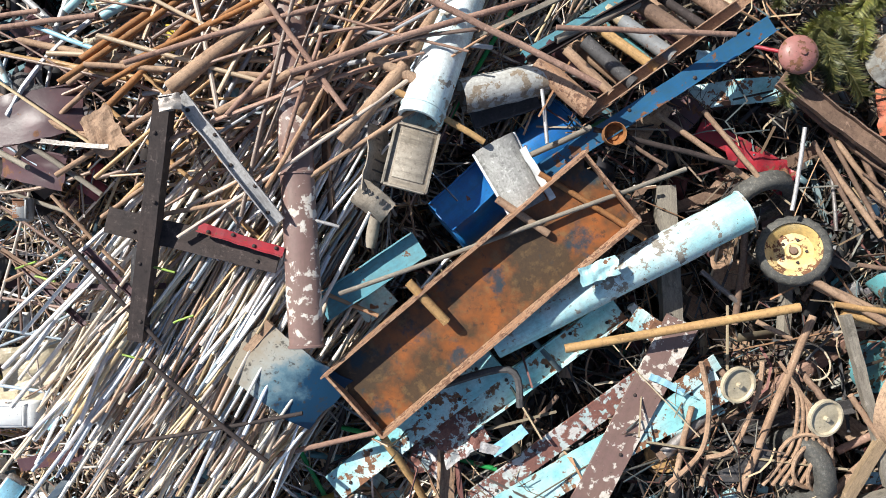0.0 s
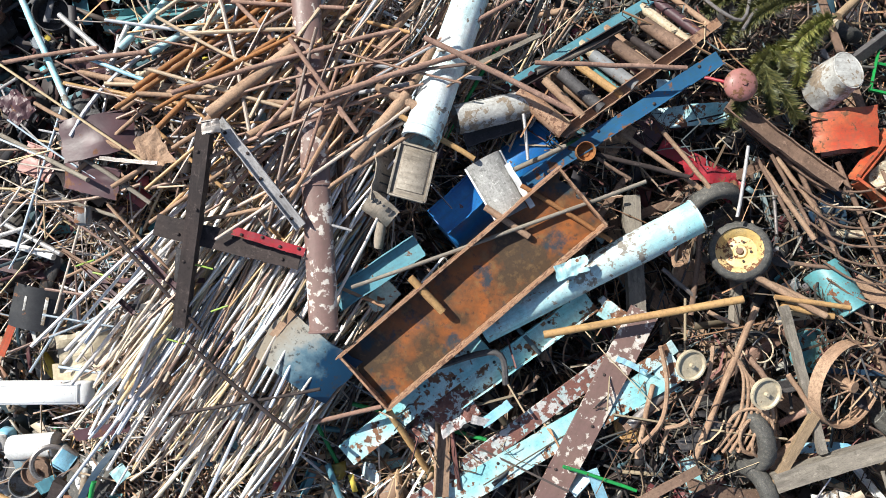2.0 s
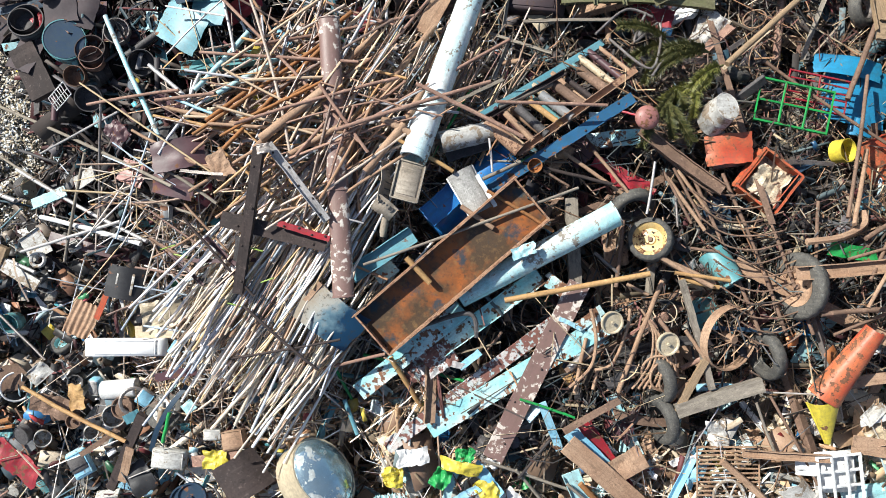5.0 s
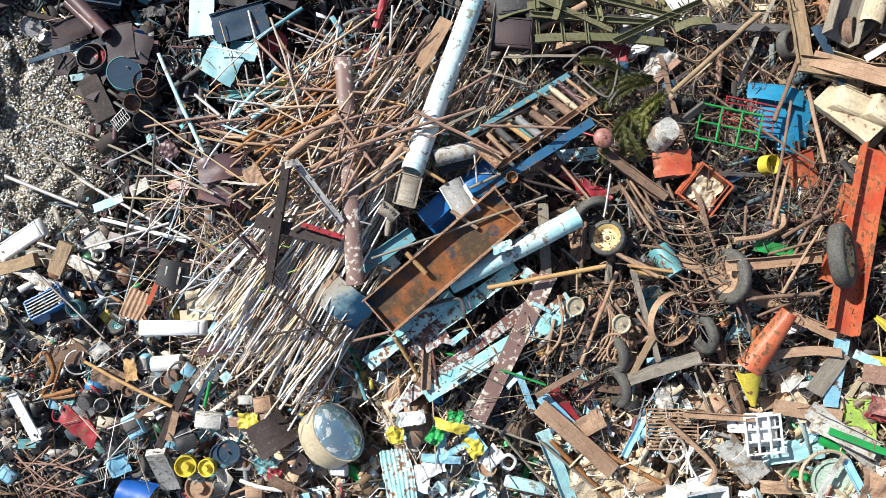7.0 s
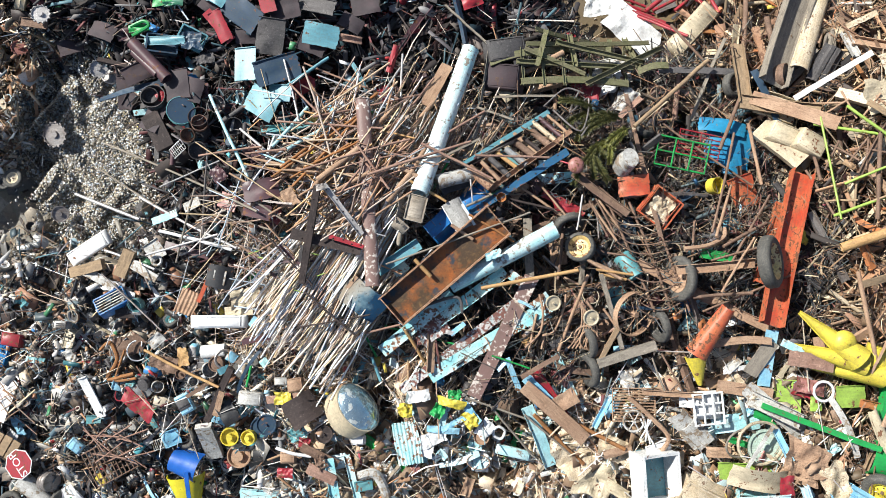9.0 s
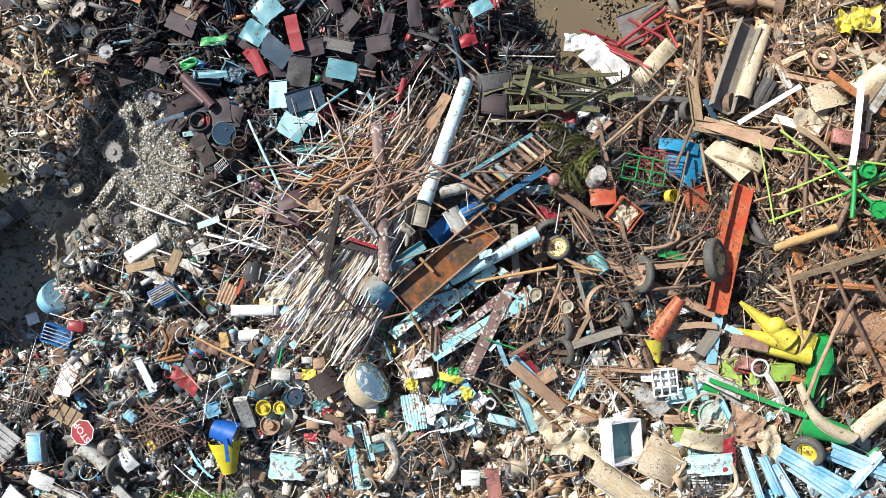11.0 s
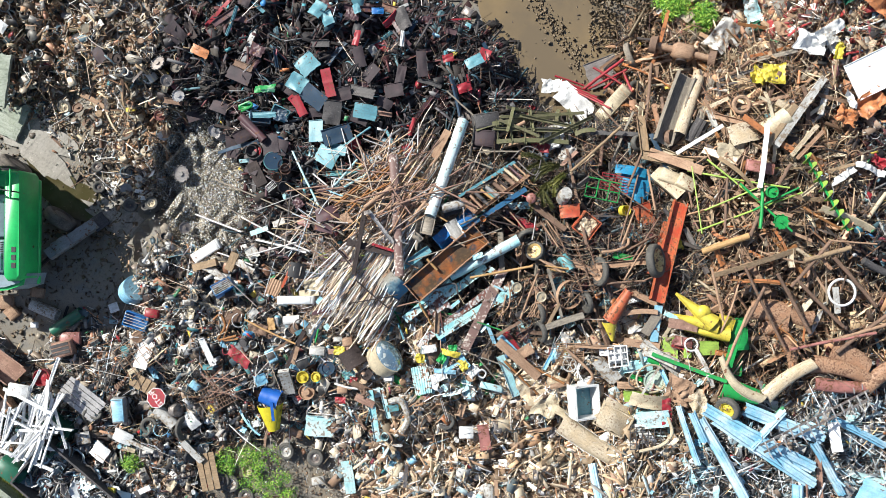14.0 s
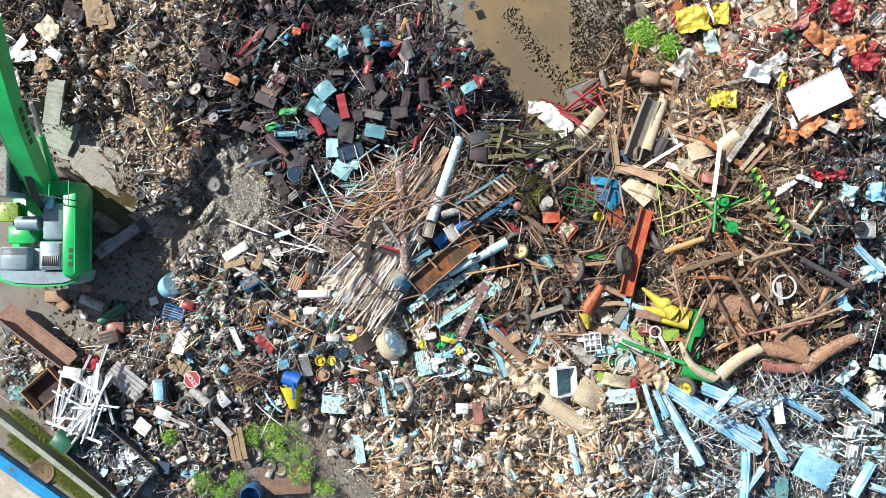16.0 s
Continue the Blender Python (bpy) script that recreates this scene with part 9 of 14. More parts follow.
bent(((3.89, -0.98, 2.96), (4.2, -1.17, 2.97), (4.5, -1.21, 2.99), (4.77, -1.08, 3.02)), 0.011, RUST, 'curved spring tine of a hay rake', name='rake_tine', group='rake tines', cat='tine')
bent(((3.95, -1.16, 2.95), (4.26, -1.35, 2.95), (4.56, -1.39, 2.96), (4.8, -1.22, 3.01)), 0.011, RUST, 'curved spring tine of a hay rake', name='rake_tine', group='rake tines', cat='tine')
rod((3.43, 0.85, 2.86), (4.31, -1.25, 2.91), 0.025, RUST, 'rusty tine bar of a hay rake', group='rake bars')
rod((3.84, 0.85, 2.85), (4.63, -1.25, 2.94), 0.025, RUST, 'rusty tine bar of a hay rake', group='rake bars')
rod((4.25, 0.85, 2.81), (4.96, -1.24, 2.97), 0.025, RUST, 'rusty tine bar of a hay rake', group='rake bars')
wheel((4.78, -0.62, 2.96), 0.427, 0.16, RUST_TAN, 'old tyre on a rusty rim standing on edge', yaw=0, tilt=-66, name='old_wheel')
iron_wheel((3.93, -1.3, 2.83), 0.432, RUST_TAN, 'old iron implement wheel with thin crossed spokes', tilt=26, roll=12)
wheel((4.45, -1.53, 2.73), 0.336, 0.16, RUST, 'worn dusty tyre standing on edge', tilt=-74, roll=14, name='old_tyre', rim=False, cat='tyre', group='old tyres')
wheel((3.04, -1.87, 2.63), 0.338, 0.16, RUST, 'worn dusty tyre standing on edge', tilt=-66, roll=14, name='old_tyre', rim=False, cat='tyre', group='old tyres')
wheel((3.11, -2.42, 2.56), 0.34, 0.16, RUST, 'worn dusty tyre standing on edge', tilt=-70, roll=14, name='old_tyre', rim=False, cat='tyre', group='old tyres')
bar('box', (3.25, -2.27, 2.78), (4.35, -1.9, 2.86), 0.18, 0.14, 0.012, WOOD_GREY, 'mossy grey wooden beam', name='wooden_beam', cat='beam')
bar('box', (3.28, -0.54, 2.94), (3.71, -1.97, 2.82), 0.081, 0.07, 0.012, WOOD_GREY, 'tan wooden pole lying in the scrap heap', name='wooden_pole', cat='pole')
bar('box', (3.19, -2.43, 2.76), (3.65, -1.52, 2.88), 0.09, 0.07, 0.012, WOOD, 'tan wooden pole lying in the scrap heap', name='wooden_pole', cat='pole')
drum((3.74, -0.18, 2.73), 0.2, 0.5, TEAL, 'dull turquoise metal bottle on its side', tilt=70, yaw=-60, ribs=1, name='metal_bottle', cat='bottle', taper=0.7)
rod((2.97, -0.23, 2.93), (3.67, -0.63, 2.97), 0.033, RUST_TAN, 'rusty bar of broken farm machinery', name='metal_bar', cat='bar', group='machinery bars')
rod((3.19, -0.45, 2.96), (3.88, -0.55, 3.01), 0.025, OCHRE, 'rusty bar of broken farm machinery', name='metal_bar', cat='bar', group='machinery bars')
rod((5.39, -0.86, 3.48), (6.06, 0.16, 3.33), 0.024, RUST_TAN, 'rusty bar of broken farm machinery', name='metal_bar', cat='bar', group='machinery bars')
rod((4.97, -0.97, 3.15), (6.07, -0.88, 3.2), 0.033, RUST, 'rusty bar of broken farm machinery', name='metal_bar', cat='bar', group='machinery bars')
rod((5.19, -1.24, 3.03), (7.1, -0.44, 3.06), 0.022, RUST, 'rusty bar of broken farm machinery', name='metal_bar', cat='bar', group='machinery bars')
rod((5.55, -0.01, 3.13), (6.48, 0.45, 2.82), 0.033, RUST, 'rusty bar of broken farm machinery', name='metal_bar', cat='bar', group='machinery bars')
rod((5.31, -0.27, 3.17), (6.31, -0.01, 3.07), 0.022, RUST, 'rusty bar of broken farm machinery', name='metal_bar', cat='bar', group='machinery bars')
rod((5.11, 0.49, 2.8), (4.96, -1.07, 2.94), 0.025, RUST, 'rusty bar of broken farm machinery', name='metal_bar', cat='bar', group='machinery bars')
rod((5.94, 1.21, 2.43), (5.43, 0.17, 3.09), 0.031, RUST_TAN, 'rusty bar of broken farm machinery', name='metal_bar', cat='bar', group='machinery bars')
rod((6.11, 2.29, 2.15), (5.36, 0.26, 3.06), 0.026, RUST, 'rusty bar of broken farm machinery', name='metal_bar', cat='bar', group='machinery bars')
rod((6.42, 2.49, 2.09), (6.59, 1.23, 2.33), 0.035, RUST_TAN, 'rusty bar of broken farm machinery', name='metal_bar', cat='bar', group='machinery bars')
rod((4.68, 2.47, 2.19), (6.37, 1.22, 2.39), 0.023, RUST, 'rusty bar of broken farm machinery', name='metal_bar', cat='bar', group='machinery bars')
rod((4.02, 2.36, 2.52), (5.59, 3.76, 2.16), 0.044, WOOD, 'long pale wooden batten lying across scrap', name='wooden_batten', cat='bar', group='')
rod((6.65, 1.01, 2.57), (5.52, -0.53, 3.29), 0.025, RUST, 'rusty bar of broken farm machinery', name='metal_bar', cat='bar', group='machinery bars')
rod((7.48, 2.15, 2.39), (7.6, 1.28, 2.66), 0.034, RUST, 'rusty bar of broken farm machinery', name='metal_bar', cat='bar', group='machinery bars')
rod((4.46, -2.06, 2.85), (5.12, -3.24, 2.74), 0.02, RUST, 'rusty bar of broken farm machinery', name='metal_bar', cat='bar', group='machinery bars')
rod((4.29, -2.15, 2.82), (4.58, -2.88, 2.75), 0.02, WOOD_GREY, 'rusty bar of broken farm machinery', name='metal_bar', cat='bar', group='machinery bars')
bar('channel', (6.22, 2.92, 2.22), (7.66, 2.65, 2.55), 0.28, 0.08, 0.012, WOOD, 'long tan steel channel with a bent corner', name='steel_channel')
bar('channel', (6.2, 4.12, 2.06), (6.32, 2.92, 2.22), 0.247, 0.08, 0.012, WOOD, 'tan bent upright channel', name='steel_channel')
sheet((6.11, 2.06, 1.82), 0.935, 0.818, -12, SEATBLUE, 'bright blue plastic moulded seat shell', name='blue_seat_shell', bend=0.08, cat='shell')
sheet((5.94, 2.45, 1.93), 0.966, 0.29, -10, SEATBLUE, 'bright blue curved plastic cover', name='blue_seat_shell', bend=0.1, cat='shell')
rack((5.02, 1.84, 2.3), 1.014, 0.582, 2, 1, 0.016, GREEN, 'green painted tubular gate frame', yaw=-12, name='tubular_gate', cat='gate')
rack((5.42, 2.06, 2.12), 0.857, 0.476, 1, 4, 0.013, RED, 'red painted slatted frame under a green gate', yaw=-12, name='red_rack', cat='frame')
drum((5.62, 1.21, 2.24), 0.16, 0.2, YELLOW, 'short bright yellow pipe collar', open_top=True, ribs=0, name='yellow_collar', cat='collar', tilt=25)
bent(((4.84, -0.05, 3.05), (5.28, 0.01, 3.03), (5.61, 0.17, 2.97), (5.65, 0.35, 2.89)), 0.044, RUST_TAN, 'curved rusty tractor fender rail')
crumpled((5.5, -0.18, 2.91), 0.626, 0.179, 0.08, -10, GREEN, 'crumpled green painted guard', seed=33, name='green_guard')
crumpled((7.01, 0.18, 2.74), 0.544, 0.308, 0.1, 20, YELLOW, 'yellow-green moulded guard with holes', seed=34, name='yellow_guard')
case((7.07, 2.2, 2.11), (0.762, 0.419, 0.3), -24, CREAM, 'long cream metal body of a machine', name='machine_casing', cat='machine part', roll=8)
case((7.51, 2.02, 2.33), (0.655, 0.468, 0.3), -30, CREAM, 'second cream metal machine body, dented', name='machine_casing', cat='machine part', roll=-6)
drum((6.96, 3.43, 2.15), 0.237, 0.2, RUST, 'brown rusty pulley wheel', open_top=True, ribs=1, name='pulley', cat='pulley', tilt=50)
wheel((6.17, 3.31, 1.9), 0.252, 0.18, STEEL, 'dark tyre tipped on its side', tilt=35, name='old_tyre', cat='tyre', rim=True)
wheel((4.28, 2.42, 1.97), 0.279, 0.16, RUST, 'black tyre half buried', tilt=60, yaw=60, name='old_tyre', rim=False, cat='tyre', group='old tyres')
fir((3.9, 2.3, 2.72), 0.86, 2, LEAF_OLIVE, 'yellow-green fir branch with dense needles on scrap', seed=4, needle=0.13, yaw0=196, yaw1=214)
fir((3.75, 2.5, 2.6), 0.9, 3, LEAF_DARK, 'dark fir branch with dense needles lying on scrap', seed=7, needle=0.12, yaw0=160, yaw1=200)
fir((3.3, 2.0, 2.62), 0.5, 3, LEAF_DARK, 'dark fir branch with dense needles lying on scrap', seed=5, needle=0.12, yaw0=215, yaw1=290)
case((5.38, -3.08, 2.66), (0.547, 0.565, 0.1), 5, WHITE, 'white moulded plastic crate with openings', name='white_crate', cat='crate')
rack((5.36, -3.12, 2.86), 0.557, 0.592, 2, 2, 0.02, WHITE, 'white plastic grille on a crate', yaw=6, name='white_grille')
sheet((6.88, -2.9, 2.83), 0.468, 0.684, 0, LIME, 'lime-green flat plastic panel', name='lime_sheet', crumple=0.005, thick=0.02)
bar('channel', (6.11, -2.88, 2.92), (7.08, -3.34, 3), 0.303, 0.1, 0.012, WHITE_OLD, 'white plastic trough with folded sides', name='white_trough')
bar('flat', (5.54, -2.68, 2.81), (6.58, -2.85, 2.86), 0.234, 0.117, 0.03, RUST_TAN, 'brown steel frame plate')
bar('box', (5.39, -3.85, 2.63), (5.03, -3.42, 2.73), 0.364, 0.1, 0.012, WHITE_OLD, 'pale grey tapered post', name='pale_post', cat='post')
bar('flat', (6.13, -2.45, 2.89), (6.5, -1.8, 3.03), 0.285, 0.142, 0.03, WOOD_GREY, 'grey-tan worn board lying in the scrap heap')
bar('flat', (6.42, -2.68, 2.82), (6.51, -1.59, 3.02), 0.232, 0.116, 0.03, SKYBLUE, 'pale blue board beside a worn board')
bar('box', (5.42, -1.87, 2.99), (6.47, -1.8, 3.08), 0.142, 0.04, 0.012, RUST_TAN, 'curved tan strap lying in the scrap heap', bow=(0.06, 0))
hoop((3.95, -3.38, 2.76), 0.199, 0.023, WHITE_OLD, 'white bicycle wheel rim', spokes=6, name='bicycle_rim', cat='wheel')
rack((3.97, -3.08, 2.68), 0.82, 0.638, 0, 10, 0.012, RUST_TAN, 'rusty grid of parallel tines', name='tine_grid')
bent(((3.85, -2.92, 2.78), (4.31, -3.33, 2.77), (4.62, -3.69, 2.76), (4.49, -3.96, 2.74)), 0.045, RUST_TAN, 'curved tan hose lying in the scrap heap')
rod((4.08, -3.33, 2.76), (4.36, -3.87, 2.74), 0.017, WHITE, 'white painted frame tube', group='white tubes')
rod((4.15, -3.33, 2.76), (4.27, -3.82, 2.74), 0.017, WHITE, 'white painted frame tube', group='white tubes')
rod((4.23, -3.33, 2.77), (4.18, -3.77, 2.74), 0.017, WHITE, 'white painted frame tube', group='white tubes')
rod((4.3, -3.33, 2.77), (4.09, -3.71, 2.74), 0.017, WHITE, 'white painted frame tube', group='white tubes')
rod((2.06, -3.33, 2.42), (3.07, -4.35, 2.24), 0.041, RUST_ORANGE, 'ribbed rusty screw shaft', name='screw_shaft', group='screw shafts')
rod((2.6, -3.35, 2.53), (3.82, -3.97, 2.58), 0.04, RUST_ORANGE, 'ribbed rusty screw shaft', name='screw_shaft', group='screw shafts')

# green sprayer frame, auger and boards further east
rod((7.45, 2.38, 2.68), (10.01, 1.78, 3.75), 0.029, LIME, 'green painted boom tube of a sprayer', name='boom_tube', group='sprayer boom tubes', cat='tube')
rod((7.59, 0.57, 3.19), (10.36, 1.65, 3.75), 0.029, LIME, 'green painted boom tube of a sprayer', name='boom_tube', group='sprayer boom tubes', cat='tube')
rod((7.92, 2.67, 3.03), (9.37, 1.2, 3.74), 0.029, LIME, 'green painted boom tube of a sprayer', name='boom_tube', group='sprayer boom tubes', cat='tube')
rod((9.25, 1.98, 3.72), (9.18, 0.62, 3.73), 0.048, GREEN, 'green painted boom tube of a sprayer', name='boom_tube', group='sprayer boom tubes', cat='tube')
rod((8.65, 1.92, 3.63), (10.07, 0.55, 3.75), 0.032, GREEN, 'green painted boom tube of a sprayer', name='boom_tube', group='sprayer boom tubes', cat='tube')
rod((7.79, 1.17, 3.2), (9.12, 1.78, 3.72), 0.025, LIME, 'green painted boom tube of a sprayer', name='boom_tube', group='sprayer boom tubes', cat='tube')
rod((7.56, 2.51, 2.74), (7.69, 0.5, 3.27), 0.021, LIME, 'green painted boom tube of a sprayer', name='boom_tube', group='sprayer boom tubes', cat='tube')
rod((8.99, 1.14, 3.72), (10.26, 1.78, 3.75), 0.032, GREEN, 'green painted boom tube of a sprayer', name='boom_tube', group='sprayer boom tubes', cat='tube')
disc((9.47, 1.65, 3.79), 0.168, 0.1, GREEN, 'green painted hub of a sprayer', name='green_hub')
disc((9.77, 0.82, 3.7), 0.221, 0.06, GREEN, 'green toothed wheel lying in the scrap heap', teeth=10, name='toothed_disc')
bar('box', (9.11, 1.77, 3.87), (9.38, 3.53, 3.73), 0.12, 0.08, 0.012, WHITE_CLEAN, 'long white square tube', name='white_tube')
bar('flat', (7.19, 2.93, 2.44), (8.33, 3.65, 3.18), 0.109, 0.055, 0.03, WHITE, 'long thin white strip', name='white_strip')
bar('box', (10.36, 4.21, 3.35), (9.33, 2.85, 3.56), 0.158, 0.06, 0.012, WOOD, 'long pale wooden batten', name='wooden_batten', cat='batten')
bar('channel', (6.78, 3.25, 2.45), (7.62, 5.40, 2.05), 0.56, 0.22, 0.02, WOOD_GREY, 'long grey-brown box-section machine hull, scuffed', name='machine_hull', cat='machine part', roll=12)
cowl((7.30, 3.5, 2.4), (8.05, 5.35, 1.9), 0.36, 0.3, 0.14, 0.12, WORN_TAN, 'cream and tan rounded machine cover', name='machine_cover')
bar('channel', (6.61, 2.96, 2.08), (7.32, 2.65, 2.27), 0.481, 0.12, 0.012, CREAM, 'cream and tan sheet-metal machine cover', name='machine_hull', cat='machine part')
bar('flat', (6.43, 3, 2.22), (7.85, 2.35, 2.87), 0.277, 0.139, 0.03, RUST_TAN, 'tan flat steel bar')
bar('roof', (6.69, 2.46, 2.06), (7.41, 1.72, 2.42), 0.564, 0.14, 0.012, CREAM, 'cream metal cover with folded ends', name='machine_hull', cat='machine part')
pipe((7.7, -0.03, 3.25), (8.93, 0.43, 3.57), 0.093, OCHRE, 'tan rusty pipe lying on scrap', name='rusty_pipe')
rod((6.82, 5.99, 0.98), (6.25, 3.09, 2.11), 0.054, RUST, 'rusty machine bar in the heap', group='machinery bars', cat='bar')
rod((6.96, 4.76, 1.69), (7.07, 3.15, 2.19), 0.062, RUST, 'rusty machine bar in the heap', group='machinery bars', cat='bar')
rod((5.05, 5.98, 0.52), (6.05, 5.29, 0.77), 0.038, RED, 'red painted drawbar over a puddle', group='machinery bars', cat='bar')
rod((4.89, 5.27, 0.57), (6.09, 5.86, 0.64), 0.038, RED, 'red painted drawbar over a puddle', group='machinery bars', cat='bar')
rod((6.02, 5.79, 0.63), (6.21, 5.08, 1), 0.042, RED, 'red painted drawbar over a puddle', group='machinery bars', cat='bar')
rod((6.25, 3.02, 2.11), (5.81, 1.95, 2.19), 0.039, RUST, 'rusty machine bar in the heap', group='machinery bars', cat='bar')
rod((8.98, 0.37, 3.48), (9.37, 1.42, 3.49), 0.057, RUST, 'rusty machine bar in the heap', group='machinery bars', cat='bar')
rod((8.42, 2.1, 3.27), (8.31, 0.5, 3.36), 0.041, RUST, 'rusty machine bar in the heap', group='machinery bars', cat='bar')
rod((7.37, 1.5, 2.53), (7.72, 0.51, 3.04), 0.025, RUST, 'rusty machine bar in the heap', group='machinery bars', cat='bar')
rod((9.86, 6.08, 2.5), (8.96, 5.38, 2.03), 0.044, RUST, 'rusty machine bar in the heap', group='machinery bars', cat='bar')
rod((10.15, 2.47, 3.49), (9.62, 1.55, 3.49), 0.057, RUST, 'rusty machine bar in the heap', group='machinery bars', cat='bar')
wheel((6.4, 5.16, 0.71), 0.35, 0.14, STEEL_DARK, 'small dark tyre by a puddle', tilt=30, name='small_wheel')
wheel((6.29, 6.38, 0.46), 0.431, 0.2, CREAM, 'pale worn tyre standing by a puddle', tilt=60, roll=-20, name='old_tyre', tyre_mat=WOOD_GREY, cat='tyre')
sheet((5.44, 5.93, 0.16), 1.094, 0.875, 20, STEEL, 'flat grey steel plate half in muddy water', name='steel_plate')
hoop((8.86, 4.25, 3.18), 0.228, 0.054, RUST_TAN, 'tan rusty flange ring', name='flange_ring')
case((9.29, 2.42, 3.37), (0.796, 0.318, 0.2), -10, PINKISH, 'dark red motor housing', name='motor', cat='motor')
crumpled((9.5, 5.16, 2.81), 0.45, 0.5, 0.25, 60, YELLOW, 'crumpled bright yellow plastic drum', seed=35, name='yellow_plastic')
crumpled((8.59, 2.84, 3.18), 0.804, 0.67, 0.1, 10, CREAM, 'torn cream sheet lying in the scrap heap', seed=36)
rod((7.52, 2.83, 2.41), (7.96, 2.76, 2.85), 0.021, RUST_TAN, 'tan rusty rod lying on the heap', group='tan rods')
rod((7.96, 1.6, 3.02), (8.23, 2.05, 3.21), 0.021, RUST, 'tan rusty rod lying on the heap', group='tan rods')
rod((8.59, 0.63, 3.42), (8.44, 1.19, 3.41), 0.021, WOOD, 'tan rusty rod lying on the heap', group='tan rods')
rod((9.29, 2.55, 3.47), (8.78, 2.76, 3.42), 0.02, RUST_TAN, 'tan rusty rod lying on the heap', group='tan rods')
rod((9.31, 1.62, 3.48), (9.76, 1.92, 3.54), 0.02, RUST, 'tan rusty rod lying on the heap', group='tan rods')
rod((7.97, 0.62, 3.18), (8.02, 1.2, 3.18), 0.021, WOOD, 'tan rusty rod lying on the heap', group='tan rods')
rod((8.68, 2.46, 3.35), (8.33, 2.88, 3.16), 0.021, RUST_TAN, 'tan rusty rod lying on the heap', group='tan rods')
rod((8.69, 1.71, 3.4), (9.2, 1.81, 3.52), 0.02, RUST, 'tan rusty rod lying on the heap', group='tan rods')
rod((9.34, 0.62, 3.49), (9.57, 1.13, 3.54), 0.02, WOOD, 'tan rusty rod lying on the heap', group='tan rods')
rod((8.12, 2.43, 3.01), (7.94, 3, 2.79), 0.021, RUST_TAN, 'tan rusty rod lying on the heap', group='tan rods')
rod((8.65, 1.7, 3.39), (8.16, 1.83, 3.19), 0.021, RUST, 'tan rusty rod lying on the heap', group='tan rods')
rod((8.67, 0.67, 3.44), (9.05, 1.06, 3.52), 0.02, WOOD, 'tan rusty rod lying on the heap', group='tan rods')
rod((9.43, 2.32, 3.48), (9.35, 2.89, 3.51), 0.02, RUST_TAN, 'tan rusty rod lying on the heap', group='tan rods')
rod((8.1, 1.62, 3.13), (7.73, 1.96, 2.79), 0.021, RUST, 'tan rusty rod lying on the heap', group='tan rods')
rod((8.08, 0.76, 3.23), (8.53, 0.96, 3.45), 0.021, WOOD, 'tan rusty rod lying on the heap', group='tan rods')
rod((8.75, 2.33, 3.39), (8.88, 2.88, 3.44), 0.021, RUST_TAN, 'tan rusty rod lying on the heap', group='tan rods')
rod((9.49, 1.49, 3.49), (9.12, 1.94, 3.51), 0.02, RUST, 'tan rusty rod lying on the heap', group='tan rods')
rod((7.58, 0.87, 2.86), (8.02, 0.86, 3.23), 0.021, WOOD, 'tan rusty rod lying on the heap', group='tan rods')
rod((8.18, 2.41, 3.06), (8.44, 2.86, 3.25), 0.021, RUST_TAN, 'tan rusty rod lying on the heap', group='tan rods')
rod((8.81, 1.43, 3.44), (8.65, 1.99, 3.42), 0.02, RUST, 'tan rusty rod lying on the heap', group='tan rods')
rod((9.5, 0.73, 3.49), (8.95, 0.92, 3.52), 0.02, WOOD, 'tan rusty rod lying on the heap', group='tan rods')
rod((7.66, 2.55, 2.57), (8.03, 2.82, 2.91), 0.021, RUST_TAN, 'tan rusty rod lying on the heap', group='tan rods')
rod((8.18, 1.43, 3.21), (8.23, 2.01, 3.21), 0.021, RUST, 'tan rusty rod lying on the heap', group='tan rods')
rod((8.85, 0.62, 3.46), (8.44, 1.01, 3.42), 0.02, WOOD, 'tan rusty rod lying on the heap', group='tan rods')
rod((8.91, 2.51, 3.42), (9.42, 2.61, 3.52), 0.02, RUST_TAN, 'tan rusty rod lying on the heap', group='tan rods')
rod((7.64, 1.48, 2.75), (7.84, 2.01, 2.88), 0.021, RUST, 'tan rusty rod lying on the heap', group='tan rods')

# yellow and green farm machine
for a_, b_, w_, h_ in (((6.98, -1.24, 3.1), (8.02, -2.12, 3.25), 0.5, 0.3), ((6.74, -1.85, 3.05), (8.15, -2.22, 3.2), 0.42, 0.24), ((7.25, -2.30, 3.0), (8.50, -2.42, 3.15), 0.46, 0.26)):
    cowl(a_, b_, 0.05, w_, 0.04, h_, YELLOW, "yellow painted pointed crop divider of a harvester", name="crop_divider", group="crop dividers")
roundball((7.72, -1.78, 3.3), 0.22, YELLOW, "round yellow painted guard cap on a divider", name="guard_cap", cat="machine part", squash=0.7)
case((8.42, -2.05, 3.0), (0.42, 0.4, 0.3), -18, YELLOW, "yellow painted gearbox housing, bent", name="yellow_housing", cat="machine part", tilt=8)
bar('box', (8.87, -2.03, 3.13), (8.49, -3.37, 3.1), 0.188, 0.2, 0.012, GREEN, 'green painted machine frame', name='green_machine', cat='machine part')
bar('flat', (6.33, -3.02, 2.97), (8.38, -3.77, 3.34), 0.107, 0.054, 0.04, GREEN, 'green painted metal strip', name='green_strip')
cowl((8.30, -3.95, 3.1), (9.35, -4.25, 3.2), 0.62, 0.4, 0.2, 0.16, GREEN, 'bright green moulded machine fender', name='green_fender')
case((8.86, -2.42, 2.78), (0.506, 0.903, 0.4), 4, GREEN, 'tall green painted machine body', name='green_machine', cat='machine part')
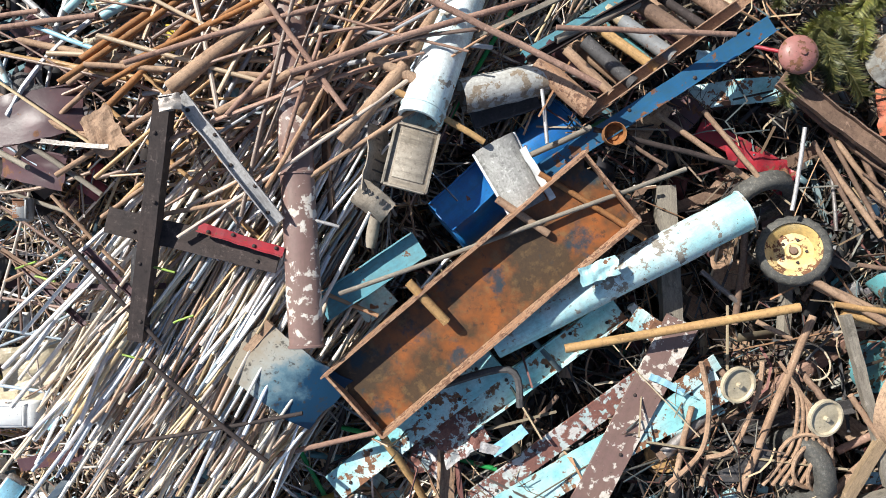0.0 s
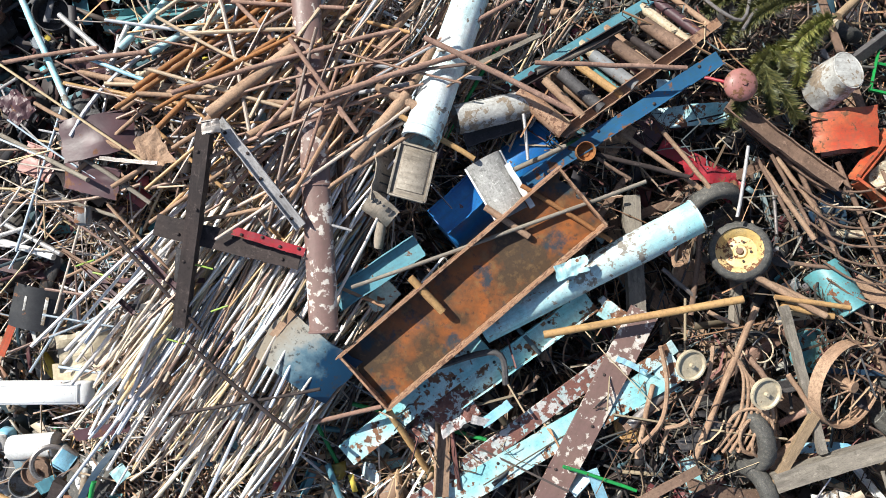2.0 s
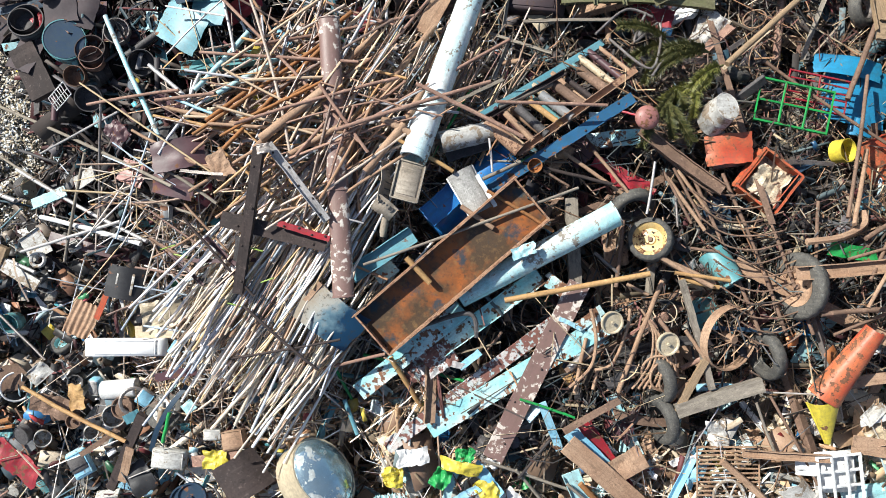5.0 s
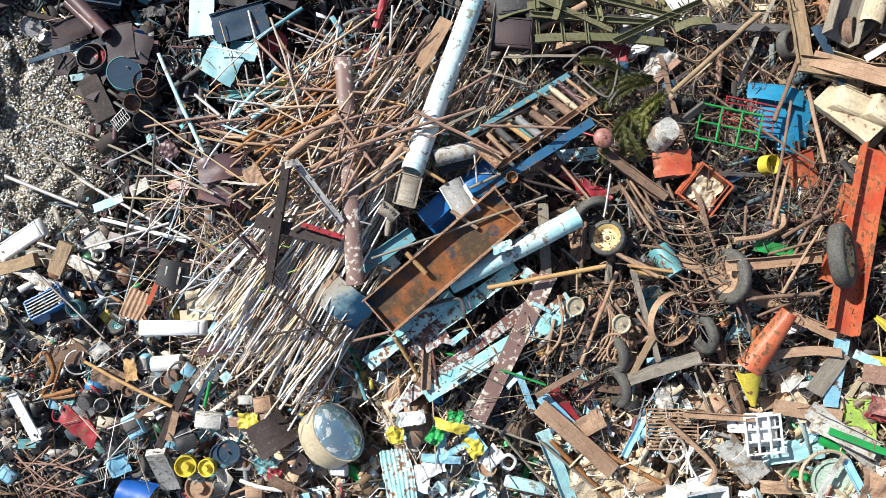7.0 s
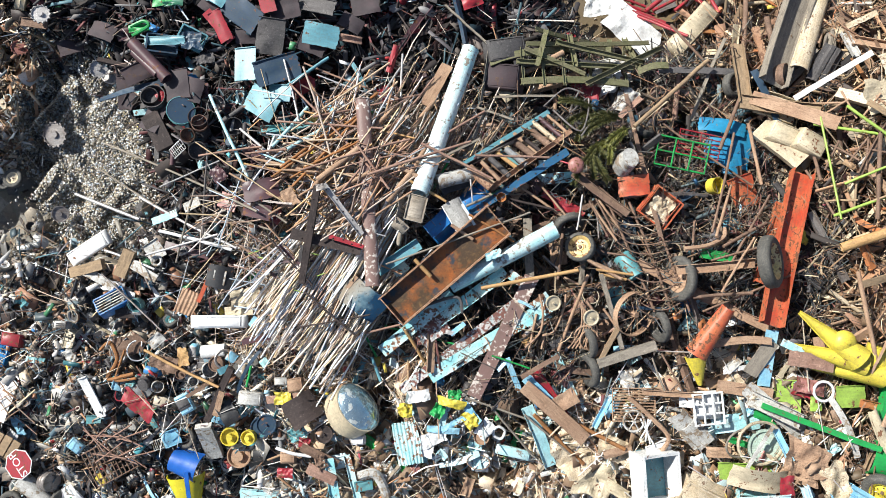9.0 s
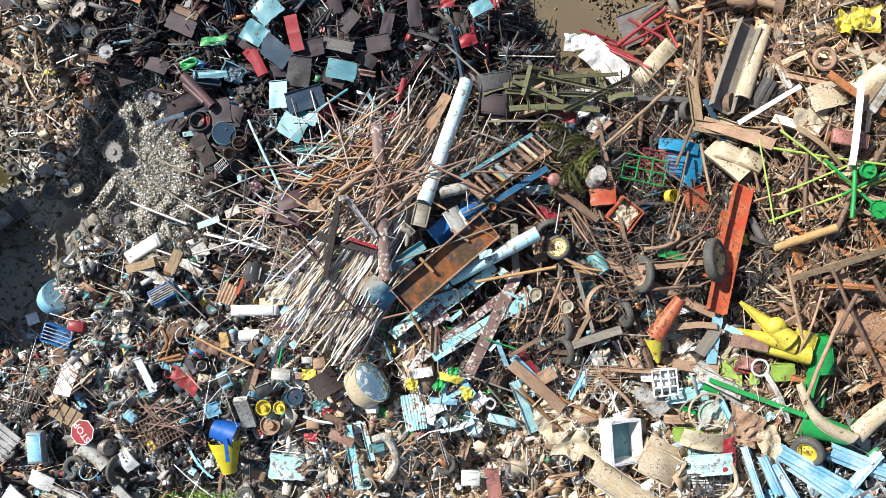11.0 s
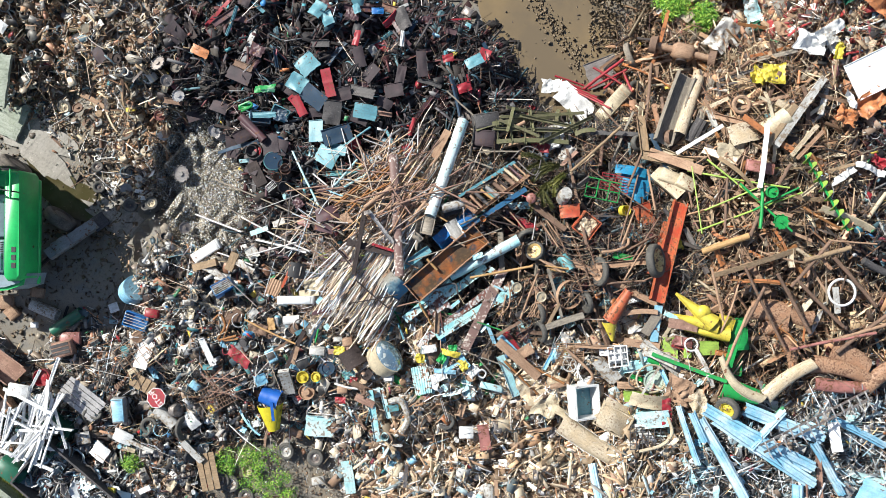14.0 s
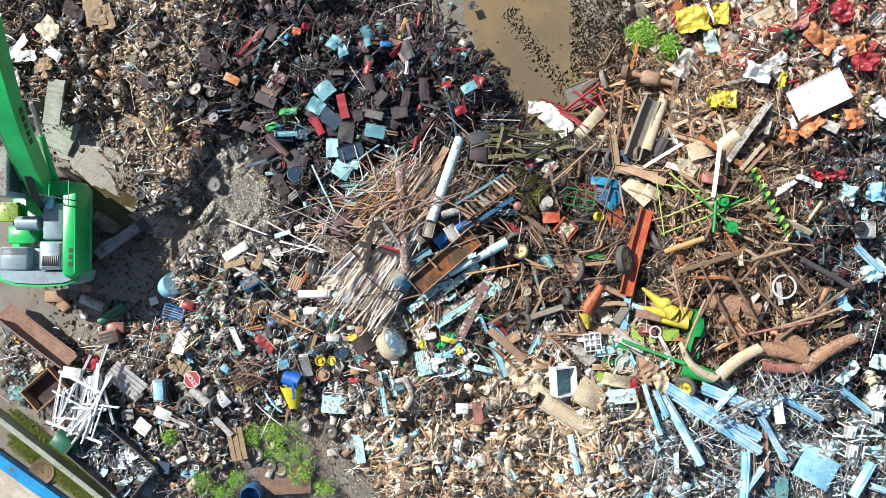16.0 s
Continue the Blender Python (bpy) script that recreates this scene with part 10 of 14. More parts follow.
rack((8.8, -3.27, 2.85), 0.324, 0.793, 2, 2, 0.03, GREEN, 'green painted machine frame under a guard', name='green_machine', cat='machine part')
cowl((11.0, -3.3, 2.9), (12.7, -3.75, 3.0), 0.5, 0.36, 0.2, 0.14, WORN_BROWN, 'faded orange-tan curved hull panel', name='faded_hull', bow=(0.1, 0.05))
cowl((8.22, -3.02, 3.3), (9.42, -4.28, 3.3), 0.16, 0.30, 0.1, 0.12, CREAM, 'curved pale yellow machine guard', name='curved_guard', bow=(-0.28, 0.05))
cowl((9.58, -4.25, 3.1), (10.95, -3.25, 3.2), 0.42, 0.34, 0.16, 0.12, WORN_TAN, 'long faded orange and cream chute', name='faded_chute', bow=(0.1, 0))
wheel((8.41, -4.55, 3.32), 0.346, 0.2, YELLOW, 'small tyre with a yellow rim', tilt=-45, roll=20, name='small_wheel')
sheet((7.98, -2.84, 3.03), 0.594, 0.405, 0, LIME, 'lime-green flat plastic piece', name='lime_sheet')
crumpled((7.22, -2.73, 2.93), 0.543, 0.326, 0.1, -20, RED, 'tangled red crate pieces', seed=38, name='red_crate')
rod((8.26, -3.28, 3.61), (8.93, -1.58, 3.71), 0.044, RUST_TAN, 'long tan rusty pole leaning on machines')

for a_, b_, w0_, w1_, h_, bw_ in (((9.2, -1.75, 2.85), (10.3, -1.95, 2.95), 0.55, 0.7, 0.16, 0.12), ((10.3, -1.75, 2.9), (11.0, -2.0, 2.85), 0.3, 0.5, 0.2, -0.1), ((9.5, -2.35, 2.8), (10.3, -2.2, 2.9), 0.3, 0.4, 0.14, 0.0), ((10.2, -2.5, 2.9), (10.5, -3.4, 2.85), 0.34, 0.26, 0.1, 0.06)):
    cowl(a_, b_, w0_, w1_, h_, h_, WORN_BROWN, "tan-orange curved sheet-metal guard of a machine", name="rusty_guard", group="rusty guards", bow=(bw_, 0))

# wheel rims and baskets among the boards
disc((6.47, -3.86, 2.76), 0.345, 0.08, MINT, 'pale green wheel disc inside a pale hoop', hole=0.2, name='green_disc')
hoop((6.33, -3.76, 2.91), 0.476, 0.031, CREAM, 'pale green-cream hoop over a disc', tilt=12, name='pale_hoop', flat=0.85)
hoop((5.99, -3.77, 2.87), 0.363, 0.021, WOOD_GREY, 'thin bent grey hoop', tilt=20, roll=14, name='bent_hoop', flat=0.8)
bar('flat', (6, -4.23, 3.06), (6.52, -3.4, 3.03), 0.072, 0.036, 0.02, WHITE_OLD, 'thin pale straight strip on a hoop', name='pale_strip')
bar('channel', (6.6, -3.49, 2.93), (6.81, -4.05, 3.14), 0.123, 0.06, 0.012, SKYBLUE, 'short grey-blue channel piece', name='blue_channel')
crumpled((7.11, -4.02, 3.13), 0.876, 0.611, 0.16, -20, RUST_TAN, 'crushed brown wicker basket', seed=39, name='crushed_basket', cat='basket')
crumpled((7.19, -2.65, 3.04), 0.574, 0.266, 0.12, -12, PINKISH, 'crushed pink plastic toy body', seed=40, name='pink_plastic')
hoop((7.43, -2.73, 3.11), 0.184, 0.026, WHITE, 'small white plastic wheel hoop', name='white_hoop')
bar('roof', (6.76, -2.09, 3.1), (7.59, -2.23, 3.14), 0.285, 0.12, 0.012, RUST_RED, 'dull purple-brown rounded hull piece', name='brown_hull', cat='machine part')
bar('flat', (6.64, -1.8, 3.14), (7.05, -2, 3.14), 0.142, 0.071, 0.03, CYAN_WHITE, 'pale blue bent strip', name='blue_strip')
bar('channel', (4.1, -2.8, 2.85), (5.22, -2.86, 2.88), 0.104, 0.05, 0.012, RUST_TAN, 'tan steel frame edge of a tine grid', name='grid_edge')

# white and red pieces behind the conveyor
crumpled((3.6, 3.42, 1.79), 0.723, 0.547, 0.14, 20, WHITE, 'torn white sheet under mossy bars', seed=41, name='white_plastic')
crumpled((3.99, 3, 1.91), 0.426, 0.503, 0.12, -30, WHITE_OLD, 'torn grey-white sheet under mossy bars', seed=42, name='white_plastic')
crumpled((3.13, 3.18, 1.97), 0.636, 0.289, 0.1, -15, RED, 'bent red painted guard under mossy bars', seed=43, name='red_guard')
sheet((1.52, 3.22, 2.23), 0.434, 0.566, 35, CREAM, 'torn pale green-cream sheet among rods', name='torn_sheet_metal', crumple=0.08, cut=0.6)
sheet((6.21, 1.77, 1.82), 0.39, 0.585, -10, SEATBLUE, 'bright blue plastic shell side', name='blue_seat_shell', bend=0.05, cat='shell')

# south-east: blue boards, chutes and chairs
bar('hat', (7.6, -4.83, 3.34), (8.9, -7.12, 3.4), 0.296, 0.2, 0.012, PROFILE_BLUE, 'long pale blue painted steel profile, weathered white', name='blue_profile', group='pale blue profiles', twist=-10)
bar('hat', (8.02, -4.82, 3.39), (10.91, -6.74, 3.23), 0.356, 0.2, 0.012, PROFILE_BLUE, 'long pale blue painted steel profile, weathered white', name='blue_profile', group='pale blue profiles', twist=7)
bar('hat', (7.72, -4.53, 3.44), (9.45, -5.49, 3.34), 0.355, 0.2, 0.012, PROFILE_BLUE, 'long pale blue painted steel profile, weathered white', name='blue_profile', group='pale blue profiles', twist=4)
bar('hat', (8.91, -4.56, 3.27), (11.25, -5.43, 3.1), 0.388, 0.2, 0.012, PROFILE_BLUE, 'long pale blue painted steel profile, weathered white', name='blue_profile', group='pale blue profiles', twist=1)
bar('hat', (9.35, -5.48, 3.36), (10.94, -6.28, 3.16), 0.357, 0.2, 0.012, PROFILE_BLUE, 'long pale blue painted steel profile, weathered white', name='blue_profile', group='pale blue profiles', twist=-2)
bar('hat', (10.94, -5.52, 3.16), (11.95, -7.13, 2.8), 0.241, 0.2, 0.012, PROFILE_BLUE, 'long pale blue painted steel profile, weathered white', name='blue_profile', group='pale blue profiles', twist=-5)
bar('hat', (11.55, -4.87, 3.05), (13.19, -5.71, 2.82), 0.211, 0.2, 0.012, PROFILE_BLUE, 'long pale blue painted steel profile, weathered white', name='blue_profile', group='pale blue profiles', twist=-8)
bar('hat', (10.43, -6.71, 3.34), (10.33, -8.39, 3.39), 0.296, 0.2, 0.012, PROFILE_BLUE, 'long pale blue painted steel profile, weathered white', name='blue_profile', group='pale blue profiles', twist=9)
bar('hat', (10.08, -4.66, 3.18), (9.06, -5.67, 3.39), 0.208, 0.2, 0.012, PROFILE_BLUE, 'long pale blue painted steel profile, weathered white', name='blue_profile', group='pale blue profiles', twist=6)
bar('hat', (11.02, -7.31, 3.19), (10.37, -8.02, 3.39), 0.208, 0.2, 0.012, PROFILE_BLUE, 'long pale blue painted steel profile, weathered white', name='blue_profile', group='pale blue profiles', twist=3)
bar('hat', (13.81, -4.69, 2.92), (14.88, -5.5, 2.7), 0.212, 0.2, 0.012, PROFILE_BLUE, 'long pale blue painted steel profile, weathered white', name='blue_profile', group='pale blue profiles', twist=0)
bar('hat', (7.35, -4.63, 3.43), (7.73, -5.48, 3.4), 0.207, 0.2, 0.012, PROFILE_BLUE, 'long pale blue painted steel profile, weathered white', name='blue_profile', group='pale blue profiles', twist=-3)
bar('hat', (7.01, -4.47, 3.28), (7.55, -6.14, 3.4), 0.148, 0.2, 0.012, PROFILE_BLUE, 'long pale blue painted steel profile, weathered white', name='blue_profile', group='pale blue profiles', twist=-6)
bar('hat', (4.67, -6.36, 2.52), (4.88, -7.6, 2.98), 0.243, 0.2, 0.012, PROFILE_BLUE, 'long pale blue painted steel profile, weathered white', name='blue_profile', group='pale blue profiles', twist=-9)
bar('hat', (14.28, -8.39, 2.75), (14.98, -7.24, 2.7), 0.334, 0.2, 0.012, PROFILE_BLUE, 'long pale blue painted steel profile, weathered white', name='blue_profile', group='pale blue profiles', twist=8)
bar('hat', (14.16, 0.21, 3.18), (15.06, -0.65, 3.1), 0.239, 0.2, 0.012, PROFILE_BLUE, 'long pale blue painted steel profile, weathered white', name='blue_profile', group='pale blue profiles', twist=5)
bar('hat', (14.88, -8.01, 2.7), (15.42, -8.2, 2.7), 0.213, 0.2, 0.012, PROFILE_BLUE, 'long pale blue painted steel profile, weathered white', name='blue_profile', group='pale blue profiles', twist=2)
sheet((11.55, -5.38, 3.2), 0.306, 0.841, 8, WHITE_CLEAN, 'small white sheet standing in blue boards', name='white_sheet')
sheet((13.1, -7.47, 2.6), 1.369, 1.056, -28, SKYBLUE, 'pale blue flat sheet with a creased corner', name='blue_sheet', bend=0.06)
sheet((11.71, -8.14, 2.67), 0.781, 0.859, 0, TEAL, 'dark green-teal plastic bin side', name='teal_bin')
sheet((10.71, -7.4, 3.25), 0.076, 1.527, 0, RUST_RED, 'dark red standing strip')
bar('channel', (11.13, -5.64, 3.01), (11.26, -7.95, 2.97), 0.154, 0.05, 0.012, RUST_RED, 'dark red narrow channel')
chair((14.18, -6.18, 2.75), -8)
chair((15.12, -5.65, 2.75), 4)
chair((14.24, -6.82, 2.75), -4)

# spiked harrow bar
harrow((9.21, -5.58, 3.78), (12.39, -4.07, 3.5))
cowl((3.7, -5.12, 2.45), (6.85, -6.72, 2.4), 0.62, 0.5, 0.3, 0.22, WORN_TAN, 'long faded pink and cream chute, bent in the middle', name='faded_chute', bow=(-0.18, 0.1), rim=WHITE)
tray((4.32, -4.45, 2.5), 0.74, 0.95, 0.5, 4, WHITE, 'white appliance carcass with a dark opening', name='appliance_carcass', cat='appliance', t=0.05, inner=SHEETBLUE, tilt=16)
tray((5.25, -4.9, 2.55), 0.7, 0.95, 0.42, 62, WORN_TAN, 'cream steel box lying with its open side up', name='cream_box', cat='box', t=0.03, inner=RUST_TAN, tilt=-14)
sheet((6.05, -4.31, 2.88), 1.162, 0.31, -6, LIME, 'olive-yellow flat plastic lid', name='olive_lid')
tray((6.38, -5.04, 2.6), 0.55, 0.95, 0.28, 88, CYAN_WHITE, 'pale blue steel tray with sloping sides', name='metal_tray', cat='tray', flare=0.12, t=0.02, inner=WHITE_OLD)
rack((6.08, -5.44, 3.2), 0.88, 0.65, 4, 3, 0.012, STEEL_DARK, 'dark metal grid panel')
bent(((5.86, -5.78, 3.36), (6.51, -5.58, 3.39), (6.79, -5.21, 3.39), (6.63, -4.66, 3.3)), 0.048, CREAM, 'pale curved hose lying in the scrap heap')
crumpled((6.66, -4.65, 3.31), 0.267, 0.762, 0.1, 0, RED, 'red plastic strip lying in the scrap heap', seed=44)
sheet((3.68, -4.01, 2.59), 0.606, 0.157, 10, RUST_TAN, 'bent sheet-metal piece in a pale heap', bend=0.012, crumple=0.06, name='bent_sheet', group='bent sheet pieces')
sheet((4.44, -3.9, 2.69), 0.484, 0.195, 20, WHITE, 'bent sheet-metal piece in a pale heap', bend=0.012, crumple=0.06, name='bent_sheet', group='bent sheet pieces')
sheet((3.72, -4.85, 2.27), 0.491, 0.237, -30, CREAM, 'bent sheet-metal piece in a pale heap', bend=0.012, crumple=0.06, name='bent_sheet', group='bent sheet pieces')
sheet((5.6, -3.98, 2.74), 0.482, 0.195, 0, RUST_TAN, 'bent sheet-metal piece in a pale heap', bend=0.012, crumple=0.06, name='bent_sheet', group='bent sheet pieces')
sheet((7.22, -4.1, 3.18), 0.404, 0.192, 30, RUST_TAN, 'bent sheet-metal piece in a pale heap', bend=0.012, crumple=0.06, name='bent_sheet', group='bent sheet pieces')
sheet((3.15, -5.49, 2.03), 0.743, 0.100, 12, RUST_TAN, 'bent sheet-metal piece in a pale heap', bend=0.012, crumple=0.06, name='bent_sheet', group='bent sheet pieces')
sheet((3.45, -6.29, 2.01), 0.620, 0.120, 40, WOOD, 'bent sheet-metal piece in a pale heap', bend=0.012, crumple=0.06, name='bent_sheet', group='bent sheet pieces')
sheet((2.6, -3.03, 2.67), 0.314, 0.586, -60, RUST_TAN, 'bent sheet-metal piece in a pale heap', bend=0.012, crumple=0.06, name='bent_sheet', group='bent sheet pieces')
sheet((4.68, -6.19, 2.43), 0.415, 0.158, 60, WOOD, 'bent sheet-metal piece in a pale heap', bend=0.012, crumple=0.06, name='bent_sheet', group='bent sheet pieces')
sheet((5.98, -3.78, 2.77), 0.482, 0.117, -20, GREEN, 'bent sheet-metal piece in a pale heap', bend=0.012, crumple=0.06, name='bent_sheet', group='bent sheet pieces')
sheet((6.45, -3.29, 2.81), 0.482, 0.136, -22, GREEN, 'bent sheet-metal piece in a pale heap', bend=0.012, crumple=0.06, name='bent_sheet', group='bent sheet pieces')
sheet((7.38, -2.99, 2.93), 0.239, 0.290, 0, LIME, 'bent sheet-metal piece in a pale heap', bend=0.012, crumple=0.06, name='bent_sheet', group='bent sheet pieces')
sheet((5.01, -3.01, 2.76), 0.361, 0.195, 0, WHITE, 'bent sheet-metal piece in a pale heap', bend=0.012, crumple=0.06, name='bent_sheet', group='bent sheet pieces')

# south-west corner
stop_sign((-9, -4.75, 1), 129)
pipe((-9.07, -5.12, 0.78), (-8.48, -5.68, 0.77), 0.188, WHITE_OLD, 'grey-white gas cylinder lying under a road sign', name='gas_cylinder', cat='cylinder')
drum((-8.55, -5.17, 0.75), 0.209, 0.25, STEEL, 'small grey motor lying in the scrap heap', tilt=60, name='motor', cat='motor')
wheel((-9.36, -5.71, 0.66), 0.273, 0.14, STEEL_DARK, 'black tyre lying flat', rim=False, name='old_tyre', cat='tyre', group='old tyres')
wheel((-8.15, -5.77, 0.67), 0.42, 0.14, STEEL_DARK, 'black tyre standing on edge', tilt=60, rim=False, name='old_tyre', cat='tyre', group='old tyres')
slats((-11.55, -4.85, 0.63), 0.8, 1.45, 5, STEEL_PALE, 'pale grey-green weathered wooden pallet deck', yaw=52, tilt=0)
rack((-10.74, -4.13, 0.72), 0.335, 0.922, 2, 1, 0.014, STEEL_DARK, 'dark radiator grille lying in the scrap heap', yaw=-18)
slats((-7.45, -7.2, 0.54), 0.633, 1.223, 3, WOOD, 'tan wooden pallet standing on scrap', yaw=12)
slats((-9.49, -4.33, 0.79), 0.836, 0.46, 4, WOOD, 'broken tan wooden pallet', yaw=-30)
case((-10.24, -5.17, 0.75), (0.419, 0.837, 0.2), 5, GREY, 'blue-grey metal locker lying in the scrap heap', name='metal_locker', cat='locker', lid=SKYBLUE)
sheet((-10.13, -6.03, 0.85), 0.626, 0.417, -25, WHITE, 'white plastic tub lid', name='tub_lid', bend=0.05)
sheet((-10.92, -6.54, 0.75), 0.586, 0.502, -35, WHITE, 'white plastic tub lid', name='tub_lid', bend=0.05)
case((-11.52, -6.17, 0.52), (0.548, 0.464, 0.15), 10, BLACK, 'black television-like box with pale edge', name='black_box', lid=WHITE_OLD)
pipe((-13.47, -1.82, 0.2), (-12.61, -2.18, 0.2), 0.192, WHITE_OLD, 'grey-white gas cylinder lying on mud', name='gas_cylinder', cat='cylinder')
pipe((-12.75, -2.72, 0.2), (-11.81, -2.07, 0.2), 0.192, GREEN_DARK, 'dark green gas cylinder lying on mud', name='gas_cylinder', cat='cylinder')
drum((-10.2, -1.43, 0.16), 0.427, 0.5, SKYBLUE, 'blue-topped rusty steel drum lying tipped', tilt=50, yaw=30, ribs=2, name='steel_drum')
grate((-9.77, -2.31, 0.61), 0.757, 0.463, 0.22, 4, BLUE, 'bright blue plastic crate with a white rim', yaw=-18, inner=BLUE)
case((-9.13, -2.05, 0.97), (0.457, 0.291, 0.15), -10, RED, 'small dark red metal box', name='red_box', cat='box')
sheet((-10.75, -1.92, 0.18), 0.299, 0.299, 20, WHITE, 'crumpled white plastic bag', name='white_scrap')
case((-12.21, -2.94, 0.1), (0.728, 0.428, 0.14), 0, PINKISH, 'brick-red block lying on earth', name='brick_block', cat='block')
rack((-9.66, -3.37, 0.9), 1.249, 1.041, 4, 4, 0.01, RUST_TAN, 'rusty wire mesh panel', yaw=35, name='wire_mesh')
sheet((-9.48, -3.38, 0.84), 0.459, 0.918, -15, WHITE, 'white panel under wire mesh', name='white_enamel_sheet')
bar('channel', (-16.2, -2.2, 0.75), (-13.65, -4.15, 0.75), 0.75, 0.5, 0.04, RUST_RED, 'rusty red-brown open steel side of a container', name='steel_container', cat='container', roll=-25)
tray((-14.68, -5.2, 0.3), 1.35, 0.95, 0.4, 42, WORN_BROWN, 'rusty red-brown open steel bin', name='steel_bin', cat='container', t=0.03, inner=RUST_DARK)
crumpled((-15.8, -5.36, 0.4), 0.636, 0.551, 0.12, 0, TEAL, 'turquoise plastic tub, crushed', seed=45)
tray((-12.75, -5.9, 0.15), 1.3, 1.0, 0.7, -38, GREEN_DARK, 'dark green steel waste container', name='waste_container', cat='container', t=0.03, flare=0.08)
case((-13.96, -7.25, 0), (1.074, 0.644, 0.8), -35, GREEN_DARK, 'dark green steel waste container corner', name='waste_container', cat='container')
g_ = random.Random(14)
for i in range(40):
    a_ = radians(g_.gauss(72, 24) if i % 4 else g_.gauss(-35, 20))
    c_, h_ = Vector((g_.gauss(-13.05, 0.42), g_.gauss(-5.7, 0.5), 0.9 + 0.012 * i)), g_.uniform(0.4, 1.15)
    d_ = Vector((math.cos(a_), math.sin(a_), g_.uniform(-0.12, 0.12))) * h_
    bar("channel", c_ - d_, c_ + d_, g_.uniform(0.07, 0.12), 0.05, 0.012, WHITE_CLEAN, "white plastic window profile offcut", name="window_profile", group="white window profiles", cat="profile", roll=g_.choice((0, 0, 90, 180)))
case((-13.37, -4.5, 1.1), (0.703, 0.413, 0.1), -10, WHITE, 'white metal chair frame piece', name='white_frame')
drum((-12.88, -4.17, 0.5), 0.274, 0.2, RED, 'dark red plastic bowl', open_top=True, ribs=0, name='red_bowl', cat='bowl')
tub = cowl((-5.36, -4.95, 0.95), (-5.26, -5.78, 0.85), 0.82, 0.34, 0.32, 0.2, TUB_YELLOW, 'bright yellow plastic barrow tub with a blue end', name='yellow_tub', cat='tub')
cowl((-5.62, -4.62, 0.95), (-5.02, -4.82, 1.0), 0.5, 0.62, 0.3, 0.34, TUB_BLUE, 'bright blue plastic shell beside a yellow tub', name='blue_shell', cat='shell')
bar('flat', (-5.22, -4.8, 1.36), (-5.16, -5.4, 1.3), 0.09, 0.04, 0.02, TUB_BLUE, 'bright blue strap over a yellow tub', name='blue_strap', cat='strap')
sheet((-5.69, -8.61, 0.35), 1.91, 1.061, 3, RUST, 'flat brown rusty steel sheet on the ground', name='rusty_sheet', crumple=0.02)
drum((-6.85, -9.05, 0.2), 0.363, 0.8, BLUE_MID, 'blue plastic barrel with a rusty opening', open_top=True, ribs=2, name='blue_barrel', cat='barrel')
wheel((-6.76, -7.68, 0.31), 0.276, 0.16, WHITE_OLD, 'car tyre with a rim lying by weeds', tilt=-10, name='car_wheel', cat='wheel', group='car wheels')
wheel((-6.27, -8.1, 0.3), 0.276, 0.16, STEEL, 'car tyre with a rim lying by weeds', tilt=-9, name='car_wheel', cat='wheel', group='car wheels')
wheel((-4.96, -6.61, 0.3), 0.276, 0.16, WHITE_OLD, 'car tyre with a rim lying by weeds', tilt=-8, name='car_wheel', cat='wheel', group='car wheels')
wheel((-4, -6.82, 0.3), 0.276, 0.16, STEEL, 'car tyre with a rim lying by weeds', tilt=-7, name='car_wheel', cat='wheel', group='car wheels')
wheel((-5.87, -8.25, 0.3), 0.276, 0.16, WHITE_OLD, 'car tyre with a rim lying by weeds', tilt=-6, name='car_wheel', cat='wheel', group='car wheels')
wheel((-7.08, -7.57, 0.33), 0.276, 0.16, STEEL, 'car tyre with a rim lying by weeds', tilt=-5, name='car_wheel', cat='wheel', group='car wheels')
leafy((-5.72, -7.38, 0.2), 0.96, 0.7, 90, LEAF, 'bright green leafy weed', size=0.075, seed=20)
leafy((-5.08, -8.23, 0.2), 0.64, 0.7, 60, LEAF, 'bright green leafy weed', size=0.075, seed=21)
leafy((-6.89, -6.95, 0.24), 0.533, 0.5, 46, LEAF, 'bright green leafy weed', size=0.075, seed=22)
leafy((-4.22, -8.86, 0.2), 0.427, 0.5, 38, LEAF, 'bright green leafy weed', size=0.075, seed=23)
leafy((-6.04, -6.74, 0.21), 0.533, 0.5, 46, LEAF, 'bright green leafy weed', size=0.075, seed=24)
leafy((-8.75, -8.61, 0.41), 0.529, 0.5, 46, LEAF, 'bright green leafy weed', size=0.075, seed=25)
leafy((-8.05, -9.08, 0.25), 0.468, 0.5, 38, LEAF, 'bright green leafy weed', size=0.075, seed=26)
leafy((-10, -6.91, 0.5), 0.296, 0.3, 61, LEAF, 'bright green leafy weed', size=0.075, seed=27)
leafy((-7.53, -8.66, 0.22), 0.426, 0.5, 38, LEAF, 'bright green leafy weed', size=0.075, seed=28)
rod((-3.88, -7.44, 0.35), (-2.18, -9.22, 0.38), 0.026, WOOD_GREY, 'thin long stick on bare earth')
case((-3.91, -7.58, 0.2), (0.427, 0.256, 0.1), 10, WHITE_OLD, 'pale block on bare earth')
bar('flat', (-2.97, -6.86, 0.54), (-2.82, -7.95, 0.41), 0.338, 0.169, 0.04, CYAN_WHITE, 'pale blue plank lying on scrap')
bar('box', (-11.86, -8.9, 0.35), (-9.24, -7.65, 0.84), 0.168, 0.06, 0.012, WHITE, 'pale plastic or metal strip in a mixed heap', name='metal_strip')
bar('box', (-12.4, -7.59, 0.35), (-13.25, -7.72, 0.35), 0.127, 0.06, 0.012, WHITE_OLD, 'pale plastic or metal strip in a mixed heap', name='metal_strip')
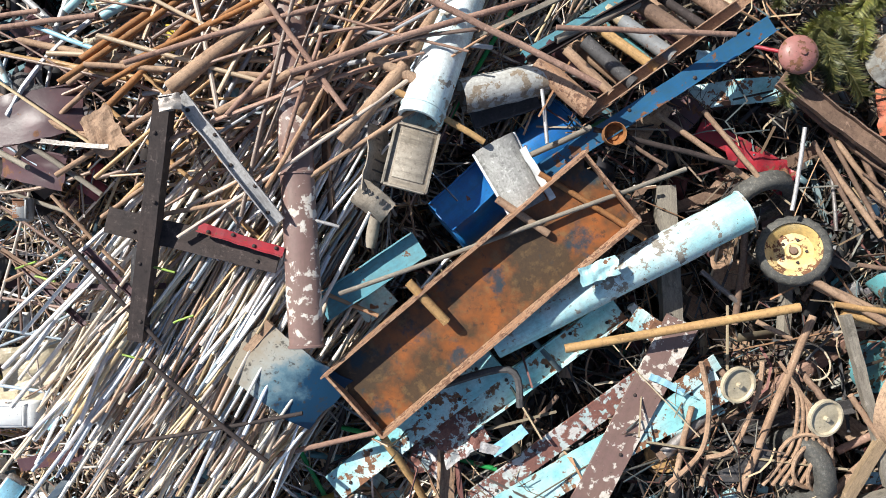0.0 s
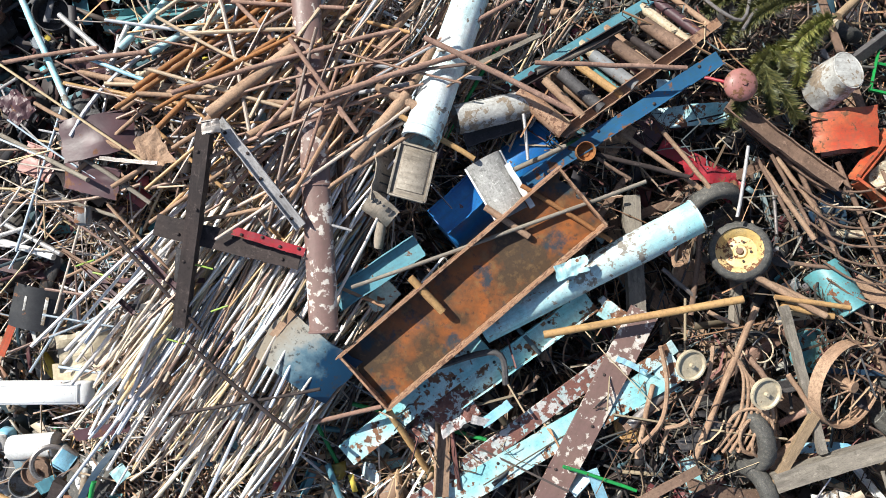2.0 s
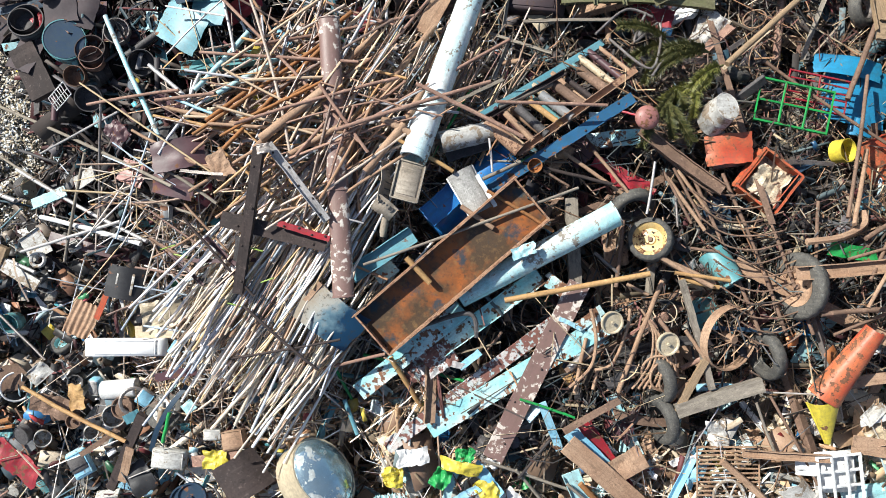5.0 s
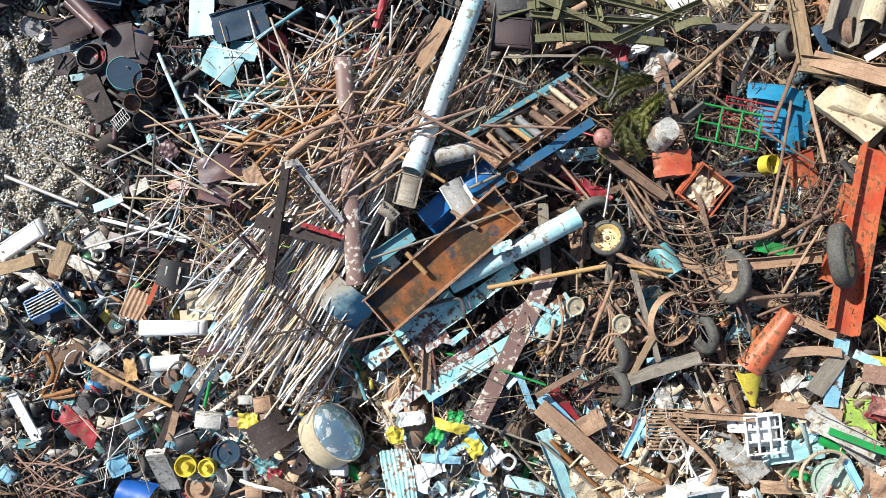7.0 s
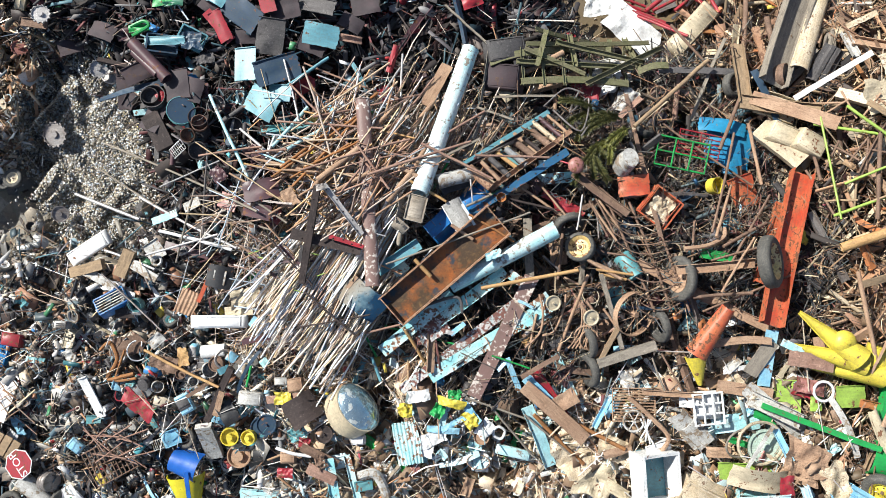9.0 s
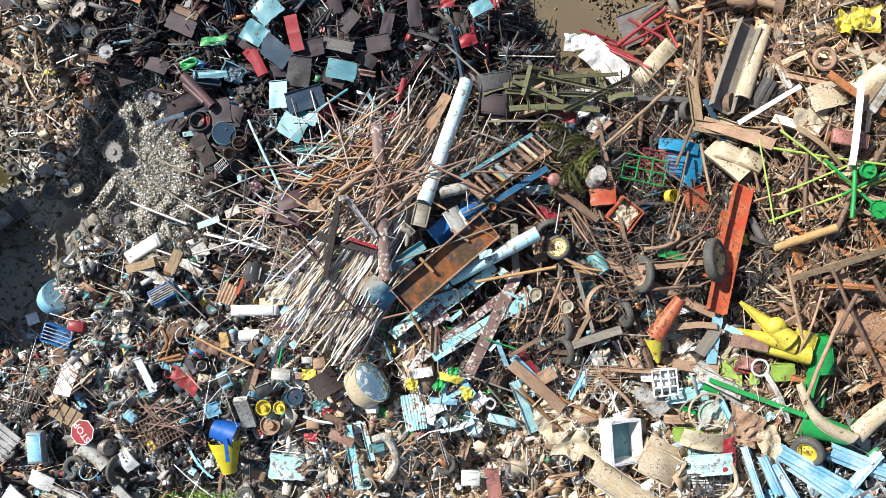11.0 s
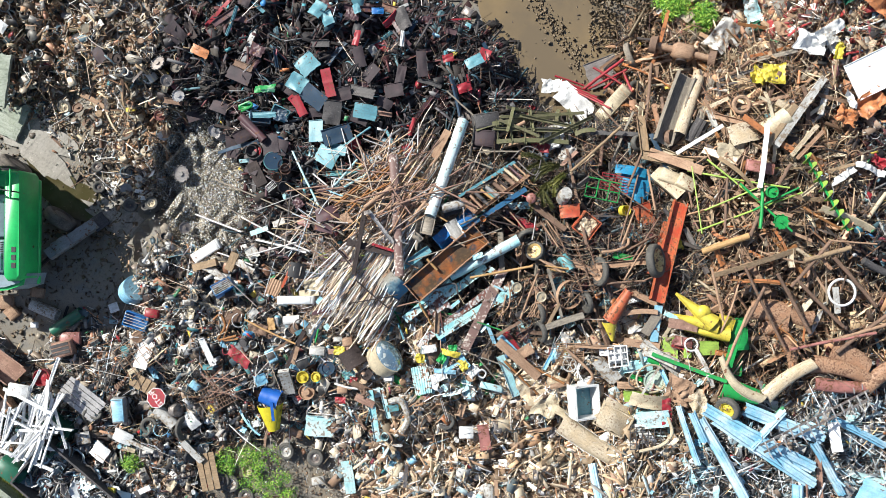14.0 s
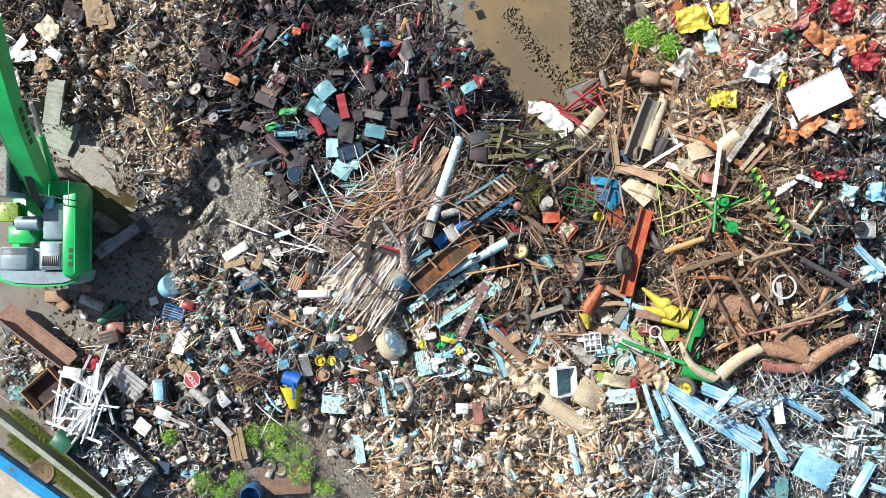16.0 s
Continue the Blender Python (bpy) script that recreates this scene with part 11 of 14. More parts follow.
bar('box', (-10.3, -5.99, 0.85), (-9.14, -6.51, 0.85), 0.125, 0.06, 0.012, WHITE_OLD, 'pale plastic or metal strip in a mixed heap', name='metal_strip')
bar('box', (-11.64, -8.64, 0.35), (-10.67, -9.05, 0.38), 0.467, 0.06, 0.012, GREY, 'painted metal piece in a mixed heap', name='metal_strip')
bar('box', (-10.84, -7.96, 0.5), (-9.88, -8.08, 0.81), 0.42, 0.06, 0.012, NAVY, 'painted metal piece in a mixed heap', name='metal_strip')
bar('box', (-11.32, -8.96, 0.35), (-11.43, -8.64, 0.36), 0.297, 0.06, 0.012, RED, 'painted metal piece in a mixed heap', name='metal_strip')
bar('box', (-8.2, -6.19, 0.85), (-7.61, -6.85, 0.7), 0.209, 0.06, 0.012, WHITE_OLD, 'pale plastic or metal strip in a mixed heap', name='metal_strip')
case((-10.62, -7.82, 0.65), (0.378, 0.21, 0.06), -6, YELLOW, 'small bright yellow box', name='yellow_box')
case((-13.38, -2.51, 0.15), (0.299, 0.214, 0.1), 0, WHITE, 'small broken appliance casing in a mixed heap', name='appliance_casing', group='broken appliance casings', tilt=-15)
drum((-11.42, -5.24, 0.53), 0.137, 0.16, WHITE_OLD, 'small can or pot in a mixed heap', open_top=False, tilt=17, name='metal_can', group='cans and pots', cat='can')
sheet((-9.57, -7.93, 0.74), 0.419, 0.293, 122, STEEL_DARK, 'small sheet piece in a mixed heap', bend=0.03, crumple=0.06, name='small_sheet', group='small sheet pieces')
case((-7.81, -4.37, 0.86), (0.354, 0.271, 0.1), 141, SKYBLUE, 'small broken appliance casing in a mixed heap', name='appliance_casing', group='broken appliance casings', tilt=-6)
drum((-6.18, -7.22, 0.36), 0.17, 0.16, CREAM, 'small can or pot in a mixed heap', open_top=True, tilt=-12, name='metal_can', group='cans and pots', cat='can')
sheet((-4.18, -3.45, 1.84), 0.463, 0.342, 125, BLACK, 'small sheet piece in a mixed heap', bend=0.03, crumple=0.06, name='small_sheet', group='small sheet pieces')
case((-11.58, -6.43, 0.38), (0.424, 0.339, 0.1), 102, GREY, 'small broken appliance casing in a mixed heap', name='appliance_casing', group='broken appliance casings', tilt=3)
drum((-9.73, -2.81, 0.68), 0.199, 0.16, RUST_TAN, 'small can or pot in a mixed heap', open_top=False, tilt=29, name='metal_can', group='cans and pots', cat='can')
sheet((-7.93, -5.53, 0.79), 0.543, 0.418, 128, WHITE, 'small sheet piece in a mixed heap', bend=0.03, crumple=0.06, name='small_sheet', group='small sheet pieces')
case((-6.28, -8.38, 0.35), (0.297, 0.255, 0.1), 63, WHITE_OLD, 'small broken appliance casing in a mixed heap', name='appliance_casing', group='broken appliance casings', tilt=12)
drum((-4.49, -4.76, 0.58), 0.147, 0.16, STEEL_DARK, 'small can or pot in a mixed heap', open_top=True, tilt=0, name='metal_can', group='cans and pots', cat='can')
sheet((-11.73, -7.63, 0.27), 0.617, 0.298, 131, SKYBLUE, 'small sheet piece in a mixed heap', bend=0.03, crumple=0.06, name='small_sheet', group='small sheet pieces')
case((-9.83, -3.97, 0.67), (0.357, 0.315, 0.1), 24, CREAM, 'small broken appliance casing in a mixed heap', name='appliance_casing', group='broken appliance casings', tilt=-9)
drum((-8.09, -6.73, 0.6), 0.179, 0.16, BLACK, 'small can or pot in a mixed heap', open_top=False, tilt=41, name='metal_can', group='cans and pots', cat='can')
sheet((-6.19, -3.09, 1.29), 0.37, 0.349, 134, GREY, 'small sheet piece in a mixed heap', bend=0.03, crumple=0.06, name='small_sheet', group='small sheet pieces')
case((-4.63, -5.96, 0.36), (0.424, 0.233, 0.1), 165, RUST_TAN, 'small broken appliance casing in a mixed heap', name='appliance_casing', group='broken appliance casings', tilt=0)
case((-1.43, -3.89, 2.17), (0.318, 0.199, 0.1), 0, WHITE, 'small broken casing in a pale heap', name='appliance_casing', group='broken appliance casings', tilt=-15)
sheet((0.5, -6.91, 1.88), 0.286, 0.111, 61, CREAM, 'bent pale sheet piece in a heap', bend=0.012, crumple=0.1, name='bent_sheet', group='bent sheet pieces')
sheet((2.44, -5.08, 1.9), 0.299, 0.120, 122, RUST_TAN, 'bent pale sheet piece in a heap', bend=0.012, crumple=0.1, name='bent_sheet', group='bent sheet pieces')
case((4.37, -8.01, 2.02), (0.38, 0.26, 0.1), 141, CYAN_WHITE, 'small broken casing in a pale heap', name='appliance_casing', group='broken appliance casings', tilt=-6)
sheet((6.05, -5.94, 3.16), 0.309, 0.134, 64, WOOD, 'bent pale sheet piece in a heap', bend=0.012, crumple=0.1, name='bent_sheet', group='bent sheet pieces')
sheet((-0.34, -4.37, 2.25), 0.332, 0.148, 125, PINKISH, 'bent pale sheet piece in a heap', bend=0.012, crumple=0.1, name='bent_sheet', group='bent sheet pieces')
case((1.61, -7.44, 1.75), (0.444, 0.323, 0.1), 102, WHITE_OLD, 'small broken casing in a pale heap', name='appliance_casing', group='broken appliance casings', tilt=3)
sheet((3.54, -5.57, 1.93), 0.361, 0.171, 67, STEEL, 'bent pale sheet piece in a heap', bend=0.012, crumple=0.1, name='bent_sheet', group='bent sheet pieces')
sheet((5.27, -8.17, 3.1), 0.357, 0.173, 128, WHITE, 'bent pale sheet piece in a heap', bend=0.012, crumple=0.1, name='bent_sheet', group='bent sheet pieces')
case((-1.19, -6.78, 1.81), (0.504, 0.222, 0.1), 63, CREAM, 'small broken casing in a pale heap', name='appliance_casing', group='broken appliance casings', tilt=12)
sheet((0.76, -4.92, 1.94), 0.398, 0.201, 70, RUST_TAN, 'bent pale sheet piece in a heap', bend=0.012, crumple=0.1, name='bent_sheet', group='bent sheet pieces')
sheet((2.71, -7.9, 1.88), 0.411, 0.211, 131, CYAN_WHITE, 'bent pale sheet piece in a heap', bend=0.012, crumple=0.1, name='bent_sheet', group='bent sheet pieces')
case((4.61, -6.03, 2.1), (0.319, 0.279, 0.1), 24, WOOD, 'small broken casing in a pale heap', name='appliance_casing', group='broken appliance casings', tilt=-9)
sheet((6.38, -4.11, 2.79), 0.422, 0.107, 73, PINKISH, 'bent pale sheet piece in a heap', bend=0.012, crumple=0.1, name='bent_sheet', group='bent sheet pieces')
sheet((-0.08, -7.25, 1.88), 0.448, 0.120, 134, WHITE_OLD, 'bent pale sheet piece in a heap', bend=0.012, crumple=0.1, name='bent_sheet', group='bent sheet pieces')
case((1.87, -5.45, 1.75), (0.384, 0.343, 0.1), 165, STEEL, 'small broken casing in a pale heap', name='appliance_casing', group='broken appliance casings', tilt=0)

# open bin of machine parts beside the verge
tray((-12.0, -7.75, 0.06), 2.9, 1.75, 0.95, -40, STEEL_DARK, "dark steel bin full of grey machine parts", name="parts_bin", cat="container", t=0.03, lip=0.06)
g_ = np.random.default_rng(31)
uv_ = g_.uniform(-0.47, 0.47, (1300, 2)) * (2.9, 1.75)
cs_, sn_ = math.cos(radians(-40)), math.sin(radians(-40))
bin_xy = np.stack([-12.0 + cs_ * uv_[:, 0] - sn_ * uv_[:, 1], -7.75 + sn_ * uv_[:, 0] + cs_ * uv_[:, 1]], -1)
for k, (shape_, pal_) in enumerate((("rings", "pales"), ("straps", "pales"), ("straps", "dusky"), ("bars", "greys"))):
    heap("machine_parts", shape_, PAL[pal_], bin_xy[k::4], ((0.2, 0.8), (0.03, 0.12), (0.03, 0.1)), "grey cast machine parts heaped in a bin", (0.2, 0.55), 30, None, 860 + k, "machine parts")

# north-east corner
sheet((12.9, 5.28, 3.25), 1.909, 1.107, 26, WHITE_CLEAN, 'large flat white sheet lying on orange scrap', name='white_sheet', crumple=0.01)
crumpled((9.27, 8.45, 1.2), 1.18, 0.95, 0.34, 10, YELLOW, 'crumpled bright yellow plastic sheeting', seed=47, name='yellow_sheeting')
crumpled((10.29, 8.65, 1.23), 0.57, 0.84, 0.34, 0, YELLOW, 'crumpled bright yellow plastic sheeting', seed=48, name='yellow_sheeting')
crumpled((9.87, 5.2, 2.98), 0.617, 0.579, 0.2, 0, YELLOW, 'crumpled yellow plastic drum', seed=49, name='yellow_plastic')
sheet((11.53, 8.27, 2.44), 0.984, 0.551, 28, CREAM, 'cream flat board with a torn edge', name='cream_board')
leafy((7.63, 7.95, 0.79), 0.627, 0.5, 260, LEAF, 'bright green leafy weed by a puddle', size=0.1, seed=40)
leafy((8.46, 7.53, 0.8), 0.522, 0.5, 200, LEAF, 'bright green leafy weed by a puddle', size=0.1, seed=41)
crumpled((10.75, 8.5, 1.37), 0.27, 0.50, 0.34, 0, RED, 'torn crumpled sheet of painted scrap', seed=50, name='torn_sheet', group='torn coloured sheets')
crumpled((8.95, 6.79, 1.24), 1.01, 0.67, 0.34, 53, WHITE_OLD, 'torn crumpled sheet of painted scrap', seed=51, name='torn_sheet', group='torn coloured sheets')
crumpled((9.94, 7.48, 1.35), 1.01, 0.50, 0.34, 106, CYAN_WHITE, 'torn crumpled sheet of painted scrap', seed=52, name='torn_sheet', group='torn coloured sheets')
crumpled((10.89, 6.05, 3.06), 0.88, 0.54, 0.34, 159, WHITE, 'torn crumpled sheet of painted scrap', seed=53, name='torn_sheet', group='torn coloured sheets')
crumpled((11.45, 6.43, 3.08), 0.95, 0.35, 0.34, 32, WHITE, 'torn crumpled sheet of painted scrap', seed=54, name='torn_sheet', group='torn coloured sheets')
crumpled((13.54, 6.62, 3.1), 0.63, 0.31, 0.34, 85, WHITE, 'torn crumpled sheet of painted scrap', seed=55, name='torn_sheet', group='torn coloured sheets')
crumpled((12.97, 7.2, 3.1), 1.10, 0.63, 0.34, 138, ORANGE, 'torn crumpled sheet of painted scrap', seed=56, name='torn_sheet', group='torn coloured sheets')
crumpled((14.12, 7, 3.1), 0.72, 0.63, 0.34, 11, ORANGE, 'torn crumpled sheet of painted scrap', seed=57, name='torn_sheet', group='torn coloured sheets')
crumpled((12.79, 8.26, 3.08), 0.47, 0.38, 0.34, 64, RED, 'torn crumpled sheet of painted scrap', seed=58, name='torn_sheet', group='torn coloured sheets')
crumpled((13.74, 8.16, 3.1), 0.79, 0.69, 0.34, 117, RED, 'torn crumpled sheet of painted scrap', seed=59, name='torn_sheet', group='torn coloured sheets')
crumpled((14.5, 6.43, 3.1), 0.94, 0.63, 0.34, 170, RED, 'torn crumpled sheet of painted scrap', seed=60, name='torn_sheet', group='torn coloured sheets')
crumpled((12.59, 4.32, 3.1), 0.94, 0.63, 0.34, 43, ORANGE, 'torn crumpled sheet of painted scrap', seed=61, name='torn_sheet', group='torn coloured sheets')
crumpled((14.11, 4.51, 3.1), 0.69, 0.57, 0.34, 96, ORANGE, 'torn crumpled sheet of painted scrap', seed=62, name='torn_sheet', group='torn coloured sheets')
crumpled((11.92, 3.93, 3.11), 0.63, 0.47, 0.34, 149, ORANGE, 'torn crumpled sheet of painted scrap', seed=63, name='torn_sheet', group='torn coloured sheets')
crumpled((12.22, 7.68, 3.07), 0.63, 0.41, 0.34, 22, PINKISH, 'torn crumpled sheet of painted scrap', seed=64, name='torn_sheet', group='torn coloured sheets')
crumpled((11.73, 5.85, 3.1), 0.54, 0.25, 0.34, 75, YELLOW, 'torn crumpled sheet of painted scrap', seed=65, name='torn_sheet', group='torn coloured sheets')
crumpled((11.94, 7.4, 3.06), 0.38, 0.25, 0.34, 128, GREEN_DARK, 'torn crumpled sheet of painted scrap', seed=66, name='torn_sheet', group='torn coloured sheets')
crumpled((9.96, 7.01, 1.61), 0.40, 0.30, 0.34, 1, GREEN_DARK, 'torn crumpled sheet of painted scrap', seed=67, name='torn_sheet', group='torn coloured sheets')
crumpled((15.07, 4.9, 3.1), 0.47, 0.69, 0.34, 54, WHITE, 'torn crumpled sheet of painted scrap', seed=68, name='torn_sheet', group='torn coloured sheets')
crumpled((12.02, 4.41, 3.1), 0.63, 0.19, 0.34, 107, WHITE, 'torn crumpled sheet of painted scrap', seed=69, name='torn_sheet', group='torn coloured sheets')
crumpled((12.55, 2.39, 3.19), 0.94, 0.19, 0.34, 160, WHITE, 'torn crumpled sheet of painted scrap', seed=70, name='torn_sheet', group='torn coloured sheets')
crumpled((11.72, 2.19, 3.33), 0.78, 0.19, 0.34, 33, WHITE, 'torn crumpled sheet of painted scrap', seed=71, name='torn_sheet', group='torn coloured sheets')
crumpled((14.87, 2.02, 3.1), 0.63, 0.69, 0.34, 86, SKYBLUE, 'torn crumpled sheet of painted scrap', seed=72, name='torn_sheet', group='torn coloured sheets')
crumpled((12.85, 2.59, 3.14), 0.47, 0.31, 0.34, 139, RED, 'torn crumpled sheet of painted scrap', seed=73, name='torn_sheet', group='torn coloured sheets')
crumpled((13.53, 2.59, 3.11), 0.63, 0.28, 0.34, 12, RED, 'torn crumpled sheet of painted scrap', seed=74, name='torn_sheet', group='torn coloured sheets')
crumpled((13.9, 1.92, 3.13), 0.63, 0.63, 0.34, 65, CYAN, 'torn crumpled sheet of painted scrap', seed=75, name='torn_sheet', group='torn coloured sheets')
crumpled((14.83, -0.65, 3), 0.63, 0.79, 0.34, 118, CYAN_WHITE, 'torn crumpled sheet of painted scrap', seed=76, name='torn_sheet', group='torn coloured sheets')
crumpled((15.17, -3.76, 2.72), 0.64, 0.48, 0.34, 171, CYAN_WHITE, 'torn crumpled sheet of painted scrap', seed=77, name='torn_sheet', group='torn coloured sheets')
crumpled((14.01, -4.12, 2.91), 0.95, 0.38, 0.34, 44, CYAN_WHITE, 'torn crumpled sheet of painted scrap', seed=78, name='torn_sheet', group='torn coloured sheets')
crumpled((13.87, -4.71, 2.8), 0.64, 0.48, 0.34, 97, NAVY, 'torn crumpled sheet of painted scrap', seed=79, name='torn_sheet', group='torn coloured sheets')
crumpled((14.91, -4.35, 2.66), 0.54, 0.42, 0.34, 150, CREAM, 'torn crumpled sheet of painted scrap', seed=80, name='torn_sheet', group='torn coloured sheets')
crumpled((13.77, -1.71, 3), 0.35, 0.63, 0.34, 23, SKYBLUE, 'torn crumpled sheet of painted scrap', seed=81, name='torn_sheet', group='torn coloured sheets')
crumpled((15.13, -4.94, 2.61), 0.74, 0.55, 0.34, 76, WHITE, 'torn crumpled sheet of painted scrap', seed=82, name='torn_sheet', group='torn coloured sheets')
case((14.43, 0.72, 3.2), (0.65, 0.574, 0.2), 0, WHITE_OLD, 'washing-machine front with a round dark port', name='washing_machine', cat='appliance')
disc((14.14, 0.77, 3.48), 0.227, 0.05, BLACK, 'dark round port of a washing machine', name='porthole_ring', hole=0.4)
hoop((11.73, -1.19, 3.23), 0.382, 0.038, WHITE, 'white ring hoop lying on brown scrap', name='white_hoop')
bar('box', (11.52, -1.04, 3.27), (11.62, -1.8, 3.2), 0.153, 0.06, 0.012, WHITE_OLD, 'pale short post inside a hoop')
rod((11.59, -2.94, 3.2), (14.4, -0.84, 3.25), 0.059, RUST, 'long rusty tan machine bar on the heap', name='metal_bar', group='machinery bars', cat='bar')
rod((11.21, -2.66, 3.2), (13.65, -1.89, 3.25), 0.053, RUST_TAN, 'long rusty tan machine bar on the heap', name='metal_bar', group='machinery bars', cat='bar')
rod((10.26, -2.85, 3.2), (12.7, -2.36, 3.25), 0.047, PINKISH, 'long rusty tan machine bar on the heap', name='metal_bar', group='machinery bars', cat='bar')
rod((12.24, -0.27, 3.44), (14.03, -1.22, 3.25), 0.106, STEEL_DARK, 'long rusty tan machine bar on the heap', name='metal_bar', group='machinery bars', cat='bar')
rod((11.34, -0.18, 3.56), (12.7, -1.6, 3.25), 0.059, RUST, 'long rusty tan machine bar on the heap', name='metal_bar', group='machinery bars', cat='bar')
rod((11.23, 0.29, 3.59), (12.54, 0.2, 3.59), 0.029, RUST_TAN, 'long rusty tan machine bar on the heap', name='metal_bar', group='machinery bars', cat='bar')
rod((9.74, -0.66, 3.57), (10.81, -2.37, 3.25), 0.053, RUST, 'long rusty tan machine bar on the heap', name='metal_bar', group='machinery bars', cat='bar')
rod((10.34, -0.84, 3.49), (11.76, -2.18, 3.25), 0.053, RUST, 'long rusty tan machine bar on the heap', name='metal_bar', group='machinery bars', cat='bar')
rod((8.91, -2.19, 3.25), (9.37, -1.03, 3.59), 0.047, RUST, 'long rusty tan machine bar on the heap', name='metal_bar', group='machinery bars', cat='bar')
rod((8.33, -2.18, 3.29), (7.91, -0.47, 3.43), 0.041, RUST_TAN, 'long rusty tan machine bar on the heap', name='metal_bar', group='machinery bars', cat='bar')
rod((10.07, -2.76, 3.2), (8.79, -0.47, 3.62), 0.041, RUST, 'long rusty tan machine bar on the heap', name='metal_bar', group='machinery bars', cat='bar')
rod((10.49, -0.28, 3.58), (11.78, 0.1, 3.62), 0.07, WOOD, 'long rusty tan machine bar on the heap', name='metal_bar', group='machinery bars', cat='bar')
rod((10.17, -1.03, 3.45), (11.21, 0.29, 3.64), 0.053, RUST, 'long rusty tan machine bar on the heap', name='metal_bar', group='machinery bars', cat='bar')
cowl((12.5, -4.0, 2.95), (14.2, -2.9, 3.05), 0.5, 0.34, 0.2, 0.14, WORN_BROWN, 'long faded orange chute, cracked', name='faded_chute', bow=(0.12, 0.05))
cowl((11.06, -3.85, 2.9), (12.77, -3.95, 2.95), 0.4, 0.3, 0.16, 0.12, PINKISH, 'faded pink-orange hull panel', name='faded_hull', bow=(-0.08, 0))
cowl((11.5, -2.9, 2.95), (12.6, -3.4, 2.95), 0.62, 0.5, 0.14, 0.18, WORN_BROWN, 'faded orange bent panel', name='faded_panel', bow=(0.1, 0))
auger((10.34, 2.68, 3.97), (11.52, 0.56, 4))

# north: white plastic, mossy bars by the puddle
crumpled((4.43, 4.84, 0.62), 1.261, 0.715, 0.16, -40, WHITE, 'crumpled white plastic sheet by a puddle', seed=83, name='white_plastic')
crumpled((3.7, 5.38, 0.52), 0.633, 0.422, 0.12, 0, WHITE, 'crumpled white plastic sheet by a puddle', seed=84, name='white_plastic')
case((5.62, 4.72, 0.96), (0.457, 1.371, 0.2), -42, CREAM, 'long pale cream moulded housing', name='cream_housing', cat='housing')
sheet((3.77, 3.64, 1.68), 0.688, 0.607, 10, WHITE_OLD, 'white torn plate lying in the scrap heap')
bar('angle', (1.91, 4.02, 2.47), (4.65, 4.38, 1.23), 0.101, 0.06, 0.012, MOSS, 'mossy grey-green machine beam', name='mossy_beam', group='mossy beams', cat='beam')
bar('channel', (1.71, 3.66, 2.5), (4.15, 3.67, 1.9), 0.099, 0.06, 0.012, MOSS, 'mossy grey-green machine beam', name='mossy_beam', group='mossy beams', cat='beam')
bar('angle', (2.11, 4.33, 2.41), (3.85, 4.34, 1.06), 0.101, 0.06, 0.012, MOSS, 'mossy grey-green machine beam', name='mossy_beam', group='mossy beams', cat='beam')
bar('channel', (3.1, 3.24, 2.39), (4.8, 4.16, 1.59), 0.1, 0.06, 0.012, MOSS, 'mossy grey-green machine beam', name='mossy_beam', group='mossy beams', cat='beam')
bar('angle', (2.11, 3.58, 2.49), (2.31, 4.34, 2.33), 0.099, 0.06, 0.012, MOSS, 'mossy grey-green machine beam', name='mossy_beam', group='mossy beams', cat='beam')
bar('channel', (2.91, 3.62, 2.27), (2.84, 4.35, 1.9), 0.1, 0.06, 0.012, MOSS, 'mossy grey-green machine beam', name='mossy_beam', group='mossy beams', cat='beam')
bar('angle', (3.54, 3.53, 2.01), (3.87, 4.56, 0.89), 0.102, 0.06, 0.012, MOSS, 'mossy grey-green machine beam', name='mossy_beam', group='mossy beams', cat='beam')
bar('channel', (4.25, 3.67, 1.92), (4.18, 4.56, 0.9), 0.102, 0.06, 0.012, MOSS, 'mossy grey-green machine beam', name='mossy_beam', group='mossy beams', cat='beam')
bar('angle', (1.87, 3.92, 2.48), (3.11, 3.46, 2.25), 0.099, 0.06, 0.012, MOSS, 'mossy grey-green machine beam', name='mossy_beam', group='mossy beams', cat='beam')
bar('channel', (2.51, 4.09, 2.31), (4.36, 3.8, 1.83), 0.1, 0.06, 0.012, MOSS, 'mossy grey-green machine beam', name='mossy_beam', group='mossy beams', cat='beam')
rod((3.8, 5.7, 0.53), (4.77, 5.4, 0.44), 0.033, RED, 'thin red painted frame bar', group='red frame bars')
rod((3.97, 5.57, 0.53), (4.97, 5.2, 0.5), 0.033, RED, 'thin red painted frame bar', group='red frame bars')
rod((4.14, 5.44, 0.53), (5.16, 4.98, 0.63), 0.033, RED, 'thin red painted frame bar', group='red frame bars')
rod((4.31, 5.32, 0.54), (5.32, 4.75, 0.89), 0.032, RED, 'thin red painted frame bar', group='red frame bars')
rod((4.47, 5.18, 0.56), (5.46, 4.5, 1.27), 0.032, RED, 'thin red painted frame bar', group='red frame bars')
rod((4.75, 5.27, 0.56), (6, 6.21, 0.63), 0.052, RED, 'red painted drawbar over a puddle')
rod((5.39, 5.28, 0.53), (6.12, 5.91, 0.55), 0.039, RED, 'red painted drawbar over a puddle')
sheet((-3.58, 7.21, 2.68), 0.41, 0.491, -30, SHEETBLUE, 'painted sheet offcut lying on dark scrap', name='painted_offcut', group='painted offcuts', crumple=0.06, bend=0.03)
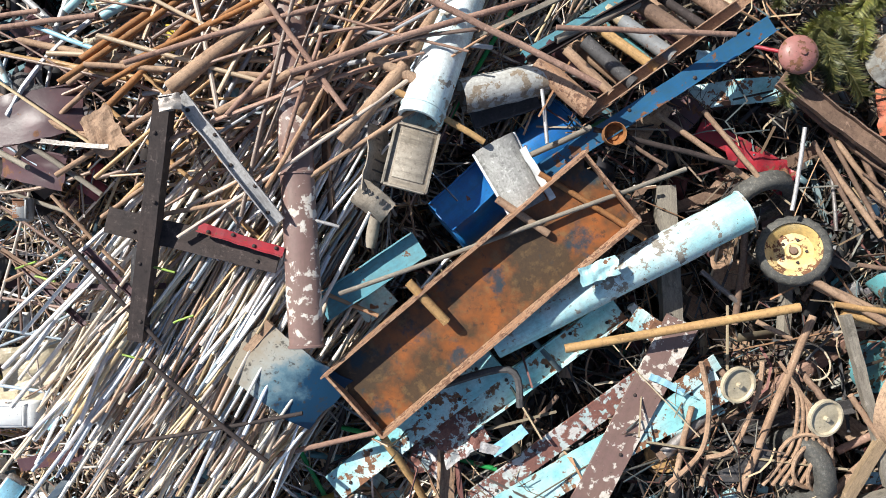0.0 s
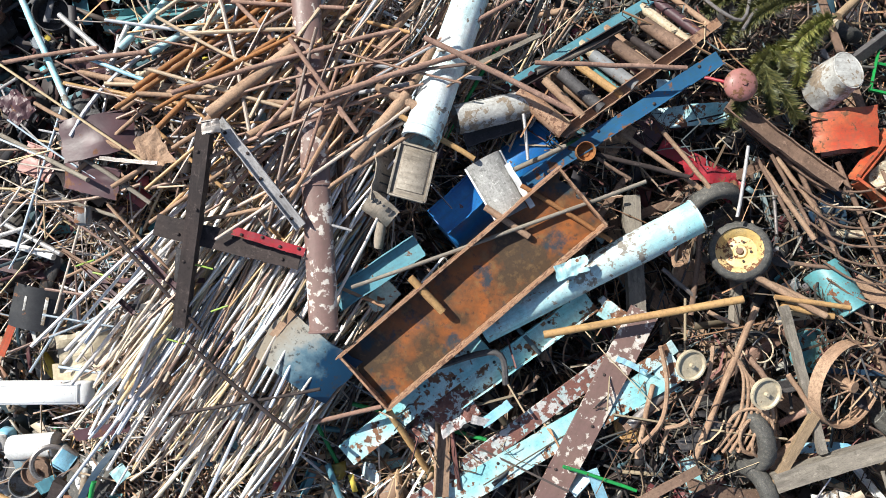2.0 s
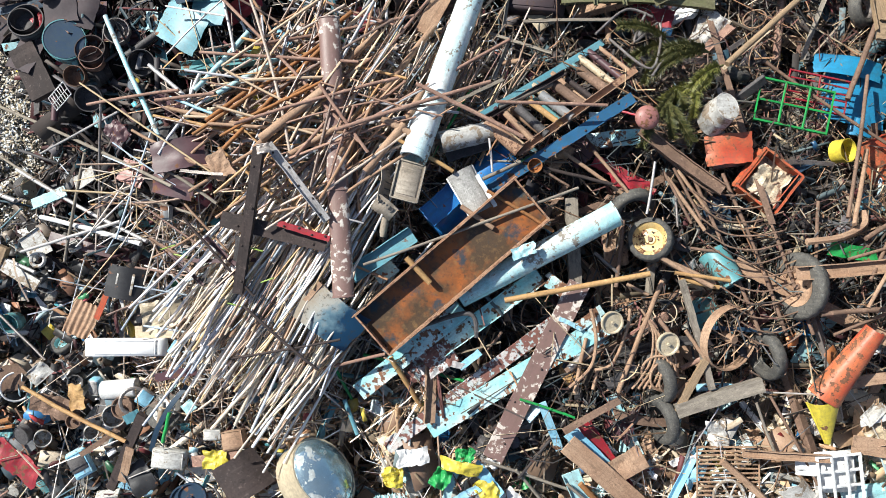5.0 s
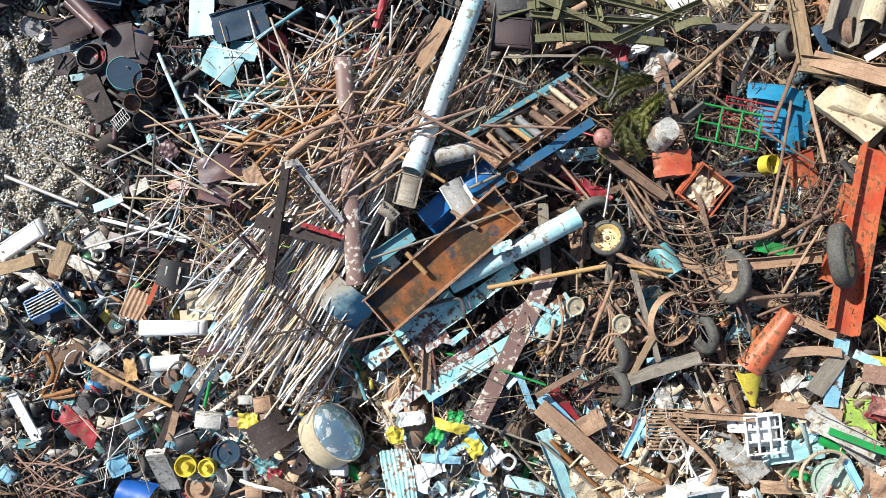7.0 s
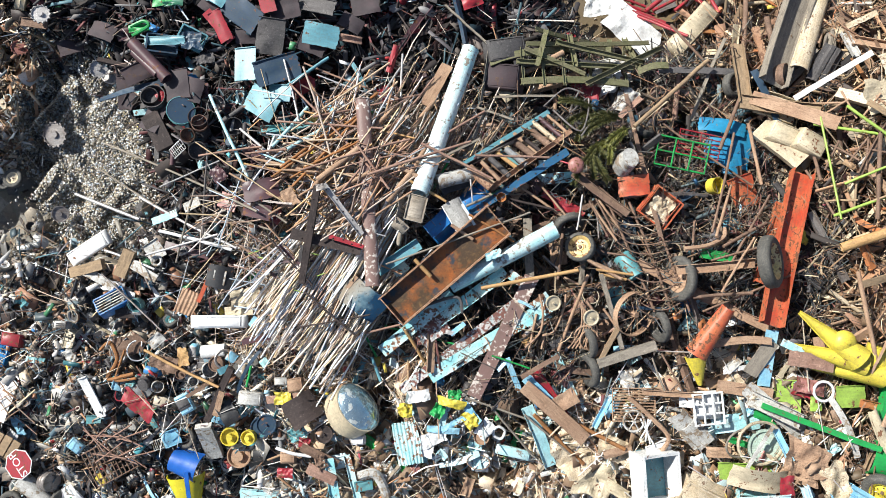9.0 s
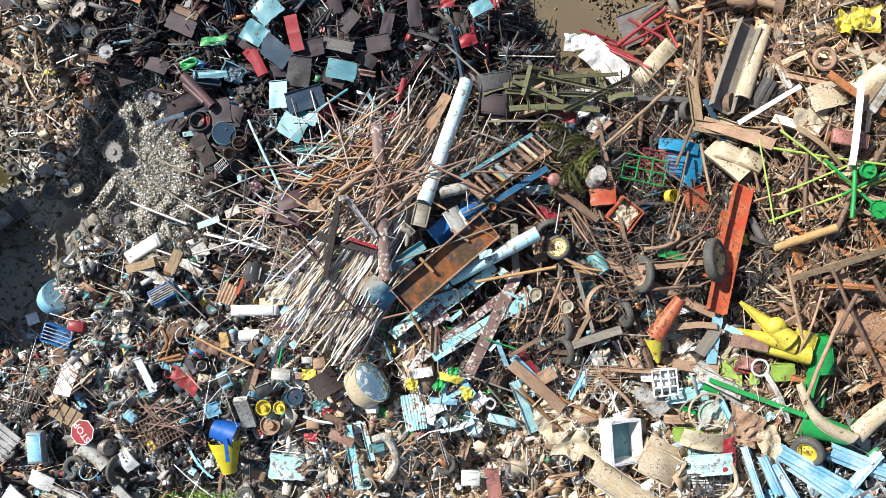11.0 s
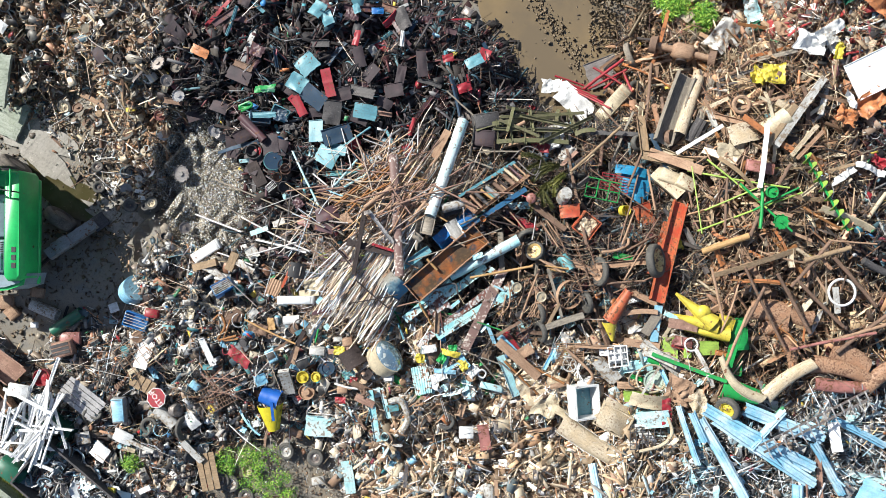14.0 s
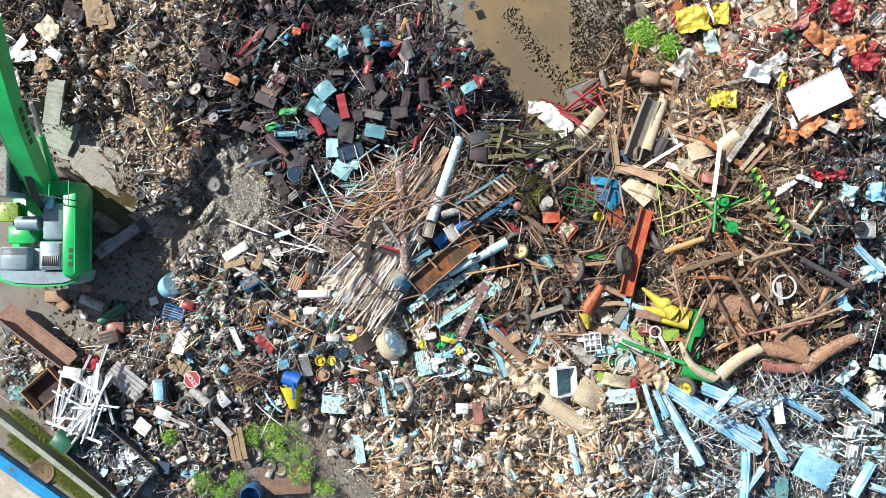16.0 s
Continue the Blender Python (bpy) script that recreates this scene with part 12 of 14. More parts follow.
sheet((-3.29, 6.92, 2.69), 0.355, 0.409, 23, SHEETBLUE, 'painted sheet offcut lying on dark scrap', name='painted_offcut', group='painted offcuts', crumple=0.06, bend=0.03)
sheet((-2.42, 7.25, 2.56), 0.219, 0.274, 16, SHEETBLUE, 'painted sheet offcut lying on dark scrap', name='painted_offcut', group='painted offcuts', crumple=0.06, bend=0.03)
sheet((-2.14, 8.32, 0.96), 0.262, 0.204, 9, SHEETBLUE, 'painted sheet offcut lying on dark scrap', name='painted_offcut', group='painted offcuts', crumple=0.06, bend=0.03)
sheet((-1.81, 7.25, 2.34), 0.36, 0.194, 2, BLUE, 'painted sheet offcut lying on dark scrap', name='painted_offcut', group='painted offcuts', crumple=0.06, bend=0.03)
sheet((-1.06, 6.42, 2.31), 0.125, 0.471, -5, WHITE, 'painted sheet offcut lying on dark scrap', name='painted_offcut', group='painted offcuts', crumple=0.06, bend=0.03)
sheet((-2.41, 6.35, 2.62), 0.192, 0.465, -12, RED, 'painted sheet offcut lying on dark scrap', name='painted_offcut', group='painted offcuts', crumple=0.06, bend=0.03)
sheet((-4.88, 7.63, 2.6), 0.329, 0.219, -19, ORANGE_RED, 'painted sheet offcut lying on dark scrap', name='painted_offcut', group='painted offcuts', crumple=0.06, bend=0.03)
sheet((-7.13, 5.96, 2.6), 0.548, 0.274, -26, ORANGE, 'painted sheet offcut lying on dark scrap', name='painted_offcut', group='painted offcuts', crumple=0.06, bend=0.03)
sheet((1.13, 5.76, 2.18), 0.556, 0.334, 27, SHEETBLUE, 'painted sheet offcut lying on dark scrap', name='painted_offcut', group='painted offcuts', crumple=0.06, bend=0.03)
sheet((0.83, 4.94, 2.29), 0.416, 0.277, 20, RED, 'painted sheet offcut lying on dark scrap', name='painted_offcut', group='painted offcuts', crumple=0.06, bend=0.03)
sheet((0.33, 5.84, 2.27), 0.333, 0.222, 13, RED, 'painted sheet offcut lying on dark scrap', name='painted_offcut', group='painted offcuts', crumple=0.06, bend=0.03)
sheet((-5.74, 4.28, 2.65), 0.41, 0.137, 6, GREEN, 'painted sheet offcut lying on dark scrap', name='painted_offcut', group='painted offcuts', crumple=0.06, bend=0.03)
sheet((-5.04, 4.76, 2.7), 0.409, 0.136, -1, GREEN_DARK, 'painted sheet offcut lying on dark scrap', name='painted_offcut', group='painted offcuts', crumple=0.06, bend=0.03)
sheet((-1.62, 4.09, 2.59), 0.548, 0.137, -8, RUST_RED, 'painted sheet offcut lying on dark scrap', name='painted_offcut', group='painted offcuts', crumple=0.06, bend=0.03)
sheet((-0.75, 3.73, 2.42), 0.138, 0.552, -15, RED, 'painted sheet offcut lying on dark scrap', name='painted_offcut', group='painted offcuts', crumple=0.06, bend=0.03)
sheet((-1.26, 8.42, 0.61), 0.206, 0.589, -22, OCHRE, 'painted sheet offcut lying on dark scrap', name='painted_offcut', group='painted offcuts', crumple=0.06, bend=0.03)
sheet((0.95, 7.82, 0.48), 0.355, 0.296, -29, STEEL, 'painted sheet offcut lying on dark scrap', name='painted_offcut', group='painted offcuts', crumple=0.06, bend=0.03)
sheet((-1.07, 7.05, 2.19), 0.417, 0.695, 24, STEEL_DARK, 'painted sheet offcut lying on dark scrap', name='painted_offcut', group='painted offcuts', crumple=0.06, bend=0.03)
sheet((1.27, 9.23, 0.4), 0.297, 0.297, 17, STEEL_DARK, 'painted sheet offcut lying on dark scrap', name='painted_offcut', group='painted offcuts', crumple=0.06, bend=0.03)
bar('channel', (-11.09, 8.87, 1.38), (-10.06, 8.19, 2.52), 0.16, 0.06, 0.012, RUST_DARK, 'short rusty channel offcut', name='channel_offcut', group='channel offcuts')
sheet((-8.1, 6.95, 2.5), 0.412, 0.255, 61, MAROON_DEEP, 'dark purple-brown cut steel plate', name='steel_plate', group='dark cut plates', tilt=17, thick=0.015, bend=0.02)
bar('channel', (-6.13, 5.66, 2.5), (-5.56, 5.41, 2.6), 0.196, 0.06, 0.012, RUST, 'short rusty channel offcut', name='channel_offcut', group='channel offcuts')
sheet((-3.61, 4.13, 2.6), 0.45, 0.293, 3, MAROON_DEEP, 'dark purple-brown cut steel plate', name='steel_plate', group='dark cut plates', tilt=11, thick=0.015, bend=0.02)
bar('channel', (-1.71, 7.47, 2.1), (-1.16, 7.34, 2.01), 0.24, 0.06, 0.012, RUST_RED, 'short rusty channel offcut', name='channel_offcut', group='channel offcuts')
sheet((-10.28, 5.91, 2.37), 0.493, 0.336, 125, MAROON_DEEP, 'dark purple-brown cut steel plate', name='steel_plate', group='dark cut plates', tilt=5, thick=0.015, bend=0.02)
bar('channel', (-8.38, 4.58, 2.14), (-7.81, 4.49, 2.18), 0.179, 0.06, 0.012, RUST, 'short rusty channel offcut', name='channel_offcut', group='channel offcuts')
sheet((-5.77, 7.62, 2.5), 0.53, 0.373, 67, MAROON_DEEP, 'dark purple-brown cut steel plate', name='steel_plate', group='dark cut plates', tilt=-1, thick=0.015, bend=0.02)
bar('channel', (-3.79, 6.19, 2.6), (-3.23, 6.18, 2.64), 0.215, 0.06, 0.012, STEEL_DARK, 'short rusty channel offcut', name='channel_offcut', group='channel offcuts')
sheet((-1.31, 4.85, 2.33), 0.573, 0.415, 9, MAROON_DEEP, 'dark purple-brown cut steel plate', name='steel_plate', group='dark cut plates', tilt=-7, thick=0.015, bend=0.02)
bar('channel', (-10.49, 7.97, 2.33), (-9.85, 7.98, 2.54), 0.157, 0.06, 0.012, RUST_DARK, 'short rusty channel offcut', name='channel_offcut', group='channel offcuts')
sheet((-7.9, 6.55, 2.5), 0.609, 0.452, 131, MAROON_DEEP, 'dark purple-brown cut steel plate', name='steel_plate', group='dark cut plates', tilt=-13, thick=0.015, bend=0.02)
sheet((-14.16, 5.47, 1.04), 0.621, 1.657, -8, WALL_PALE, 'long pale concrete slab at the edge of the mud', name='concrete_slab', cat='slab', thick=0.12)
sheet((-14.36, 4.46, 0.22), 1.279, 1.279, -25, WALL_PALE, 'grey concrete road plate on mud', name='concrete_plate', cat='slab', thick=0.1)
crumpled((-15.18, 7.13, 1.1), 0.827, 0.413, 0.1, 0, WHITE, 'torn pale sheet at the edge of the heap', seed=85, name='torn_sheet', group='torn pale sheets')
crumpled((-15.5, 7.44, 1.1), 1.033, 0.289, 0.1, 47, WHITE, 'torn pale sheet at the edge of the heap', seed=86, name='torn_sheet', group='torn pale sheets')
crumpled((-15.49, 6.29, 1.1), 0.62, 0.207, 0.1, 94, WHITE_OLD, 'torn pale sheet at the edge of the heap', seed=87, name='torn_sheet', group='torn pale sheets')
crumpled((-14.35, 8.17, 1.1), 0.827, 0.703, 0.1, 141, CREAM, 'torn pale sheet at the edge of the heap', seed=88, name='torn_sheet', group='torn pale sheets')
crumpled((-14.55, 6.82, 1.1), 0.62, 0.496, 0.1, 8, WOOD, 'torn pale sheet at the edge of the heap', seed=89, name='torn_sheet', group='torn pale sheets')
crumpled((-14.14, 7.23, 1.1), 0.331, 0.62, 0.1, 55, WHITE, 'torn pale sheet at the edge of the heap', seed=90, name='torn_sheet', group='torn pale sheets')
crumpled((-12.68, 8.9, 1.1), 1.24, 0.703, 0.1, 102, WOOD, 'torn pale sheet at the edge of the heap', seed=91, name='torn_sheet', group='torn pale sheets')
crumpled((-13.41, 8.8, 1.1), 0.827, 0.496, 0.1, 149, RUST_DARK, 'torn pale sheet at the edge of the heap', seed=92, name='torn_sheet', group='torn pale sheets')
crumpled((-12.26, 8.59, 1.1), 0.62, 0.909, 0.1, 16, WOOD, 'torn pale sheet at the edge of the heap', seed=93, name='torn_sheet', group='torn pale sheets')
hoop((-14.88, 8.8, 1.1), 0.413, 0.052, RUST_DARK, 'dark coil of cable', name='cable_coil', cat='coil')
hoop((-15.71, 8.38, 1.1), 0.413, 0.052, RUST_DARK, 'dark coil of cable', name='cable_coil', cat='coil')
case((-14.54, -1.77, 0), (0.773, 0.473, 0.12), 0, RUST_TAN, 'orange-brown block on bare earth', name='earth_block', cat='block')
case((-14.21, -2.09, 0), (0.43, 0.473, 0.12), 40, RUST_TAN, 'orange-brown block on bare earth', name='earth_block', cat='block')
case((-13.35, -1.44, 0), (0.344, 0.473, 0.12), 80, RUST_TAN, 'orange-brown block on bare earth', name='earth_block', cat='block')

# low wall, verge and blue-edged pad at the corner
tagged(bar("box", (-17.79, -5.33, 0.3), (-11.87, -9.83, 0.3), 0.2, 0.5, 0, WALL_PALE, "low mossy concrete wall along the yard", "wall_south", cat="wall"), kind="structure")
tagged(bar("box", (-17.81, -6.96, 0.25), (-12.42, -10.7, 0.25), 0.42, 0.3, 0, EDGE_BLUE, "bright blue painted kerb beyond a grass verge", "kerb", cat="kerb"), kind="structure")
tagged(sheet((-16.37, -10.63, 0.2), 9, 4, -34.78, PAD, "pale tan concrete yard behind a blue kerb", "pavement", cat="pavement", crumple=0.01, thick=0.25), kind="structure")
disc((-14.98, -8.41, 0.1), 0.471, 0.05, RUST, 'round brown rusty lid lying on the verge', hole=0.05, name='round_lid')

# gearbox and axle by the puddle
axle_box = thing("rear_axle", placed((7.75, 6.3, 1.12), -14), "brown rusty tractor axle with gearbox and brake drums", "axle")
part("gearbox", block(0.7, 0.5, 0.4, (0, 0, 0.1), 0.1), RUST_TAN, axle_box)
part("axle_tube", extruded(circle(0.11, 14), 2.0, 2), RUST_TAN, axle_box, "", Matrix.Translation((-1.0, 0, 0.1)))
part("brake_drum", lathe([(0.1, -0.12), (0.26, -0.1), (0.28, 0.12), (0.2, 0.14), (0.18, 0.02), (0.05, 0.0)], 22), RUST, axle_box, "", Matrix.Translation((-0.95, 0, 0.1)) @ Matrix.Rotation(radians(70), 4, "Y"))
part("brake_drum", lathe([(0.1, -0.12), (0.26, -0.1), (0.28, 0.12), (0.2, 0.14), (0.18, 0.02), (0.05, 0.0)], 22), RUST, axle_box, "", Matrix.Translation((0.95, 0, 0.1)) @ Matrix.Rotation(radians(70), 4, "Y"))
part("drive_flange", lathe([(0.04, 0), (0.16, 0.02), (0.16, 0.08), (0.06, 0.12)], 16), RUST_DARK, axle_box, "", Matrix.Translation((0, -0.25, 0.15)) @ Matrix.Rotation(radians(90), 4, "X"))

# ---- material handler with a green superstructure on the wet mud ----
MUDDY = mottled("mud_caked_rubber", (0.16, 0.135, 0.11), (0.07, 0.06, 0.055), (0.24, 0.2, 0.16), 5, 0.8)
BODY_GREEN = painted("machine_green", (0.02, 0.56, 0.14), 0.06, scale=2, rough=0.35, dirt=0.25)
BODY_GREY = painted("machine_grey_blue", (0.30, 0.40, 0.46), 0.06, scale=2, rough=0.4, dirt=0.25)
GLASS, n_, l_, b_ = _nodes("cab_glass")
b_.inputs["Base Color"].default_value = (0.05, 0.07, 0.08, 1)
b_.inputs["Roughness"].default_value = 0.05
ex = thing("material_handler", Matrix.Translation((-13.98, 0.41, 0.05)), "green and grey scrap-yard material handler parked on wet mud", "excavator")
part("chassis", block(3.6, 0.95, 0.45, (0, 0, 0.75), 0.06), STEEL_DARK, ex, "dark muddy undercarriage", placed((-0.65, 0.6, 0), -38))
part("turntable", lathe([(0.75, 0.9), (0.8, 1.0), (0.8, 1.2), (0.7, 1.25)], 28), STEEL_DARK, ex, "", Matrix.Translation((-0.1, 0.2, 0)))
for wx, wy in ((1.62, 0.6), (0.1, 2.3), (-0.2, -0.95), (-1.6, 0.75)):
    w_ = part("wheel", tyre_geo(0.52, 0.36, 0.55, 26), MUDDY, ex, "muddy ribbed rubber tyre", placed((wx, wy, 0.5), -38) @ Matrix.Rotation(radians(90), 4, "X"))
    part("rim", lathe([(0, 0.1), (0.12, 0.1), (0.2, 0.02), (0.28, 0.14), (0.28, -0.14), (0, -0.14)], 18), STEEL, w_)
for ox, oy, tx_, ty_ in ((1.35, -0.6, 2.75, 0.5), (-1.6, 1.6, -2.6, 2.6)):
    o_ = part("outrigger", extruded(outline_of("box", 0.34, 0.3, 0), math.hypot(tx_ - ox, ty_ - oy), 3), GREY, ex, "grey steel outrigger arm", along((ox, oy, 0.75), (tx_, ty_, 0.3)))
    part("outrigger_block", block(0.6, 0.42, 0.34, (0.55, 0, 0.08), 0.05), GREY, o_)
    part("foot_plate", block(0.5, 0.5, 0.06, (math.hypot(tx_ - ox, ty_ - oy) + 0.1, 0, -0.08), 0.015), STEEL_DARK, o_)
part("outrigger_beam", extruded(outline_of("box", 0.1, 0.1, 0), 1.6, 2), RUST_DARK, ex, "", along((0.7, -1.2, 0.5), (1.75, -0.15, 0.35)))
part("deck", block(2.85, 3.3, 0.22, (0, 0.15, 1.35), 0.05), BODY_GREEN, ex)
hood = part("side_hood", block(0.46, 3.35, 1.1, (1.20, 0.3, 2.0), 0.09), BODY_GREEN, ex, "long green painted side hood")
part("front_hood", block(1.12, 0.5, 1.05, (0.8, 1.72, 1.98), 0.08), BODY_GREEN, ex, "green painted front hood")
for i in range(3):
    part("number_bar", block(0.13, 0.16, 0.012, (1.26, -0.42 - 0.24 * i, 2.556)), BLACK, hood, "dark painted figure on the hood")
part("engine_cover", block(0.74, 1.3, 1.0, (0.58, 0.6, 1.92), 0.05), BODY_GREY, ex)
part("engine_cover", block(0.84, 1.0, 1.05, (0.53, -0.62, 1.95), 0.05), BODY_GREY, ex)
gr = part("grille", block(0.66, 0.5, 0.05, (0.54, -0.78, 2.5), 0.012), BODY_GREY, ex)
for i in range(9):
    part("louvre", block(0.05, 0.36, 0.02, (0.28 + i * 0.066, -0.8, 2.535), 0.004), BLACK, gr)
for i in range(8):
    part("louvre", block(0.1, 0.035, 0.02, (0.86, -0.2 - i * 0.07, 2.49), 0.004), BLACK, gr)
part("tool_box", block(1.0, 0.82, 0.85, (-0.86, -0.72, 1.9), 0.06), BODY_GREY, ex)
for i in range(7):
    part("louvre", block(0.9, 0.012, 0.014, (-0.86, -0.36 - i * 0.035, 2.33)), STEEL_DARK, ex)
part("middle_deck", block(0.55, 0.9, 0.5, (-0.16, -0.8, 1.7), 0.04), BODY_GREY, ex)
part("step_deck", block(1.0, 0.62, 0.35, (-0.8, 0.12, 1.75), 0.04), BODY_GREEN, ex)
part("muffler", extruded(circle(0.25, 20), 0.78, 2), BODY_GREY, ex, "round grey exhaust silencer", Matrix.Translation((-0.72, 0.52, 2.3)))
part("exhaust_pipe", wire([(-0.1, -0.15, 2.1), (-0.05, -0.2, 2.45), (-0.05, -0.26, 2.6)], 0.06, 10), STEEL_DARK, ex)
part("filter_housing", block(0.3, 0.55, 0.4, (0.45, 1.3, 2.3), 0.06), SKYBLUE, ex)
part("filter_cap", lathe([(0.1, 0), (0.12, 0.16), (0.06, 0.2)], 14), BODY_GREY, ex, "", Matrix.Translation((0.3, 1.4, 2.4)))
# counterweight: a curved block across the tail
arc = [(-1.45, -1.15), (-1.36, -1.5), (-0.9, -1.66), (0, -1.72), (0.9, -1.66), (1.36, -1.5), (1.45, -1.15)]
for nm, z0, z1, k, mat in (("counterweight", 1.0, 2.15, 1.0, BODY_GREY), ("counterweight_edge", 2.16, 2.24, 1.0, BODY_GREEN), ("counterweight_top", 2.25, 2.31, 0.94, BODY_GREY)):
    v = [(x * k, -1.15 + (y + 1.15) * (k - (0.12 if k < 1 else 0)), z) for z in (z0, z1) for x, y in arc]
    part(nm, (v, [tuple(range(6, -1, -1)), tuple(range(7, 14))] + [(i, (i + 1) % 7, 7 + (i + 1) % 7, 7 + i) for i in range(7)]), mat, ex, smooth=False)
for i, (p, q) in enumerate((((0.75, 1.95), (1.4, 1.95)), ((1.4, 1.95), (1.4, 1.1)), ((0.3, 1.5), (1.4, 1.3)), ((0.75, 1.95), (0.72, 1.4)))):
    part("handrail", wire([(*p, 2.55), (*p, 3.0), (*q, 3.0), (*q, 2.55)], 0.022, 7), BODY_GREEN if i % 2 else BLACK, ex)
cab = part("cab", block(1.1, 1.6, 1.5, (-0.95, 2.2, 2.75), 0.08), BODY_GREY, ex, "grey operator cab with large panes")
part("cab_roof", block(1.16, 1.66, 0.1, (-0.95, 2.2, 3.56), 0.03), WHITE_OLD, cab)
part("pane", block(0.02, 1.3, 0.9, (-0.395, 2.2, 2.95), 0.005), GLASS, cab)
part("pane", block(0.9, 0.02, 0.9, (-0.95, 3.01, 2.95), 0.005), GLASS, cab)
part("cab_riser", block(0.5, 1.2, 0.8, (-0.9, 2.1, 1.7), 0.05), BODY_GREEN, ex)
part("walkway", block(0.9, 0.7, 0.2, (-1.5, 0.95, 1.6), 0.03), LIME, ex)
boom = part("boom", extruded(outline_of("box", 0.62, 0.7, 0), 6.2, 8, (0, 0.35)), BODY_GREEN, ex, "long green box-section boom rising forward", along((0.2, 1.65, 2.3), (0.42, 6.3, 6.0)))
for k in range(4):
    part("boom_pipe", wire([(0.6, 0.36 + 0.05 * k, 0.32), (2.5, 0.36 + 0.05 * k, 0.52), (5.6, 0.36 + 0.05 * k, 0.42)], 0.02, 6), STEEL_PALE if k % 2 else BODY_GREEN, boom, "hydraulic pipe along the boom")
for i in range(5):
    part("lettering_bar", block(0.2, 0.012, 0.2, (2.2 + i * 0.28, -0.317, 0.28)), BLACK, boom, "dark painted lettering on the boom")
    part("lettering_bar", block(0.2, 0.2, 0.012, (2.2 + i * 0.28, 0.0, 0.64)), BLACK, boom, "dark painted lettering on the boom")
for s in (-1, 1):
    cyl = part("lift_cylinder", extruded(circle(0.1, 14), 2.6, 2), BODY_GREEN, ex, "", along((0.1 + s * 0.42, 1.4, 1.7), (0.2 + s * 0.42, 4.0, 3.7)))
    part("piston_rod", extruded(circle(0.055, 12), 1.2, 2), STEEL_PALE, cyl, "", Matrix.Translation((2.6, 0, 0)))
for i in range(5):
    part("hose", wire([(0.0 + 0.06 * i, 0.9, 2.0), (0.05 + 0.07 * i, 1.4, 2.8 + 0.05 * i), (0.06 + 0.05 * i, 2.1, 3.3), (0.1 + 0.05 * i, 3.2, 4.2)], 0.028, 7), BLACK, ex, "black hydraulic hose")

# ---- standing water ----
wm, n_, l_, b_ = _nodes("muddy_water")
l_.new(_mix(n_, l_, _ramp(n_, l_, _noise(n_, l_, 0.5, 4), ((0.38, (0, 0, 0)), (0.62, (1, 1, 1)))), (0.215, 0.155, 0.085), (0.15, 0.115, 0.075)), b_.inputs["Base Color"])
b_.inputs["Roughness"].default_value = 0.12
b_.inputs["Specular IOR Level"].default_value = 0.4
_bump(n_, l_, _noise(n_, l_, 9, 3), b_, 0.06, 0.01)


dark_wm, n_, l_, b_ = _nodes("dark_muddy_water")
l_.new(_mix(n_, l_, _ramp(n_, l_, _noise(n_, l_, 1.4, 5), ((0.4, (0, 0, 0)), (0.62, (1, 1, 1)))), (0.06, 0.05, 0.022), (0.095, 0.08, 0.045)), b_.inputs["Base Color"])
b_.inputs["Roughness"].default_value = 0.12
# paler grey mud for two smears laid over the earth
MUD_PALE = mottled("pale_grey_mud", (0.34, 0.315, 0.28), (0.25, 0.225, 0.195), (0.14, 0.12, 0.10), 2.2, 0.5, bump=0.7)


def puddle(cx, cy, rx, ry, yaw, z, seed, label, mat=wm, name="water", ragged=1.0):
    k = 64
    v = [(0, 0, 0)]
    for i in range(k):
        a = 2 * math.pi * i / k
        r = 1 + ragged * 0.16 * noise.noise((math.cos(a) * 1.3 + seed, math.sin(a) * 1.3, 0.0)) + ragged * 0.1 * noise.noise((math.cos(a) * 5 + seed, math.sin(a) * 5, 2.0))
        v.append((rx * r * math.cos(a), ry * r * math.sin(a), 0))
    ob = single(name, (v, [(0, 1 + i, 1 + (i + 1) % k) for i in range(k)]), mat, placed((cx, cy, z), yaw), label, name, "", False)
    return tagged(ob, kind="structure")


puddle(3.5, 8.0, 2.1, 4.2, 25, 0.045, 3, "brown muddy water standing in a rutted track")
puddle(-12.2, 1.75, 0.62, 2.1, 56, 0.05, 9, "thin sheet of dark muddy water beside a machine", dark_wm, "water", 2.2)
puddle(-10.35, 0.85, 0.5, 1.5, 60, 0.075, 21, "smear of pale grey mud beside a scrap heap", MUD_PALE, "mud", 3.0)
puddle(-13.6, 3.7, 0.7, 1.9, 48, 0.07, 25, "smear of pale grey mud at the edge of a yard", MUD_PALE, "mud", 3.0)

# a ridge of clods runs through the large puddle
g_ = np.random.default_rng(8)
s_ = g_.uniform(0, 1, 900)
heap("mud_clods", "flakes", MUD, np.stack([2.6 + 2.6 * s_ + g_.normal(0, 0.14 + 0.1 * s_, 900), 9.2 - 3.6 * s_ + g_.normal(0, 0.16, 900)], -1), ((0.04, 0.2), (0.04, 0.16), (0.05, 0.14)),
     "brown mud clods in a ridge through a puddle", (-0.02, 0.08), 20, None, 801, "mud")
heap("mud_clods", "flakes", MUD, np.stack([g_.uniform(5.0, 7.0, 1500), g_.uniform(6.6, 10.5, 1500)], -1), ((0.04, 0.22), (0.04, 0.18), (0.06, 0.18)), "brown clods of churned earth", (-0.02, 0.08), 20, None, 802, "mud")
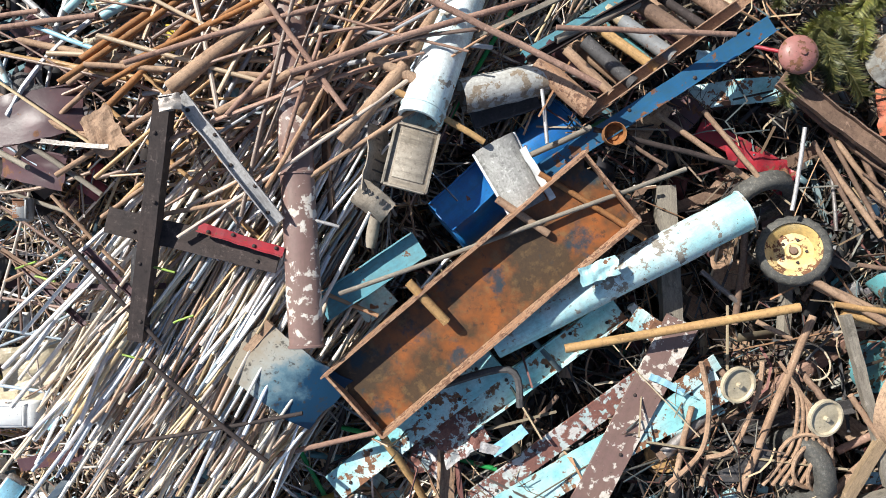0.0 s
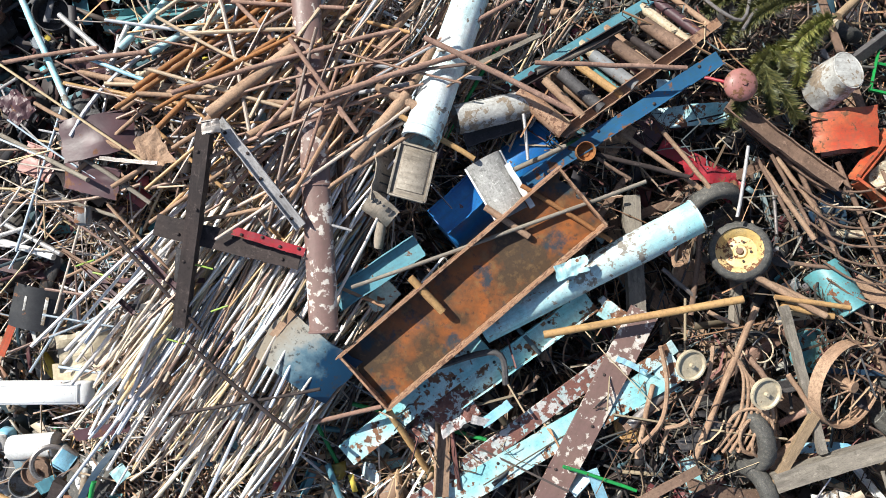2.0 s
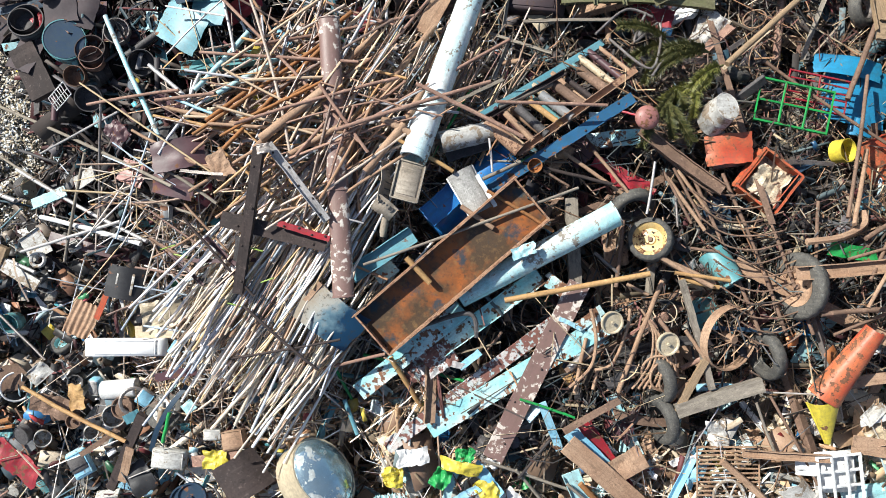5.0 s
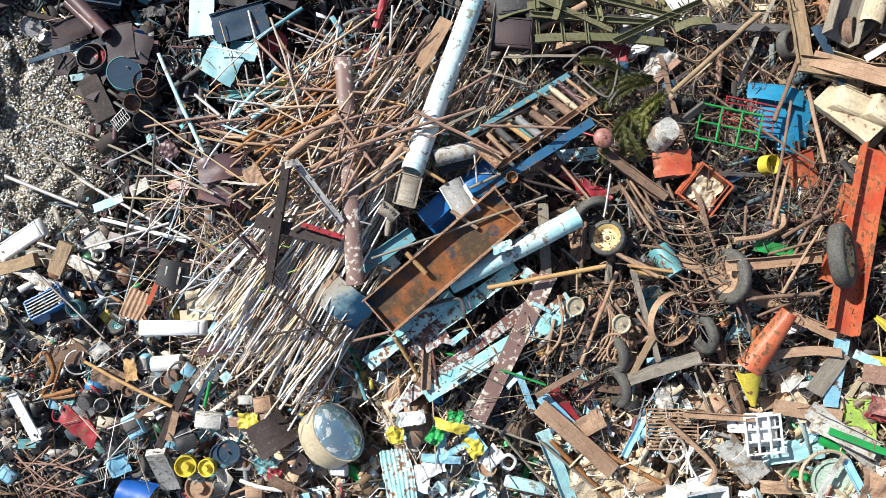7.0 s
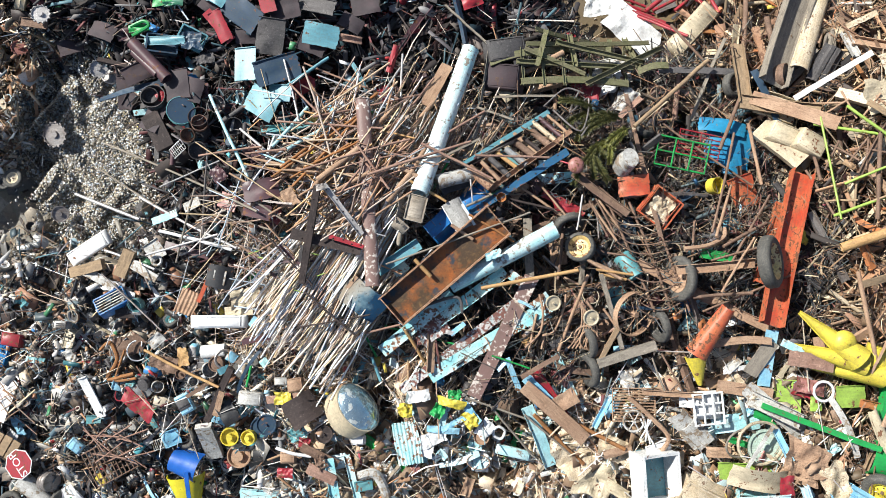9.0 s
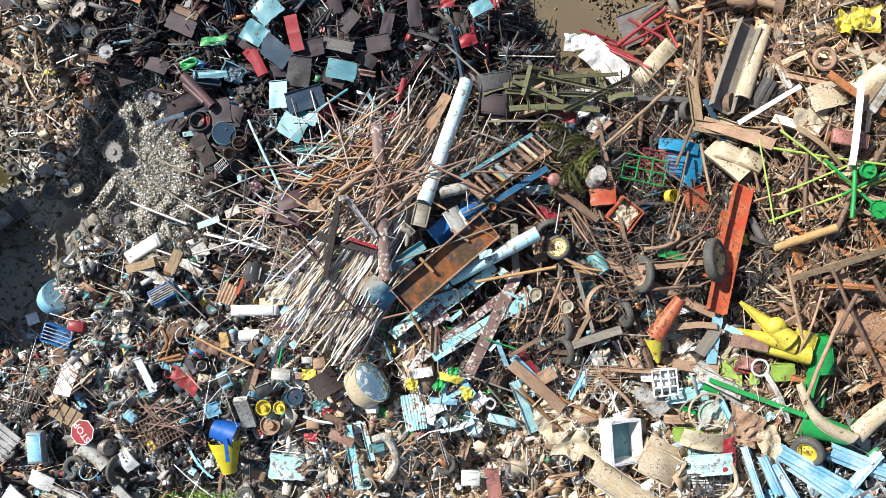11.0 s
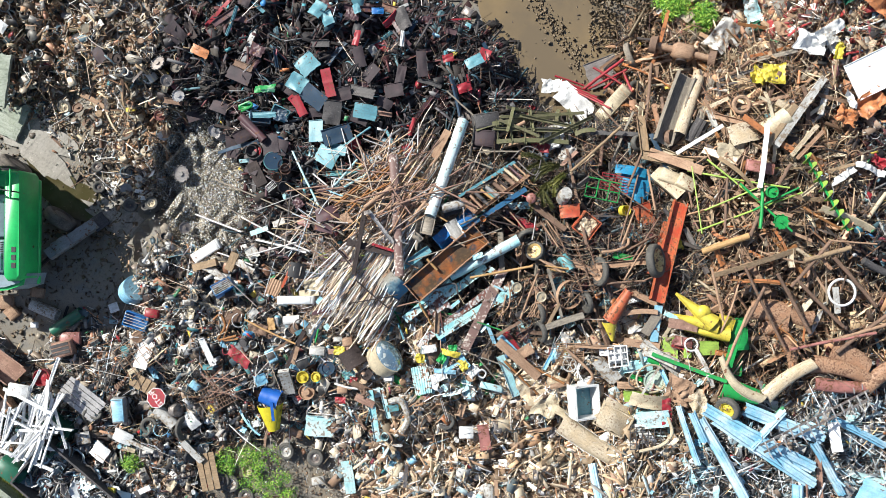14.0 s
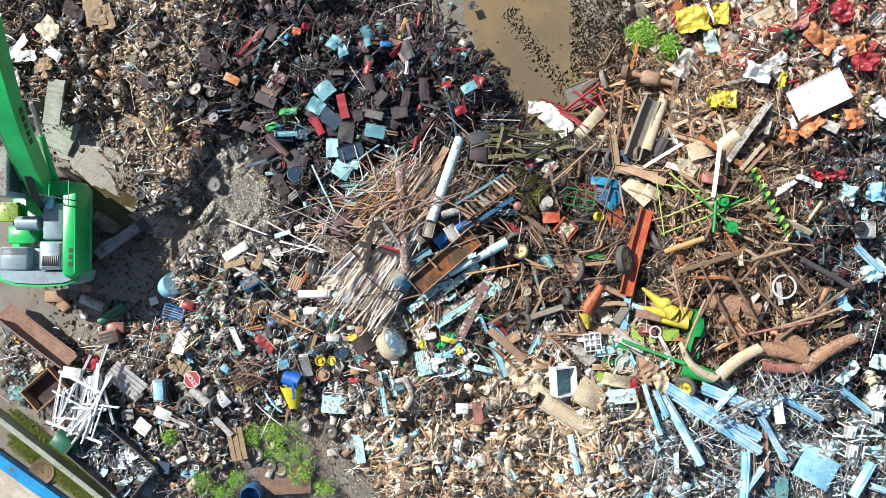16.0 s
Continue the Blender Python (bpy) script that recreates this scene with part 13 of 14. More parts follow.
heap("mud_clods", "flakes", MUD, np.stack([g_.uniform(-15, -10, 1800), g_.uniform(-3, 5.5, 1800)], -1), ((0.04, 0.22), (0.04, 0.18), (0.08, 0.2)), "brown clods of churned earth round a machine", (-0.03, 0.04), 20, None, 803, "mud")

# ---- grass verge, low wall and the neighbour's roof at the south-west corner ----
GRASS = foliage("grass_blade", (0.10, 0.15, 0.02), (0.20, 0.25, 0.04), (0.34, 0.31, 0.09))
gv, gf = [], []
gr_ = random.Random(9)
for i in range(16000):
    t = gr_.random()
    x, y = -16.2 + 6.2 * t + gr_.uniform(-0.2, 0.2), -6.0 - 4.6 * t - gr_.uniform(0.0, 1.5)
    a, s = gr_.uniform(0, 6.28), gr_.uniform(0.08, 0.2)
    dx, dy, k = math.cos(a), math.sin(a), len(gv)
    gv += [(x - dy * 0.012, y + dx * 0.012, 0.0), (x + dy * 0.012, y - dx * 0.012, 0.0), (x + dx * s * 0.7, y + dy * s * 0.7, s)]
    gf.append((k, k + 1, k + 2))
tagged(single("grass", (gv, gf), GRASS, Matrix.Translation((0, 0, 0.02)), "short dry grass on a verge beside a wall", "grass", "", False), kind="stuff")

# ---- assorted larger pieces, strewn over each patch of the heap ----
# ---- bent panels, ridges and beams over the pale and tan heaps ----
sheet((5.3, -4.91, 2.91), 1.15, 0.85, -28, WORN_TAN, 'bent tan sheet-metal panel of a cabinet', name='bent_sheet', group='bent panels on a pale heap', tilt=14, roll=-12, bend=0.1, crumple=0.05, cut=0.4, ridges=0)
sheet((6.2, -4.36, 3.1), 1.1, 0.42, -8, CREAM, 'khaki cream casing panel with folded edges', name='bent_sheet', group='bent panels on a pale heap', tilt=6, roll=10, bend=0.16, crumple=0.05, cut=0, ridges=0)
sheet((6.28, -4.88, 3.28), 0.92, 0.5, 8, CYAN_WHITE, 'pale blue-white enamel panel, slightly bent', name='bent_sheet', group='bent panels on a pale heap', tilt=-14, roll=8, bend=0.05, crumple=0.05, cut=0, ridges=0)
sheet((6.72, -3.22, 2.78), 1.75, 0.3, -38, WHITE_OLD, 'long white tapered sheet-metal panel', name='bent_sheet', group='bent panels on a pale heap', tilt=8, roll=4, bend=0.06, crumple=0.05, cut=0.5, ridges=0)
sheet((5.97, -3.44, 2.56), 0.95, 0.34, 6, CYAN_WHITE, 'pale blue-white sheet under a grille', name='bent_sheet', group='bent panels on a pale heap', tilt=4, roll=-8, bend=0.05, crumple=0.05, cut=0, ridges=0)
sheet((5.02, -3.55, 2.68), 0.36, 0.85, 38, WHITE_OLD, 'white dented metal panel with rust spots', name='bent_sheet', group='bent panels on a pale heap', tilt=-12, roll=10, bend=0.08, crumple=0.05, cut=0, ridges=0)
crumpled((2.88, -4.12, 2.18), 0.8, 1.0, 0.22, 30, WORN_TAN, 'crumpled beige sheet metal', name='crumpled_sheet', group='crumpled panels', seed=11)
crumpled((3.4, -4.59, 2.14), 0.7, 0.9, 0.2, -20, CREAM, 'crumpled cream sheet metal', name='crumpled_sheet', group='crumpled panels', seed=12)
crumpled((3.78, -4.05, 2.45), 1.0, 0.45, 0.18, -25, WORN_TAN, 'crumpled beige sheet-metal fender', name='crumpled_sheet', group='crumpled panels', seed=13)
crumpled((7.08, -4.11, 3.0), 0.7, 0.75, 0.2, -12, RUST_TAN, 'crumpled rusty tan sheet', name='crumpled_sheet', group='crumpled panels', seed=14)
crumpled((7.65, -4.49, 3.13), 0.5, 0.8, 0.2, 18, WORN_TAN, 'crumpled tan sheet of thin metal', name='crumpled_sheet', group='crumpled panels', seed=15)
bar('hat', (8.29, 5.68, 1.22), (7.46, 4.0, 2.08), 0.34, 0.14, 0.014, WORN_TAN, 'long ridged steel housing panel, worn tan', name='ridged_housing', group='ridged housing panels')
bar('hat', (8.5, 5.58, 1.35), (7.71, 4.05, 2.23), 0.2, 0.14, 0.014, RUST_TAN, 'long ridged steel housing panel, worn rusty tan', name='ridged_housing', group='ridged housing panels')
bar('hat', (8.63, 5.45, 1.48), (7.9, 3.79, 2.4), 0.26, 0.14, 0.014, WOOD_GREY, 'long ridged steel housing panel, worn grey-brown', name='ridged_housing', group='ridged housing panels')
bar('hat', (7.7, 3.97, 2.24), (7.15, 3.35, 2.08), 0.3, 0.14, 0.014, WOOD_GREY, 'long ridged steel housing panel, worn grey-brown', name='ridged_housing', group='ridged housing panels')
bar('hat', (8.0, 3.93, 2.46), (7.68, 3.28, 2.31), 0.42, 0.14, 0.014, STEEL_DARK, 'long ridged steel housing panel, worn dark grey', name='ridged_housing', group='ridged housing panels')
bar('box', (9.72, 3.01, 3.47), (11.24, 5.02, 3.2), 0.2, 0.12, 0.014, WHITE_OLD, 'long weathered white beam across tan scrap', name='white_beam', group='')
bar('channel', (8.21, 4.0, 2.71), (9.33, 3.55, 3.34), 0.17, 0.102, 0.014, RUST_TAN, 'tan rusty plank on a tan heap', name='loose_plank', group='loose bars and planks on a tan heap')
bar('box', (9.87, 4.32, 3.19), (10.48, 4.01, 3.18), 0.2, 0.12, 0.014, WORN_TAN, 'short cream-tan wood block on a tan heap', name='loose_bar', group='loose bars and planks on a tan heap')
bar('angle', (8.88, 4.17, 3.15), (10.24, 4.52, 3.14), 0.1, 0.06, 0.014, RUST_TAN, 'tan rusty bar on a tan heap', name='loose_bar', group='loose bars and planks on a tan heap')
bar('flat', (9.49, 3.9, 3.3), (10.26, 3.98, 3.21), 0.1, 0.06, 0.014, TEAL, 'teal painted strip on a tan heap', name='loose_bar', group='loose bars and planks on a tan heap')
bar('channel', (8.64, 5.26, 1.73), (9.77, 5.45, 2.84), 0.09, 0.054, 0.014, STEEL_DARK, 'dark steel bar on a tan heap', name='loose_bar', group='loose bars and planks on a tan heap')
bar('box', (8.63, 5.08, 1.96), (9.96, 5.05, 3.06), 0.06, 0.036, 0.014, STEEL_DARK, 'dark steel bar on a tan heap', name='loose_bar', group='loose bars and planks on a tan heap')
bar('angle', (8.38, 5.02, 1.82), (8.71, 4.8, 2.48), 0.09, 0.054, 0.014, WHITE_OLD, 'pale wooden batten on a tan heap', name='loose_plank', group='loose bars and planks on a tan heap')
bar('roof', (8.01, 4.24, 2.43), (8.64, 4.52, 2.78), 0.11, 0.066, 0.014, WORN_TAN, 'pale tan batten on a tan heap', name='loose_plank', group='loose bars and planks on a tan heap')
bar('channel', (8.12, 4.21, 2.54), (8.23, 3.68, 2.81), 0.14, 0.084, 0.014, WHITE_OLD, 'pale stub of tube on a tan heap', name='loose_bar', group='loose bars and planks on a tan heap')
bar('box', (10.2, 2.73, 3.4), (11.06, 3.64, 3.18), 0.12, 0.072, 0.014, WORN_TAN, 'tan wooden plank on a tan heap', name='loose_plank', group='loose bars and planks on a tan heap')
bar('angle', (10.37, 2.66, 3.4), (11.23, 3.49, 3.18), 0.1, 0.06, 0.014, RUST_TAN, 'tan rusty bar on a tan heap', name='loose_bar', group='loose bars and planks on a tan heap')
bar('roof', (9.61, 5.75, 2.43), (10.55, 5.87, 3.04), 0.12, 0.072, 0.014, WOOD_GREY, 'grey weathered board on a tan heap', name='loose_bar', group='loose bars and planks on a tan heap')
bar('channel', (7.14, 4.7, 1.72), (7.53, 4.22, 2.12), 0.08, 0.048, 0.014, RUST, 'rusty bar on a tan heap', name='loose_bar', group='loose bars and planks on a tan heap')
bar('box', (6.7, 4.54, 1.74), (6.8, 3.7, 2.04), 0.14, 0.084, 0.014, WORN_BROWN, 'rusty brown bar on a tan heap', name='loose_bar', group='loose bars and planks on a tan heap')
bar('angle', (9.08, 1.58, 3.39), (10.07, 2.01, 3.41), 0.14, 0.084, 0.014, WORN_TAN, 'tan plank on a tan heap', name='loose_plank', group='loose bars and planks on a tan heap')
bar('roof', (8.19, 1.6, 3.11), (8.7, 0.79, 3.36), 0.13, 0.078, 0.014, RUST_TAN, 'tan rusty bar on a tan heap', name='loose_bar', group='loose bars and planks on a tan heap')
bar('channel', (10.5, 1.58, 3.42), (11.23, 2.16, 3.39), 0.1, 0.06, 0.014, WORN_TAN, 'tan batten on a tan heap', name='loose_plank', group='loose bars and planks on a tan heap')
bar('box', (7.93, 2.99, 2.65), (8.7, 2.57, 3.27), 0.2, 0.12, 0.014, WORN_TAN, 'worn tan channel on a tan heap', name='loose_bar', group='loose bars and planks on a tan heap')
bar('angle', (9.5, 0.86, 3.41), (10.78, 0.29, 3.42), 0.1, 0.06, 0.014, RUST_TAN, 'tan rusty bar on a tan heap', name='loose_bar', group='loose bars and planks on a tan heap')
sheet((8.9, 3.41, 3.21), 0.85, 0.6, 15, WORN_TAN, 'tan rusty folded panel', name='bent_sheet', group='bent panels on a pale heap', tilt=8, roll=-10, bend=0.08, crumple=0.05, cut=0, ridges=0)
drum((9.54, 3.48, 3.14), 0.27, 0.75, CREAM, 'dented cream cylinder lying on a tan heap', name='cream_tank', yaw=35, tilt=80, cat='tank')
rack((-7.04, -4.68, 0.91), 0.95, 0.8, 9, 5, 0.014, RUST, 'rusty wire basket lying on mixed scrap', yaw=28, tilt=6, name='wire_basket', cat='basket')
case((-12.4, -3.27, 0.15), (0.75, 0.55, 0.35), 15, RUST_RED, 'rusty red-brown machine casing with slots', name='machine_casing', tilt=6, cat='casing', slots=3)


# ---- conveyor, mossy frame and dark boxes in the middle of the heap ----

def conveyor(a, b, c, d, rollers):
    """A short roller conveyor: two rails a-b and c-d with rollers across, some of them missing."""
    th = thing("roller_conveyor", Matrix.Translation(a), "broken roller conveyor with tan and mauve rollers between dark blue rails", "conveyor")
    o, b, c, d = Vector(a), Vector(b) - Vector(a), Vector(c) - Vector(a), Vector(d) - Vector(a)
    for p, q in ((Vector(), b), (c, d)):
        part("rail", extruded(outline_of("channel", 0.09, 0.08, 0.012), (q - p).length, 4), SHEETBLUE if p.length < 0.01 else WORN_BROWN, th, "", along(p, q, 180), smooth=False)
    for i in range(rollers):
        if i in (3, 8):
            continue
        s = (i + 0.5) / rollers
        p, q = b * s, c + (d - c) * s
        part("roller", tube_geo((q - p).length * 0.96, 0.05 if i % 3 else 0.03, 0.3, 12, 2), (WORN_TAN, MAROON, RUST_TAN, WOOD_GREY, TEAL)[i % 5], th, "", along(p, q))
    return th


conveyor((0.66, 1.57, 2.92), (2.34, 2.66, 2.47), (1.23, 1.13, 2.91), (2.75, 2.25, 2.67), 13)
bar('angle', (1.81, 3.96, 2.43), (1.87, 3.19, 2.44), 0.06, 0.05, 0.01, MOSS, 'mossy cross bar of a machine frame', name='mossy_beam', group='mossy beams', cat='beam')
bar('angle', (2.21, 3.98, 2.38), (2.27, 3.19, 2.45), 0.06, 0.05, 0.01, MOSS, 'mossy cross bar of a machine frame', name='mossy_beam', group='mossy beams', cat='beam')
bar('angle', (2.65, 4.03, 2.2), (2.68, 3.2, 2.42), 0.06, 0.05, 0.01, MOSS, 'mossy cross bar of a machine frame', name='mossy_beam', group='mossy beams', cat='beam')
bar('angle', (3.31, 4.25, 1.38), (3.22, 3.23, 2.25), 0.06, 0.05, 0.01, MOSS, 'mossy cross bar of a machine frame', name='mossy_beam', group='mossy beams', cat='beam')
bar('angle', (3.9, 4.35, 1.01), (3.75, 3.27, 2.07), 0.06, 0.05, 0.01, MOSS, 'mossy cross bar of a machine frame', name='mossy_beam', group='mossy beams', cat='beam')
bar('angle', (4.14, 4.33, 1.06), (3.99, 3.28, 2.05), 0.06, 0.05, 0.01, MOSS, 'mossy cross bar of a machine frame', name='mossy_beam', group='mossy beams', cat='beam')
bar('roof', (1.18, 3.64, 2.41), (2.21, 3.89, 2.34), 0.13, 0.08, 0.012, MOSS, 'mossy arched side beam of a machine frame', name='mossy_beam', group='mossy beams', cat='beam', bow=(0.05, 0.03))
bar('roof', (2.21, 3.88, 2.34), (3.83, 4.26, 1.05), 0.13, 0.08, 0.012, MOSS, 'mossy arched side beam of a machine frame', name='mossy_beam', group='mossy beams', cat='beam', bow=(0.05, 0.03))
bar('roof', (1.65, 3.62, 2.4), (4.08, 3.71, 1.74), 0.13, 0.08, 0.012, STEEL_DARK, 'mossy arched side beam of a machine frame', name='mossy_beam', group='mossy beams', cat='beam', bow=(0.05, 0.03))
bar('roof', (1.79, 3.27, 2.43), (4.01, 3.31, 2.03), 0.13, 0.08, 0.012, MOSS, 'mossy arched side beam of a machine frame', name='mossy_beam', group='mossy beams', cat='beam', bow=(0.05, 0.03))
bar('roof', (4.24, 3.58, 1.89), (4.85, 3.71, 1.92), 0.13, 0.08, 0.012, MOSS, 'mossy arched side beam of a machine frame', name='mossy_beam', group='mossy beams', cat='beam', bow=(0.05, 0.03))
case((1.47, 3.94, 2.2), (0.85, 0.5, 0.25), 8, STEEL_DARK, 'dark grey-green sheet-metal box', name='mossy_box', tilt=6, cat='box')
case((1.48, 3.4, 2.17), (0.85, 0.6, 0.25), -6, MAROON_DEEP, 'dark purple-brown sheet-metal box', name='dark_box', tilt=-6, cat='box')
bent(((2.4, 2.66, 2.68), (2.92, 2.22, 2.85), (3.13, 2.93, 2.46), (2.72, 2.6, 2.73), (2.95, 3.08, 2.43)), 0.018, STEEL, 'bent grey tubular frame over fir branches')
bent(((2.92, 2.12, 2.88), (3.17, 2.42, 2.71), (3.69, 2.77, 2.33)), 0.018, STEEL, 'bent grey tubular frame over fir branches')
bent(((2.23, 2.74, 2.62), (2.67, 3.12, 2.46), (3.04, 3.03, 2.43)), 0.018, STEEL, 'bent grey tubular frame over fir branches')
bar('angle', (1.18, 4.02, 2.4), (0.99, 2.8, 2.52), 0.05, 0.05, 0.01, WOOD_GREY, 'thin grey-brown angle bar across scrap', name='angle_bar', group='angle bars across scrap')
bar('angle', (0.81, 2.78, 2.54), (1.63, 2.47, 2.69), 0.05, 0.05, 0.01, WOOD_GREY, 'thin grey-brown angle bar across scrap', name='angle_bar', group='angle bars across scrap')
bar('angle', (1.11, 2.73, 2.54), (0.84, 2.07, 2.93), 0.05, 0.05, 0.01, WOOD_GREY, 'thin grey-brown angle bar across scrap', name='angle_bar', group='angle bars across scrap')
bar('angle', (1.27, 2.96, 2.47), (2.47, 2.97, 2.53), 0.05, 0.05, 0.01, WOOD_GREY, 'thin grey-brown angle bar across scrap', name='angle_bar', group='angle bars across scrap')
bar('angle', (0.26, 1.68, 3.14), (0.98, 2.07, 2.92), 0.05, 0.05, 0.01, WOOD_GREY, 'thin grey-brown angle bar across scrap', name='angle_bar', group='angle bars across scrap')
bar('angle', (0.29, 4.82, 2.4), (1.16, 4.02, 2.4), 0.05, 0.05, 0.01, WOOD_GREY, 'thin grey-brown angle bar across scrap', name='angle_bar', group='angle bars across scrap')
bar('angle', (4.03, 2.34, 2.37), (4.78, 2.95, 2.11), 0.05, 0.05, 0.01, WORN_TAN, 'thin grey-brown angle bar across scrap', name='angle_bar', group='angle bars across scrap')
fir((3.27, 2.65, 2.46), 0.8, 3, LEAF_DARK, 'dark fir branch with dense needles lying on scrap', seed=21, needle=0.12, yaw0=150, yaw1=240)
fir((3.56, 2.07, 2.6), 0.75, 3, LEAF_OLIVE, 'dark fir branch with dense needles lying on scrap', seed=22, needle=0.12, yaw0=180, yaw1=270)
fir((3.16, 1.82, 2.8), 0.7, 3, LEAF_DARK, 'dark fir branch with dense needles lying on scrap', seed=23, needle=0.12, yaw0=210, yaw1=300)
drum((-5.95, 2.7, 1.77), 0.2, 0.22, STEEL_DARK, 'dark open drum end beside metal chips', name='small_drum', tilt=14, yaw=40, open_top=True, lid=None, cat='drum')
drum((-4.95, 2.65, 2.45), 0.27, 0.25, TEAL, 'dark teal drum with a navy cap beside metal chips', name='small_drum', tilt=14, yaw=5, open_top=False, lid=NAVY, cat='drum')
drum((-4.56, 2.49, 2.49), 0.2, 0.2, RUST_DARK, 'dark rusty open drum beside metal chips', name='small_drum', tilt=14, yaw=80, open_top=True, lid=None, cat='drum')
drum((-5.53, 2.93, 2.31), 0.24, 0.2, STEEL_DARK, 'dark steel pot beside metal chips', name='small_drum', tilt=14, yaw=80, open_top=True, lid=None, cat='drum')
tray((-5.32, 3.97, 2.49), 0.58, 0.36, 0.14, -5, NAVY, 'open folded sheet-metal box, navy', name='folded_box', tilt=14, roll=-10, cat='box')
tray((-4.74, 4.09, 2.5), 0.5, 0.36, 0.14, -25, SHEETBLUE, 'open folded sheet-metal box, faded blue', name='folded_box', tilt=14, roll=-10, cat='box')


def strew(patch, count, seed, mats, kinds, label, lift=(0.0, 0.2), big=1.0):
    """Single things of mixed kinds on one patch (its name, or an ellipse: x, y and half widths): strips, channels, sheets, tubes, cans, boxes and hoops."""
    g = random.Random(seed)
    ids = np.nonzero(zone == keys.index(patch))[0] if isinstance(patch, str) else np.nonzero(((XY - patch[:2]) ** 2 / np.square(patch[2:])).sum(1) < 1)[0]
    words = {"strip": "bent flat strip", "channel": "bent channel bar", "sheet": "creased sheet-metal piece", "tube": "short length of tube", "can": "dented can",
             "box": "broken metal casing", "hoop": "bent wire hoop", "torn": "torn crumpled sheet", "wheel": "small old wheel"}
    for i in range(count):
        x, y = XY[ids[g.randrange(len(ids))]]
        z = float(surface(x, y)) + g.uniform(*lift)
        m, kind, a = g.choice(mats), g.choice(kinds), g.uniform(0, 6.283)
        length = big * g.uniform(0.35, 1.5) ** 1.3
        d = Vector((math.cos(a), math.sin(a), g.uniform(-0.12, 0.12))) * length / 2
        p, q, lab, grp = Vector((x, y, z)) - d, Vector((x, y, z)) + d, words[kind] + " " + label, words[kind] + "s " + label
        if kind == "strip":
            bar("flat", p, q, g.uniform(0.04, 0.16), 0, 0.014, m, lab, "metal_strip", grp, g.uniform(-20, 20), (g.uniform(-0.06, 0.06) * length, g.uniform(0, 0.08) * length), g.uniform(-50, 50))
        elif kind == "channel":
            bar(g.choice(("channel", "roof", "angle")), p, q, g.uniform(0.06, 0.2), g.uniform(0.04, 0.1), 0.01, m, lab, "metal_channel", grp, g.uniform(-40, 40), (g.uniform(-0.04, 0.04) * length, 0), g.uniform(-20, 20))
        elif kind == "sheet":
            sheet((x, y, z + 0.06), g.uniform(0.25, 0.7) * big, g.uniform(0.15, 0.45) * big, g.uniform(0, 360), m, lab, "tin_sheet", g.uniform(-25, 25), g.uniform(-25, 25), g.uniform(-0.1, 0.12), 0.07, g.choice((0, 0, 0, 5)), grp, g.choice((0, 0.4)))
        elif kind == "tube":
            pipe(p * 0.5 + q * 0.5 - d * 0.5, p * 0.5 + q * 0.5 + d * 0.5, g.uniform(0.02, 0.06), m, lab, "metal_tube", grp)
        elif kind == "can":
            drum((x, y, z - 0.05), g.uniform(0.06, 0.16), g.uniform(0.14, 0.3), m, lab, "dented_can", g.uniform(0, 360), g.uniform(-70, 70), g.uniform(-20, 20), None, 1, g.uniform(0.8, 1), g.random() < 0.5, g.uniform(0.85, 1.1), grp, "can")
        elif kind == "box":
            case((x, y, z - 0.05), (g.uniform(0.15, 0.4), g.uniform(0.12, 0.3), g.uniform(0.08, 0.2)), g.uniform(0, 360), m, lab, "broken_casing", g.uniform(-25, 25), g.uniform(-25, 25), g.choice(mats), grp, "casing", g.choice((0, 0, 3)))
        elif kind == "hoop":
            hoop((x, y, z + 0.06), g.uniform(0.1, 0.35), g.uniform(0.008, 0.016), m, lab, g.uniform(0, 360), g.uniform(-35, 35), g.uniform(-35, 35), "wire_hoop", 0, grp, "hoop", g.choice((360, 360, 220, 290)), g.uniform(0.6, 1))
        elif kind == "torn":
            crumpled((x, y, z + 0.05), g.uniform(0.2, 0.6) * big, g.uniform(0.12, 0.4) * big, g.uniform(0.05, 0.14), g.uniform(0, 360), m, lab, "torn_piece", grp, "sheet", g.randrange(1, 999))
        elif kind == "wheel":
            wheel((x, y, z), g.uniform(0.14, 0.3), g.uniform(0.07, 0.14), m, lab, 0, g.uniform(-50, 50), g.uniform(-50, 50), "old_small_wheel", None, grp)


strew("straw", 190, 61, (RUST_TAN, WOOD, CREAM, RUST, RUST_ORANGE, WHITE_OLD, RUST_TAN, ORANGE), ("strip", "channel", "channel", "strip", "tube", "hoop", "strip"), "on tan rusty scrap", (0.05, 0.4), 1.3)
strew("bright", 70, 62, (WHITE_OLD, ORANGE, RED, CREAM, RUST_TAN, WHITE, PINKISH), ("torn", "torn", "sheet", "strip", "channel"), "among torn coloured sheets", (0.05, 0.3), 1.2)
strew("edge", 45, 63, (WHITE, GREY, STEEL_DARK, CYAN_WHITE, RED, BLACK), ("torn", "strip", "box", "sheet", "hoop", "can"), "on a dark heap")
strew("pale", 90, 64, (CYAN_CLEAN, SKYBLUE, CYAN_WHITE, GREY, WHITE_OLD, STEEL), ("strip", "channel", "channel", "sheet", "torn", "hoop"), "among pale blue scrap", (0.0, 0.3), 1.2)
strew("cream", 150, 65, (WHITE, CREAM, RUST_TAN, CYAN_WHITE, WOOD, STEEL, WHITE_OLD, SKYBLUE), ("strip", "channel", "torn", "strip", "sheet", "can", "hoop", "torn", "box"), "on a pale heap", (0.0, 0.2), 0.7)
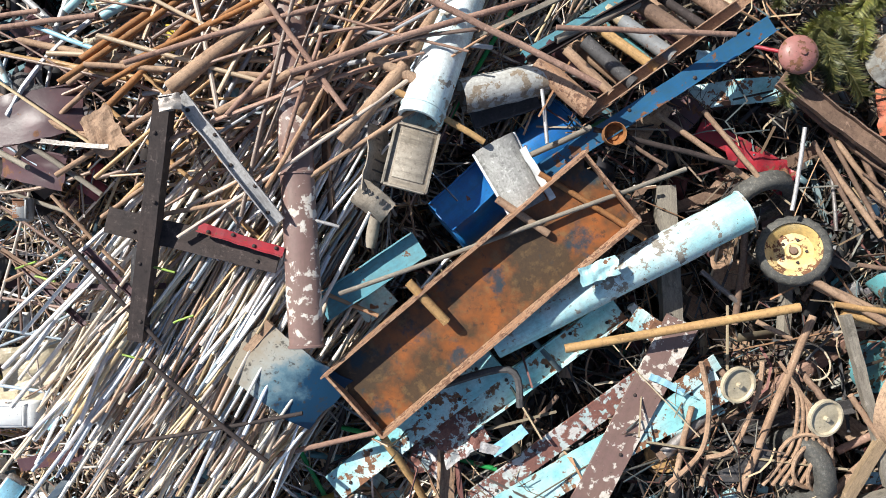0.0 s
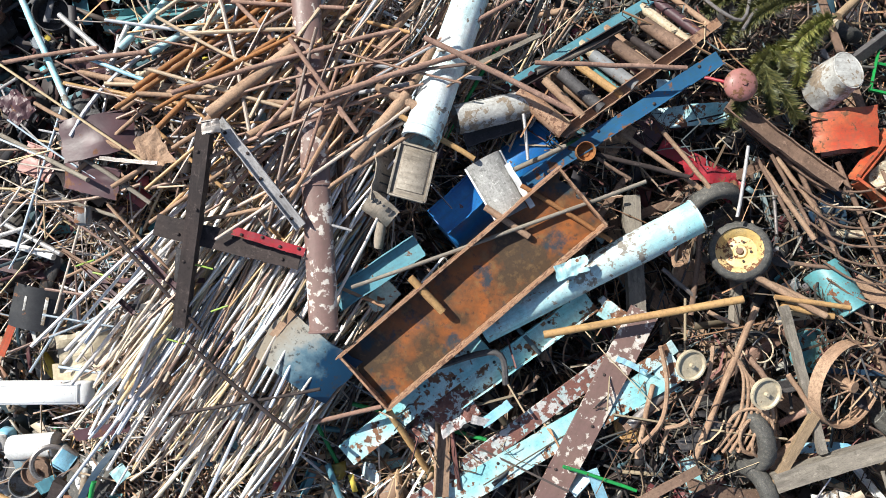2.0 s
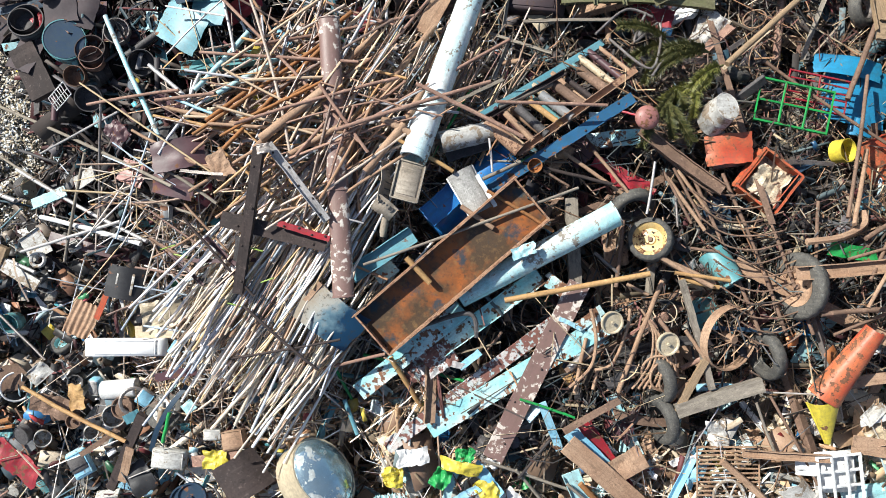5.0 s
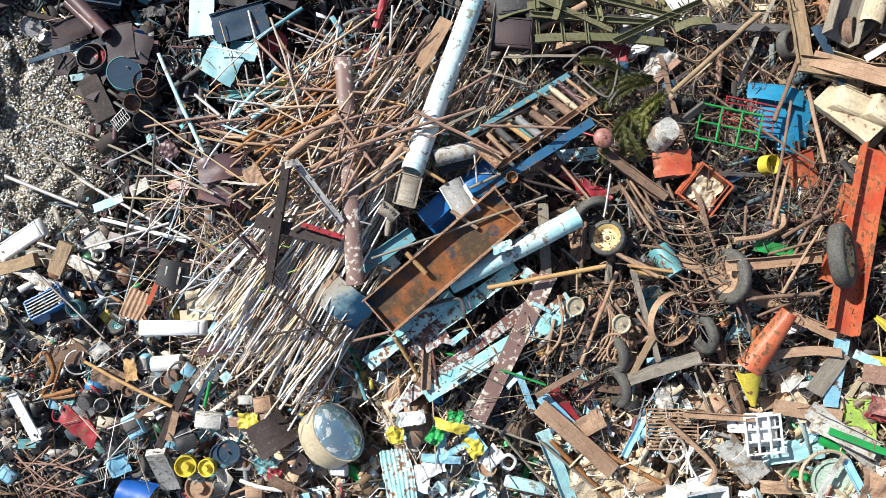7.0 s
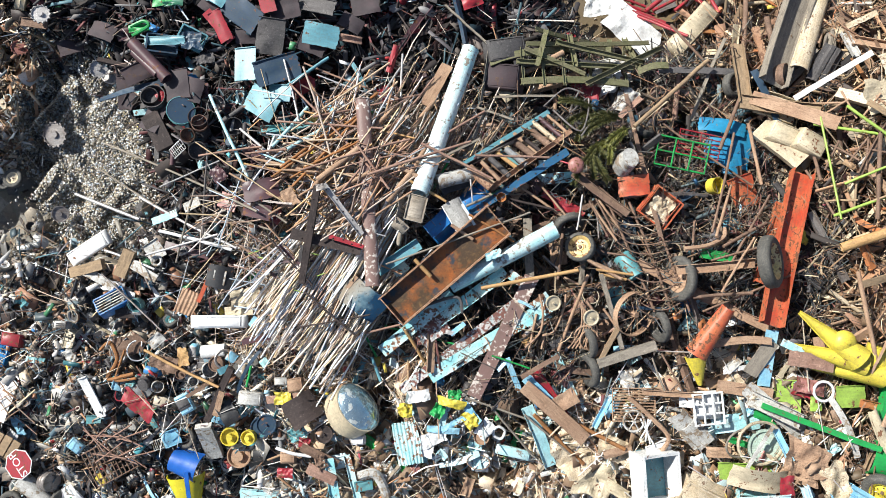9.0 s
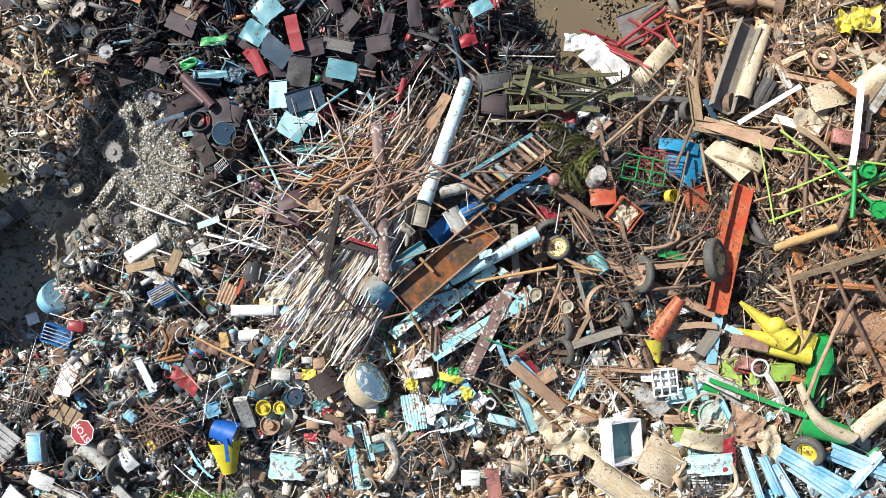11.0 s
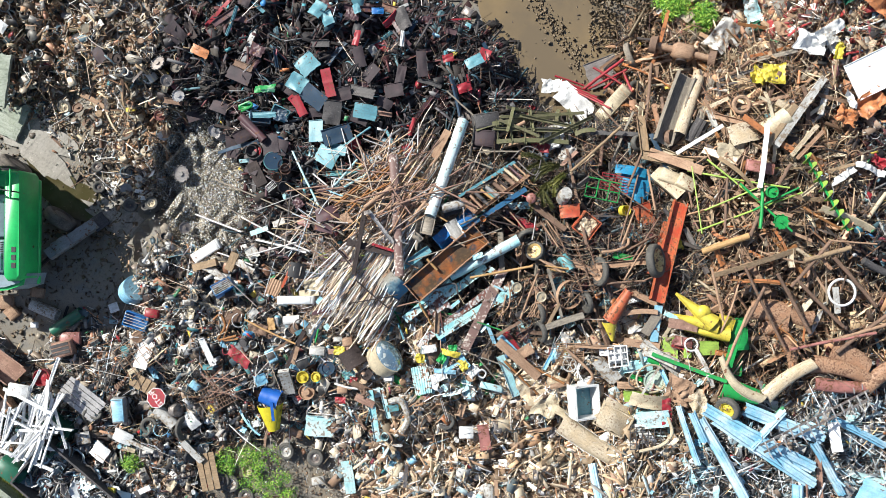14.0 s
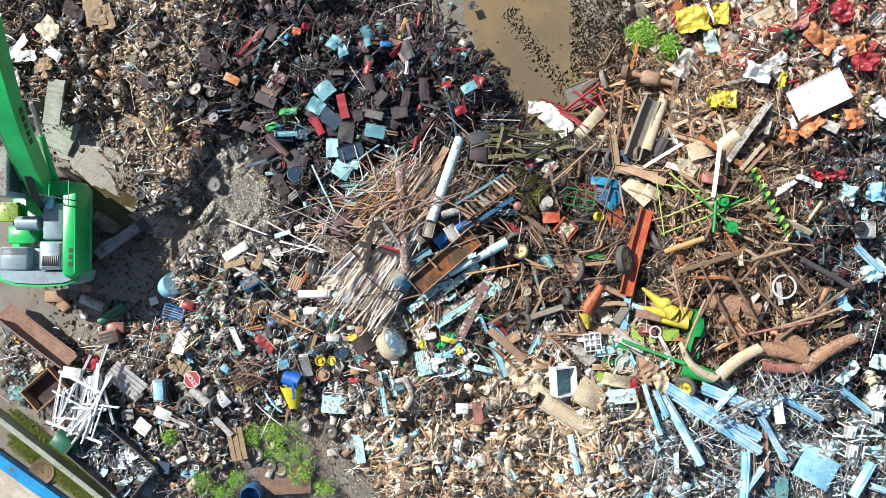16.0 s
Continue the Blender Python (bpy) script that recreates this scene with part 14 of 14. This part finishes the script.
strew("mixed", 210, 66, (WHITE, WHITE_OLD, STEEL_DARK, GREY, SKYBLUE, RUST, CREAM, BLACK, TEAL, RUST_DARK), ("strip", "torn", "can", "box", "hoop", "tube", "sheet", "wheel", "channel"), "in a mixed heap", (0.0, 0.18), 0.75)
strew("brown", 110, 67, (RUST_DARK, MAROON, MAROON, STEEL_DARK, RUST_DARK, RED, NAVY), ("strip", "channel", "sheet", "torn", "can", "tube", "hoop"), "on dark scrap", (0.0, 0.2), 1.0)
strew("machine", 90, 68, (RUST, RUST_DARK, RUST_TAN, STEEL_DARK, RUST_TAN, STEEL), ("strip", "channel", "tube", "hoop", "torn", "strip"), "among broken machinery", (-0.1, 0.2), 1.0)
strew("machine", 70, 70, (NAVY, SHEETBLUE, TEAL, RUST_RED, STEEL_DARK, BLUE_MID, MAROON), ("torn", "sheet", "strip", "channel", "strip"), "deep among broken machinery", (-0.35, 0.02), 0.9)
strew("machine", 46, 72, (RUST_TAN, RUST, STEEL_DARK, NAVY, RUST_TAN, WOOD_GREY, RUST_RED), ("strip", "channel", "channel", "tube"), "lying across broken machinery", (0.0, 0.25), 1.7)
strew("rods", 46, 71, (SHEETBLUE, SKYBLUE, NAVY, MAROON, TEAL, SHEETBLUE), ("strip", "channel", "tube", "strip"), "under loose rods", (-0.05, 0.3), 0.8)
strew("fine", 60, 69, (RUST_DARK, RUST, RUST_TAN, STEEL, CREAM), ("strip", "can", "hoop", "tube", "wheel", "sheet"), "on small rusty scrap", (0.0, 0.12), 0.6)
strew((0.6, -3.8, 1.9, 0.9), 64, 73, (CYAN_WHITE, WHITE, CYAN_CLEAN, WHITE_OLD, GREEN, CYAN_CLEAN, STEEL_PALE), ("torn", "strip", "sheet", "torn", "channel"), "among white and blue shards", (0.0, 0.2), 0.55)
strew((-5.3, -2.7, 2.3, 1.3), 56, 74, (WHITE, SKYBLUE, STEEL_PALE, WHITE_OLD, RED, TEAL, STEEL_DARK), ("can", "box", "torn", "hoop", "strip", "wheel"), "among small mixed scrap", (0.0, 0.16), 0.5)
strew((-4.4, 2.6, 1.6, 1.1), 40, 75, (SHEETBLUE, CYAN_CLEAN, BLUE_MID, TEAL, MAROON, RED, STEEL_DARK), ("strip", "channel", "torn", "can", "tube"), "beside a pile of rods", (-0.1, 0.15), 0.7)
strew((-9.8, 5.6, 2.6, 2.0), 60, 76, (RUST_TAN, CREAM, RUST, STEEL, WORN_TAN, WOOD), ("strip", "hoop", "tube", "can", "wheel", "channel"), "on small tan scrap", (0.0, 0.15), 0.7)
strew((-2.5, 6.0, 4.5, 2.2), 70, 77, (RUST_DARK, MAROON, STEEL_DARK, GREY, MAROON, NAVY, SHEETBLUE, RED), ("strip", "channel", "strip", "channel", "tube", "sheet"), "on a dull maroon heap", (0.0, 0.2), 0.9)
strew((5.2, -2.7, 2.0, 1.0), 46, 78, (WORN_TAN, WHITE_OLD, CREAM, CYAN_WHITE, RUST_TAN, SKYBLUE, WHITE), ("strip", "channel", "strip", "torn", "tube"), "among cream and tan scrap", (0.0, 0.25), 0.8)
strew((9.8, -1.3, 2.1, 1.6), 56, 80, (RUST_TAN, WORN_TAN, WORN_BROWN, RUST_TAN, RUST_ORANGE, WOOD), ("strip", "channel", "channel", "tube", "strip"), "lying across tan rusty scrap", (0.05, 0.35), 1.5)
strew((3.6, -1.2, 1.7, 1.6), 40, 79, (RUST_TAN, WOOD_GREY, STEEL_PALE, CYAN_CLEAN, WORN_TAN, RUST), ("strip", "tube", "channel", "hoop"), "among rake tines and wheels", (-0.1, 0.15), 0.7)
